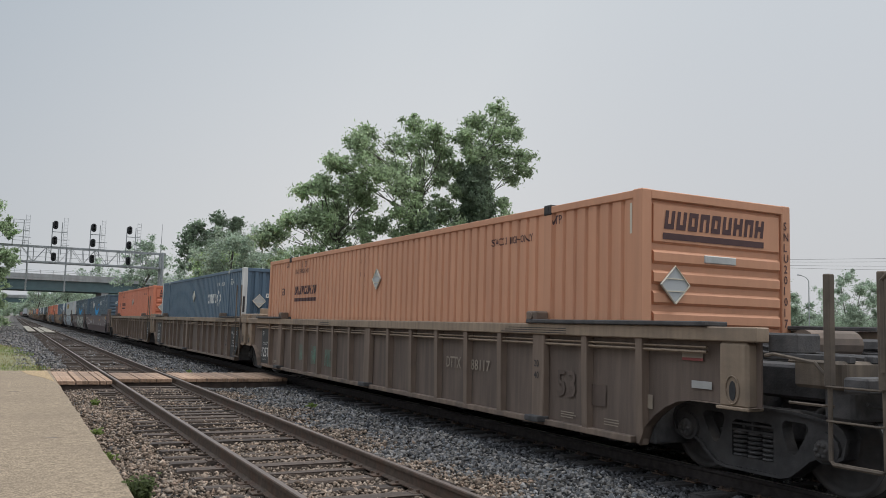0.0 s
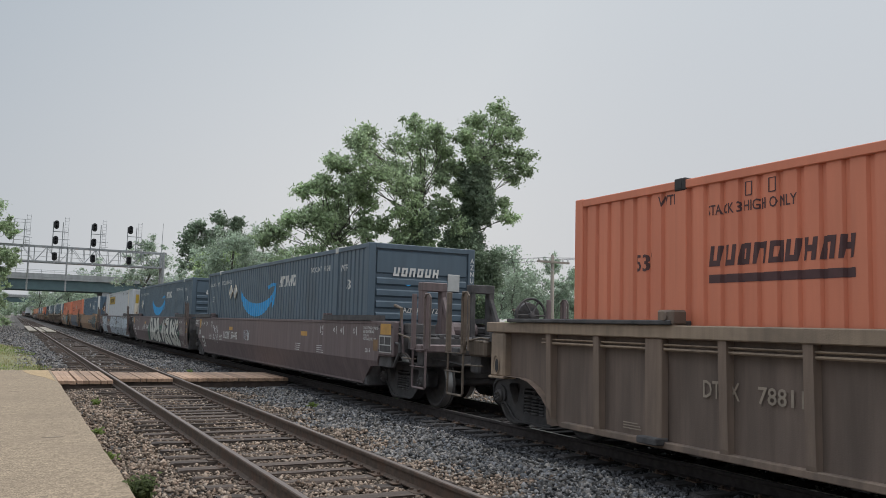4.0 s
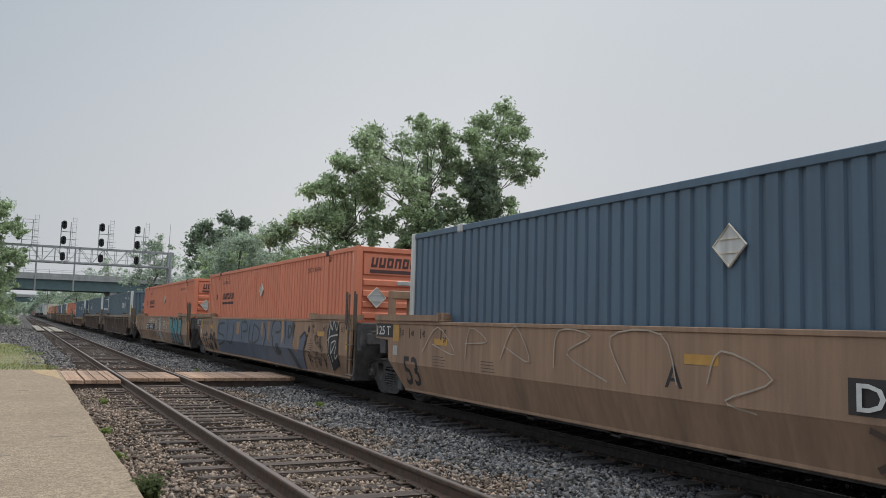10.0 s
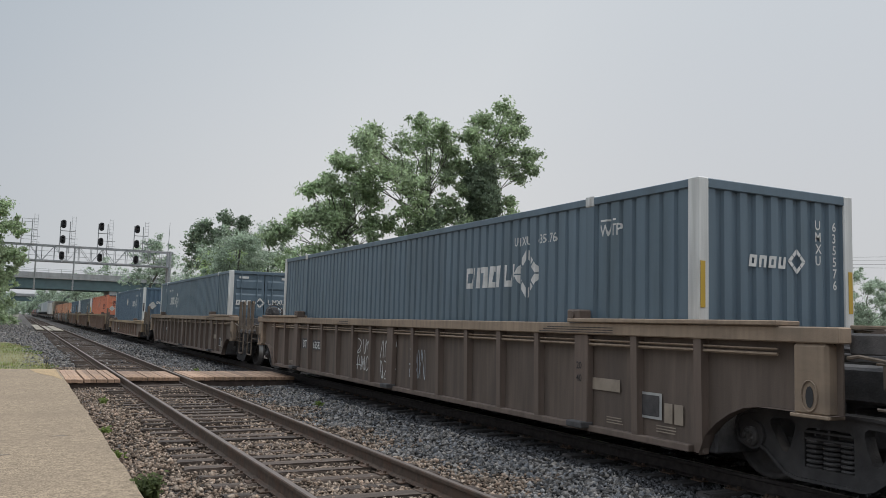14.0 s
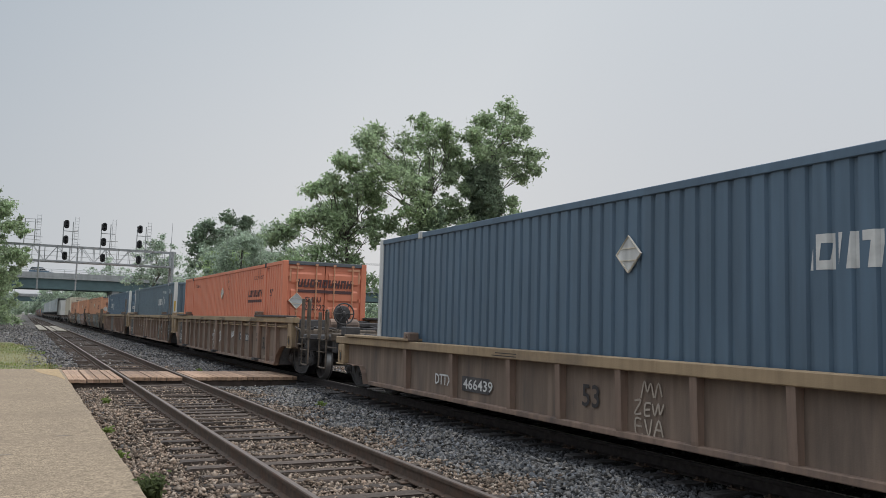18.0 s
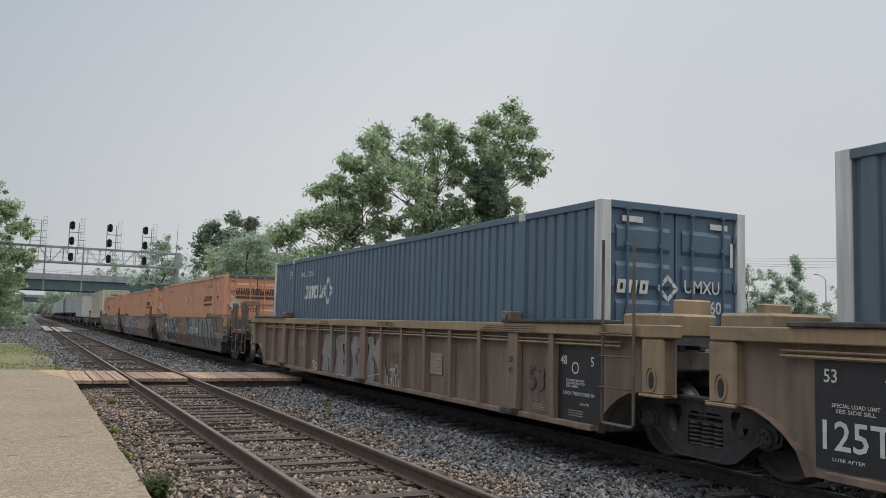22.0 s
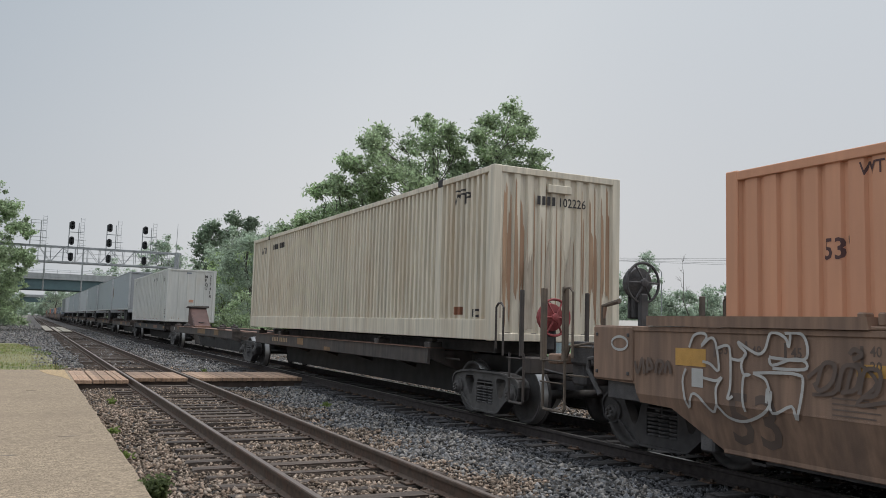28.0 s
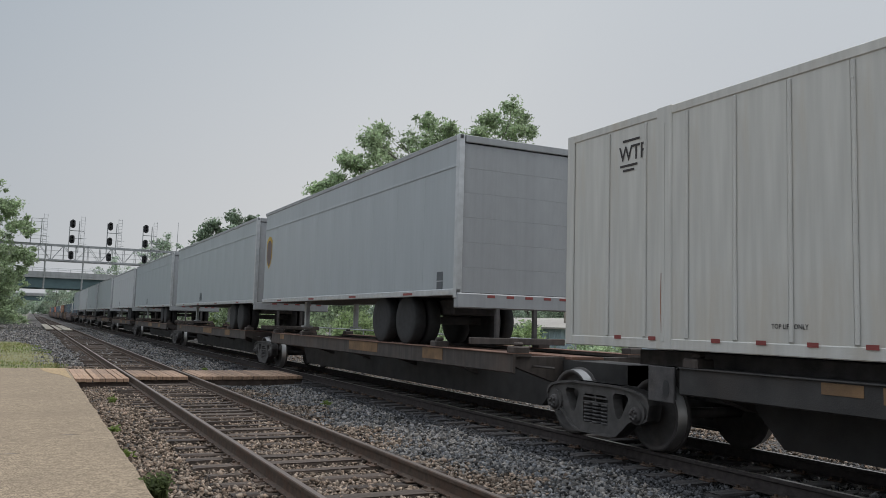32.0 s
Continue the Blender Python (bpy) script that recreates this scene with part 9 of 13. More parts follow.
PIECES[15].append(("line", m_g_umber, .03, [(9.03, 1.22), (8.96, 1.48), (8.86, 1.23)]))
PIECES[15].append(("line", m_g_umber, .03, [(9.22, 1.23), (9.13, 1.43), (9.04, 1.24)]))
PIECES[15].append(("line", m_g_umber, .03, [(9.07, 1.49), (8.98, 1.49), (8.96, 1.24)]))
PIECES[15].append(("line", m_g_umber, .03, [(8.87, 1.22), (8.83, 1.47), (8.75, 1.22), (8.73, 1.44)]))
PIECES[15].append(("line", m_g_umber, .03, [(8.63, 1.23), (8.55, 1.5), (8.51, 1.21), (8.46, 1.37)]))
PIECES[15].append(("line", m_g_umber, .03, [(8.4, 1.27), (8.34, 1.35), (8.27, 1.38), (8.29, 1.27)]))
PIECES[15].append(("line", m_g_umber, .03, [(8.21, 1.28), (8.14, 1.38)]))
PIECES[15].append(("line", m_g_umber, .03, [(8.07, 1.31), (8.0, 1.39), (7.97, 1.3)]))
PIECES[15].append(("line", m_g_umber, .03, [(7.9, 1.29), (7.86, 1.38)]))
PIECES[15].append(("line", m_g_umber, .03, [(9.21, 1.09), (8.83, 1.14), (8.96, 1.09)]))
PIECES[15].append(("line", m_g_umber, .03, [(8.63, 1.08), (8.25, 1.13), (8.4, 1.07)]))
PIECES[15].append(("line", m_g_black, .025, [(8.99, .7), (8.98, .56), (8.89, .69), (8.9, .55)]))
PIECES[15].append(("line", m_g_black, .025, [(8.89, .48), (8.8, .67), (8.7, .76), (8.71, .68)]))
PIECES[15].append(("line", m_g_black, .025, [(8.78, .51), (8.64, .66), (8.66, .5)]))
PIECES[15].append(("line", m_g_black, .025, [(8.54, .67), (8.58, .51), (8.47, .65)]))
PIECES[15].append(("line", m_g_black, .025, [(8.51, .49), (8.39, .66), (8.31, .64), (8.32, .45)]))
PIECES[15].append(("line", m_g_black, .025, [(8.24, .63), (8.12, .66), (8.21, .5), (8.27, .52), (8.23, .63)]))
PIECES[15].append(("line", m_g_black, .025, [(8.09, .64), (7.98, .65), (8.02, .5), (8.13, .48), (8.1, .62)]))
PIECES[15].append(("line", m_g_black, .025, [(7.87, .78), (7.78, .81), (7.84, .73), (7.79, .68), (7.9, .65)]))
PIECES[15].append(("line", m_g_black, .025, [(7.72, .81), (7.66, .76), (7.73, .67), (7.78, .7), (7.72, .81)]))
PIECES[15].append(("line", m_g_black, .025, [(7.94, .63), (7.88, .54), (7.67, .6), (7.62, .58), (7.85, .54), (8.0, .4), (8.02, .3)]))
PIECES[15].append(("fill", m_g_chalk, 0, [(6.88, .85), (6.89, .82), (6.91, .8), (6.95, .79), (6.98, .79), (7.0, .81), (7.01, .84), (7.0, .86), (6.98, .89), (6.94, .9), (6.91, .89), (6.89, .87)]))
PIECES[15].append(("fill", m_g_faint, 0, [(6.64, .79), (6.65, .76), (6.68, .75), (6.71, .74), (6.73, .74), (6.75, .75), (6.75, .78), (6.73, .8), (6.72, .82), (6.69, .83), (6.66, .82), (6.64, .81)]))
PIECES[15].append(("fill", m_g_chalk, 0, [(6.8, .91), (6.8, .9), (6.81, .9), (6.82, .89), (6.83, .9), (6.84, .9), (6.84, .91), (6.84, .92), (6.83, .92), (6.82, .93), (6.81, .92), (6.8, .92)]))
PIECES[15].append(("line", m_g_chalk, .07, [(6.78, 1.55), (6.79, 1.48), (6.7, 1.43), (6.52, 1.39), (6.41, 1.27), (6.38, 1.06), (6.36, .81)]))
PIECES[15].append(("line", m_g_black, .1, [(6.74, 1.55), (6.74, 1.47), (6.62, 1.44), (6.44, 1.39), (6.35, 1.26), (6.34, 1.02), (6.34, .79), (6.38, .58), (6.47, .47), (6.66, .42)]))
PIECES[15].append(("line", m_g_black, .035, [(6.45, 1.49), (6.42, 1.55), (6.35, 1.55), (6.4, 1.53), (6.34, 1.51), (6.45, 1.48)]))
PIECES[15].append(("line", m_g_black, .035, [(6.32, 1.53), (6.28, 1.55), (6.24, 1.55), (6.27, 1.49), (6.32, 1.53)]))
PIECES[15].append(("line", m_g_black, .035, [(6.15, 1.55), (6.21, 1.55), (6.17, 1.53), (6.21, 1.49)]))
PIECES[15].append(("line", m_g_black, .035, [(6.12, 1.55), (6.14, 1.49)]))
PIECES[15].append(("line", m_g_black, .035, [(6.06, 1.55), (6.04, 1.49), (6.01, 1.55), (5.99, 1.49), (5.96, 1.55)]))
PIECES[16] = []
PIECES[16].append(("fill", m_g_slate, 0, [(14.76, .82), (14.27, 1.12), (14.1, 1.5), (9.51, 1.55), (9.49, 1.33), (9.09, 1.36), (9.0, 1.27), (8.6, .93), (8.06, .58), (8.27, .3), (9.03, .3), (10.09, .31), (11.15, .39), (12.71, .33), (14.66, .3), (14.69, .53)]))
PIECES[16].append(("fill", m_g_steel, 0, [(13.81, 1.51), (13.4, 1.51), (13.31, 1.33), (13.56, 1.16), (13.16, 1.2), (12.8, .9), (12.88, .76), (12.78, .32), (13.75, .35), (14.62, .34), (14.76, .62), (14.46, .83), (14.04, .99), (13.72, 1.28)]))
PIECES[16].append(("ring", m_g_white, .022, [(13.81, 1.51), (13.4, 1.51), (13.31, 1.33), (13.56, 1.16), (13.16, 1.2), (12.8, .9), (12.88, .76), (12.78, .32), (13.75, .35), (14.62, .34), (14.76, .62), (14.46, .83), (14.04, .99), (13.72, 1.28)]))
PIECES[16].append(("fill", m_g_steel, 0, [(12.23, 1.2), (12.26, 1.06), (12.38, .95), (12.55, .91), (12.73, .94), (12.87, 1.04), (12.93, 1.18), (12.9, 1.33), (12.78, 1.44), (12.61, 1.48), (12.43, 1.44), (12.29, 1.34)]))
PIECES[16].append(("ring", m_g_white, .022, [(12.23, 1.2), (12.26, 1.06), (12.38, .95), (12.55, .91), (12.73, .94), (12.87, 1.04), (12.93, 1.18), (12.9, 1.33), (12.78, 1.44), (12.61, 1.48), (12.43, 1.44), (12.29, 1.34)]))
PIECES[16].append(("fill", m_g_steel, 0, [(12.23, 1.46), (11.25, 1.45), (11.61, 1.15), (11.2, .78), (11.38, .38), (12.05, .39), (12.18, .62), (12.67, .86), (12.17, .88), (12.02, 1.1)]))
PIECES[16].append(("ring", m_g_white, .022, [(12.23, 1.46), (11.25, 1.45), (11.61, 1.15), (11.2, .78), (11.38, .38), (12.05, .39), (12.18, .62), (12.67, .86), (12.17, .88), (12.02, 1.1)]))
PIECES[16].append(("fill", m_g_steel, 0, [(11.04, 1.52), (10.72, 1.52), (10.7, 1.26), (10.98, .79), (10.15, .81), (10.32, 1.04), (10.46, 1.46), (10.16, 1.51), (10.05, 1.35), (9.82, 1.4), (9.88, 1.53), (9.55, 1.53), (9.54, 1.1), (9.89, 1.07), (9.96, .82), (9.91, .59), (10.28, .47), (11.15, .39), (11.49, .53), (11.39, .75), (11.09, .92)]))
PIECES[16].append(("ring", m_g_white, .022, [(11.04, 1.52), (10.72, 1.52), (10.7, 1.26), (10.98, .79), (10.15, .81), (10.32, 1.04), (10.46, 1.46), (10.16, 1.51), (10.05, 1.35), (9.82, 1.4), (9.88, 1.53), (9.55, 1.53), (9.54, 1.1), (9.89, 1.07), (9.96, .82), (9.91, .59), (10.28, .47), (11.15, .39), (11.49, .53), (11.39, .75), (11.09, .92)]))
PIECES[16].append(("fill", m_g_steel, 0, [(9.13, 1.28), (8.78, 1.13), (8.81, .99), (8.43, .86), (8.12, .54), (8.34, .3), (8.97, .31), (8.92, .46), (9.63, .44), (9.73, .64), (9.45, .74), (9.07, .78), (9.32, .85), (9.67, .74), (9.98, .63), (9.97, .78), (9.51, 1.03)]))
PIECES[16].append(("ring", m_g_white, .022, [(9.13, 1.28), (8.78, 1.13), (8.81, .99), (8.43, .86), (8.12, .54), (8.34, .3), (8.97, .31), (8.92, .46), (9.63, .44), (9.73, .64), (9.45, .74), (9.07, .78), (9.32, .85), (9.67, .74), (9.98, .63), (9.97, .78), (9.51, 1.03)]))
PIECES[16].append(("line", m_g_slate, .1, [(13.84, .67), (13.5, .57), (13.18, .39)]))
PIECES[16].append(("line", m_g_slate, .05, [(8.43, .81), (8.47, .34)]))
PIECES[16].append(("fill", m_g_dust, 0, [(9.04, 1.23), (8.42, 1.22), (8.43, 1.14), (8.61, 1.14), (8.72, .94), (8.93, .94), (8.84, 1.15), (9.03, 1.14)]))
PIECES[16].append(("fill", m_g_dust, 0, [(8.38, 1.22), (7.65, 1.22), (7.66, 1.14), (7.91, 1.14), (8.02, .82), (8.3, .83), (8.19, 1.14), (8.37, 1.14)]))
PIECES[16].append(("fill", m_g_dust, 0, [(7.62, 1.22), (7.37, 1.22), (7.33, 1.13), (7.19, 1.22), (6.96, 1.23), (7.18, 1.03), (7.04, .83), (7.31, .83), (7.39, .92), (7.52, .82), (7.78, .82), (7.5, 1.03)]))
PIECES[16].append(("line", m_rust, .012, [(8.81, 1.06), (6.95, 1.1)]))
PIECES[16].append(("line", m_rust, .012, [(8.81, 1.01), (6.95, 1.06)]))
PIECES[16].append(("line", m_rust, .012, [(8.81, .97), (6.95, 1.02)]))
PIECES[16].append(("fill", m_g_straw, 0, [(7.64, .72), (6.75, .72), (6.82, .35), (7.52, .37)]))
PIECES[16].append(("fill", m_g_deep, 0, [(6.81, 1.18), (6.56, 1.48), (6.14, 1.55), (5.3, 1.55), (3.18, 1.55), (1.96, 1.55), (1.88, 1.55), (1.46, 1.55), (0.98, 1.55), (0.54, 1.52), (0.54, .89), (0.63, .53), (0.83, .35), (0.87, .3), (1.52, .3), (2.42, .31), (4.04, .3), (6.15, .3), (6.53, .47), (6.64, .76), (6.88, .87)]))
PIECES[16].append(("fill", m_g_pink, 0, [(6.53, .89), (6.46, 1.27), (6.22, 1.41), (5.74, 1.34), (5.34, 1.55), (5.08, 1.4), (4.65, 1.55), (4.39, 1.55), (4.15, 1.49), (3.94, 1.39), (3.26, 1.54), (3.08, 1.29), (2.98, 1.23), (2.79, 1.39), (2.56, 1.55), (2.42, 1.48), (2.29, 1.41), (2.08, 1.55), (1.68, 1.55), (1.73, 1.03), (1.69, .86), (2.33, .84), (3.03, .87), (4.05, .86), (5.21, .87), (6.44, .83)]))
PIECES[16].append(("fill", m_g_rose, 0, [(6.44, .83), (5.21, .87), (4.05, .86), (3.03, .87), (2.33, .84), (1.61, .87), (1.53, .77), (1.3, .76), (0.89, .71), (0.85, .5), (0.86, .3), (1.48, .3), (1.65, .45), (1.99, .3), (2.23, .37), (2.31, .75), (2.39, .71), (2.44, .3), (3.24, .3), (3.42, .37), (3.56, .3), (4.04, .3), (4.74, .35), (5.25, .3), (6.13, .3), (6.44, .47), (6.44, .56), (5.93, .68)]))
PIECES[16].append(("fill", m_g_rose, 0, [(0.82, 1.47), (0.62, 1.46), (0.64, 1.29), (0.82, 1.24), (0.7, 1.21), (0.58, 1.09), (0.64, .96), (0.86, .9), (1.05, .97), (1.12, 1.09), (0.89, 1.1), (0.72, 1.07), (0.73, 1.12), (0.98, 1.16), (1.06, 1.26), (1.0, 1.37)]))
PIECES[16].append(("ring", m_g_chalk, .035, [(0.82, 1.47), (0.62, 1.46), (0.64, 1.29), (0.82, 1.24), (0.7, 1.21), (0.58, 1.09), (0.64, .96), (0.86, .9), (1.05, .97), (1.12, 1.09), (0.89, 1.1), (0.72, 1.07), (0.73, 1.12), (0.98, 1.16), (1.06, 1.26), (1.0, 1.37)]))
PIECES[16].append(("fill", m_g_rose, 0, [(1.5, 1.18), (1.11, 1.31), (1.13, 1.21), (1.29, 1.06), (1.31, .9), (1.12, .78), (0.89, .71), (1.53, .78), (1.56, .96)]))
PIECES[16].append(("ring", m_g_chalk, .035, [(1.5, 1.18), (1.11, 1.31), (1.13, 1.21), (1.29, 1.06), (1.31, .9), (1.12, .78), (0.89, .71), (1.53, .78), (1.56, .96)]))
PIECES[16].append(("fill", m_g_deep, 0, [(4.54, 1.23), (4.52, 1.41), (4.39, 1.54), (4.29, 1.42), (4.33, 1.23)]))
PIECES[16].append(("ring", m_g_chalk, .03, [(4.54, 1.23), (4.52, 1.41), (4.39, 1.54), (4.29, 1.42), (4.33, 1.23)]))
PIECES[16].append(("fill", m_g_deep, 0, [(3.13, 1.54), (2.84, 1.55), (2.86, 1.39), (2.98, 1.26), (3.08, 1.35)]))
PIECES[16].append(("ring", m_g_chalk, .03, [(3.13, 1.54), (2.84, 1.55), (2.86, 1.39), (2.98, 1.26), (3.08, 1.35)]))
PIECES[16].append(("fill", m_g_deep, 0, [(4.15, 1.53), (3.26, 1.55), (3.49, 1.45), (3.77, 1.41), (4.0, 1.44)]))
PIECES[16].append(("fill", m_g_deep, 0, [(3.71, 1.04), (3.25, 1.05), (3.38, .99), (3.54, 1.0)]))
PIECES[16].append(("fill", m_g_deep, 0, [(5.07, .82), (4.8, .86), (4.83, .8), (5.09, .74)]))
PIECES[16].append(("fill", m_g_deep, 0, [(3.73, .8), (3.56, .74), (3.15, .73), (3.05, .61), (3.3, .62), (3.58, .69)]))
PIECES[16].append(("fill", m_g_deep, 0, [(2.12, 1.05), (1.84, 1.1), (1.86, 1.05), (2.08, 1.01)]))
PIECES[16].append(("fill", m_g_deep, 0, [(2.35, .68), (2.23, .49), (2.24, .34), (2.46, .34)]))
PIECES[16].append(("fill", m_g_deep, 0, [(3.43, .36), (3.22, .3), (3.3, .3), (3.5, .3)]))
PIECES[16].append(("fill", m_g_deep, 0, [(1.79, .31), (1.68, .43), (1.56, .3)]))
PIECES[16].append(("fill", m_g_deep, 0, [(6.47, .75), (5.98, .67), (6.49, .55)]))
PIECES[16].append(("fill", m_g_deep, 0, [(5.34, 1.55), (4.68, 1.55), (5.08, 1.41)]))
PIECES[16].append(("fill", m_g_deep, 0, [(2.51, 1.55), (2.12, 1.55), (2.28, 1.44)]))
PIECES[16].append(("fill", m_g_deep, 0, [(2.36, 1.09), (2.27, 1.12), (2.21, 1.07), (2.27, .99)]))
PIECES[16].append(("line", m_g_chalk, .028, [(6.46, 1.27), (6.05, 1.37), (5.81, 1.17), (5.51, 1.21), (5.33, 1.51)]))
PIECES[16].append(("line", m_g_chalk, .028, [(6.46, 1.27), (6.45, .85), (5.65, .91)]))
PIECES[16].append(("line", m_g_chalk, .028, [(5.32, .91), (5.21, 1.12), (5.11, 1.03), (4.64, 1.04)]))
PIECES[16].append(("line", m_g_chalk, .028, [(4.54, 1.1), (4.23, 1.1), (4.05, .79)]))
PIECES[16].append(("line", m_g_chalk, .028, [(4.66, .87), (4.08, .86)]))
PIECES[16].append(("line", m_g_chalk, .028, [(3.76, 1.12), (3.23, 1.12), (3.38, .96), (3.65, 1.01), (3.76, 1.12)]))
PIECES[16].append(("line", m_g_chalk, .028, [(3.23, .97), (2.67, 1.18)]))
PIECES[16].append(("line", m_g_chalk, .028, [(3.76, .8), (3.61, .62), (3.05, .61), (3.12, .75), (3.7, .8)]))
PIECES[16].append(("line", m_g_chalk, .028, [(2.88, 1.04), (3.0, .81), (3.0, .62), (3.14, .51), (3.19, .3)]))
PIECES[16].append(("line", m_g_chalk, .028, [(2.67, 1.13), (2.33, 1.09), (2.31, 1.02)]))
PIECES[16].append(("line", m_g_chalk, .028, [(2.16, 1.0), (1.82, 1.12), (1.8, 1.05), (2.16, .96)]))
PIECES[16].append(("line", m_g_chalk, .028, [(2.34, 1.41), (2.21, 1.2)]))
PIECES[16].append(("line", m_g_chalk, .028, [(1.61, 1.54), (1.72, 1.23), (1.71, 1.0), (1.57, .76)]))
PIECES[16].append(("line", m_g_chalk, .028, [(2.42, .83), (2.28, .72), (2.19, .37), (1.99, .3), (1.66, .53), (1.48, .3)]))
PIECES[16].append(("line", m_g_chalk, .028, [(2.39, .71), (2.49, .3)]))
PIECES[16].append(("line", m_g_chalk, .028, [(2.0, .81), (1.61, .84), (1.96, .74)]))
PIECES[16].append(("line", m_g_chalk, .028, [(6.44, .56), (5.87, .34)]))
PIECES[16].append(("line", m_g_chalk, .028, [(5.01, 1.36), (4.87, 1.23)]))
PIECES[16].append(("line", m_g_chalk, .028, [(3.11, 1.55), (2.98, 1.23), (2.79, 1.52)]))
PIECES[16].append(("line", m_g_chalk, .028, [(2.56, 1.55), (2.29, 1.39), (2.04, 1.55)]))
PIECES[16].append(("line", m_g_chalk, .028, [(4.15, 1.53), (3.77, 1.34), (3.23, 1.54)]))
PIECES[16].append(("line", m_g_chalk, .028, [(6.64, 1.44), (6.48, 1.53), (6.06, 1.45)]))
PIECES[16].append(("line", m_g_chalk, .02, [(1.63, 1.21), (1.52, 1.32), (1.28, 1.35)]))
PIECES[16].append(("line", m_g_chalk, .02, [(1.59, 1.12), (1.54, 1.28)]))
PIECES[16].append(("line", m_g_chalk, .02, [(1.51, 1.48), (1.48, 1.55), (1.43, 1.53), (1.5, 1.52), (1.43, 1.48)]))
PIECES[16].append(("line", m_g_chalk, .02, [(1.39, 1.55), (1.38, 1.48), (1.34, 1.48), (1.33, 1.55)]))
PIECES[16].append(("line", m_g_chalk, .02, [(1.27, 1.55), (1.3, 1.55), (1.29, 1.47), (1.24, 1.48)]))
PIECES[16].append(("line", m_g_chalk, .02, [(1.29, 1.52), (1.26, 1.52)]))
PIECES[16].append(("line", m_g_chalk, .02, [(1.21, 1.55), (1.21, 1.46)]))
PIECES[16].append(("line", m_g_chalk, .02, [(1.15, 1.55), (1.21, 1.5), (1.15, 1.46)]))
PIECES[16].append(("line", m_g_chalk, .02, [(1.11, .92), (0.96, .79), (0.81, .71), (0.83, .36)]))
PIECES[16].append(("fill", m_g_dust, 0, [(0.97, 1.46), (0.99, 1.43), (1.02, 1.4), (1.06, 1.39), (1.11, 1.4), (1.14, 1.42), (1.15, 1.46), (1.14, 1.5), (1.11, 1.52), (1.06, 1.53), (1.02, 1.52), (0.98, 1.5)]))
PIECES[16].append(("fill", m_g_rose, 0, [(2.46, 1.3), (2.47, 1.26), (2.51, 1.24), (2.56, 1.22), (2.61, 1.23), (2.64, 1.25), (2.66, 1.29), (2.64, 1.32), (2.61, 1.35), (2.56, 1.36), (2.51, 1.35), (2.47, 1.33)]))
PIECES[16].append(("fill", m_g_rose, 0, [(3.62, 1.25), (3.63, 1.22), (3.67, 1.19), (3.72, 1.18), (3.77, 1.19), (3.81, 1.21), (3.82, 1.24), (3.81, 1.27), (3.77, 1.29), (3.72, 1.3), (3.67, 1.3), (3.64, 1.28)]))
PIECES[16].append(("fill", m_g_dust, 0, [(2.02, 1.31), (2.03, 1.29), (2.05, 1.28), (2.08, 1.27), (2.11, 1.28), (2.13, 1.29), (2.14, 1.31), (2.13, 1.33), (2.11, 1.35), (2.08, 1.35), (2.05, 1.35), (2.03, 1.33)]))
PIECES[16].append(("fill", m_g_dust, 0, [(3.94, 1.36), (3.96, 1.34), (3.98, 1.32), (4.03, 1.31), (4.07, 1.32), (4.1, 1.33), (4.11, 1.36), (4.1, 1.38), (4.07, 1.4), (4.03, 1.41), (3.99, 1.4), (3.96, 1.39)]))
PIECES[16].append(("fill", m_g_dust, 0, [(0.55, .91), (0.56, .89), (0.57, .88), (0.59, .87), (0.61, .87), (0.62, .88), (0.62, .9), (0.62, .91), (0.61, .93), (0.59, .93), (0.57, .93), (0.56, .92)]))
PIECES[16].append(("fill", m_yellow, 0, [(6.74, 1.24), (6.28, 1.24), (6.29, 1.12), (6.73, 1.14)]))
PIECES[16].append(("fill", m_yellow, 0, [(4.62, 1.23), (4.16, 1.22), (4.18, 1.13), (4.62, 1.13)]))
PIECES[16].append(("fill", m_yellow, 0, [(2.47, 1.23), (1.99, 1.23), (2.0, 1.13), (2.46, 1.12)]))
PIECES[16].append(("line", m_g_black, .022, [(6.13, .38), (5.92, .56), (5.94, .36), (6.14, .36)]))
PIECES[16].append(("line", m_g_black, .022, [(5.81, .61), (5.84, .41)]))
PIECES[16].append(("line", m_g_black, .022, [(5.69, .62), (5.79, .35), (5.56, .59), (5.68, .34)]))
PIECES[16].append(("line", m_g_black, .022, [(1.52, .52), (1.43, .63), (1.38, .62), (1.47, .44)]))
PIECES[16].append(("line", m_g_black, .022, [(1.42, .45), (1.29, .58), (1.24, .53), (1.37, .43)]))
PIECES[16].append(("line", m_g_black, .022, [(1.25, .56), (1.18, .6), (1.19, .46)]))
PIECES[16].append(("line", m_g_black, .022, [(1.15, .54), (1.05, .63), (1.04, .52), (1.13, .49)]))
PIECES[16].append(("line", m_g_black, .022, [(1.49, .39), (1.34, .31), (1.34, .41)]))
PIECES[17] = []
PIECES[17].append(("fill", m_g_olive, 0, [(10.25, .3), (10.25, .75), (10.05, 1.05), (9.5, 1.2), (9.35, 1.45), (9.05, 1.55), (8.85, 1.45), (8.85, 1.25), (8.7, 1.25), (8.65, 1.0), (8.1, 1.15), (7.95, 1.15), (7.65, 1.45), (7.5, 1.5), (7.65, .3)]))
PIECES[17].append(("fill", m_g_deep, 0, [(9.8, 1.4), (9.55, 1.4), (9.6, 1.25), (9.85, 1.15)]))
PIECES[17].append(("fill", m_g_deep, 0, [(10.95, .45), (10.6, .8), (10.25, .75), (10.4, .4)]))
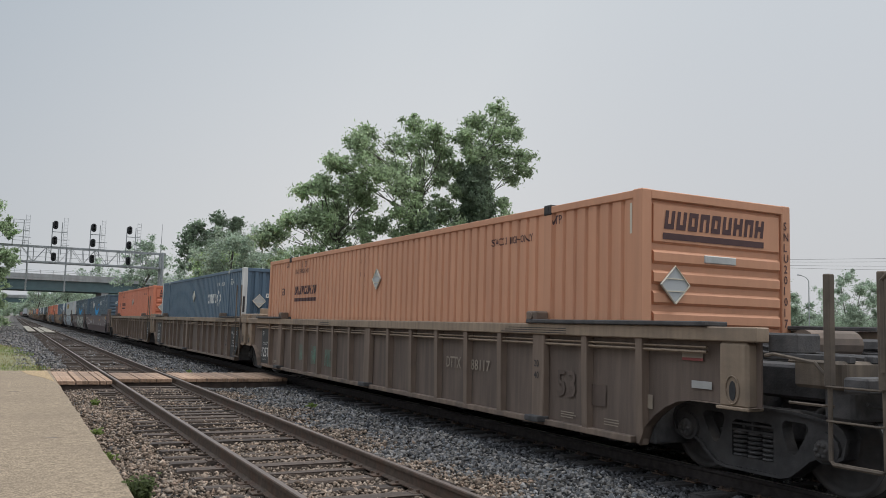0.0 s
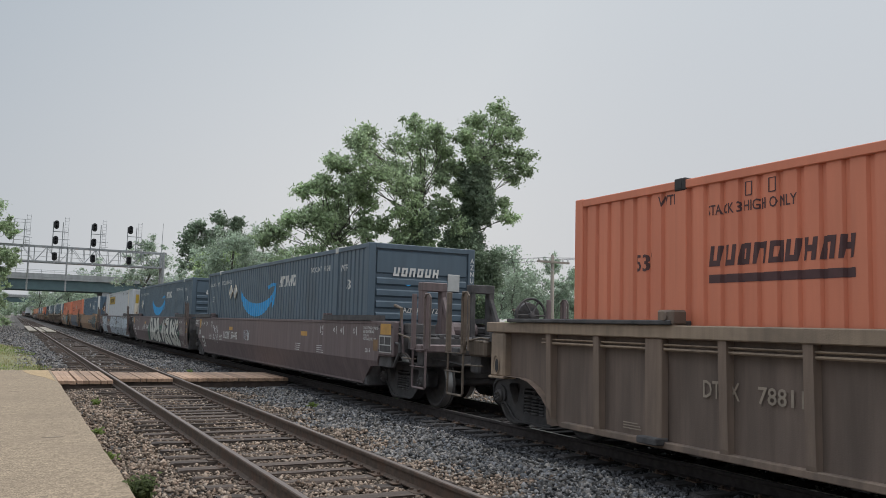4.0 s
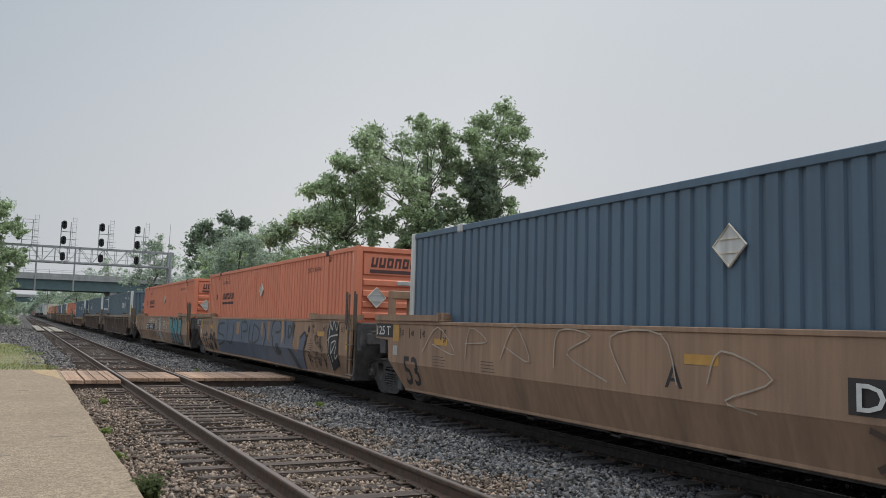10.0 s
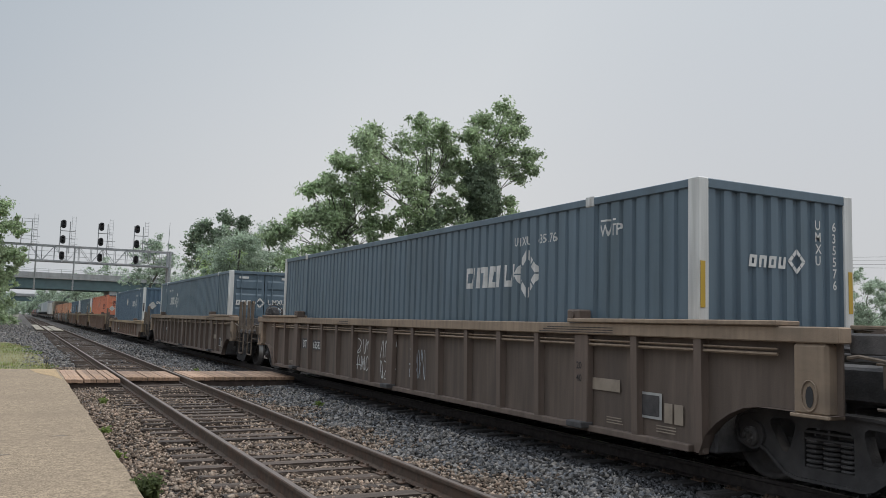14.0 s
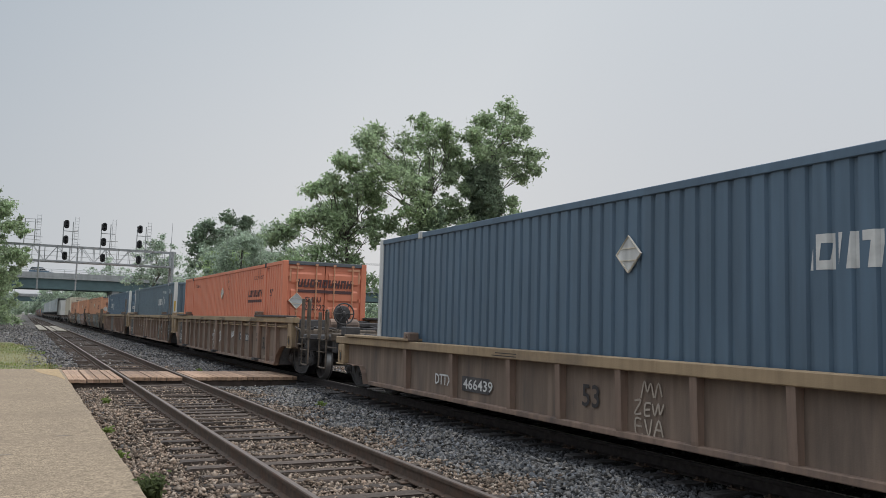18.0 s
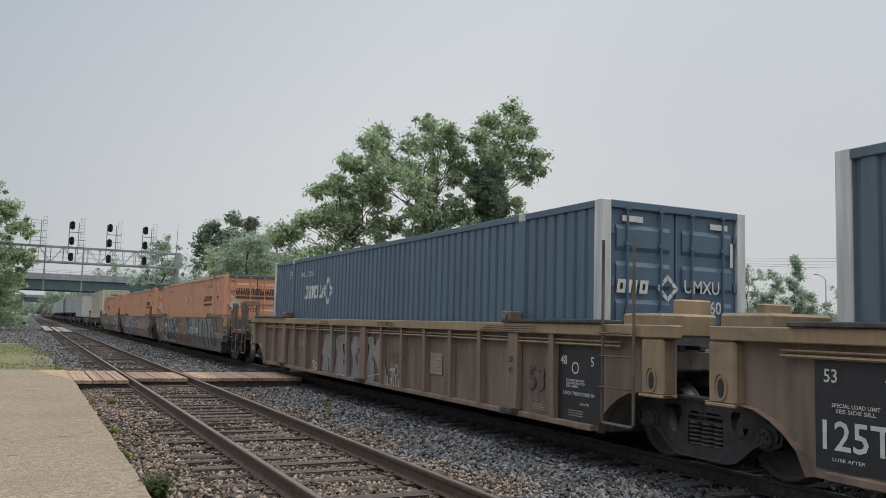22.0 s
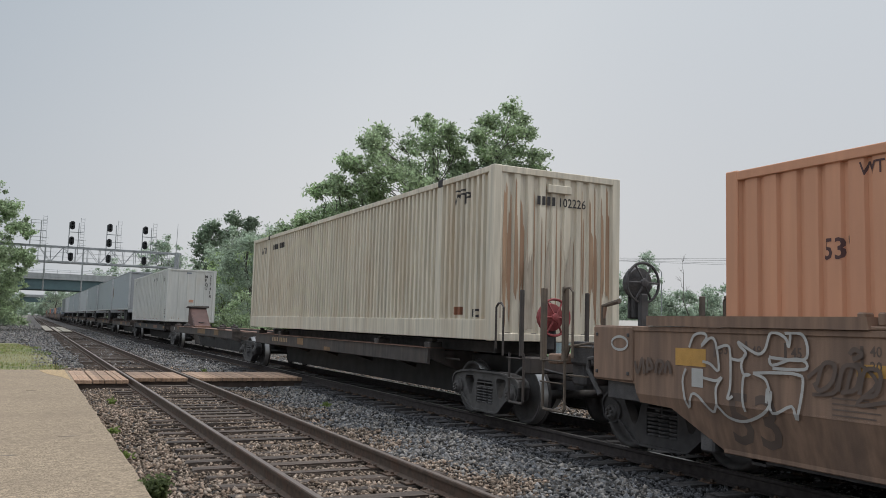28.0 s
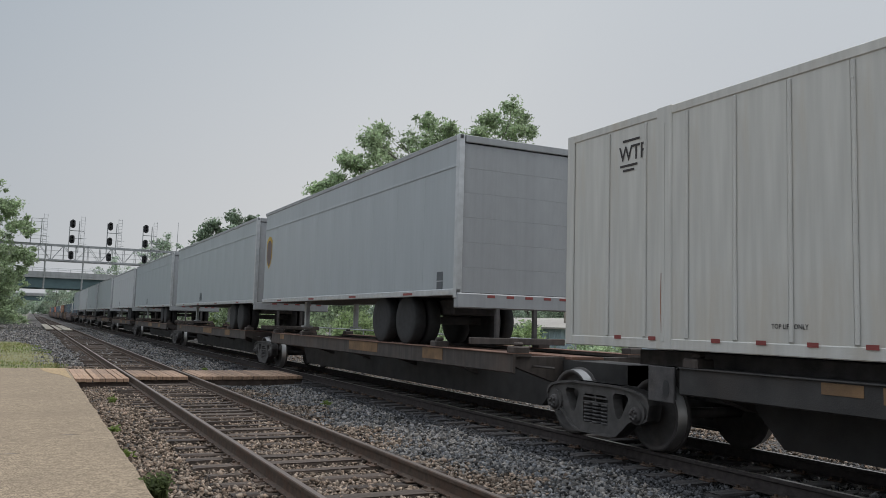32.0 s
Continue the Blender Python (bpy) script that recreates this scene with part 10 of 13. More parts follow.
PIECES[17].append(("fill", m_g_black, 0, [(9.35, .85), (9.2, .95), (9.2, .7), (8.7, .85), (8.85, .6), (9.05, .5), (9.3, .55)]))
PIECES[17].append(("fill", m_rust, 0, [(9.25, .65), (8.8, .75), (9.0, .55), (9.2, .55)]))
PIECES[17].append(("line", m_g_black, .1, [(10.25, .3), (10.25, .65), (10.1, .95), (9.55, 1.2), (9.35, 1.45), (9.05, 1.55), (8.85, 1.45), (8.85, 1.25)]))
PIECES[17].append(("line", m_g_black, .1, [(8.85, 1.25), (8.7, 1.25), (8.7, .75), (9.05, .5), (9.3, .6)]))
PIECES[17].append(("line", m_g_black, .1, [(8.65, 1.05), (8.1, 1.15), (7.9, 1.1), (7.75, .95), (7.85, .3)]))
PIECES[17].append(("line", m_g_black, .1, [(8.0, 1.15), (7.65, 1.45), (7.5, 1.55)]))
PIECES[17].append(("line", m_g_white, .02, [(9.85, 1.15), (9.75, 1.55), (9.55, 1.4), (9.8, 1.4)]))
PIECES[17].append(("line", m_g_white, .02, [(8.75, 1.55), (8.4, 1.15), (8.6, 1.25), (8.75, 1.55)]))
PIECES[17].append(("line", m_g_white, .02, [(11.05, .4), (10.6, .8), (10.6, .6), (11.05, .4)]))
PIECES[17].append(("line", m_g_white, .02, [(10.6, .6), (10.35, .5)]))
PIECES[17].append(("line", m_g_white, .02, [(10.7, 1.55), (10.55, 1.35), (10.6, 1.5), (10.35, 1.55), (10.3, 1.35), (10.2, 1.55), (9.95, 1.5)]))
PIECES[17].append(("line", m_g_soot, .035, [(14.95, 1.15), (14.7, 1.3), (14.65, 1.05), (14.9, 1.0)]))
PIECES[17].append(("line", m_g_soot, .035, [(14.55, 1.05), (14.45, 1.3), (14.25, 1.15), (14.45, .95), (14.15, 1.0)]))
PIECES[17].append(("line", m_g_soot, .035, [(12.65, 1.4), (12.5, 1.45), (12.6, 1.3)]))
PIECES[17].append(("line", m_g_soot, .035, [(12.45, 1.25), (12.35, 1.45), (12.25, 1.2)]))
PIECES[17].append(("line", m_g_soot, .035, [(12.2, 1.25), (12.05, 1.45), (11.95, 1.25)]))
PIECES[17].append(("line", m_g_soot, .035, [(11.85, 1.25), (11.85, 1.5), (11.65, 1.3)]))
PIECES[17].append(("line", m_g_chalk, .02, [(13.5, 1.0), (13.5, 1.25), (13.4, 1.2)]))
PIECES[17].append(("line", m_g_chalk, .02, [(13.35, 1.2), (13.2, 1.3), (13.25, 1.15), (13.15, 1.2)]))


# webs take a dirtier, darker paint that holds the shade between the ribs
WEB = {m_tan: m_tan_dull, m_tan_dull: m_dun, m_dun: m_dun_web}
PIECES[17].append(("line", m_g_chalk, .03, [(16.47, 1.37), (16.4, 1.5), (16.27, 1.53), (16.21, 1.49), (16.29, 1.39), (16.16, 1.48), (16.08, 1.43), (16.04, 1.15), (16.16, 1.21), (16.27, 1.23)]))
PIECES[17].append(("line", m_g_chalk, .03, [(16.27, 1.06), (16.08, 1.04), (16.0, 1.08), (16.08, 0.96), (16.07, 0.78)]))
PIECES[17].append(("line", m_g_chalk, .03, [(16.52, 1.14), (16.57, 0.99), (16.5, 0.72), (16.43, 0.87), (16.32, 0.85), (16.15, 0.71), (16.07, 0.78), (15.95, 0.68), (15.72, 0.66), (15.42, 0.8), (15.36, 0.99)]))
PIECES[17].append(("line", m_g_chalk, .03, [(16.08, 1.37), (15.93, 1.41), (15.88, 1.34), (15.88, 1.01), (15.92, 0.87), (15.85, 0.9)]))
PIECES[17].append(("line", m_g_chalk, .03, [(15.88, 1.28), (15.75, 1.27), (15.67, 1.34), (15.75, 1.41), (15.77, 1.45), (15.67, 1.4), (15.52, 1.34), (15.43, 1.39), (15.37, 1.54), (15.28, 1.55), (15.18, 1.5), (15.15, 1.42), (15.13, 1.55), (15.19, 1.55), (15.01, 1.55), (14.94, 1.44), (14.98, 1.31), (15.3, 1.31), (15.38, 1.32)]))
PIECES[17].append(("line", m_g_chalk, .03, [(15.38, 1.31), (15.34, 1.24), (15.1, 1.31), (14.96, 1.29), (14.98, 1.22), (15.34, 1.21)]))
PIECES[17].append(("line", m_g_chalk, .03, [(15.58, 1.15), (15.31, 1.17), (15.06, 1.17), (14.99, 1.1), (15.07, 0.75), (15.12, 0.87), (15.35, 0.78), (15.4, 1.02), (15.42, 0.87)]))
PIECES[17].append(("line", m_g_chalk, .03, [(15.67, 1.35), (15.73, 1.23), (15.7, 1.13), (15.62, 1.13), (15.7, 1.11), (15.72, 0.9), (15.69, 0.76)]))
PIECES[17].append(("line", m_g_chalk, .03, [(15.58, 1.15), (15.43, 1.1), (15.38, 0.99)]))
PIECES[17].append(("line", m_g_soot, .04, [(17.36, 1.18), (17.31, 1.04), (17.23, 1.22), (17.2, 1.04)]))
PIECES[17].append(("line", m_g_soot, .04, [(17.15, 1.05), (17.13, 1.22), (17.05, 1.12), (17.14, 1.1)]))
PIECES[17].append(("line", m_g_soot, .04, [(17.0, 1.06), (16.97, 1.2), (16.87, 1.17), (16.95, 1.06)]))
PIECES[17].append(("line", m_g_soot, .04, [(16.85, 1.07), (16.8, 1.2), (16.75, 1.07)]))
PIECES[17].append(("line", m_g_soot, .04, [(14.84, 1.09), (14.77, 1.28), (14.65, 1.28), (14.68, 1.13), (14.81, 1.04), (14.87, 1.11)]))
PIECES[17].append(("line", m_g_soot, .04, [(14.62, 1.05), (14.56, 1.27), (14.41, 1.26), (14.44, 1.09), (14.59, 1.04)]))
PIECES[17].append(("line", m_g_soot, .04, [(14.41, 1.04), (14.35, 1.25), (14.21, 1.24), (14.25, 1.06), (14.39, 1.02)]))
PIECES[17].append(("line", m_g_soot, .04, [(14.5, 1.38), (14.45, 1.43), (14.38, 1.38), (14.47, 1.34)]))
for y, z, q in ((14.92, .51, .13), (15.2, .95, .10), (14.45, .87, .13), (14.06, .80, .12), (13.85, .56, .15), (14.5, .48, .14), (13.85, .97, .10), (14.8, .80, .06), (14.65, .64, .05), (15.15, .74, .06), (14.25, 1.08, .05), (13.65, .78, .08)):
    PIECES[7].append(("fill", m_g_black, 0, arc(y, z, q * .85, q, 0, 360, 14)[:-1]))
PIECES[12] = []
PIECES[12].append(("line", m_g_white, .022, [(8.96, .97), (9.02, .84), (8.78, .95), (8.83, .76), (8.97, .69)]))
PIECES[12].append(("line", m_g_white, .022, [(8.72, .98), (8.6, 1.14), (8.65, .86)]))
PIECES[12].append(("line", m_g_white, .022, [(8.76, 1.07), (8.54, 1.07)]))
PIECES[12].append(("line", m_g_white, .022, [(8.67, .7), (8.7, .92), (8.54, .96), (8.53, .82), (8.67, .8)]))
PIECES[12].append(("line", m_g_white, .022, [(8.34, .97), (8.5, .9), (8.32, .84), (8.48, .75)]))
PIECES[12].append(("line", m_g_white, .022, [(8.76, .63), (8.53, .68), (8.54, .53), (8.69, .39), (8.82, .47), (8.64, .61), (8.41, .54)]))
PIECES[12].append(("line", m_g_white, .04, [(7.71, .98), (7.51, 1.05), (7.58, .93), (7.37, .88), (7.57, .79)]))
PIECES[12].append(("line", m_g_white, .04, [(7.56, .99), (7.6, .78)]))
PIECES[12].append(("line", m_g_white, .04, [(7.36, .91), (7.35, .8)]))
PIECES[12].append(("line", m_g_white, .04, [(7.27, .81), (7.24, .95), (7.18, .81)]))
PIECES[12].append(("line", m_g_white, .04, [(7.08, .82), (7.18, .83), (7.14, .92), (7.07, .89), (7.16, .86)]))
PIECES[12].append(("line", m_g_white, .04, [(7.7, .67), (7.5, .75), (7.06, .76)]))
PIECES[12].append(("line", m_g_white, .04, [(5.72, .9), (5.67, 1.1), (5.6, .93)]))
PIECES[12].append(("line", m_g_white, .04, [(5.73, .98), (5.6, 1.0)]))
PIECES[12].append(("line", m_g_white, .04, [(5.55, 1.08), (5.54, .95), (5.46, .95), (5.44, 1.11)]))
PIECES[12].append(("line", m_g_white, .04, [(5.27, 1.1), (5.37, 1.1), (5.38, .97), (5.27, .97), (5.27, 1.03), (5.34, 1.02)]))
PIECES[12].append(("line", m_g_white, .04, [(5.2, 1.13), (5.18, .96), (4.97, .96)]))
PIECES[12].append(("line", m_g_white, .04, [(5.69, .88), (5.37, .97), (5.17, .94), (4.97, .85)]))
PIECES[13] = []
PIECES[13].append(("line", m_g_white, .03, [(15.19, 1.01), (15.22, .8), (14.85, 1.04), (14.9, .77)]))
PIECES[13].append(("line", m_g_white, .03, [(15.1, .71), (14.78, .86), (14.62, 1.05), (14.78, .91), (14.59, .78)]))
PIECES[13].append(("line", m_g_white, .03, [(15.02, .67), (14.88, .58), (15.0, .46)]))
PIECES[13].append(("line", m_g_white, .04, [(12.15, .9), (12.06, 1.14), (11.92, .91)]))
PIECES[13].append(("line", m_g_white, .04, [(11.86, 1.15), (11.83, .99), (11.71, 1.13), (11.7, .98)]))
PIECES[13].append(("line", m_g_white, .04, [(11.65, 1.01), (11.62, 1.15), (11.66, .98), (11.57, .98)]))
PIECES[13].append(("line", m_g_white, .04, [(11.13, .94), (10.87, 1.07), (10.98, .95), (10.8, .87), (11.05, .8)]))
PIECES[13].append(("line", m_g_white, .04, [(10.76, .92), (10.75, .81)]))
PIECES[13].append(("line", m_g_white, .04, [(10.65, 1.04), (10.68, .82)]))
PIECES[13].append(("line", m_g_white, .04, [(10.53, .97), (10.65, .89), (10.53, .81), (10.53, .96)]))
PIECES[13].append(("line", m_g_white, .04, [(11.16, .73), (10.8, .81), (10.52, .77)]))
PIECES[13].append(("line", m_g_faint, .035, [(10.07, .75), (10.01, 1.07), (9.72, 1.15), (9.75, .94), (10.05, .85)]))
PIECES[13].append(("line", m_g_faint, .035, [(9.7, .77), (9.64, 1.08), (9.36, 1.2), (9.35, .96), (9.63, .84)]))
PIECES[13].append(("line", m_g_faint, .035, [(9.22, 1.24), (9.32, 1.0), (9.2, .73)]))
PIECES[13].append(("line", m_g_faint, .035, [(10.07, .71), (9.62, .7), (9.2, .72)]))
PIECES[13].append(("line", m_g_smoke, .17, [(6.89, 1.06), (6.06, 1.05)]))
PIECES[13].append(("line", m_g_smoke, .17, [(5.98, 1.0), (5.57, .88), (5.89, .57)]))
PIECES[13].append(("line", m_g_smoke, .17, [(6.33, 1.04), (6.3, .58)]))
PIECES[13].append(("line", m_g_smoke, .17, [(5.15, .96), (5.57, .58)]))
PIECES[13].append(("fill", m_g_card, 0, [(4.76, 1.13), (4.28, 1.12), (4.28, .77), (4.76, .76)]))
PIECES[13].append(("line", m_tan, .012, [(4.75, 1.06), (4.28, 1.06)]))
PIECES[13].append(("line", m_tan, .012, [(4.75, 1.0), (4.28, 1.0)]))
PIECES[13].append(("line", m_tan, .012, [(4.75, .94), (4.28, .94)]))
PIECES[13].append(("line", m_tan, .012, [(4.75, .88), (4.28, .88)]))
PIECES[13].append(("line", m_tan, .012, [(4.75, .82), (4.28, .83)]))
PIECES[13].append(("fill", m_g_dust, 0, [(3.83, 1.03), (3.73, 1.12), (3.51, 1.12), (3.46, 1.02), (3.16, 1.0), (3.1, .85), (3.12, .58), (3.29, .37), (3.57, .38), (3.73, .49), (3.82, .82)]))
PIECES[13].append(("fill", m_g_faint, 0, [(3.51, 1.2), (3.38, 1.27), (3.29, 1.17), (3.29, 1.01), (3.41, .97), (3.5, 1.06)]))
PIECES[13].append(("fill", m_g_dust, 0, [(3.95, .62), (3.83, .65), (3.82, .44), (3.71, .37), (3.79, .34), (3.91, .47)]))
PIECES[13].append(("line", m_g_black, .034, [(3.83, 1.03), (3.73, 1.12), (3.51, 1.11), (3.46, 1.02), (3.23, 1.01)]))
PIECES[13].append(("line", m_g_black, .034, [(3.83, 1.03), (3.82, .82), (3.73, .49), (3.57, .38), (3.29, .37), (3.24, .46), (3.24, .84)]))
PIECES[13].append(("line", m_g_black, .034, [(3.7, 1.04), (3.57, 1.06), (3.59, 1.01), (3.7, 1.01), (3.7, 1.04)]))
PIECES[13].append(("line", m_g_black, .034, [(3.41, .88), (3.36, .93), (3.31, .87), (3.36, .82), (3.41, .88)]))
PIECES[13].append(("line", m_g_black, .034, [(3.78, .97), (3.73, .91), (3.79, .85), (3.81, .93)]))
PIECES[13].append(("line", m_g_black, .034, [(3.67, 1.13), (3.65, 1.24), (3.54, 1.24), (3.54, 1.16)]))
PIECES[13].append(("line", m_g_black, .034, [(3.5, 1.06), (3.5, 1.2), (3.38, 1.27), (3.29, 1.17), (3.29, 1.01)]))
PIECES[13].append(("line", m_g_black, .034, [(3.93, .64), (3.96, .55), (3.9, .46), (3.95, .42)]))
PIECES[13].append(("line", m_g_black, .034, [(3.81, .65), (3.9, .66), (3.91, .62)]))
PIECES[13].append(("fill", m_g_black, 0, [(3.62, .94), (3.46, .81), (3.57, .64), (3.54, .54), (3.65, .55), (3.68, .71), (3.57, .8)]))
PIECES[13].append(("line", m_g_black, .028, [(3.46, .81), (3.39, .74), (3.54, .6), (3.42, .5), (3.62, .5)]))
PIECES[13].append(("line", m_g_black, .028, [(3.23, .98), (3.14, 1.0)]))
PIECES[13].append(("line", m_g_black, .028, [(3.24, .88), (3.12, .93)]))
PIECES[13].append(("line", m_g_black, .028, [(3.24, .8), (3.12, .81)]))
PIECES[13].append(("line", m_g_black, .028, [(3.24, .7), (3.12, .73)]))
PIECES[13].append(("line", m_g_black, .028, [(3.22, .62), (3.12, .65)]))
PIECES[13].append(("line", m_g_black, .028, [(3.22, .54), (3.12, .58)]))
PIECES[13].append(("line", m_g_black, .028, [(3.14, .99), (3.19, .88), (3.12, .81), (3.17, .73), (3.12, .61)]))
PIECES[13].append(("fill", m_g_cream, 0, [(2.86, .83), (2.82, 1.11), (2.76, 1.11), (2.7, .9), (2.76, .88), (2.78, .95), (2.81, .84)]))
PIECES[13].append(("fill", m_g_cream, 0, [(2.68, 1.16), (2.63, 1.18), (2.58, 1.03), (2.56, 1.19), (2.51, 1.19), (2.44, .95), (2.48, .93), (2.54, 1.07), (2.57, .93), (2.62, .94)]))
PIECES[13].append(("fill", m_g_cream, 0, [(2.36, .89), (2.34, 1.14), (2.19, 1.12), (2.19, 1.08), (2.29, 1.08), (2.29, 1.03), (2.2, 1.02), (2.16, .81), (2.16, .77), (2.25, .87)]))
PIECES[13].append(("fill", m_g_cream, 0, [(2.64, .84), (2.55, .78), (2.33, .75), (2.34, .71), (2.54, .74), (2.49, .69), (2.62, .68), (2.6, .74)]))
PIECES[13].append(("line", m_g_black, .024, [(2.86, .83), (2.82, 1.11), (2.76, 1.11), (2.7, .9), (2.76, .88), (2.78, .95), (2.81, .84), (2.86, .83)]))
PIECES[13].append(("line", m_g_black, .024, [(2.68, 1.16), (2.63, 1.18), (2.58, 1.03), (2.56, 1.19), (2.51, 1.19), (2.44, .95), (2.48, .93), (2.54, 1.07), (2.57, .93), (2.62, .94), (2.68, 1.16)]))
PIECES[13].append(("line", m_g_black, .024, [(2.36, .89), (2.34, 1.14), (2.19, 1.12)]))
PIECES[13].append(("line", m_g_black, .024, [(2.29, 1.03), (2.2, 1.02)]))
PIECES[13].append(("line", m_g_black, .024, [(2.64, .85), (2.54, .78), (2.29, .76), (2.3, .69), (2.62, .63), (2.63, .71), (2.64, .85)]))
PIECES[13].append(("line", m_dun, .025, [(4.44, .47), (4.36, .63), (4.31, .51), (4.43, .52)]))
PIECES[13].append(("line", m_dun, .025, [(4.28, .4), (4.31, .6), (4.19, .63), (4.25, .51), (4.18, .41)]))
PIECES[14] = []
PIECES[14].append(("fill", m_g_maroon, 0, [(11.1, .29), (11.03, .63), (11.15, .73), (10.94, 1.12), (10.45, 1.17), (10.24, 1.03), (10.34, .77), (10.22, .3), (10.51, .28), (10.59, .63), (10.67, .63), (10.69, .29)]))
PIECES[14].append(("fill", m_g_maroon, 0, [(10.17, .3), (10.02, .71), (10.12, 1.04), (9.9, 1.15), (9.53, 1.18), (9.39, 1.03), (9.66, .98), (9.61, .82), (9.48, .67), (9.61, .58), (9.52, .48), (9.3, .77), (9.25, .28), (9.93, .28)]))
PIECES[14].append(("fill", m_g_maroon, 0, [(9.0, .28), (8.88, .6), (9.07, .97), (8.89, 1.16), (8.46, 1.13), (8.28, .9), (8.65, .95), (8.61, .78), (8.46, .84), (8.24, .78), (8.2, .28), (8.64, .28)]))
PIECES[14].append(("fill", m_g_maroon, 0, [(11.15, .97), (10.93, 1.14), (10.71, 1.18), (10.91, .75), (10.85, .39), (11.13, .36)]))
PIECES[14].append(("fill", m_g_maroon, 0, [(10.19, 1.14), (9.89, 1.18), (9.93, .82), (9.74, .5), (10.02, .48)]))
PIECES[14].append(("fill", m_g_maroon, 0, [(9.17, 1.14), (8.88, 1.18), (8.92, .94), (8.76, .65), (8.87, .39), (9.12, .41)]))
PIECES[14].append(("fill", m_g_maroon, 0, [(7.66, .87), (7.38, .74), (7.17, .35), (7.32, .3)]))
PIECES[14].append(("fill", m_g_maroon, 0, [(7.26, 1.02), (7.03, 1.11), (6.98, .89)]))
PIECES[14].append(("fill", m_g_pale, 0, [(10.92, .36), (10.86, .69), (10.97, .79), (10.76, 1.17), (10.29, 1.22), (10.08, 1.09), (10.18, .83), (10.07, .36), (10.35, .34), (10.43, .69), (10.5, .69), (10.52, .36)]))
PIECES[14].append(("ring", m_g_dust, .022, [(10.92, .36), (10.86, .69), (10.97, .79), (10.76, 1.17), (10.29, 1.22), (10.08, 1.09), (10.18, .83), (10.07, .36), (10.35, .34), (10.43, .69), (10.5, .69), (10.52, .36)]))
PIECES[14].append(("fill", m_g_pale, 0, [(10.02, .36), (9.86, .77), (9.97, 1.09), (9.75, 1.2), (9.39, 1.23), (9.26, 1.08), (9.52, 1.04), (9.47, .88), (9.34, .73), (9.47, .64), (9.38, .54), (9.17, .82), (9.12, .31), (9.78, .28)]))
PIECES[14].append(("ring", m_g_dust, .022, [(10.02, .36), (9.86, .77), (9.97, 1.09), (9.75, 1.2), (9.39, 1.23), (9.26, 1.08), (9.52, 1.04), (9.47, .88), (9.34, .73), (9.47, .64), (9.38, .54), (9.17, .82), (9.12, .31), (9.78, .28)]))
PIECES[14].append(("fill", m_g_pale, 0, [(8.87, .31), (8.76, .65), (8.94, 1.02), (8.76, 1.21), (8.35, 1.18), (8.16, .95), (8.53, 1.0), (8.49, .83), (8.34, .89), (8.13, .83), (8.09, .32), (8.52, .32)]))
PIECES[14].append(("ring", m_g_dust, .022, [(8.87, .31), (8.76, .65), (8.94, 1.02), (8.76, 1.21), (8.35, 1.18), (8.16, .95), (8.53, 1.0), (8.49, .83), (8.34, .89), (8.13, .83), (8.09, .32), (8.52, .32)]))
PIECES[14].append(("fill", m_g_pale, 0, [(8.06, .3), (7.79, 1.02), (7.96, 1.18), (7.86, 1.23), (7.63, 1.22), (7.5, 1.04), (7.32, 1.21), (7.03, 1.12), (7.29, .99), (7.03, .9), (6.92, .66), (6.79, .31), (7.2, .31), (7.38, .61), (7.56, .77), (7.5, .33)]))
PIECES[14].append(("ring", m_g_dust, .022, [(8.06, .3), (7.79, 1.02), (7.96, 1.18), (7.86, 1.23), (7.63, 1.22), (7.5, 1.04), (7.32, 1.21), (7.03, 1.12), (7.29, .99), (7.03, .9), (6.92, .66), (6.79, .31), (7.2, .31), (7.38, .61), (7.56, .77), (7.5, .33)]))
PIECES[14].append(("line", m_g_maroon, .1, [(10.17, .66), (10.07, .47)]))
PIECES[14].append(("line", m_g_maroon, .1, [(8.6, .84), (8.49, .65)]))
PIECES[14].append(("line", m_g_maroon, .1, [(7.63, .83), (7.38, .61), (7.26, .32)]))
PIECES[14].append(("line", m_g_chalk, .02, [(10.49, 1.01), (10.53, .77), (10.33, .73)]))
PIECES[14].append(("line", m_g_chalk, .02, [(9.75, 1.0), (9.69, .4)]))
PIECES[14].append(("line", m_g_chalk, .02, [(8.68, .96), (8.6, .4)]))
PIECES[14].append(("line", m_g_chalk, .02, [(7.5, .93), (7.63, .36)]))
PIECES[14].append(("line", m_g_chalk, .02, [(7.82, .41), (7.09, .52)]))
PIECES[14].append(("line", m_g_chalk, .02, [(10.68, .3), (9.16, .33)]))
PIECES[14].append(("line", m_g_white, .03, [(11.7, .5), (11.55, .56), (11.63, .31)]))
PIECES[14].append(("line", m_g_white, .03, [(11.49, .55), (11.45, .32), (11.34, .54), (11.48, .42), (11.34, .34)]))
PIECES[14].append(("line", m_g_white, .03, [(11.27, .58), (11.3, .35), (11.22, .48)]))
PIECES[14].append(("line", m_g_chalk, .036, [(6.63, .63), (6.38, .64)]))
PIECES[14].append(("line", m_g_chalk, .036, [(6.49, .65), (6.45, .32)]))
PIECES[14].append(("line", m_g_chalk, .036, [(6.55, .75), (6.53, .49), (6.58, .32)]))
PIECES[14].append(("line", m_g_chalk, .036, [(6.37, .74), (6.4, .54), (6.3, .52), (6.23, .6), (6.3, .75)]))
PIECES[14].append(("line", m_g_chalk, .036, [(6.35, .53), (6.31, .3)]))
PIECES[14].append(("line", m_g_chalk, .036, [(6.23, .49), (6.17, .31), (6.07, .63)]))
PIECES[14].append(("line", m_g_chalk, .036, [(6.78, .49), (6.7, .28)]))
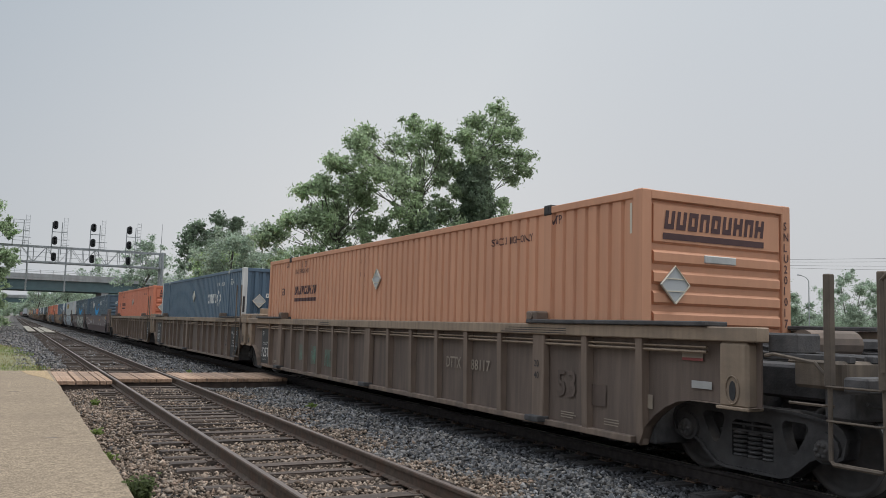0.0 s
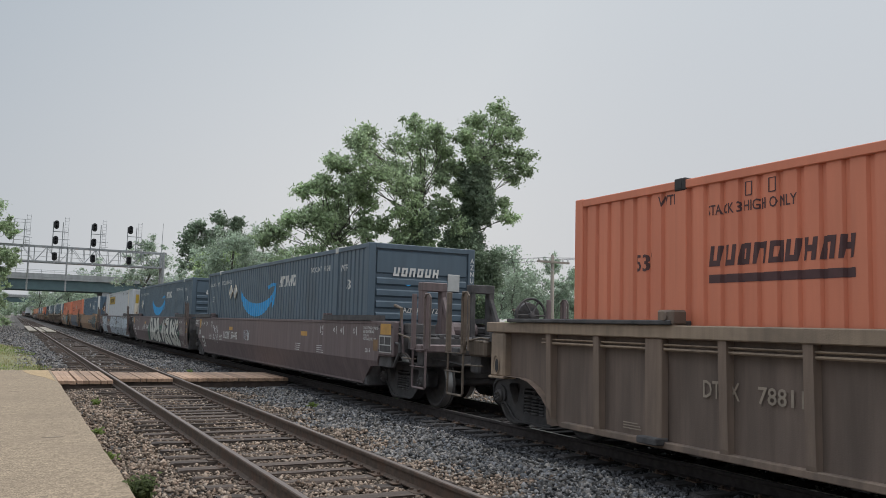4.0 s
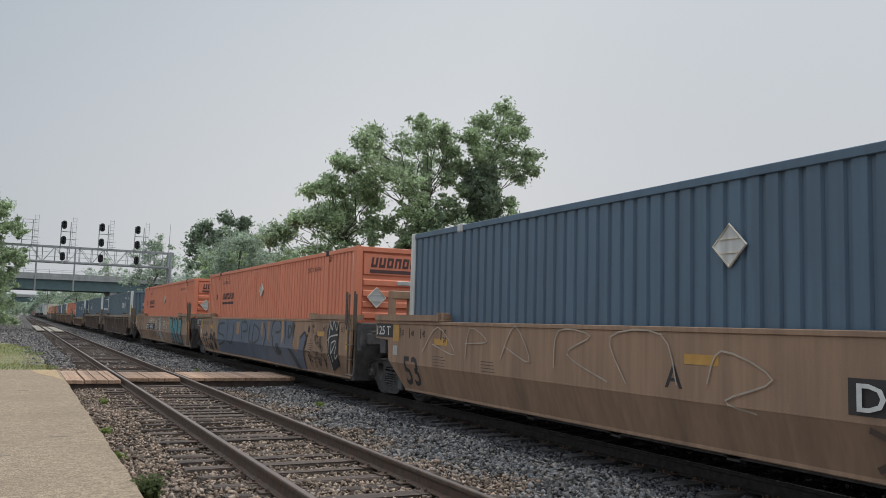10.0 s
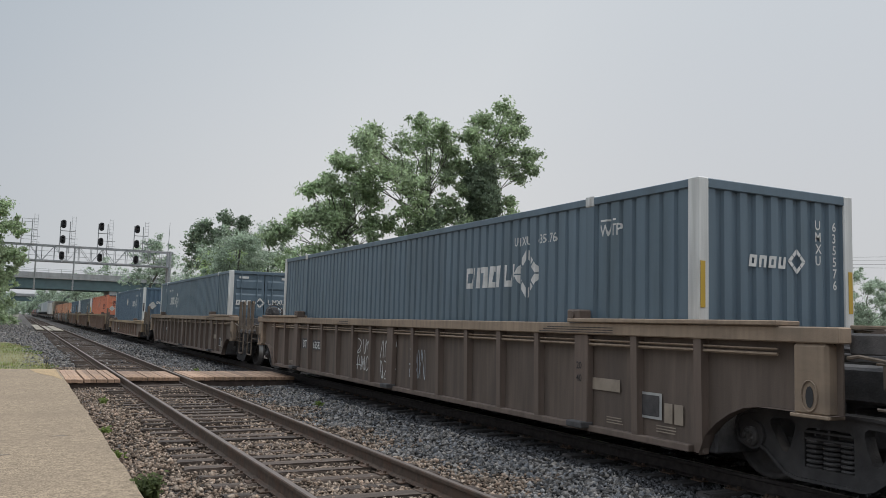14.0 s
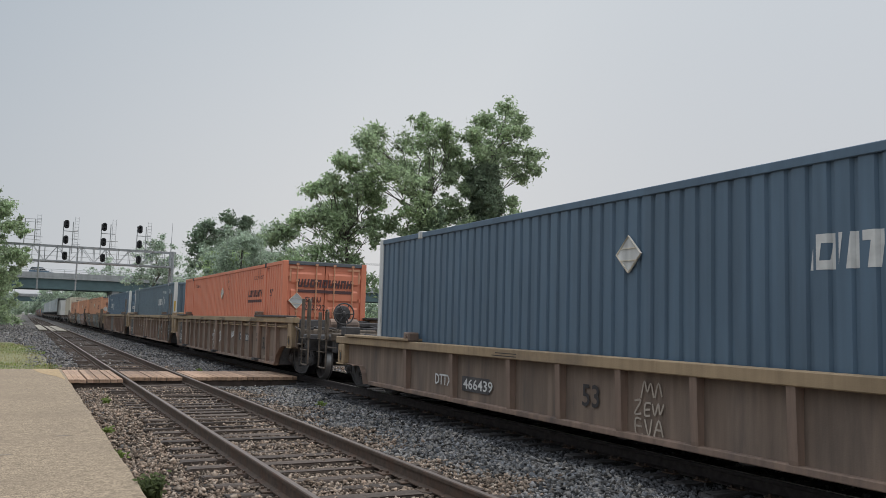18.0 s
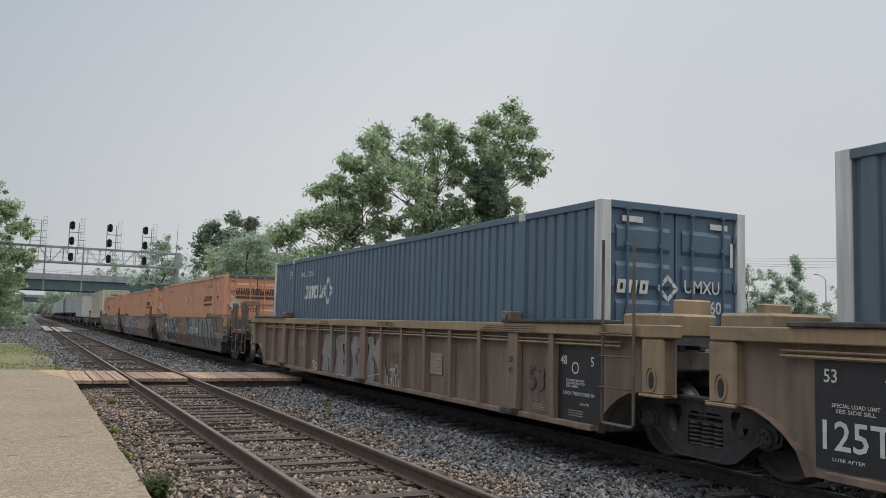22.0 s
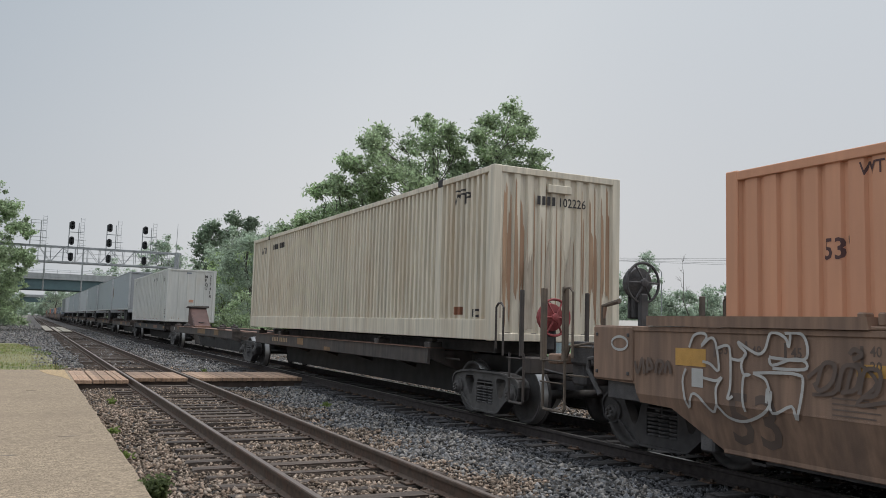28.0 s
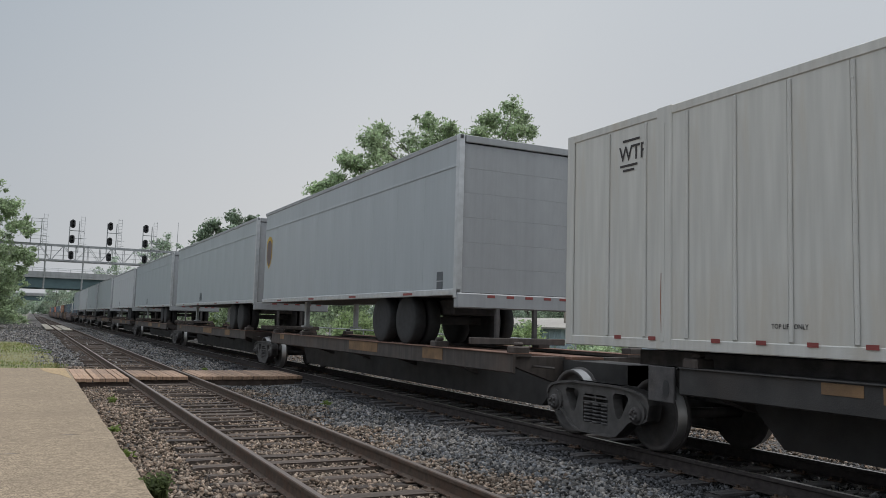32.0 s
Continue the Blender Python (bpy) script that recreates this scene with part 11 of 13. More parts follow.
PIECES[14].append(("fill", m_g_chalk, 0, [(6.57, .43), (6.58, .41), (6.6, .4), (6.63, .4), (6.64, .42), (6.63, .44), (6.6, .45), (6.58, .45)]))
PIECES[14].append(("fill", m_g_chalk, 0, [(5.97, .42), (5.98, .4), (6.01, .39), (6.03, .4), (6.04, .41), (6.03, .43), (6.01, .45), (5.98, .44)]))
PIECES[14].append(("fill", m_g_chalk, 0, [(6.57, .62), (6.59, .6), (6.61, .59), (6.64, .59), (6.65, .61), (6.64, .63), (6.61, .64), (6.59, .64)]))
PIECES[14].append(("line", m_g_smoke, .06, [(6.42, .99), (6.16, .79)]))
PIECES[14].append(("line", m_g_smoke, .06, [(6.13, 1.01), (6.4, .77)]))
PIECES[14].append(("line", m_g_smoke, .06, [(6.7, .91), (6.52, .92)]))
PIECES[14].append(("line", m_g_smoke, .06, [(6.06, .91), (5.91, .89)]))
PIECES[8] = []
PIECES[8].append(("line", m_g_soot, .035, [(15.43, 1.43), (15.29, 1.41), (15.2, 1.28), (15.27, 1.16), (15.46, 1.17), (15.67, 1.25), (15.72, 1.42), (15.58, 1.55), (15.31, 1.55), (15.12, 1.52), (15.03, 1.33), (15.12, 1.11), (15.32, .99), (15.56, .97)]))
PIECES[8].append(("line", m_g_soot, .035, [(15.56, .97), (15.42, .87), (15.43, .67)]))
PIECES[8].append(("line", m_g_soot, .035, [(15.56, 1.16), (15.83, 1.14), (15.96, 1.03), (15.94, .78), (15.91, .44), (15.8, .38)]))
PIECES[8].append(("line", m_g_soot, .035, [(15.56, .97), (15.13, 1.01), (14.95, .97), (14.97, .69), (14.97, .5)]))
PIECES[8].append(("line", m_g_soot, .035, [(15.1, 1.36), (14.94, 1.54), (14.72, 1.55), (14.52, 1.53), (14.42, 1.39), (14.4, 1.22), (14.57, 1.02), (14.8, .78), (14.81, 1.17)]))
PIECES[8].append(("line", m_g_soot, .035, [(14.61, .97), (14.41, .9), (14.34, .7), (14.39, .37)]))
PIECES[8].append(("line", m_g_soot, .035, [(14.38, 1.36), (14.32, 1.5), (14.23, 1.55)]))
PIECES[8].append(("line", m_g_soot, .035, [(15.72, 1.09), (15.69, .8)]))
PIECES[11] = []
PIECES[11].append(("line", m_g_faint, .024, [(7.71, .74), (7.65, .94), (7.6, .82), (7.54, .92), (7.49, .76)]))
PIECES[11].append(("line", m_g_faint, .024, [(7.47, .76), (7.41, .93), (7.35, .78)]))
PIECES[11].append(("line", m_g_faint, .024, [(7.82, .7), (7.71, .71), (7.82, .55), (7.7, .56)]))
PIECES[11].append(("line", m_g_faint, .024, [(7.54, .69), (7.63, .68), (7.64, .55), (7.55, .55)]))
PIECES[11].append(("line", m_g_faint, .024, [(7.63, .61), (7.55, .62)]))
PIECES[11].append(("line", m_g_faint, .024, [(7.51, .69), (7.47, .56), (7.41, .7), (7.38, .58), (7.32, .7)]))
PIECES[11].append(("line", m_g_faint, .024, [(7.7, .49), (7.8, .49), (7.79, .32), (7.67, .32)]))
PIECES[11].append(("line", m_g_faint, .024, [(7.79, .41), (7.69, .41)]))
PIECES[11].append(("line", m_g_faint, .024, [(7.64, .5), (7.57, .32), (7.52, .51)]))
PIECES[11].append(("line", m_g_faint, .024, [(7.48, .32), (7.4, .51), (7.33, .33)]))
PIECES[11].append(("line", m_g_faint, .024, [(7.45, .4), (7.35, .4)]))


def clip_z(pts, a, b):
    return [(y, z) for z, y in clip([(z, y) for y, z in pts], a, b)]


def well_unit(s, kind, paint, sill, fr, rr, name, opts=None):
    """One well of a car. fr, rr: 'a' shares a truck with its neighbour, 'c' has a coupler. Local y runs back from the container's end."""
    o = dict(opts or {})
    low = kind == "low"
    rib = kind in ("rib", "low")
    ztop = 1.20 if low else (1.61 if rib else 1.58)
    zbot = .26
    t = thing("well_car", name, "railcar", "well cars of the train")
    L = CL
    yf = (-1.54 if fr == "a" else -1.91) if rib else (-1.15 if fr == "a" else -2.55)
    yr = (L + (1.37 if rr == "a" else 1.91)) if rib else L + (1.15 if rr == "a" else 2.55)
    xo = 1.50
    LEAN["on"] = not rib
    for side in (-1, 1):
        X = lambda a, c: tuple(sorted((side * a, side * c)))
        if rib:
            # the lower edge curves up over the truck and runs level to the end
            zk = .82 * ztop / 1.61
            curve_up = [(-.20, zbot - .02), (-.30, zbot + .20), (-.45, zbot + .34), (-.62, zbot + .45), (-.81, zk - .03), (-1.0, zk)]
            arch_f = [(y, z if z < zk else zk) for y, z in curve_up]
            arch_r = [(L - y, z) for y, z in reversed(arch_f)]
            yend_f, yend_r = yf + .06, yr - .06
            pts = arch_f + [(yend_f, zk), (yend_f, ztop - .1), (yend_r, ztop - .1), (yend_r, zk)] + arch_r
            b = Build()
            b.prism(pts, 0, *X(1.385, 1.36))
            web = part("side_panel", b, WEB[paint], t, "dusty ribbed well side, darkened for the shade between its ribs")
            f, f2 = Build(), Build()
            rim = arch_f + [(yend_f, zk)]
            for (ya, za), (yb2, zb2) in zip(rim, rim[1:]):
                f.add([(side * 1.36, ya, za), (side * 1.50, ya, za), (side * 1.50, yb2, zb2), (side * 1.36, yb2, zb2)], [(0, 1, 2, 3)])
                f2.add([(side * 1.36, L - ya, za), (side * 1.50, L - ya, za), (side * 1.50, L - yb2, zb2), (side * 1.36, L - yb2, zb2)], [(0, 1, 2, 3)])
            part("arch_flange", f, paint, t)
            part("arch_flange", f2, paint, t)
            b = Build()
            b.box(*X(1.33, xo + .02), yf, yr, ztop - .15, ztop, .012)
            part("top_sill", b, sill, t, "tan top sill")
            b = Build()
            b.box(*X(1.34, 1.47), -.02, L + .02, zbot - .02, zbot + .06, .01)
            part("bottom_sill", b, paint, t)
            if low:
                at_ribs, wides = (1.7, 2.97, 4.24, 5.5, 6.77, 8.03, 9.3, 10.57, 12.4, 14.28), ()
            elif fr == rr == "a":
                at_ribs, wides = (1.0, 1.95, 2.98, 4.04, 5.04, 6.09, 7.5, 8.26, 9.0, 10.38, 11.37, 12.32, 13.32, 14.39), (7, 13)
            else:
                at_ribs, wides = tuple(-.18 + o.get("shift", 0) + 1.03 * i if (i or fr == "c") and (i < 16 or rr == "c") else None for i in range(17)), (2, 8, 14)
            def ribmesh():
                r_ = Build()
                w = .055
                r_.prism([(side * 1.385, zbot - .01), (side * 1.455, zbot - .01), (side * 1.475, zbot + .10), (side * 1.50, ztop - .15), (side * 1.385, ztop - .15)], 1, -w, w)
                return r_
            for i, y in enumerate(at_ribs):
                if y is None:
                    continue
                if i in wides:
                    wide = shared(("post_rib", side, ztop), lambda: Build().box(*X(1.385, 1.495), -.14, .14, zbot, ztop - .15, .012))
                    part("rib", wide, paint, t, loc=(0, y, 0))
                    part("bracket", shared(("bracket", side), lambda: Build().box(*X(1.40, 1.60), -.16, .16, zbot + .02, zbot + .10, .012)), m_under, t, loc=(0, y, 0))
                else:
                    sprayed = "pale_ribs" in o and o["pale_ribs"][0] < y < o["pale_ribs"][1]
                    part("rib", shared(("rib", side, ztop), ribmesh), m_g_pale if sprayed and side < 0 else paint, t, loc=(0, y, 0))
            if not low:
                for dz, rad in ((.27, .018), (.22, .013)):
                    b = Build()
                    b.tube([(side * 1.455, -.6 if fr == "a" else -1.2, ztop - dz), (side * 1.455, L + .5, ztop - dz)], rad, 5)
                    part("pipe", b, sill if side < 0 else m_under, t, "thin pipe under the sill")
            for e, y in ((fr, -.35), (rr, L + .35)):
                b = Build()
                ga, gb = sorted((y - math.copysign(.92 if e == "c" else .0, L / 2 - y), y + math.copysign(2.45, L / 2 - y)))
                b.box(*X(1.22, xo + .06), ga, gb, ztop + .003, ztop + .055, .01)
                part("guide_plate", b, m_under if o.get("dark_guides", True) and not low else sill, t, "raised end guide plate")
                k = y + math.copysign(2.35, L / 2 - y)
                g = Build()
                g.box(*X(1.33, 1.54), k - .13, k + .13, ztop + .004, ztop + .17, .02)
                g.lathe([(min(X(1.54, 1.56)), .05), (max(X(1.54, 1.56)), .05)], 0, 8, (0, k, ztop + .1))
                part("lock_stand", g, paint, t, "container lock stand")
        else:
            end_a = [(.0, zbot + .04), (-.34, .80), (-.36, ztop)]
            end_b = [(.0, zbot + .04), (-.50, .86), (-.56, 1.22), (-1.14, 1.24), (-1.16, ztop)]
            cut_f = end_a if fr == "a" else [(.02, zbot + .04), (-.66, .68), (-1.05, .70), (-1.13, .91), (-1.87, .92), (-1.87, ztop)]
            ext = o.get("ext", 1.65)
            cut_r = [(L - y, z) for y, z in reversed(end_b)] if rr == "a" else [(L + ext, ztop), (L + ext, .92), (L + ext - .75, .91), (L + ext - .82, .70), (L + .66, .68), (L - .02, zbot + .04)]
            pts = cut_f + cut_r
            b = Build()
            b.prism(clip_z(pts, FOLD, 9), 0, *X(1.49, 1.44))
            k0 = len(b.v)
            b.prism(clip_z(pts, -9, FOLD), 0, *X(1.49, 1.44))
            b.v[k0:] = [(lean(q[0], q[2]), q[1], q[2]) for q in b.v[k0:]]
            web = part("side_panel", b, paint, t, "smooth flat well side")
            # lower half leans in a little
            b = Build()
            b.box(*X(1.22, 1.335), -.0, L, zbot + .02, zbot + .09, .01)
            part("bottom_sill", b, paint, t)
            b = Build()
            b.box(*X(1.34, 1.505), cut_f[-1][0], cut_r[0][0], ztop - .05, ztop + .012, .008)
            part("top_sill", b, paint, t)
            for y in (cut_f[-1][0], cut_r[0][0]):
                d = math.copysign(1, L / 2 - y)
                if rr == "c" and d < 0:
                    y = L + 1.0
                if fr == "c" and d > 0:
                    y = -.75
                b = Build()
                ya, yb2 = sorted((y, y + d * 2.85))
                b.prism([(ya, ztop + .016), (yb2, ztop + .016), (yb2 - (.02 if d > 0 else 0), ztop + .13), (ya + (.02 if d < 0 else 0), ztop + .13)], 0, *X(1.20, 1.53))
                part("guide_plate", b, m_under if paint is m_brown else paint, t, "sloped end guide plate")
                k = y + d * 2.85
                g = Build()
                g.box(*X(1.34, 1.51), k - .16, k + .16, ztop + .014, ztop + .05, .01)
                for q in (-.1, .1):
                    g.box(*X(1.36, 1.50), k + q - .04, k + q + .04, ztop + .05, ztop + .17, .015)
                part("lock_stand", g, paint, t, "container lock stand")
            # horizontal crease
            b = Build()
            b.box(*X(1.484, 1.4925), .05, L - .05, FOLD - .004, FOLD + .012)
            part("crease", b, paint, t)
    b = Build()
    fw = 1.38 if rib else 1.26
    b.box(-fw, fw, -.05, L + .05, zbot - .02, zbot + .05)
    for i in range(9):
        y = .4 + i * (L - .8) / 8
        b.box(-fw, fw, y - .09, y + .09, zbot - .05, zbot + .09)
    part("well_floor", b, m_under, t)
    # ends
    for e, y0, d in ((fr, 0.0, -1), (rr, L, 1)):
        reach = 1.1 if e == "a" else 2.75
        a, c = sorted((y0 + d * .12, y0 + d * .32))
        b = Build()
        b.box(-1.36, 1.36, a, c, zbot, ztop - .04, .02)
        part("bulkhead", b, m_under, t)
        a, c = sorted((y0 + d * .3, y0 + d * reach))
        b = Build()
        b.box(-.42, .42, a + .013, c - .013, .86, 1.22, .03)
        part("draft_sill", b, m_under, t)
        b = Build()
        b.box(-1.36, 1.36, *sorted((y0 + d * (reach - .55), y0 + d * reach)), 1.06, 1.26 if low else 1.32, .03)
        part("end_platform", b, m_post if rib else m_under, t)
        for xx in (-1.25, -.92, -.6, .6, .92, 1.25):
            part("walkway_bar", shared(("walkway", reach, low), lambda: Build().box(-.05, .05, 0, reach - .3, 1.30 if not low else 1.14, 1.37 if not low else 1.2, .01)), m_under, t, loc=(xx, a, 0))
        for sx in (-1, 1):
            q = Build()
            if rib:
                # jacking pad below the sill end
                yy = y0 + d * (1.22 if e == "a" else 1.60)
                q.box(*sorted((sx * 1.30, sx * 1.51)), yy - .19, yy + .19, .80 if not low else .60, ztop - .152, .03)
                pad = part("jacking_pad", q, sill, t, "jacking pad with a slotted eye")
                h = Build()
                h.prism(arc(yy, .97 if not low else .76, .042, .10, 0, 360, 11)[:-1], 0, *sorted((sx * 1.506, sx * 1.516)))
                part("slot", h, m_black, pad)
                ez = .97 if not low else .76
                h = Build()
                ring = [(sx * 1.518, yy + .085 * math.cos(i * math.pi / 8), ez + .13 * math.sin(i * math.pi / 8) + (.02 if i < 9 else 0)) for i in range(17)]
                h.tube(ring, .008, 5)
                part("slot_frame", h, sill, pad)
                h = Build()
                h.box(*sorted((sx * 1.30, sx * 1.53)), yy - .21, yy + .21, .78 if not low else .58, .815 if not low else .615, .008)
                part("foot_plate", h, sill, pad)
            else:
                yy = y0 + d * .95
                q.prism([(min(yy, y0 + d * .70), .95), (max(yy, y0 + d * .70), .95), (max(yy, y0 + d * .70), ztop - .06), (min(yy, y0 + d * .70), ztop - .06)], 0, *sorted((sx * 1.30, sx * 1.475)))
                if e != "c":
                    part("end_panel", q, m_under, t)
                else:
                    ex = o.get("ext", 1.65) if d > 0 else 1.87
                    F = lambda k: y0 + d * k
                    span = lambda k, k2: sorted((F(k), F(k2)))
                    q = Build()
                    q.box(*sorted((sx * 1.40, sx * 1.515)), *span(ex - .74, ex + .02), .93, ztop + .004, .015)
                    ep = part("end_panel", q, paint, t, "bolted end panel")
                    q = Build()
                    q.box(*sorted((sx * 1.40, sx * 1.45)), *span(.5, ex - .2), .70, .93, .01)
                    part("lower_plate", q, m_under, t)
                    q = Build()
                    q.tube([(sx * 1.46, F(ex + .02), 1.18), (sx * 1.46, F(ex + .18), 1.16), (sx * 1.46, F(ex + .2), 1.02), (sx * 1.46, F(ex + .06), .86), (sx * 1.46, F(ex - .05), .72)], .03, 6)
                    part("hose", q, m_under, t, "curved grab hose")
                    for bz in (1.02, 1.48):
                        for by in (F(ex - .66), F(ex - .06)):
                            part("bolt", shared(("bolt", sx), lambda: Build().box(*sorted((sx * 1.51, sx * 1.528)), -.02, .02, -.02, .02, .006)), m_under, ep, loc=(0, by, bz))
                    q = Build()
                    q.tube([(sx * 1.36, F(ex + .16), 1.0), (sx * 1.36, F(ex - .02), 1.85)], .025, 6)
                    part("brace", q, paint, t)
                    q = Build()
                    q.tube([(sx * 1.36, F(ex + .02), 1.55), (sx * 1.36, F(ex + .02), 2.12), (sx * 1.36, F(ex - .06), 2.26), (sx * 1.36, F(1.15), 2.52), (sx * 1.36, F(.95), 2.58), (sx * 1.36, F(.62), 2.60)] if paint is m_brown and d > 0 else
                           [(sx * 1.36, F(ex + .02), 1.5), (sx * 1.36, F(ex + .02), 1.84), (sx * 1.36, F(ex - .3), 1.9)], .032, 7)
                    part("handrail", q, m_post, t, "bent pipe handrail")
                    if paint is m_brown and d > 0:
                        q = Build()
                        for xa, xb in ((1.24, 1.32), (.86, .94)):
                            q.box(*sorted((sx * xa, sx * xb)), L + .31, L + .63, 1.56, 2.50, .01)
                        q.box(*sorted((sx * .86, sx * 1.32)), L + .30, L + .64, 2.50, 2.70, .012)
                        gd = part("end_guide", q, paint, t, "tall inverted-U container guide")
                        q = Build()
                        q.box(*sorted((sx * 1.04, sx * 1.14)), L + .292, L + .302, 2.52, 2.68)
                        part("guide_mark", q, m_ochre, gd)
        if e == "c":
            coupler(t, y0 + d * 2.75, d)
            for sx in (-1, 1):
                x = sx * 1.48
                ye = y0 + d * 2.95
                ladder(t, ye - .26, ye + .26, x, .42, 1.2, (.48, .80, 1.1), paint if paint is m_brown else m_post, "end step ladder")
                for q in (-.26, .26):
                    b = Build()
                    b.box(x - .04, x + .04, ye + q - .035, ye + q + .035, 1.1, 2.10 if not low else 1.75, .01)
                    part("stanchion", b, paint if paint is m_brown else m_post, t, "upright end post")
                handrail(t, x - sx * .02 - .07, ye - .5, 1.15, 2.08 if not low else 1.8, m_ladder if paint is m_brown else m_post)
                b = Build()
                b.box(*sorted((sx * .5, sx * 1.5)), ye - .12, ye + .12, 1.05, 1.19, .02)
                part("end_sill", b, paint if not rib else m_under, t)
            b = Build()
            b.box(-1.3, 1.3, *sorted((y0 + d * 2.48, y0 + d * 2.785)), .78, 1.1, .03)
            part("end_beam", b, m_under, t)
            if o.get("brake", "") in ("f" if d < 0 else "r", "b"):
                brake_wheel(t, -.35, y0 + d * 2.55 - .1, 1.74 if rib else 2.2, m_under)
                b = Build()
                b.box(-.42, -.28, y0 + d * 2.45 - .04, y0 + d * 2.45 + .04, 1.15, 1.62 if rib else 2.05, .02)
                part("brake_stand", b, m_under, t)
            # rods and pipes over the end platform
            F2 = lambda k: y0 + d * k
            for px, pz, pm in ((-1.12, 1.46 - .22 * low, m_under), (-.75, 1.40 - .2 * low, m_under), (.85, 1.44 - .2 * low, m_under)):
                b = Build()
                b.tube([(px, F2(.35), pz), (px, F2(1.1), pz + .02), (px + .1, F2(1.7), pz - .06), (px + .12, F2(2.7), pz - .12)], .026, 6)
                part("pipe", b, pm, t, "bent air pipe")
            b = Build()
            b.tube([(-1.44, F2(1.95), 1.34), (-1.50, F2(2.1), 1.36), (-1.50, F2(2.55), 1.30), (-1.46, F2(2.7), 1.12)], .018, 6)
            part("grab_rod", b, m_post, t, "worn bright grab rod")
            for gz in (.92, 1.30):
                b = Build()
                b.tube([(-1.40, F2(2.2), gz), (-1.47, F2(2.25), gz), (-1.47, F2(2.62), gz), (-1.40, F2(2.67), gz)], .014, 5)
                part("grab_rod", b, m_post, t)
            b = Build()
            b.box(-1.3, -.95, *sorted((F2(1.85), F2(2.2))), 1.36 if not low else 1.22, 1.56 if not low else 1.42, .02)
            part("valve_box", b, m_under, t, "grimy brake valve")
            b = Build()
            b.box(.5, 1.2, *sorted((F2(.9), F2(1.5))), 1.38 if not low else 1.22, 1.52 if not low else 1.36, .03)
            part("reservoir", b, m_under, t)
            # brake cylinder and tanks on the end platform
            if o.get("drum") and d > 0:
                b = Build()
                b.lathe([(.78, .02), (.78, .12), (.82, .17), (1.58, .17), (1.64, .12), (1.64, .02)], 1, 16, (-.98, y0, 1.87))
                part("air_tank", b, m_tank, t, "dusty red-brown air tank", smooth=True)
                b = Build()
                b.box(-1.2, -.8, y0 + 1.68, y0 + 2.12, 1.58, 2.02, .03)
                b.box(-1.1, -.9, y0 + 1.78, y0 + 2.0, 2.02, 2.08, .02)
                for q in (.95, 1.45, 1.9):
                    b.box(-1.1, -.86, y0 + q - .03, y0 + q + .03, 1.3, 1.72)
                part("valve_housing", b, m_tan_dull, t, "grimy valve housing")
            b = Build()
            b.lathe([(-.45, .02), (-.45, .16), (.35, .16), (.42, .08)], 0, 14, (.1, y0 + d * 1.5, 1.45 if not low else 1.35))
            part("brake_cylinder", b, paint, t, smooth=False)
        if e == "a" or kind == "smooth":
            for x0 in (() if e == "c" and d > 0 else (-.85, .25) if paint is not m_brown or e == "c" else (-.45,)):
                b = Build()
                q = y0 + d * (.95 if e == "a" else 1.62)
                hh = 2.22 if paint is not m_brown else 2.35
                b.box(x0 + .005, x0 + .12, q - .092, q + .092, 1.25, hh - .1, .015)
                b.box(x0 + .44, x0 + .555, q - .092, q + .092, 1.25, hh - .1, .015)
                b.box(x0, x0 + .56, q - .10, q + .10, hh - .15, hh + .03, .015)
                if paint is m_brown:
                    b.tube([(x0 + .5, q + d * .0, hh - .2), (x0 + .5, q + d * .5, 1.3)], .06, 6)
                if not (e == "a" and (rib or d > 0 or paint is m_rust)):
                    part("end_guide", b, paint if x0 < 0 else m_under, t, "inverted-U container guide")
        if e == "a" and rib:
            for sx in (-1, 1):
                b = Build()
                b.box(*sorted((sx * .55, sx * 1.45)), *sorted((y0 + d * .62, y0 + d * 1.30)), ztop - .14, ztop + .14, .03)
                part("end_box", b, sill, t, "tan articulation end box")
                if d < 0:
                    b = Build()
                    b.box(*sorted((sx * .45, sx * .95)), *sorted((y0 + d * .95, y0 + d * 1.1)), ztop + .0, ztop + .32, .02)
                    part("end_guide", b, sill, t)
        if e == "a" and d < 0:
            ladder(t, *((-.97, -.38) if rib else (-.80, -.38)), -1.56, .40, 2.66 if rib else 2.15, (.46, .84, 1.22, 1.50) if rib else (.42, .74, 1.06, 1.38), m_ladder if paint is m_brown else m_post, "side ladder between wells")
            if not rib:
                handrail(t, -1.60, -.84, 1.38, 2.2, m_ladder if paint is m_brown else m_post, .06)
            if not rib:
                handrail(t, -1.60, -.36, 1.38, 2.2, m_ladder if paint is m_brown else m_post, .06)
    make_truck(t, -1.62 if fr == "a" else -1.45)
    if rr == "c":
        make_truck(t, L + 1.25)
    # markings on the near side
    xs = -1.40 if rib else -1.49
    light = o.get("letter", m_letter)
    put = lambda faces, m, nm="lettering", lab="", rise=0.0: part(nm, drape(Build(), faces, -1, None, xs, .004 + 80 * rise, rise), m, t, lab)
    pan = lambda y0, y1, z0, z1, m, nm, lab="", lift=.003: part(nm, drape(Build(), rect(y0, y1, z0, z1), -1, None, xs, lift), m, t, lab)
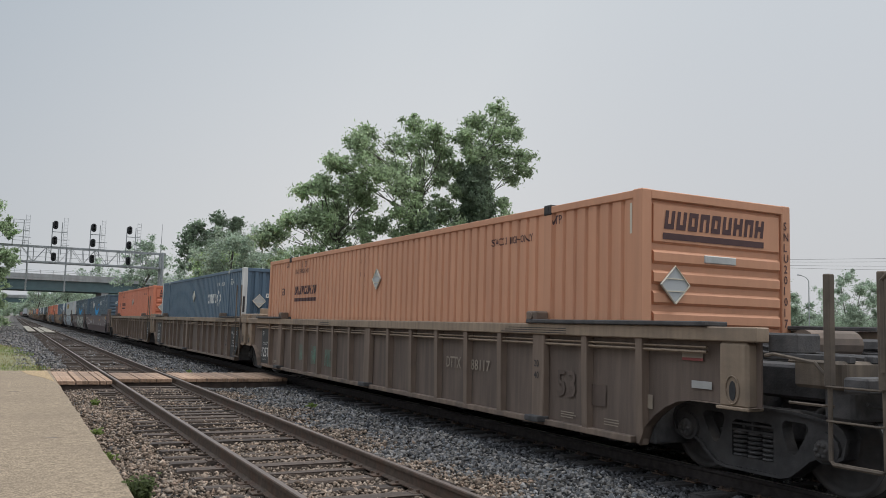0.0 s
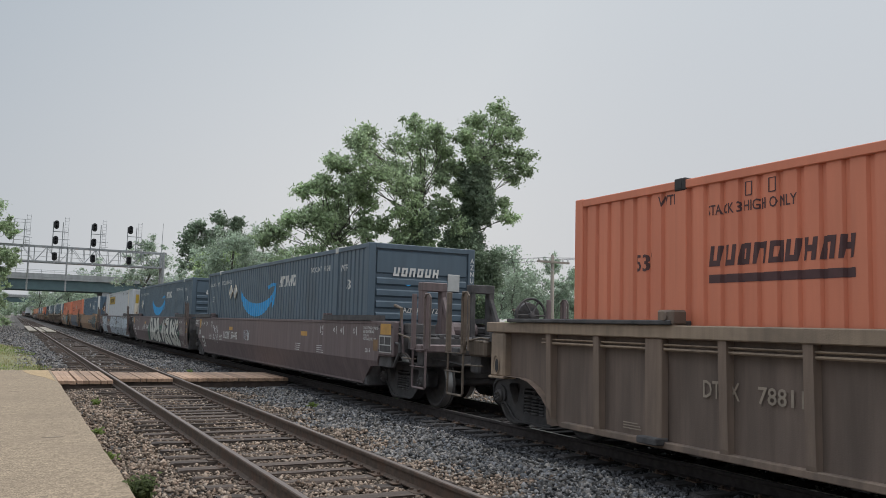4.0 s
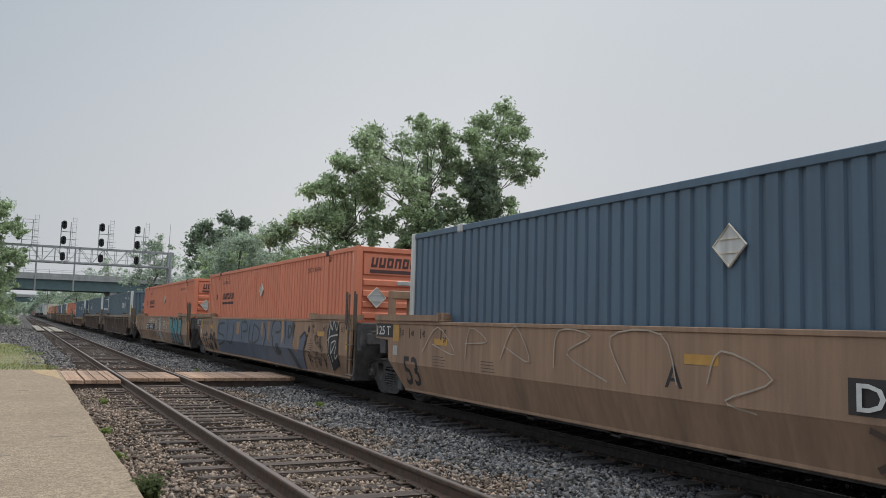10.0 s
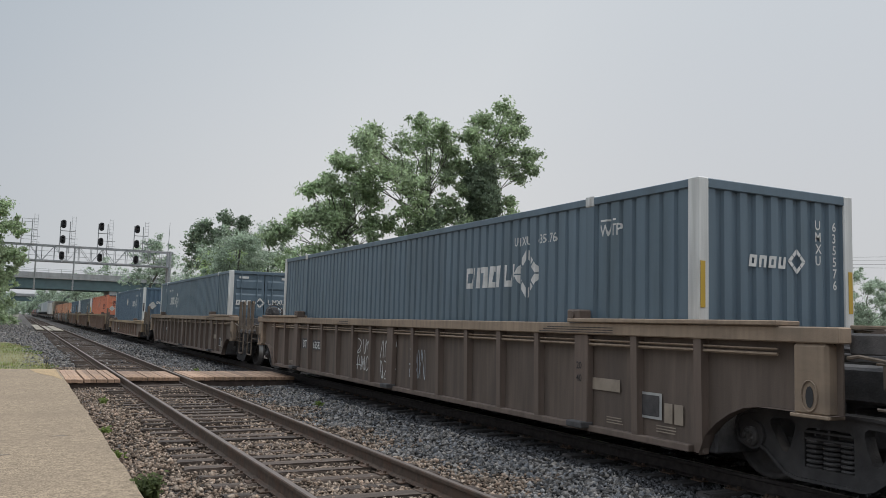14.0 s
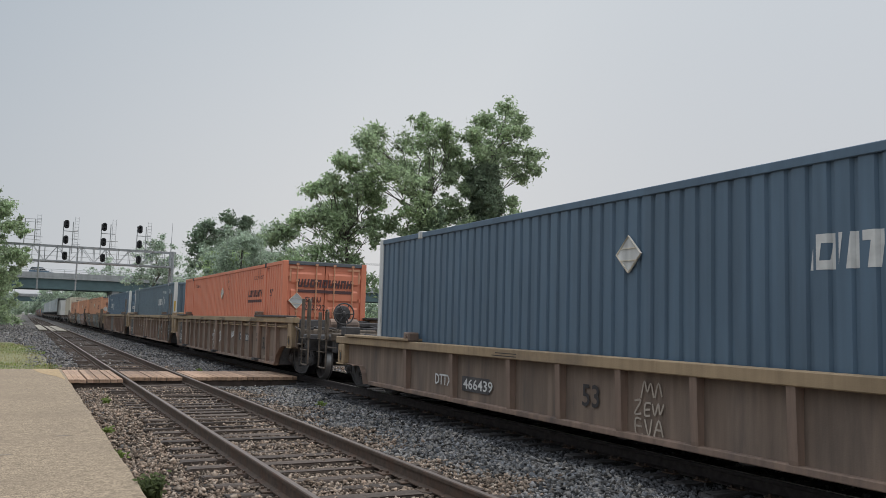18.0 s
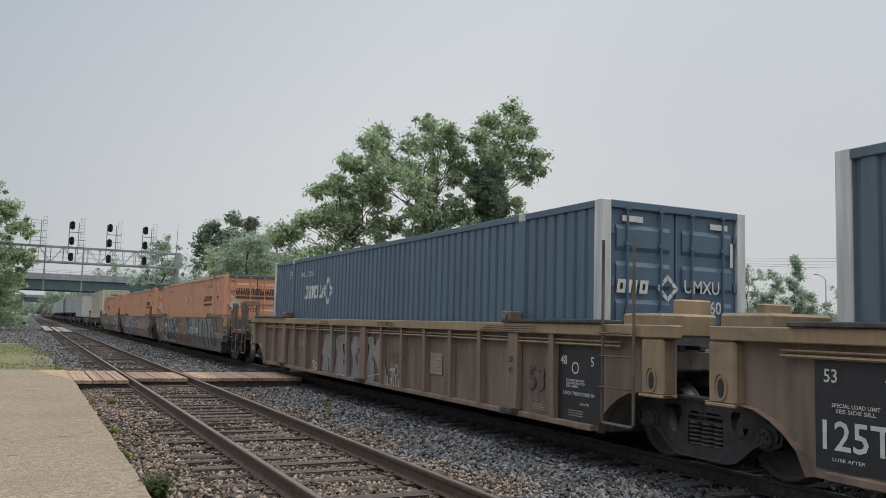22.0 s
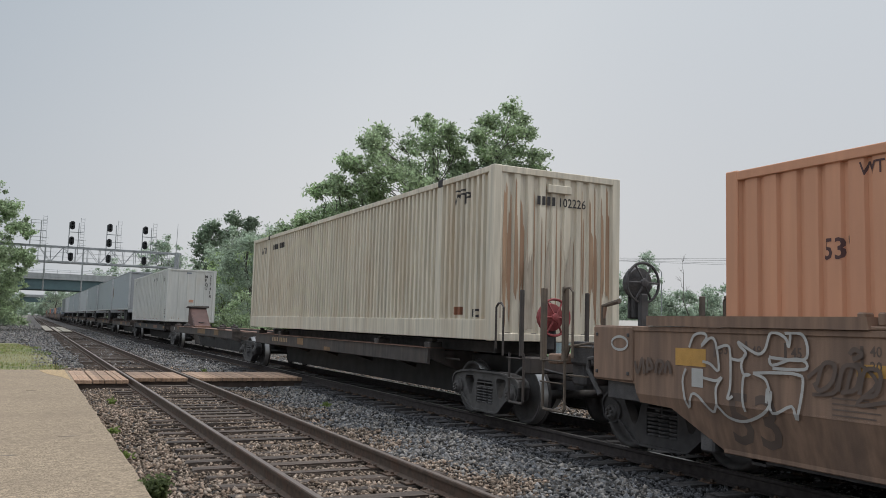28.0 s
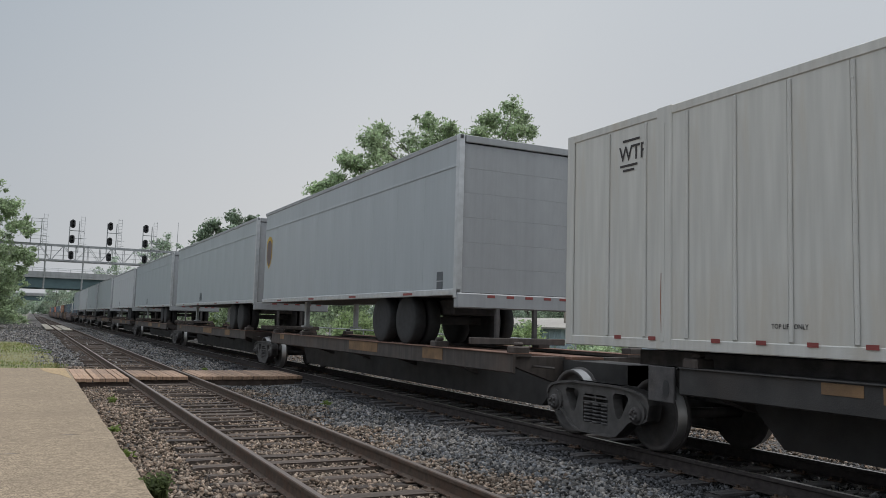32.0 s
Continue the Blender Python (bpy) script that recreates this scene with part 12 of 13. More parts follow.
    if not rib:
        dl = o.get("dark", m_dark_letter)
        num, ny = o.get("number"), o.get("ny", 12.6)
        for tx, q in (("53", .26), ("48", 1.04), ("45", 1.50), ("53", 16.05), ("48", 15.62), ("45", 15.14)):
            put(word(tx, q, 1.32, .10), dl)
        for q in (2.28, 14.32):
            put(word("40", q, 1.37, .09), dl)
            put(word("20", q, 1.24, .09), dl)
        tagged(put([f for q in (.06, .82, 1.28, 2.34, 16.10, 15.67, 15.19, 14.38) for f in rect(q, q + .03, 1.28, 1.46)], dl, "gauge_bars"), kind="stuff")
        big = .40 if paint is m_brown else .52
        put(word("53", 15.95, .50 if paint is m_brown else .42, big, .95), dl)
        for q in o.get("strips", (1.70, 14.4, 8.3)):
            pan(q - .25, q + .25, 1.19, 1.30, m_yellow, "reflector", "yellow reflective strip")
        if rr == "a":
            pan(L + .30, L + 1.12, 1.27, 1.54, m_black if paint is not m_brown else paint, "dark_panel", "black stencil panel", .004)
            part("lettering", drape(Build(), fit_word("125 T", L + 1.08, L + .42, 1.32, .17), -1, None, xs, .008), m_letter, t)
            pan(L + .02, L + .28, 1.20, 1.52, m_yellow, "reflector", "yellow reflective square", .005)
            pan(L + .08, L + .28, .94, 1.12, m_plate, "reporting_card", "small pale card", .005)
        if fr == "a":
            pan(-.26, -.04, 1.27, 1.45, m_yellow, "reflector", "yellow reflective square", .005)
            pan(-.26, -.04, .93, 1.11, m_yellow, "reflector", "yellow reflective square", .005)
        if fr == "c":
            pan(-1.78, -1.27, 1.33, 1.54, m_yellow, "reflector", "yellow reflective square", .032)
            pan(-1.80, -1.22, .98, 1.31, m_plate, "notice_frame", "framed notice plate", .030)
            for ya, yb3, za, zb3 in ((-1.46, -1.25, 1.14, 1.285), (-1.77, -1.49, 1.14, 1.285), (-1.77, -1.25, 1.0, 1.12)):
                pan(ya, yb3, za, zb3, m_under, "notice", "dark notice", .033)
            pan(-1.09, -.85, 1.0, 1.22, m_ochre, "reporting_card", "weathered yellow card", .005)
            for tx, zz in (("2 INCH TREAD COND SHOES", 1.42), ("#24 BRAKE BEAMS", 1.345), ("6 OC D-5", 1.27), ("4 OC B-432 3 IC B-432", 1.195)):
                put(word(tx, -.31, zz, .055), dl)
            put(word("201-9", -.45, .95, .085), dl)
        if rr == "c":
            ex = o.get("ext", 1.65)
            if ex > 1.9:
                pan(L + .09, L + .55, 1.17, 1.36, m_yellow, "reflector", "yellow reflective square", .005)
                pan(L + .13, L + .30, .95, 1.15, m_plate, "reporting_card", "small pale card", .005)
                part("lift_handle", drape(Build(), hoop(L + 1.49, 1.38, .15, .08, .03), -1, None, xs - .03, .004), m_plate, t, "framed grab slot")
            else:
                part("reflector", drape(Build(), rect(L + ex - .62, L + ex - .13, 1.34, 1.55), -1, None, xs - .026, .004), m_yellow, t, "yellow reflective square")
                pan(L - .06, L + .13, .95, 1.18, m_ochre, "reporting_card", "weathered yellow card", .005)
                dark = paint is m_tan_smooth
                for tx, zz in (("2 INCH TREAD COND SHOES", 1.42), ("#24 BRAKE BEAMS", 1.345), ("SPRG 6 OC D-5", 1.27), ("4 OC B-432 3 IC B-432", 1.195)) if dark else (("2 INCH HF COMP SHOES", 1.42), ("#24 BRAKE BEAMS", 1.345), ("SPRG 6 OC D-5 4 IC D-5", 1.27), ("TCC-IV-60LT", .96)):
                    put(word(tx, L + ex - .78, zz, .055), m_g_soot if dark else m_letter)
                if dark:
                    pan(L + ex - .68, L + ex - .36, 1.12, 1.30, m_plate, "notice", "white notice plate", .030)
                else:
                    put(word("JACK HERE", L + 1.25, .80, .06), m_letter)
                if paint is m_brown:
                    put(word("S-2054-16 REEFER CLEAR", L + .12, 1.63, .085), m_cream)
                    part("graffiti", drape(Build(), ribbon(curve([(16.17, 1.25), (15.98, 1.26), (16.06, 1.16), (16.12, 1.05)]), .025) + ribbon(curve([(16.08, 1.16), (15.94, 1.06)]), .025) + ribbon(curve([(15.78, 1.23), (15.9, 1.2), (15.8, 1.12), (15.9, 1.06)]), .025) + ribbon(curve([(15.74, 1.23), (15.56, 1.2)]), .025) + ribbon(curve([(15.65, 1.21), (15.62, 1.02)]), .025), -1, None, xs, .006), m_g_white, t, "white sprayed tag")
        r = random.Random(int(s * 10) % 997)
        for y in (2.6, 4.3, 13.0, 14.7):
            put([f for k in range(4) for f in rect(y - r.uniform(.35, .5), y, .98 - .05 * k, .993 - .05 * k)], m_g_soot if paint is m_tan_smooth else dl, "small_print")
        if num:
            if o.get("panel"):
                pan(ny - 3.15, ny + .1, .86, 1.18, m_dark_letter, "number_panel", "black number panel", .003)
            k = 1.25 if o.get("panel") else 1.0
            code = "UCRY" if paint is m_brown else "DTTX"
            part("lettering", drape(Build(), word(code, ny, .90, .24, .98 * k), -1, None, xs, .03 if "piece" in o else .008), m_letter, t, "white reporting mark")
            part("lettering", drape(Build(), word(num, ny - 1.02 * k - .05, .90, .24, 1.02 * k), -1, None, xs, .03 if "piece" in o else .008), m_letter, t, "white fleet number")
        if paint is m_brown and fr == "a":
            for k, tx in enumerate(("2 INCH HF COMP SHOES", "#24 BRAKE BEAMS", "36 INCH WHEELS", "SPRG 7 OC D-6 7 IC D-6 5 IC D-6A", "SPRG 2 OC D-352 2 IC B-354")):
                put(fit_word(tx, 1.34, 1.34 - .028 * len(tx), 1.10 - .052 * k, .034), m_letter, "lettering", "small white stencil")
            put([f for k in range(3) for f in rect(.75, 1.33 - .08 * k, .52 - .045 * k, .535 - .045 * k)], m_letter, "small_print", "worn white small print")
        if o.get("big"):
            put(word(o["big"], o.get("by", 8.6), .92, .25, 1.1), dl)
    else:
        zt = ztop
        if o.get("end_number") or rr == "a":
            if not low:
                pan(L - .78, L + .16, zbot + .08, 1.34, m_black, "dark_panel", "black stencil panel", .003)
                b = drape(Build(), fit_word("125T", L + .08, L - .62, .52, .26) + word("53", L + .06, 1.12, .12) + word("48", L - .55, 1.12, .12) + fit_word("SPECIAL LOAD LIMIT", L - .02, L - .5, .90, .035) + fit_word("SEE SIDE SILL", L - .06, L - .46, .85, .035) + fit_word("LUBE AFTER", L - .02, L - .35, .42, .03), -1, None, xs, .007)
                part("lettering", b, m_letter, t)
        if fr == "a":
            pan(-.14, .82, zbot + .06, 1.32, m_black, "dark_panel", "black stencil panel", .003)
            b = drape(Build(), word("48", .74, 1.06, .12) + word("5", .06, 1.06, .12) + fit_word("2 INCH TREAD COND SH", .68, -.02, .66, .045) + fit_word("DYNAMIC SENSING", .60, .2, .84, .03) + fit_word("LOAD PROPORTION", .60, .18, .80, .03) + fit_word("SEE LABEL", .60, .32, .76, .03) + fit_word("DATE", .28, .10, .54, .03)
                      + hoop(.40, 1.02, .07, .07, .02), -1, None, xs, .007)
            part("lettering", b, m_letter, t)
        if not o.get("card"):
            put(fit_word("53", 8.86, 8.50, .54, .28) if low else word("53", 1.55, .66, .34, .95), m_g_soot if o.get("faded") else m_dark_letter)
        num, ny = o.get("number"), o.get("ny", 5.6)
        if num:
            my, zn = o.get("mark_y", ny + .75), .50 if low else .86
            if not low and not o.get("faded"):
                put(rect(my - .56, my + .14, zn - .03, zn + .22), m_under, "number_panel", "dark mark panel")
            if not o.get("faded"):
                put(rect(ny - .85, ny + .05, zn - .04, zn + .20), m_under, "number_panel", "dark number panel")
            b = drape(Build(), fit_word("DTTX", my, my - (.62 if low else .50), zn, .18) + fit_word(num, ny, ny - (.95 if low else .70), zn, .165), -1, None, xs, .008)
            part("lettering", b, m_g_card if o.get("faded") else m_letter, t, "worn white fleet number")
        if not low:
            gy = 14.47 if fr == rr == "a" else 1.96 + o.get("shift", 0)
            b = drape(Build(), word("20", gy, 1.02, .09) + word("40", gy, .86, .09), -1, None, -1.495, .004)
            part("lettering", b, m_dark_letter, t)
        r = random.Random(int(s * 10) % 997)
        for y in () if low else (1.45, .55, 15.0):
            put([f for k in range(3) for f in rect(y - r.uniform(.25, .34), y, zbot + .19 - .032 * k, zbot + .203 - .032 * k)], m_g_card, "small_print", "worn white small print")
        for cy in o.get("cards", ()):
            pan(cy - .24, cy + .24, .66, 1.04, m_g_card, "reporting_card", "weathered pale card", .003)
            put([f for k in range(5) for f in rect(cy - .22, cy + .22, .72 + .062 * k, .728 + .062 * k)], WEB[paint], "card_line")
        for cy in o.get("cross", ()):
            put(ribbon([(cy - .16, .62), (cy + .16, 1.0)], .05) + ribbon([(cy + .16, .62), (cy - .16, 1.0)], .05) + rect(cy + .26, cy + .38, .80, .84) + rect(cy - .38, cy - .26, .80, .84), m_g_smoke, "stencil_cross", "worn dark stencil cross")
        for tx, cy, cz in o.get("faint", ()):
            put(word(tx, cy, cz, .09), m_g_smoke, "lettering", "faded dark stencil")
        lines = [f for k in range(2) for f in rect(10.3, 10.9 + .1 * k, zt - .075 - .04 * k, zt - .062 - .04 * k)] + [f for k in range(3) for f in rect(1.2, 2.6 + .1 * k, zt - .065 - .03 * k, zt - .055 - .03 * k)]
        b = drape(Build(), lines + (fit_word(o["sill_word"], o.get("sill_y", 7.46), o.get("sill_y", 7.46) - .9, zt - .125, .085) if "sill_word" in o else []), -1, None, -1.52, .004)
        part("small_print", b, m_dark_letter, t)
        if o.get("notices"):
            pan(.52, .90, .60, .86, m_g_soot, "notice", "dark framed notice", .004)
            pan(-.32, -.16, .66, .82, m_g_card, "reporting_card", "small pale card", .004)
            pan(-1.22, -.93, .95, 1.03, m_plate, "notice", "small white notice", .004)
            pan(-1.10, -.79, 1.24, 1.33, m_g_card, "label_plate", "pale warning label", .004)
            pan(-1.10, -.79, 1.24, 1.27, m_red, "label_band", "red band of the label", .006)
        if o.get("card"):
            pan(1.2, 1.77, .77, .92, m_g_card, "notice", "faded cream notice", .004)
            pan(.46, .89, .52, .82, m_plate, "notice_frame", "framed notice plate", .004)
            pan(.50, .85, .55, .79, m_under, "notice", "dark notice in a pale frame", .006)
            pan(.12, .26, .5, .72, m_g_card, "reporting_card", "faded card", .004)
            pan(.29, .42, .5, .72, m_g_card, "reporting_card", "faded card", .004)
    if "piece" in o:
        spray(t, xs, PIECES[o["piece"]])
    for g in o.get("art", ()):
        graffiti(t, xs, *g[:4], *g[4:])
    for g in o.get("arches", ()):
        arches(t, xs, *g)
    for g in o.get("words", ()):
        letters(t, g[0], xs, *g[1:])
    for da, db, dza, dzb, dn in o.get("dots", ()):
        rd = random.Random(int(da * 10))
        for k in range(dn):
            q = rd.uniform(.035, .11)
            py, pz = rd.uniform(da, db), rd.uniform(dza, dzb)
            part("paint_dot", drape(Build(), hoop(py, pz, q * .9, q, .022) if k % 2 else [blob(py, pz, q * .6, q * .8, rd, 12)], -1, None, xs, .005 + .0005 * k), m_g_black if k % 3 else m_dun, t)
    if o.get("figure"):
        fy = o["figure"]
        oval = lambda y, z, ry, rz: [[(y + ry * math.cos(6.2832 * i / 24), z + rz * math.sin(6.2832 * i / 24)) for i in range(24)]]
        fig = ([[(fy + .42, .86), (fy - .42, .86), (fy - .50, .34), (fy + .30, .34)]], oval(fy, 1.19, .43, .385), oval(fy + .70, .70, .16, .19), [[(fy + .62, .86), (fy + .76, .86), (fy + .70, 1.05), (fy + .60, 1.05)]], oval(fy + .55, 1.43, .10, .07))
        for k, faces in enumerate(fig):
            part("painted_shape", drape(Build(), faces, -1, None, xs, .004 + .001 * k), m_g_chalk, t, "chalky grey-white sprayed shape")
        lines = hoop(fy, 1.19, .43, .385, .045, 30) + hoop(fy + .25, 1.28, .09, .10, .03) + hoop(fy - .18, 1.34, .10, .11, .03) + hoop(fy + .70, .70, .16, .19, .03) + hoop(fy + .55, 1.43, .10, .07, .025)
        lines += ribbon(curve([(fy + .45, .82), (fy + .30, .36)], 2), .04) + ribbon([(fy + .44, .80), (fy + .22, .36), (fy + .12, .62), (fy - .05, .40), (fy - .2, .66), (fy - .36, .38), (fy - .44, .82)], .035)
        lines += ribbon([(fy + .62, .88), (fy + .60, 1.05), (fy + .70, 1.06), (fy + .78, .88)], .025)
        tagged(part("graffiti", drape(Build(), lines, -1, None, xs, .011, .00004), m_g_black, t, "black sprayed outlines"), kind="stuff")
    for g in o.get("tags", ()):
        y0, y1, z0, z1, n, m, sd = g
        tagged(put(scrawl(sd, y0, y1, z0, z1, n, .017), m, "graffiti", "loose sprayed tag", .00005), kind="stuff")
    LEAN["on"] = False
    rides(t, s)
    return t


# ------------------------------------------------ spine car and trailers
def spine_unit(s, y0, y1, name, hitch=None, brake=None, load=None, black=False):
    """A skeleton flat: one deep spine beam with side stringers, from truck y0 to truck y1 (local, from s)."""
    t = thing("spine_car", name, "railcar", "spine cars of the train")
    b = Build()
    b.prism([(y0 - .3, .70), (y0 + 2.0, .64), (y0 + 2.4, .24), (y1 - 2.4, .24), (y1 - 2.0, .64), (y1 + .3, .70), (y1 + .3, 1.02), (y0 - .3, 1.02)], 0, -.33, .33)
    part("spine_beam", b, m_beam, t, "deep black spine beam")
    for side in (-1, 1):
        X = lambda a, c: tuple(sorted((side * a, side * c)))
        b = Build()
        b.prism([(1.29, 1.10), (1.29, .82), (1.24, .80), (1.24, 1.06), (.95, 1.06), (.95, 1.10)] if side > 0 else [(-1.29, 1.10), (-1.29, .82), (-1.24, .80), (-1.24, 1.06), (-.95, 1.06), (-.95, 1.10)], 1, y0 + 1.78, y1 - 1.78)
        part("side_stringer", b, m_beam if black else m_spine, t, "black edge stringer" if black else "rusty edge stringer")
        b = Build()
        b.box(*X(.95, 1.315), y0 + 1.78, y1 - 1.78, 1.102, 1.116, .003)
        part("top_flange", b, m_beam if black else m_spine_rust, t, "" if black else "rust-worn top flange")
        mid = (y0 + y1) / 2 - .65
        patches = ((y0 + 2.07, .27, .92, 1.06), (y0 + 9.45, .33, .92, 1.08), (y1 - 3.89, .22, .98, 1.09), (y1 - 4.6, .3, .94, 1.09)) if black else ((8.1, .24, .83, .92), (10.4, .27, .90, 1.07)) if brake else ((mid, .87, .89, 1.09), (y0 + 4.6, .42, .89, 1.09), (y1 - 2.9, .2, .96, 1.09))
        for y, hw, za, zc in patches:
            w = Build()
            w.box(*X(1.292, 1.297), y - hw, y + hw, za, zc)
            part("paint_patch", w, m_ochre, t, "faded ochre paint patch")
        for ye, dd in ((y0, 1), (y1, -1)) if hitch is not None else ():
            b = Build()
            b.prism([(ye + dd * .55, 1.04), (ye + dd * .55, .66), (ye + dd * 1.7, .60), (ye + dd * 3.1, .30), (ye + dd * 3.9, .27), (ye + dd * 2.5, 1.04)][::dd], 0, *X(.335, .365))
            part("gusset", b, m_spine, t, "dark sloping gusset plate")
    n = 6
    for i in range(n):
        y = y0 + 1.9 + i * (y1 - y0 - 3.8) / (n - 1)
        b = Build()
        b.prism([(-1.26, 1.06), (-1.26, .92), (-.3, .6), (.3, .6), (1.26, .92), (1.26, 1.06)], 1, y - .09, y + .09)
        part("cross_bearer", b, m_spine, t)
        if i in (0, 1, 4, 5):
            for side in (-1, 1):
                b = Build()
                b.box(*sorted((side * .98, side * 1.26)), y - .12, y + .12, 1.10, 1.22, .02)
                b.box(*sorted((side * 1.06, side * 1.18)), y - .07, y + .07, 1.22, 1.28, .02)
                part("pedestal", b, m_spine, t, "container pedestal")
    b = Build()
    b.box(-.3, .3, y0 + 1.6, y1 - 1.6, 1.03, 1.07)
    part("deck_plate", b, m_beam if black else m_spine_rust, t, "dark deck plate" if black else "rust-brown deck plate")
    if black:
        for side in (-1, 1):
            X = lambda a, c: tuple(sorted((side * a, side * c)))
            b = Build()
            b.box(*X(1.292, 1.296), y0 + 4.7, y0 + 6.3, .90, 1.08)
            part("paint_patch", b, m_spine_rust, t, "rust-worn paint patch")
            b = Build()
            b.prism([(y0 - 1.0, 1.08), (y0 - .75, .84), (y0 + 1.3, .80), (y0 + 1.76, .84), (y0 + 1.76, 1.08)], 0, *X(.93, 1.0))
            part("end_side_plate", b, m_spine, t, "dark plate over the truck")
            b = Build()
            b.box(*X(1.0, 1.004), y0 + .02, y0 + .32, .86, 1.04)
            part("reporting_card", b, m_white_worn, t, "small white card")
            b = Build()
            b.box(*X(1.31, 1.27), 14.0, 14.43, .70, 1.11, .008)
            b.box(*X(1.27, .9), 14.39, 14.43, .70, 1.11, .004)
            br = part("bracket", b, m_under, t, "grimy corner bracket")
            part("bracket_hole", Build().prism([(14.12 + .055 * math.cos(i * math.pi / 8), .86 + .10 * math.sin(i * math.pi / 8)) for i in range(16)], 0, *X(1.314, 1.30)), m_black, br)
    # dark block added below the container to close the see-through gap
    if load:
        b = Build()
        b.box(-.62, .62, load[0], load[1], 1.072, 1.27, .01)
        part("top_chord", b, m_under, t, "dark block added to fill the gap under the container")
    if hitch is not None:
        y = hitch
        b = Build()
        b.box(-.42, .42, y - .6, y + 1.7, 1.07, 1.16, .02)
        part("hitch_base", b, m_spine_rust, t)
        for side in (-1, 1):
            b = Build()
            b.prism([(y - .45, 1.16), (y - .3, 1.16), (y + 1.05, 2.08), (y + 1.35, 2.08), (y + 1.35, 1.16), (y + 1.15, 1.16)], 0, *sorted((side * .38, side * .42)))
            part("hitch_side", b, m_hitch, t, "rust-red hitch side plate")
        b = Build()
        b.prism([(y - .4, 1.16), (y - .34, 1.16), (y + 1.02, 2.05), (y + .96, 2.05)], 0, -.38, .38)
        part("hitch_strut", b, m_hitch, t, "sloping hitch strut")
        b = Build()
        b.prism([(y + .85, 2.10), (y + 1.55, 2.05), (y + 1.60, 2.10), (y + .88, 2.18)], 0, -.52, .52)
        part("hitch_plate", b, m_spine, t, "fifth-wheel hitch plate")
        h = Build()
        h.prism(arc(0, 0, .16, .10, 0, 360, 12)[:-1], 2, 0, .03)
        part("hitch_eye", h, m_black, t, loc=(0, y - .15, 1.30))
    make_truck(t, y0, m_cast)
    if brake:
        for i in range(9):
            part("mark_bar", shared("spine_mark", lambda: Build().box(-1.298, -1.292, -.045, .045, .92, 1.04)), m_tan_sill, t, "worn letter-sized bar", loc=(0, 13.2 - i * .17 - .12 * (i > 3), 0))
        coupler(t, y0 - 1.6, -1)
        b = Build()
        b.box(-.33, .33, y0 - 1.7, y0 - .2, .72, 1.05, .02)
        part("draft_sill", b, m_spine, t)
        b = Build()
        b.box(-1.3, 1.3, y0 - 1.75, y0 - 1.5, .85, 1.1, .02)
        part("end_sill", b, m_spine, t)
        brake_wheel(t, -.75, y0 - 1.55, 1.70, m_redbrown)
        for x in (-1.35, -.15):
            b = Build()
            b.box(x - .03, x + .03, y0 - 1.6, y0 - 1.54, 1.1, 2.1, .01)
            part("stanchion", b, m_spine, t)
        ladder(t, y0 - 1.75, y0 - 1.35, -1.42, .42, 1.15, (.46, .78, 1.08), m_spine)
        handrail(t, -1.45, y0 - 1.2, 1.1, 1.9, m_spine)
    part("pipe", Build().tube([(-.9, y0 + 1.2, .92), (-.9, y0 + 3.6, .92)], .02, 5), m_spine, t)
    b = Build()
    b.lathe([(-.08, .09), (.1, .09)], 2, 10, (-1.0, y0 + 3.7, .86))
    part("angle_cock", b, m_galv, t)
    rides(t, s)
    return t


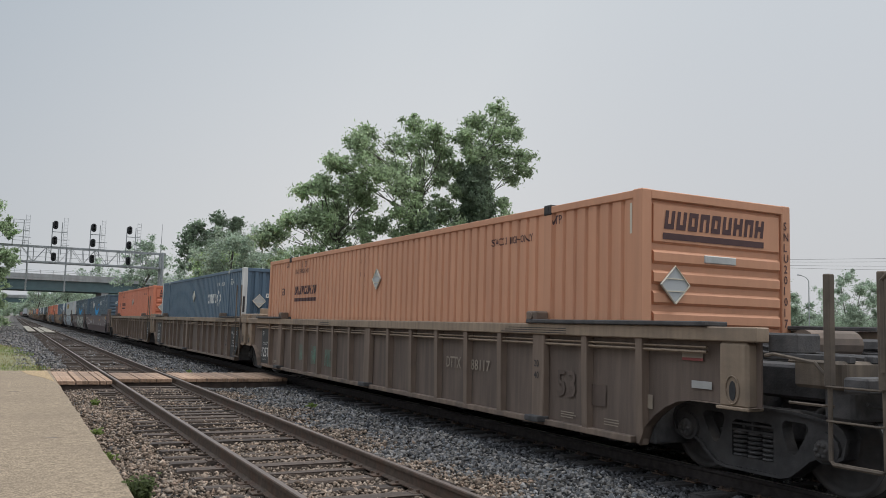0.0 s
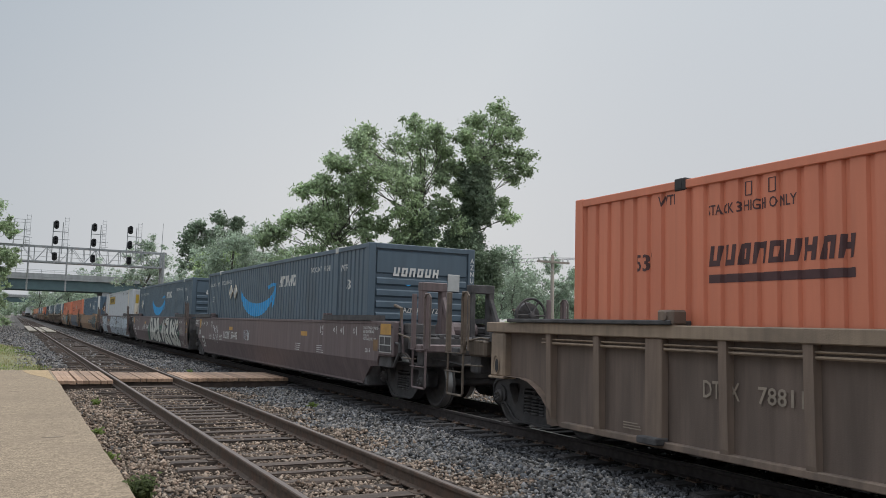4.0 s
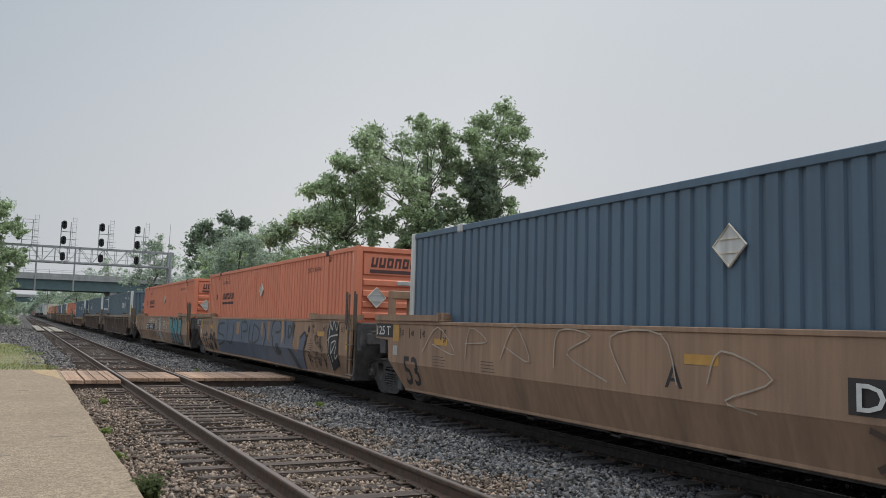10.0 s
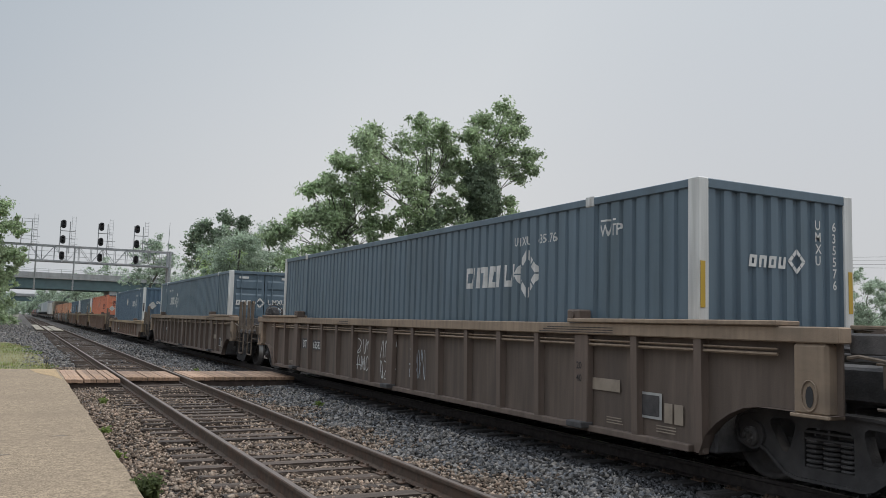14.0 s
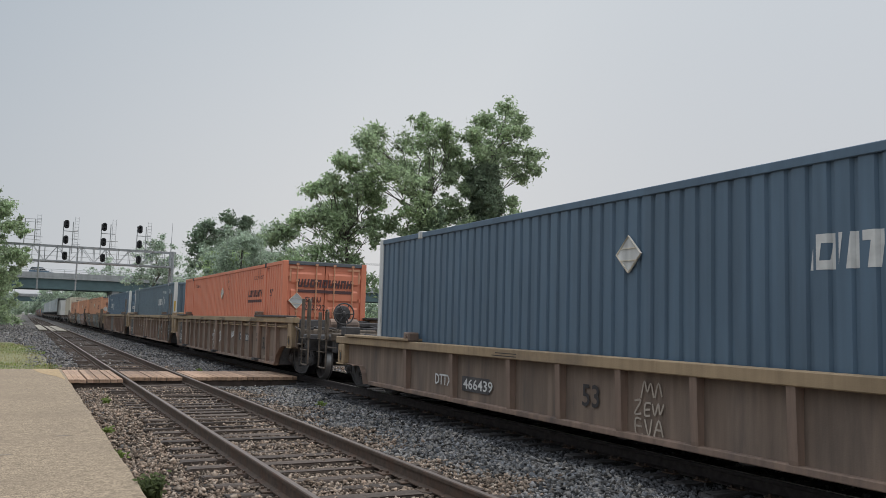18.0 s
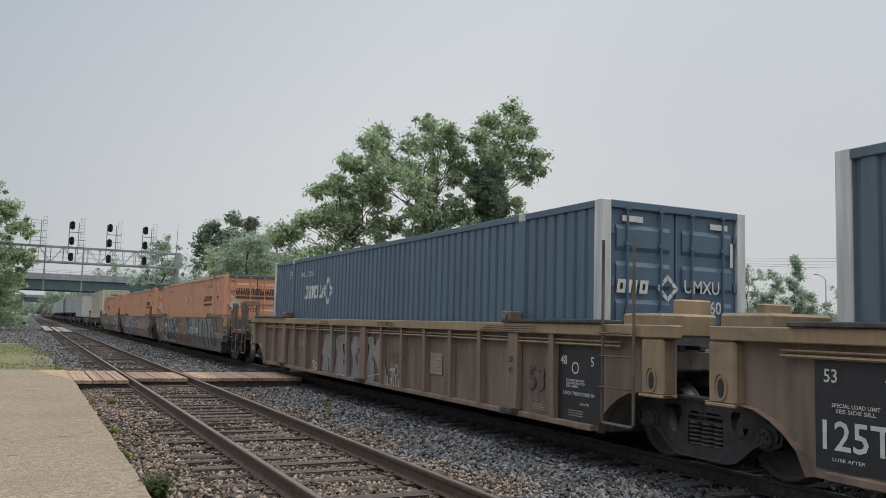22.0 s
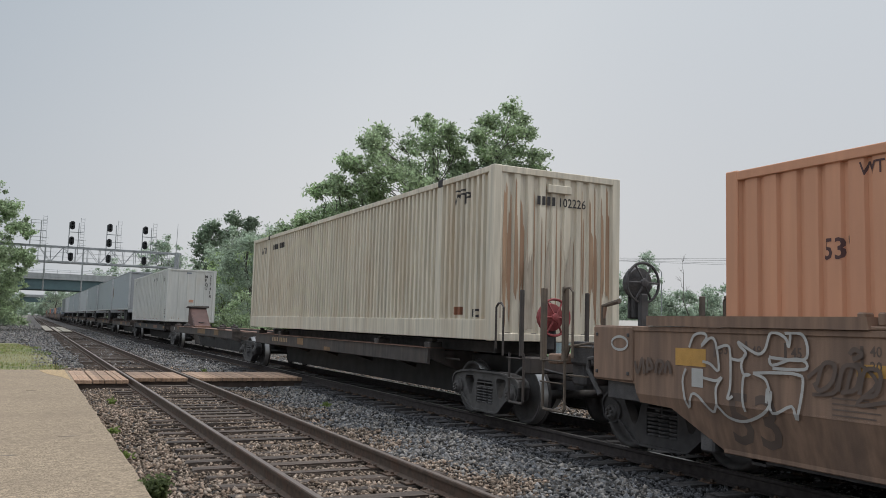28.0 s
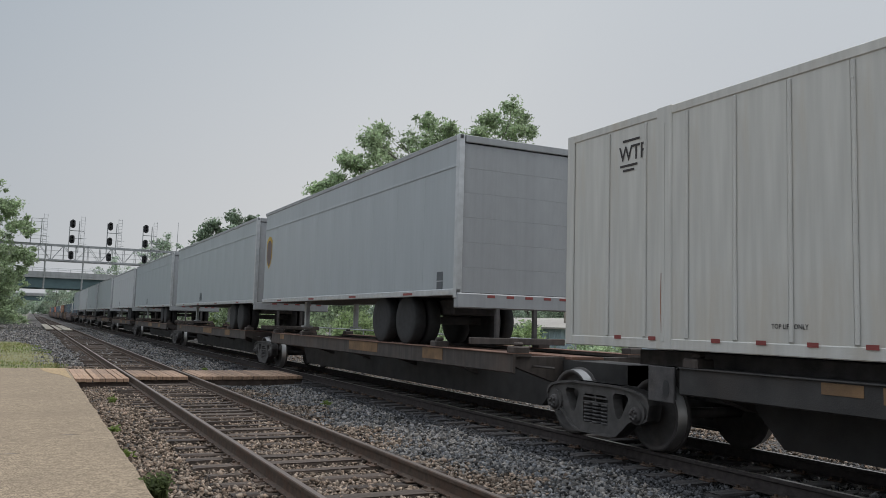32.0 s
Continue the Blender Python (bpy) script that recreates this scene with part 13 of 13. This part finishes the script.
def make_trailer(s, length, style, z0=1.10):
    t = thing("semi_trailer", {"grey": "pale grey box trailer with a gold shield mark", "plain": "pale blue-grey box trailer on a spine car", "white": "white box trailer on a spine car"}[style], "trailer", "trailers on the train")
    body = m_grey_trailer if style != "white" else m_white
    W, zb, zt = 1.29, 2.02 - z0 + .02, 4.93 - z0
    for side in (-1, 1):
        X = lambda a, c: tuple(sorted((side * a, side * c)))
        n = 10
        w = (length - .2) / n
        for i in range(n):
            part("side_panel", shared(("tr_panel", length, side), lambda: Build().box(*X(W, W - .04), .002, w - .002, zb + .10, zt - .55, .003)), body, t, loc=(0, .1 + i * w, 0))
        part("top_band", shared(("tr_band", length, side), lambda: Build().box(*X(W, W - .04), .1, length - .1, zt - .55, zt - .08, .003).box(*X(W + .012, W), .05, length - .05, zt - .58, zt - .54, .003)), body, t, "upper side band")
        part("top_rail", shared(("tr_top", length, side), lambda: Build().box(*X(W + .015, W - .08), 0, length, zt - .10, zt, .012)), m_trailer_door, t)
        part("bottom_rail", shared(("tr_low", length, side), lambda: Build().box(*X(W + .018, W - .08), 0, length, zb, zb + .12, .012)), m_alu, t)
        part("rear_post", shared(("tr_post", side), lambda: Build().box(*X(W + .02, W - .10), 0, .12, zb - .05, zt, .012)), m_alu, t)
        for i in range(9):
            y = .5 + i * (length - 1) / 8
            b = shared(("tr_tape", side), lambda: Build().box(*X(W + .021, W + .018), -.22, .22, zb + .03, zb + .075))
            part("reflective_tape", b, m_red if i % 2 else m_postwhite, t, loc=(0, y, 0))
    part("roof", shared(("tr_roof", length), lambda: Build().box(-W + .05, W - .05, .05, length - .05, zt - .04, zt - .005)), m_alu, t)
    part("floor", shared(("tr_floor", length), lambda: Build().box(-W + .05, W - .05, .05, length - .05, zb + .01, zb + .1)), m_under, t)
    part("front_wall", shared(("tr_front", length), lambda: Build().box(-W + .02, W - .02, length - .05, length - .01, zb, zt - .02)), body, t)
    for k in range(6):
        part("door_panel", shared("tr_slat", lambda: Build().box(-W + .11, W - .11, .03, .07, 0, (zt - zb - .22) / 6 - .002, .002)), m_trailer_door, t, loc=(0, 0, zb + .06 + k * (zt - zb - .22) / 6))
    b = shared("tr_door", lambda: Build().box(-W + .11, W - .11, .0, .08, zt - .14, zt - .01, .01))
    part("door_header", b, m_trailer_door, t)
    b = shared("tr_sill", lambda: Build().box(-W, W, -.02, .12, zb - .22, zb + .05, .02))
    part("rear_sill", b, m_trailer_door, t)
    for x in (-.6, -.2, .2, .6, .95):
        part("tail_lamp", shared("tr_lamp", lambda: Build().box(-.08, .08, -.012, .0, -.025, .025, .003)), m_red, t, loc=(x, -.012, zb + .0))
    for x in (-.45, .35):
        part("bumper_post", shared("tr_bp", lambda: Build().box(-.04, .04, -.02, .06, zb - .75, zb - .2, .01)), m_under, t, loc=(x, 0, 0))
    part("bumper_bar", shared("tr_bb", lambda: Build().box(-1.0, 1.0, -.04, .06, zb - .85, zb - .73, .012)), m_spine, t, "striped bumper bar")
    for y in (2.5, 3.8):
        for x in (-1.02, -.70, .70, 1.02):
            w = part("tyre", shared("tr_tyre", lambda: Build().lathe([(-.12, .30), (-.13, .46), (-.10, .50), (.10, .50), (.13, .46), (.12, .30)], 0, 20, (0, 0, .50)), True), m_rubber, t, loc=(x, y, 0))
            part("rim", shared("tr_rim", lambda: Build().lathe([(-.11, .28), (-.02, .24), (-.02, .1), (-.10, .08), (.11, .08), (.11, .28)], 0, 16, (0, 0, .50)), True), m_postwhite, w)
    part("bogie", shared("tr_bogie", lambda: Build().box(-.5, .5, 1.6, 4.8, .62, .92, .02).box(-1.1, 1.1, 2.42, 2.58, .42, .58, .02).box(-1.1, 1.1, 3.72, 3.88, .42, .58, .02)), m_under, t)
    for x in (-.75, .75):
        part("landing_leg", shared(("tr_leg", length), lambda: Build().box(-.06, .06, length - 3.2, length - 3.06, .25, .95, .01).box(-.13, .13, length - 3.28, length - 2.98, .22, .27)), m_galv, t, loc=(x, 0, 0))
    if style == "grey":
        y = length - .62
        pts = [(y + .32, 3.98 - z0), (y + .16, 4.10 - z0), (y, 4.13 - z0), (y - .16, 4.10 - z0), (y - .32, 3.98 - z0), (y - .32, 3.45 - z0), (y - .20, 3.24 - z0), (y, 3.10 - z0), (y + .20, 3.24 - z0), (y + .32, 3.45 - z0)]
        part("shield_mark", drape(Build(), [pts], -1, None, -W, .006), m_gold, t, "gold shield mark")
        part("shield_mark", drape(Build(), [[(y + (p[0] - y) * .8, (p[1] - 3.6 + z0) * .8 + 3.6 - z0 - .02) for p in pts]], -1, None, -W, .009), m_brown, t, "brown shield centre")
        part("notice", drape(Build(), rect(.55, .80, zb + .28, zb + .44) + rect(.55, .80, zb + .12, zb + .26), -1, None, -W, .006), m_trim, t)
    else:
        part("code_bars", drape(Build(), [f for i in range(4) for f in rect(length * .6 - i * .14, length * .6 - i * .14 + .08, zb + .2, zb + .55)], -1, None, -W, .006), m_trim, t)
    MOVING.append((t, s, z0))
    t.location = (FAR, s, z0)
    return t


# ------------------------------------------------ the train, front to back
TAN3, SM = "tan ribbed well car of an articulated set", "smooth-sided well car"
well_unit(S[0] - 23.4, "rib", m_tan_dull, m_sill_dull, "a", "c", "dusty tan ribbed well car with end ladders", dict(brake="r"))
well_unit(S[0], "rib", m_tan_dull, m_sill_dull, "c", "a", "dusty tan ribbed well car, graffiti in green", dict(faded=True, notices=True, number="788117", ny=4.0, mark_y=4.72, end_number=True, tags=((12.15, 12.75, .55, 1.0, 9, m_g_dullgreen, 231), (11.1, 11.8, .5, 1.0, 10, m_g_dullgreen, 232), (10.1, 10.8, .5, .95, 9, m_g_dullgreen, 233))))
well_unit(S[1], "rib", m_tan_dull, m_sill_dull, "a", "a", "dusty tan ribbed well car with a faded mark", dict(sill_word="DTTX 788117 C"))
well_unit(S[2], "rib", m_tan_dull, m_sill_dull, "a", "c", "dusty tan ribbed well car, its end panel black", dict(faded=True, brake="r", number="788117", ny=12.98, mark_y=13.71, shift=.15, sill_word="DTTX 788117 A", sill_y=7.3, cross=(6.5,), cards=(5.45,), faint=(("JL 93 T", 2.75, .78), ("IW 86", 2.75, .62))))
make_container(S[0], "orange_pale", number="201017", extras=(14.4,))
make_container(S[1], "blue", front="vertical", posts=m_postwhite, number="252253", extras=(4.9,))
make_container(S[2], "orange", extras=(14.4,))
BR = dict(letter=m_letter, dark=m_letter)
well_unit(S[3], "smooth", m_brown, m_brown, "c", "a", "dark brown smooth-sided well car with scrawled tags", dict(BR, number="57445", ny=12.35, big="B", by=9.14, strips=(11.35, 3.6), tags=((13.2, 14.0, .7, 1.35, 4, m_g_white, 35), (10.3, 11.0, .9, 1.3, 3, m_rust, 36), (8.9, 9.6, .9, 1.25, 3, m_g_silver, 37))))
well_unit(S[4], "smooth", m_brown, m_brown, "a", "a", "dark brown smooth-sided well car covered in white graffiti", dict(BR, number="57445", ny=12.32, strips=(11.8, 5.6), piece=4))
well_unit(S[5], "smooth", m_brown, m_brown, "a", "c", "dark brown smooth-sided well car covered in silver graffiti", dict(BR, number="57445", ny=12.33, strips=(11.4, 14.8), arches=((.3, 3.0, .30, 1.55, 3, m_g_silver, m_g_black, 43, m_g_white),), piece=5))
make_container(S[3], "navy", number="203726", extras=(8.8, "two"))
make_container(S[4], "navy", number="217964", extras=(9.2,))
make_plate_container(S[5], "hunt", CZ)
TS = dict(dark=m_dark_letter)
well_unit(S[6], "smooth", m_tan_smooth, m_tan_smooth, "c", "a", "tan smooth-sided well car with white scrawls and dark graffiti", dict(TS, number="767467", ny=6.45, panel=True, big="A", by=6.95 + 1.9, piece=6))
well_unit(S[7], "smooth", m_tan_smooth, m_tan_smooth, "a", "a", "tan smooth-sided well car with a long slate-blue graffiti piece", dict(TS, dots=((1.35, 2.9, .45, 1.35, 24),), piece=7))
well_unit(S[8], "smooth", m_tan_smooth, m_tan_smooth, "a", "c", "tan smooth-sided well car with turquoise graffiti", dict(TS, number="767467", ny=12.8, panel=True, strips=(5.3, 2.0), piece=8, words=(("EORE", 1.55, 4.75, .30, 1.54, m_g_teal, m_g_black, .13, m_g_pink),), drum=True, figure=8.0, tags=((9.0, 9.8, .88, 1.45, 6, m_g_white, 53), (9.95, 12.1, 1.20, 1.5, 9, m_g_white, 61), (5.6, 7.0, .4, 1.4, 6, m_g_white, 54), (9.4, 11.8, .42, .82, 12, m_dun, 55))))
make_container(S[6], "blue", front="vertical", posts=m_postwhite, number="250899", extras=(4.9,))
make_container(S[7], "orange", extras=(13.1,))
make_container(S[8], "orange", extras=(13.1,))
well_unit(S[9], "rib", m_dun, m_sill_dull, "c", "c", "dark brown ribbed well car with a tan sill", dict(number="655836", ny=13.0, mark_y=13.8, card=True, brake="r", dark_guides=False, tags=((9.2, 10.0, .5, 1.2, 6, m_g_white, 56), (7.9, 8.7, .4, 1.2, 7, m_g_white, 57), (6.6, 7.3, .5, 1.1, 4, m_g_silver, 58))))
well_unit(S[10], "rib", m_dun, m_sill_dull, "c", "c", "dark brown ribbed well car, its paint worn", dict(number="655836", ny=13.0, mark_y=13.8, card=True, brake="f", dark_guides=False))
well_unit(S[11], "low", m_tan, m_tan_sill, "c", "c", "low tan ribbed well car with chalky tags", dict(number="466439", ny=12.1, mark_y=13.14, piece=11))
make_container(S[9], "teal", front="vertical", posts=m_postwhite, number="635576", extras=(4.9,))
make_container(S[10], "teal", front="doors", posts=m_postwhite, number="635994", extras=(12.2,))
make_container(S[11], "blue", z0=.38, front="vertical", posts=m_postwhite, number="259003", extras=(4.9,))
well_unit(S[12], "rib", m_tan, m_tan_sill, "c", "a", "dusty tan ribbed well car with white tags", dict(number="787822", ny=3.68, mark_y=4.45, end_number=True, brake="f", sill_word="DTTX 787822 B", sill_y=7.3, piece=12))
well_unit(S[13], "rib", m_tan, m_tan_sill, "a", "a", "dusty tan ribbed well car with painted figures", dict(sill_word="DTTX 787822 C", piece=13))
well_unit(S[14], "rib", m_tan, m_tan_sill, "a", "c", "dusty tan ribbed well car with large pale letters", dict(faded=True, number="787822", ny=12.98, mark_y=13.71, sill_word="DTTX 787822 A", sill_y=7.15, piece=14, cards=(4.6,), pale_ribs=(7.5, 10.6)))
make_container(S[12], "orange", front="doors", number="242522", extras=(4.6,))
make_container(S[13], "teal", front="vertical", posts=m_postwhite, number="235326", extras=(4.9,))
make_container(S[14], "blue", front="doors", posts=m_postwhite, number="252960", extras=(13.4,))
RS = dict(dark=m_g_soot)
well_unit(S[15], "smooth", m_rust, m_rust, "c", "a", "rust-brown smooth-sided well car under a large grey-green graffiti piece", dict(RS, number="727829", ny=5.86, strips=(2.7, 8.5, 12.6), big="A", by=7.6, piece=15))
well_unit(S[16], "smooth", m_rust, m_rust, "a", "a", "rust-brown smooth-sided well car with pink graffiti", dict(RS, strips=(7.0, 5.2, 3.4), piece=16))
well_unit(S[17], "smooth", m_rust, m_rust, "a", "c", "rust-brown smooth-sided well car with olive graffiti shapes", dict(RS, ext=2.0, number="727829", ny=13.03, brake="r", strips=(14.2, 7.9), art=((1.4, 4.6, .34, 1.5, 2, m_g_black, m_g_white, 79),), piece=17))
make_container(S[15], "orange_pale", front="doors", number="200935", extras=(4.6,))
make_container(S[16], "orange_pale", front="doors", number="186738", extras=(4.6,))
make_container(S[17], "orange_pale", extras=(13.1,))
ZS = 1.305
spine_unit(S[18], .55, 17.1, "black skeleton spine car with a red brake wheel", brake=True, load=(1.0, 15.6))
spine_unit(S[18], 17.1, 33.95, "empty black spine car with rusty deck and raised hitch", hitch=32.1)
spine_unit(S[19], -1.5, 15.7, "black spine car under a white container", load=(.4, 15.4), black=True)
make_container(S[18], "cream", z0=ZS, front="vertical")
make_plate_container(S[19], "grey", ZS)
TRAILERS = ((0, 13.5, "grey"), (14.6, 16.4, "plain"), (33.0, 16.4, "plain"), (51.0, 16.4, "white"), (69.6, 16.4, "plain"), (87.8, 16.4, "plain"), (106.0, 16.4, "white"), (124.2, 16.4, "plain"))
spine_unit(S[20], -3.7, 13.9, "black spine car carrying a trailer")
for k in range(7):
    spine_unit(S[20], 13.9 + 18.2 * k, 32.1 + 18.2 * k, "black spine car carrying a trailer")
for off, ln, st in TRAILERS:
    make_trailer(S[20] + off, ln, st)
TAIL = S[20] + 148
for k in range(9):
    s = TAIL + 19.35 * k + 4 * (k // 3)
    well_unit(s, "smooth", m_rust if k % 2 else m_brown, m_rust, "c" if k % 3 == 0 else "a", "c" if k % 3 == 2 else "a", "far brown well car in the tail of the train")
    make_container(s, ("teal", "navy", "orange_pale", "blue", "teal", "orange", "navy", "teal", "orange_pale")[k], posts=m_postwhite if k in (0, 3) else None, front="ribs")


# ------------------------------------------------ a car on the overpass
CAR_Z = 9.30
passing_car = thing("car", "dark blue estate car crossing the overpass", "car", at=(-56, 194, CAR_Z))
part("body", Build().prism([(-2.4, .36), (2.35, .36), (2.42, .85), (1.3, 1.12), (-2.3, 1.2), (-2.44, .7)], 1, -.92, .92), m_blue, passing_car)
part("cabin", Build().prism([(-2.28, 1.19), (1.15, 1.12), (.4, 1.76), (-1.95, 1.8)], 1, -.80, .80), m_glass, passing_car, "dark glazed cabin")
part("roof", Build().prism([(-2.0, 1.79), (.45, 1.75), (.2, 1.86), (-1.8, 1.89)], 1, -.78, .78), m_blue, passing_car)
for cx in (-1.4, 1.42):
    for cy in (-.78, .78):
        part("wheel", shared("car_wheel", lambda: Build().lathe([(-.1, .1), (-.11, .30), (-.07, .33), (.07, .33), (.11, .30), (.1, .1)], 1, 16)), m_rubber, passing_car, loc=(cx, cy, .33))


# ------------------------------------------------ what moves
def motions():
    walk(passing_car, [(t, pose(x, 194, CAR_Z)) for t, x in ((0, -56), (16.0, -56), (16.4, -48.5), (18, 2.9), (20.0, 67.0), (20.8, 86), (21.4, 90), (32, 90))])
    for ob, s, z in MOVING:
        walk(ob, [(t, pose(FAR, s - d, z)) for t, d in TRAVEL])
    step = math.degrees(SPEED / FPS / WHEEL_R)
    for dy, sets in WHEELSETS.items():
        walk(sets[0], [(i / FPS, pose(0, dy, WHEEL_R, step * i)) for i in range(32 * FPS + 1)])
        keys = sets[0].animation_data
        for w in sets[1:]:
            w.rotation_mode = "QUATERNION"
            a = w.animation_data_create()
            a.action = keys.action
            a.action_slot = keys.action_slot


motions()
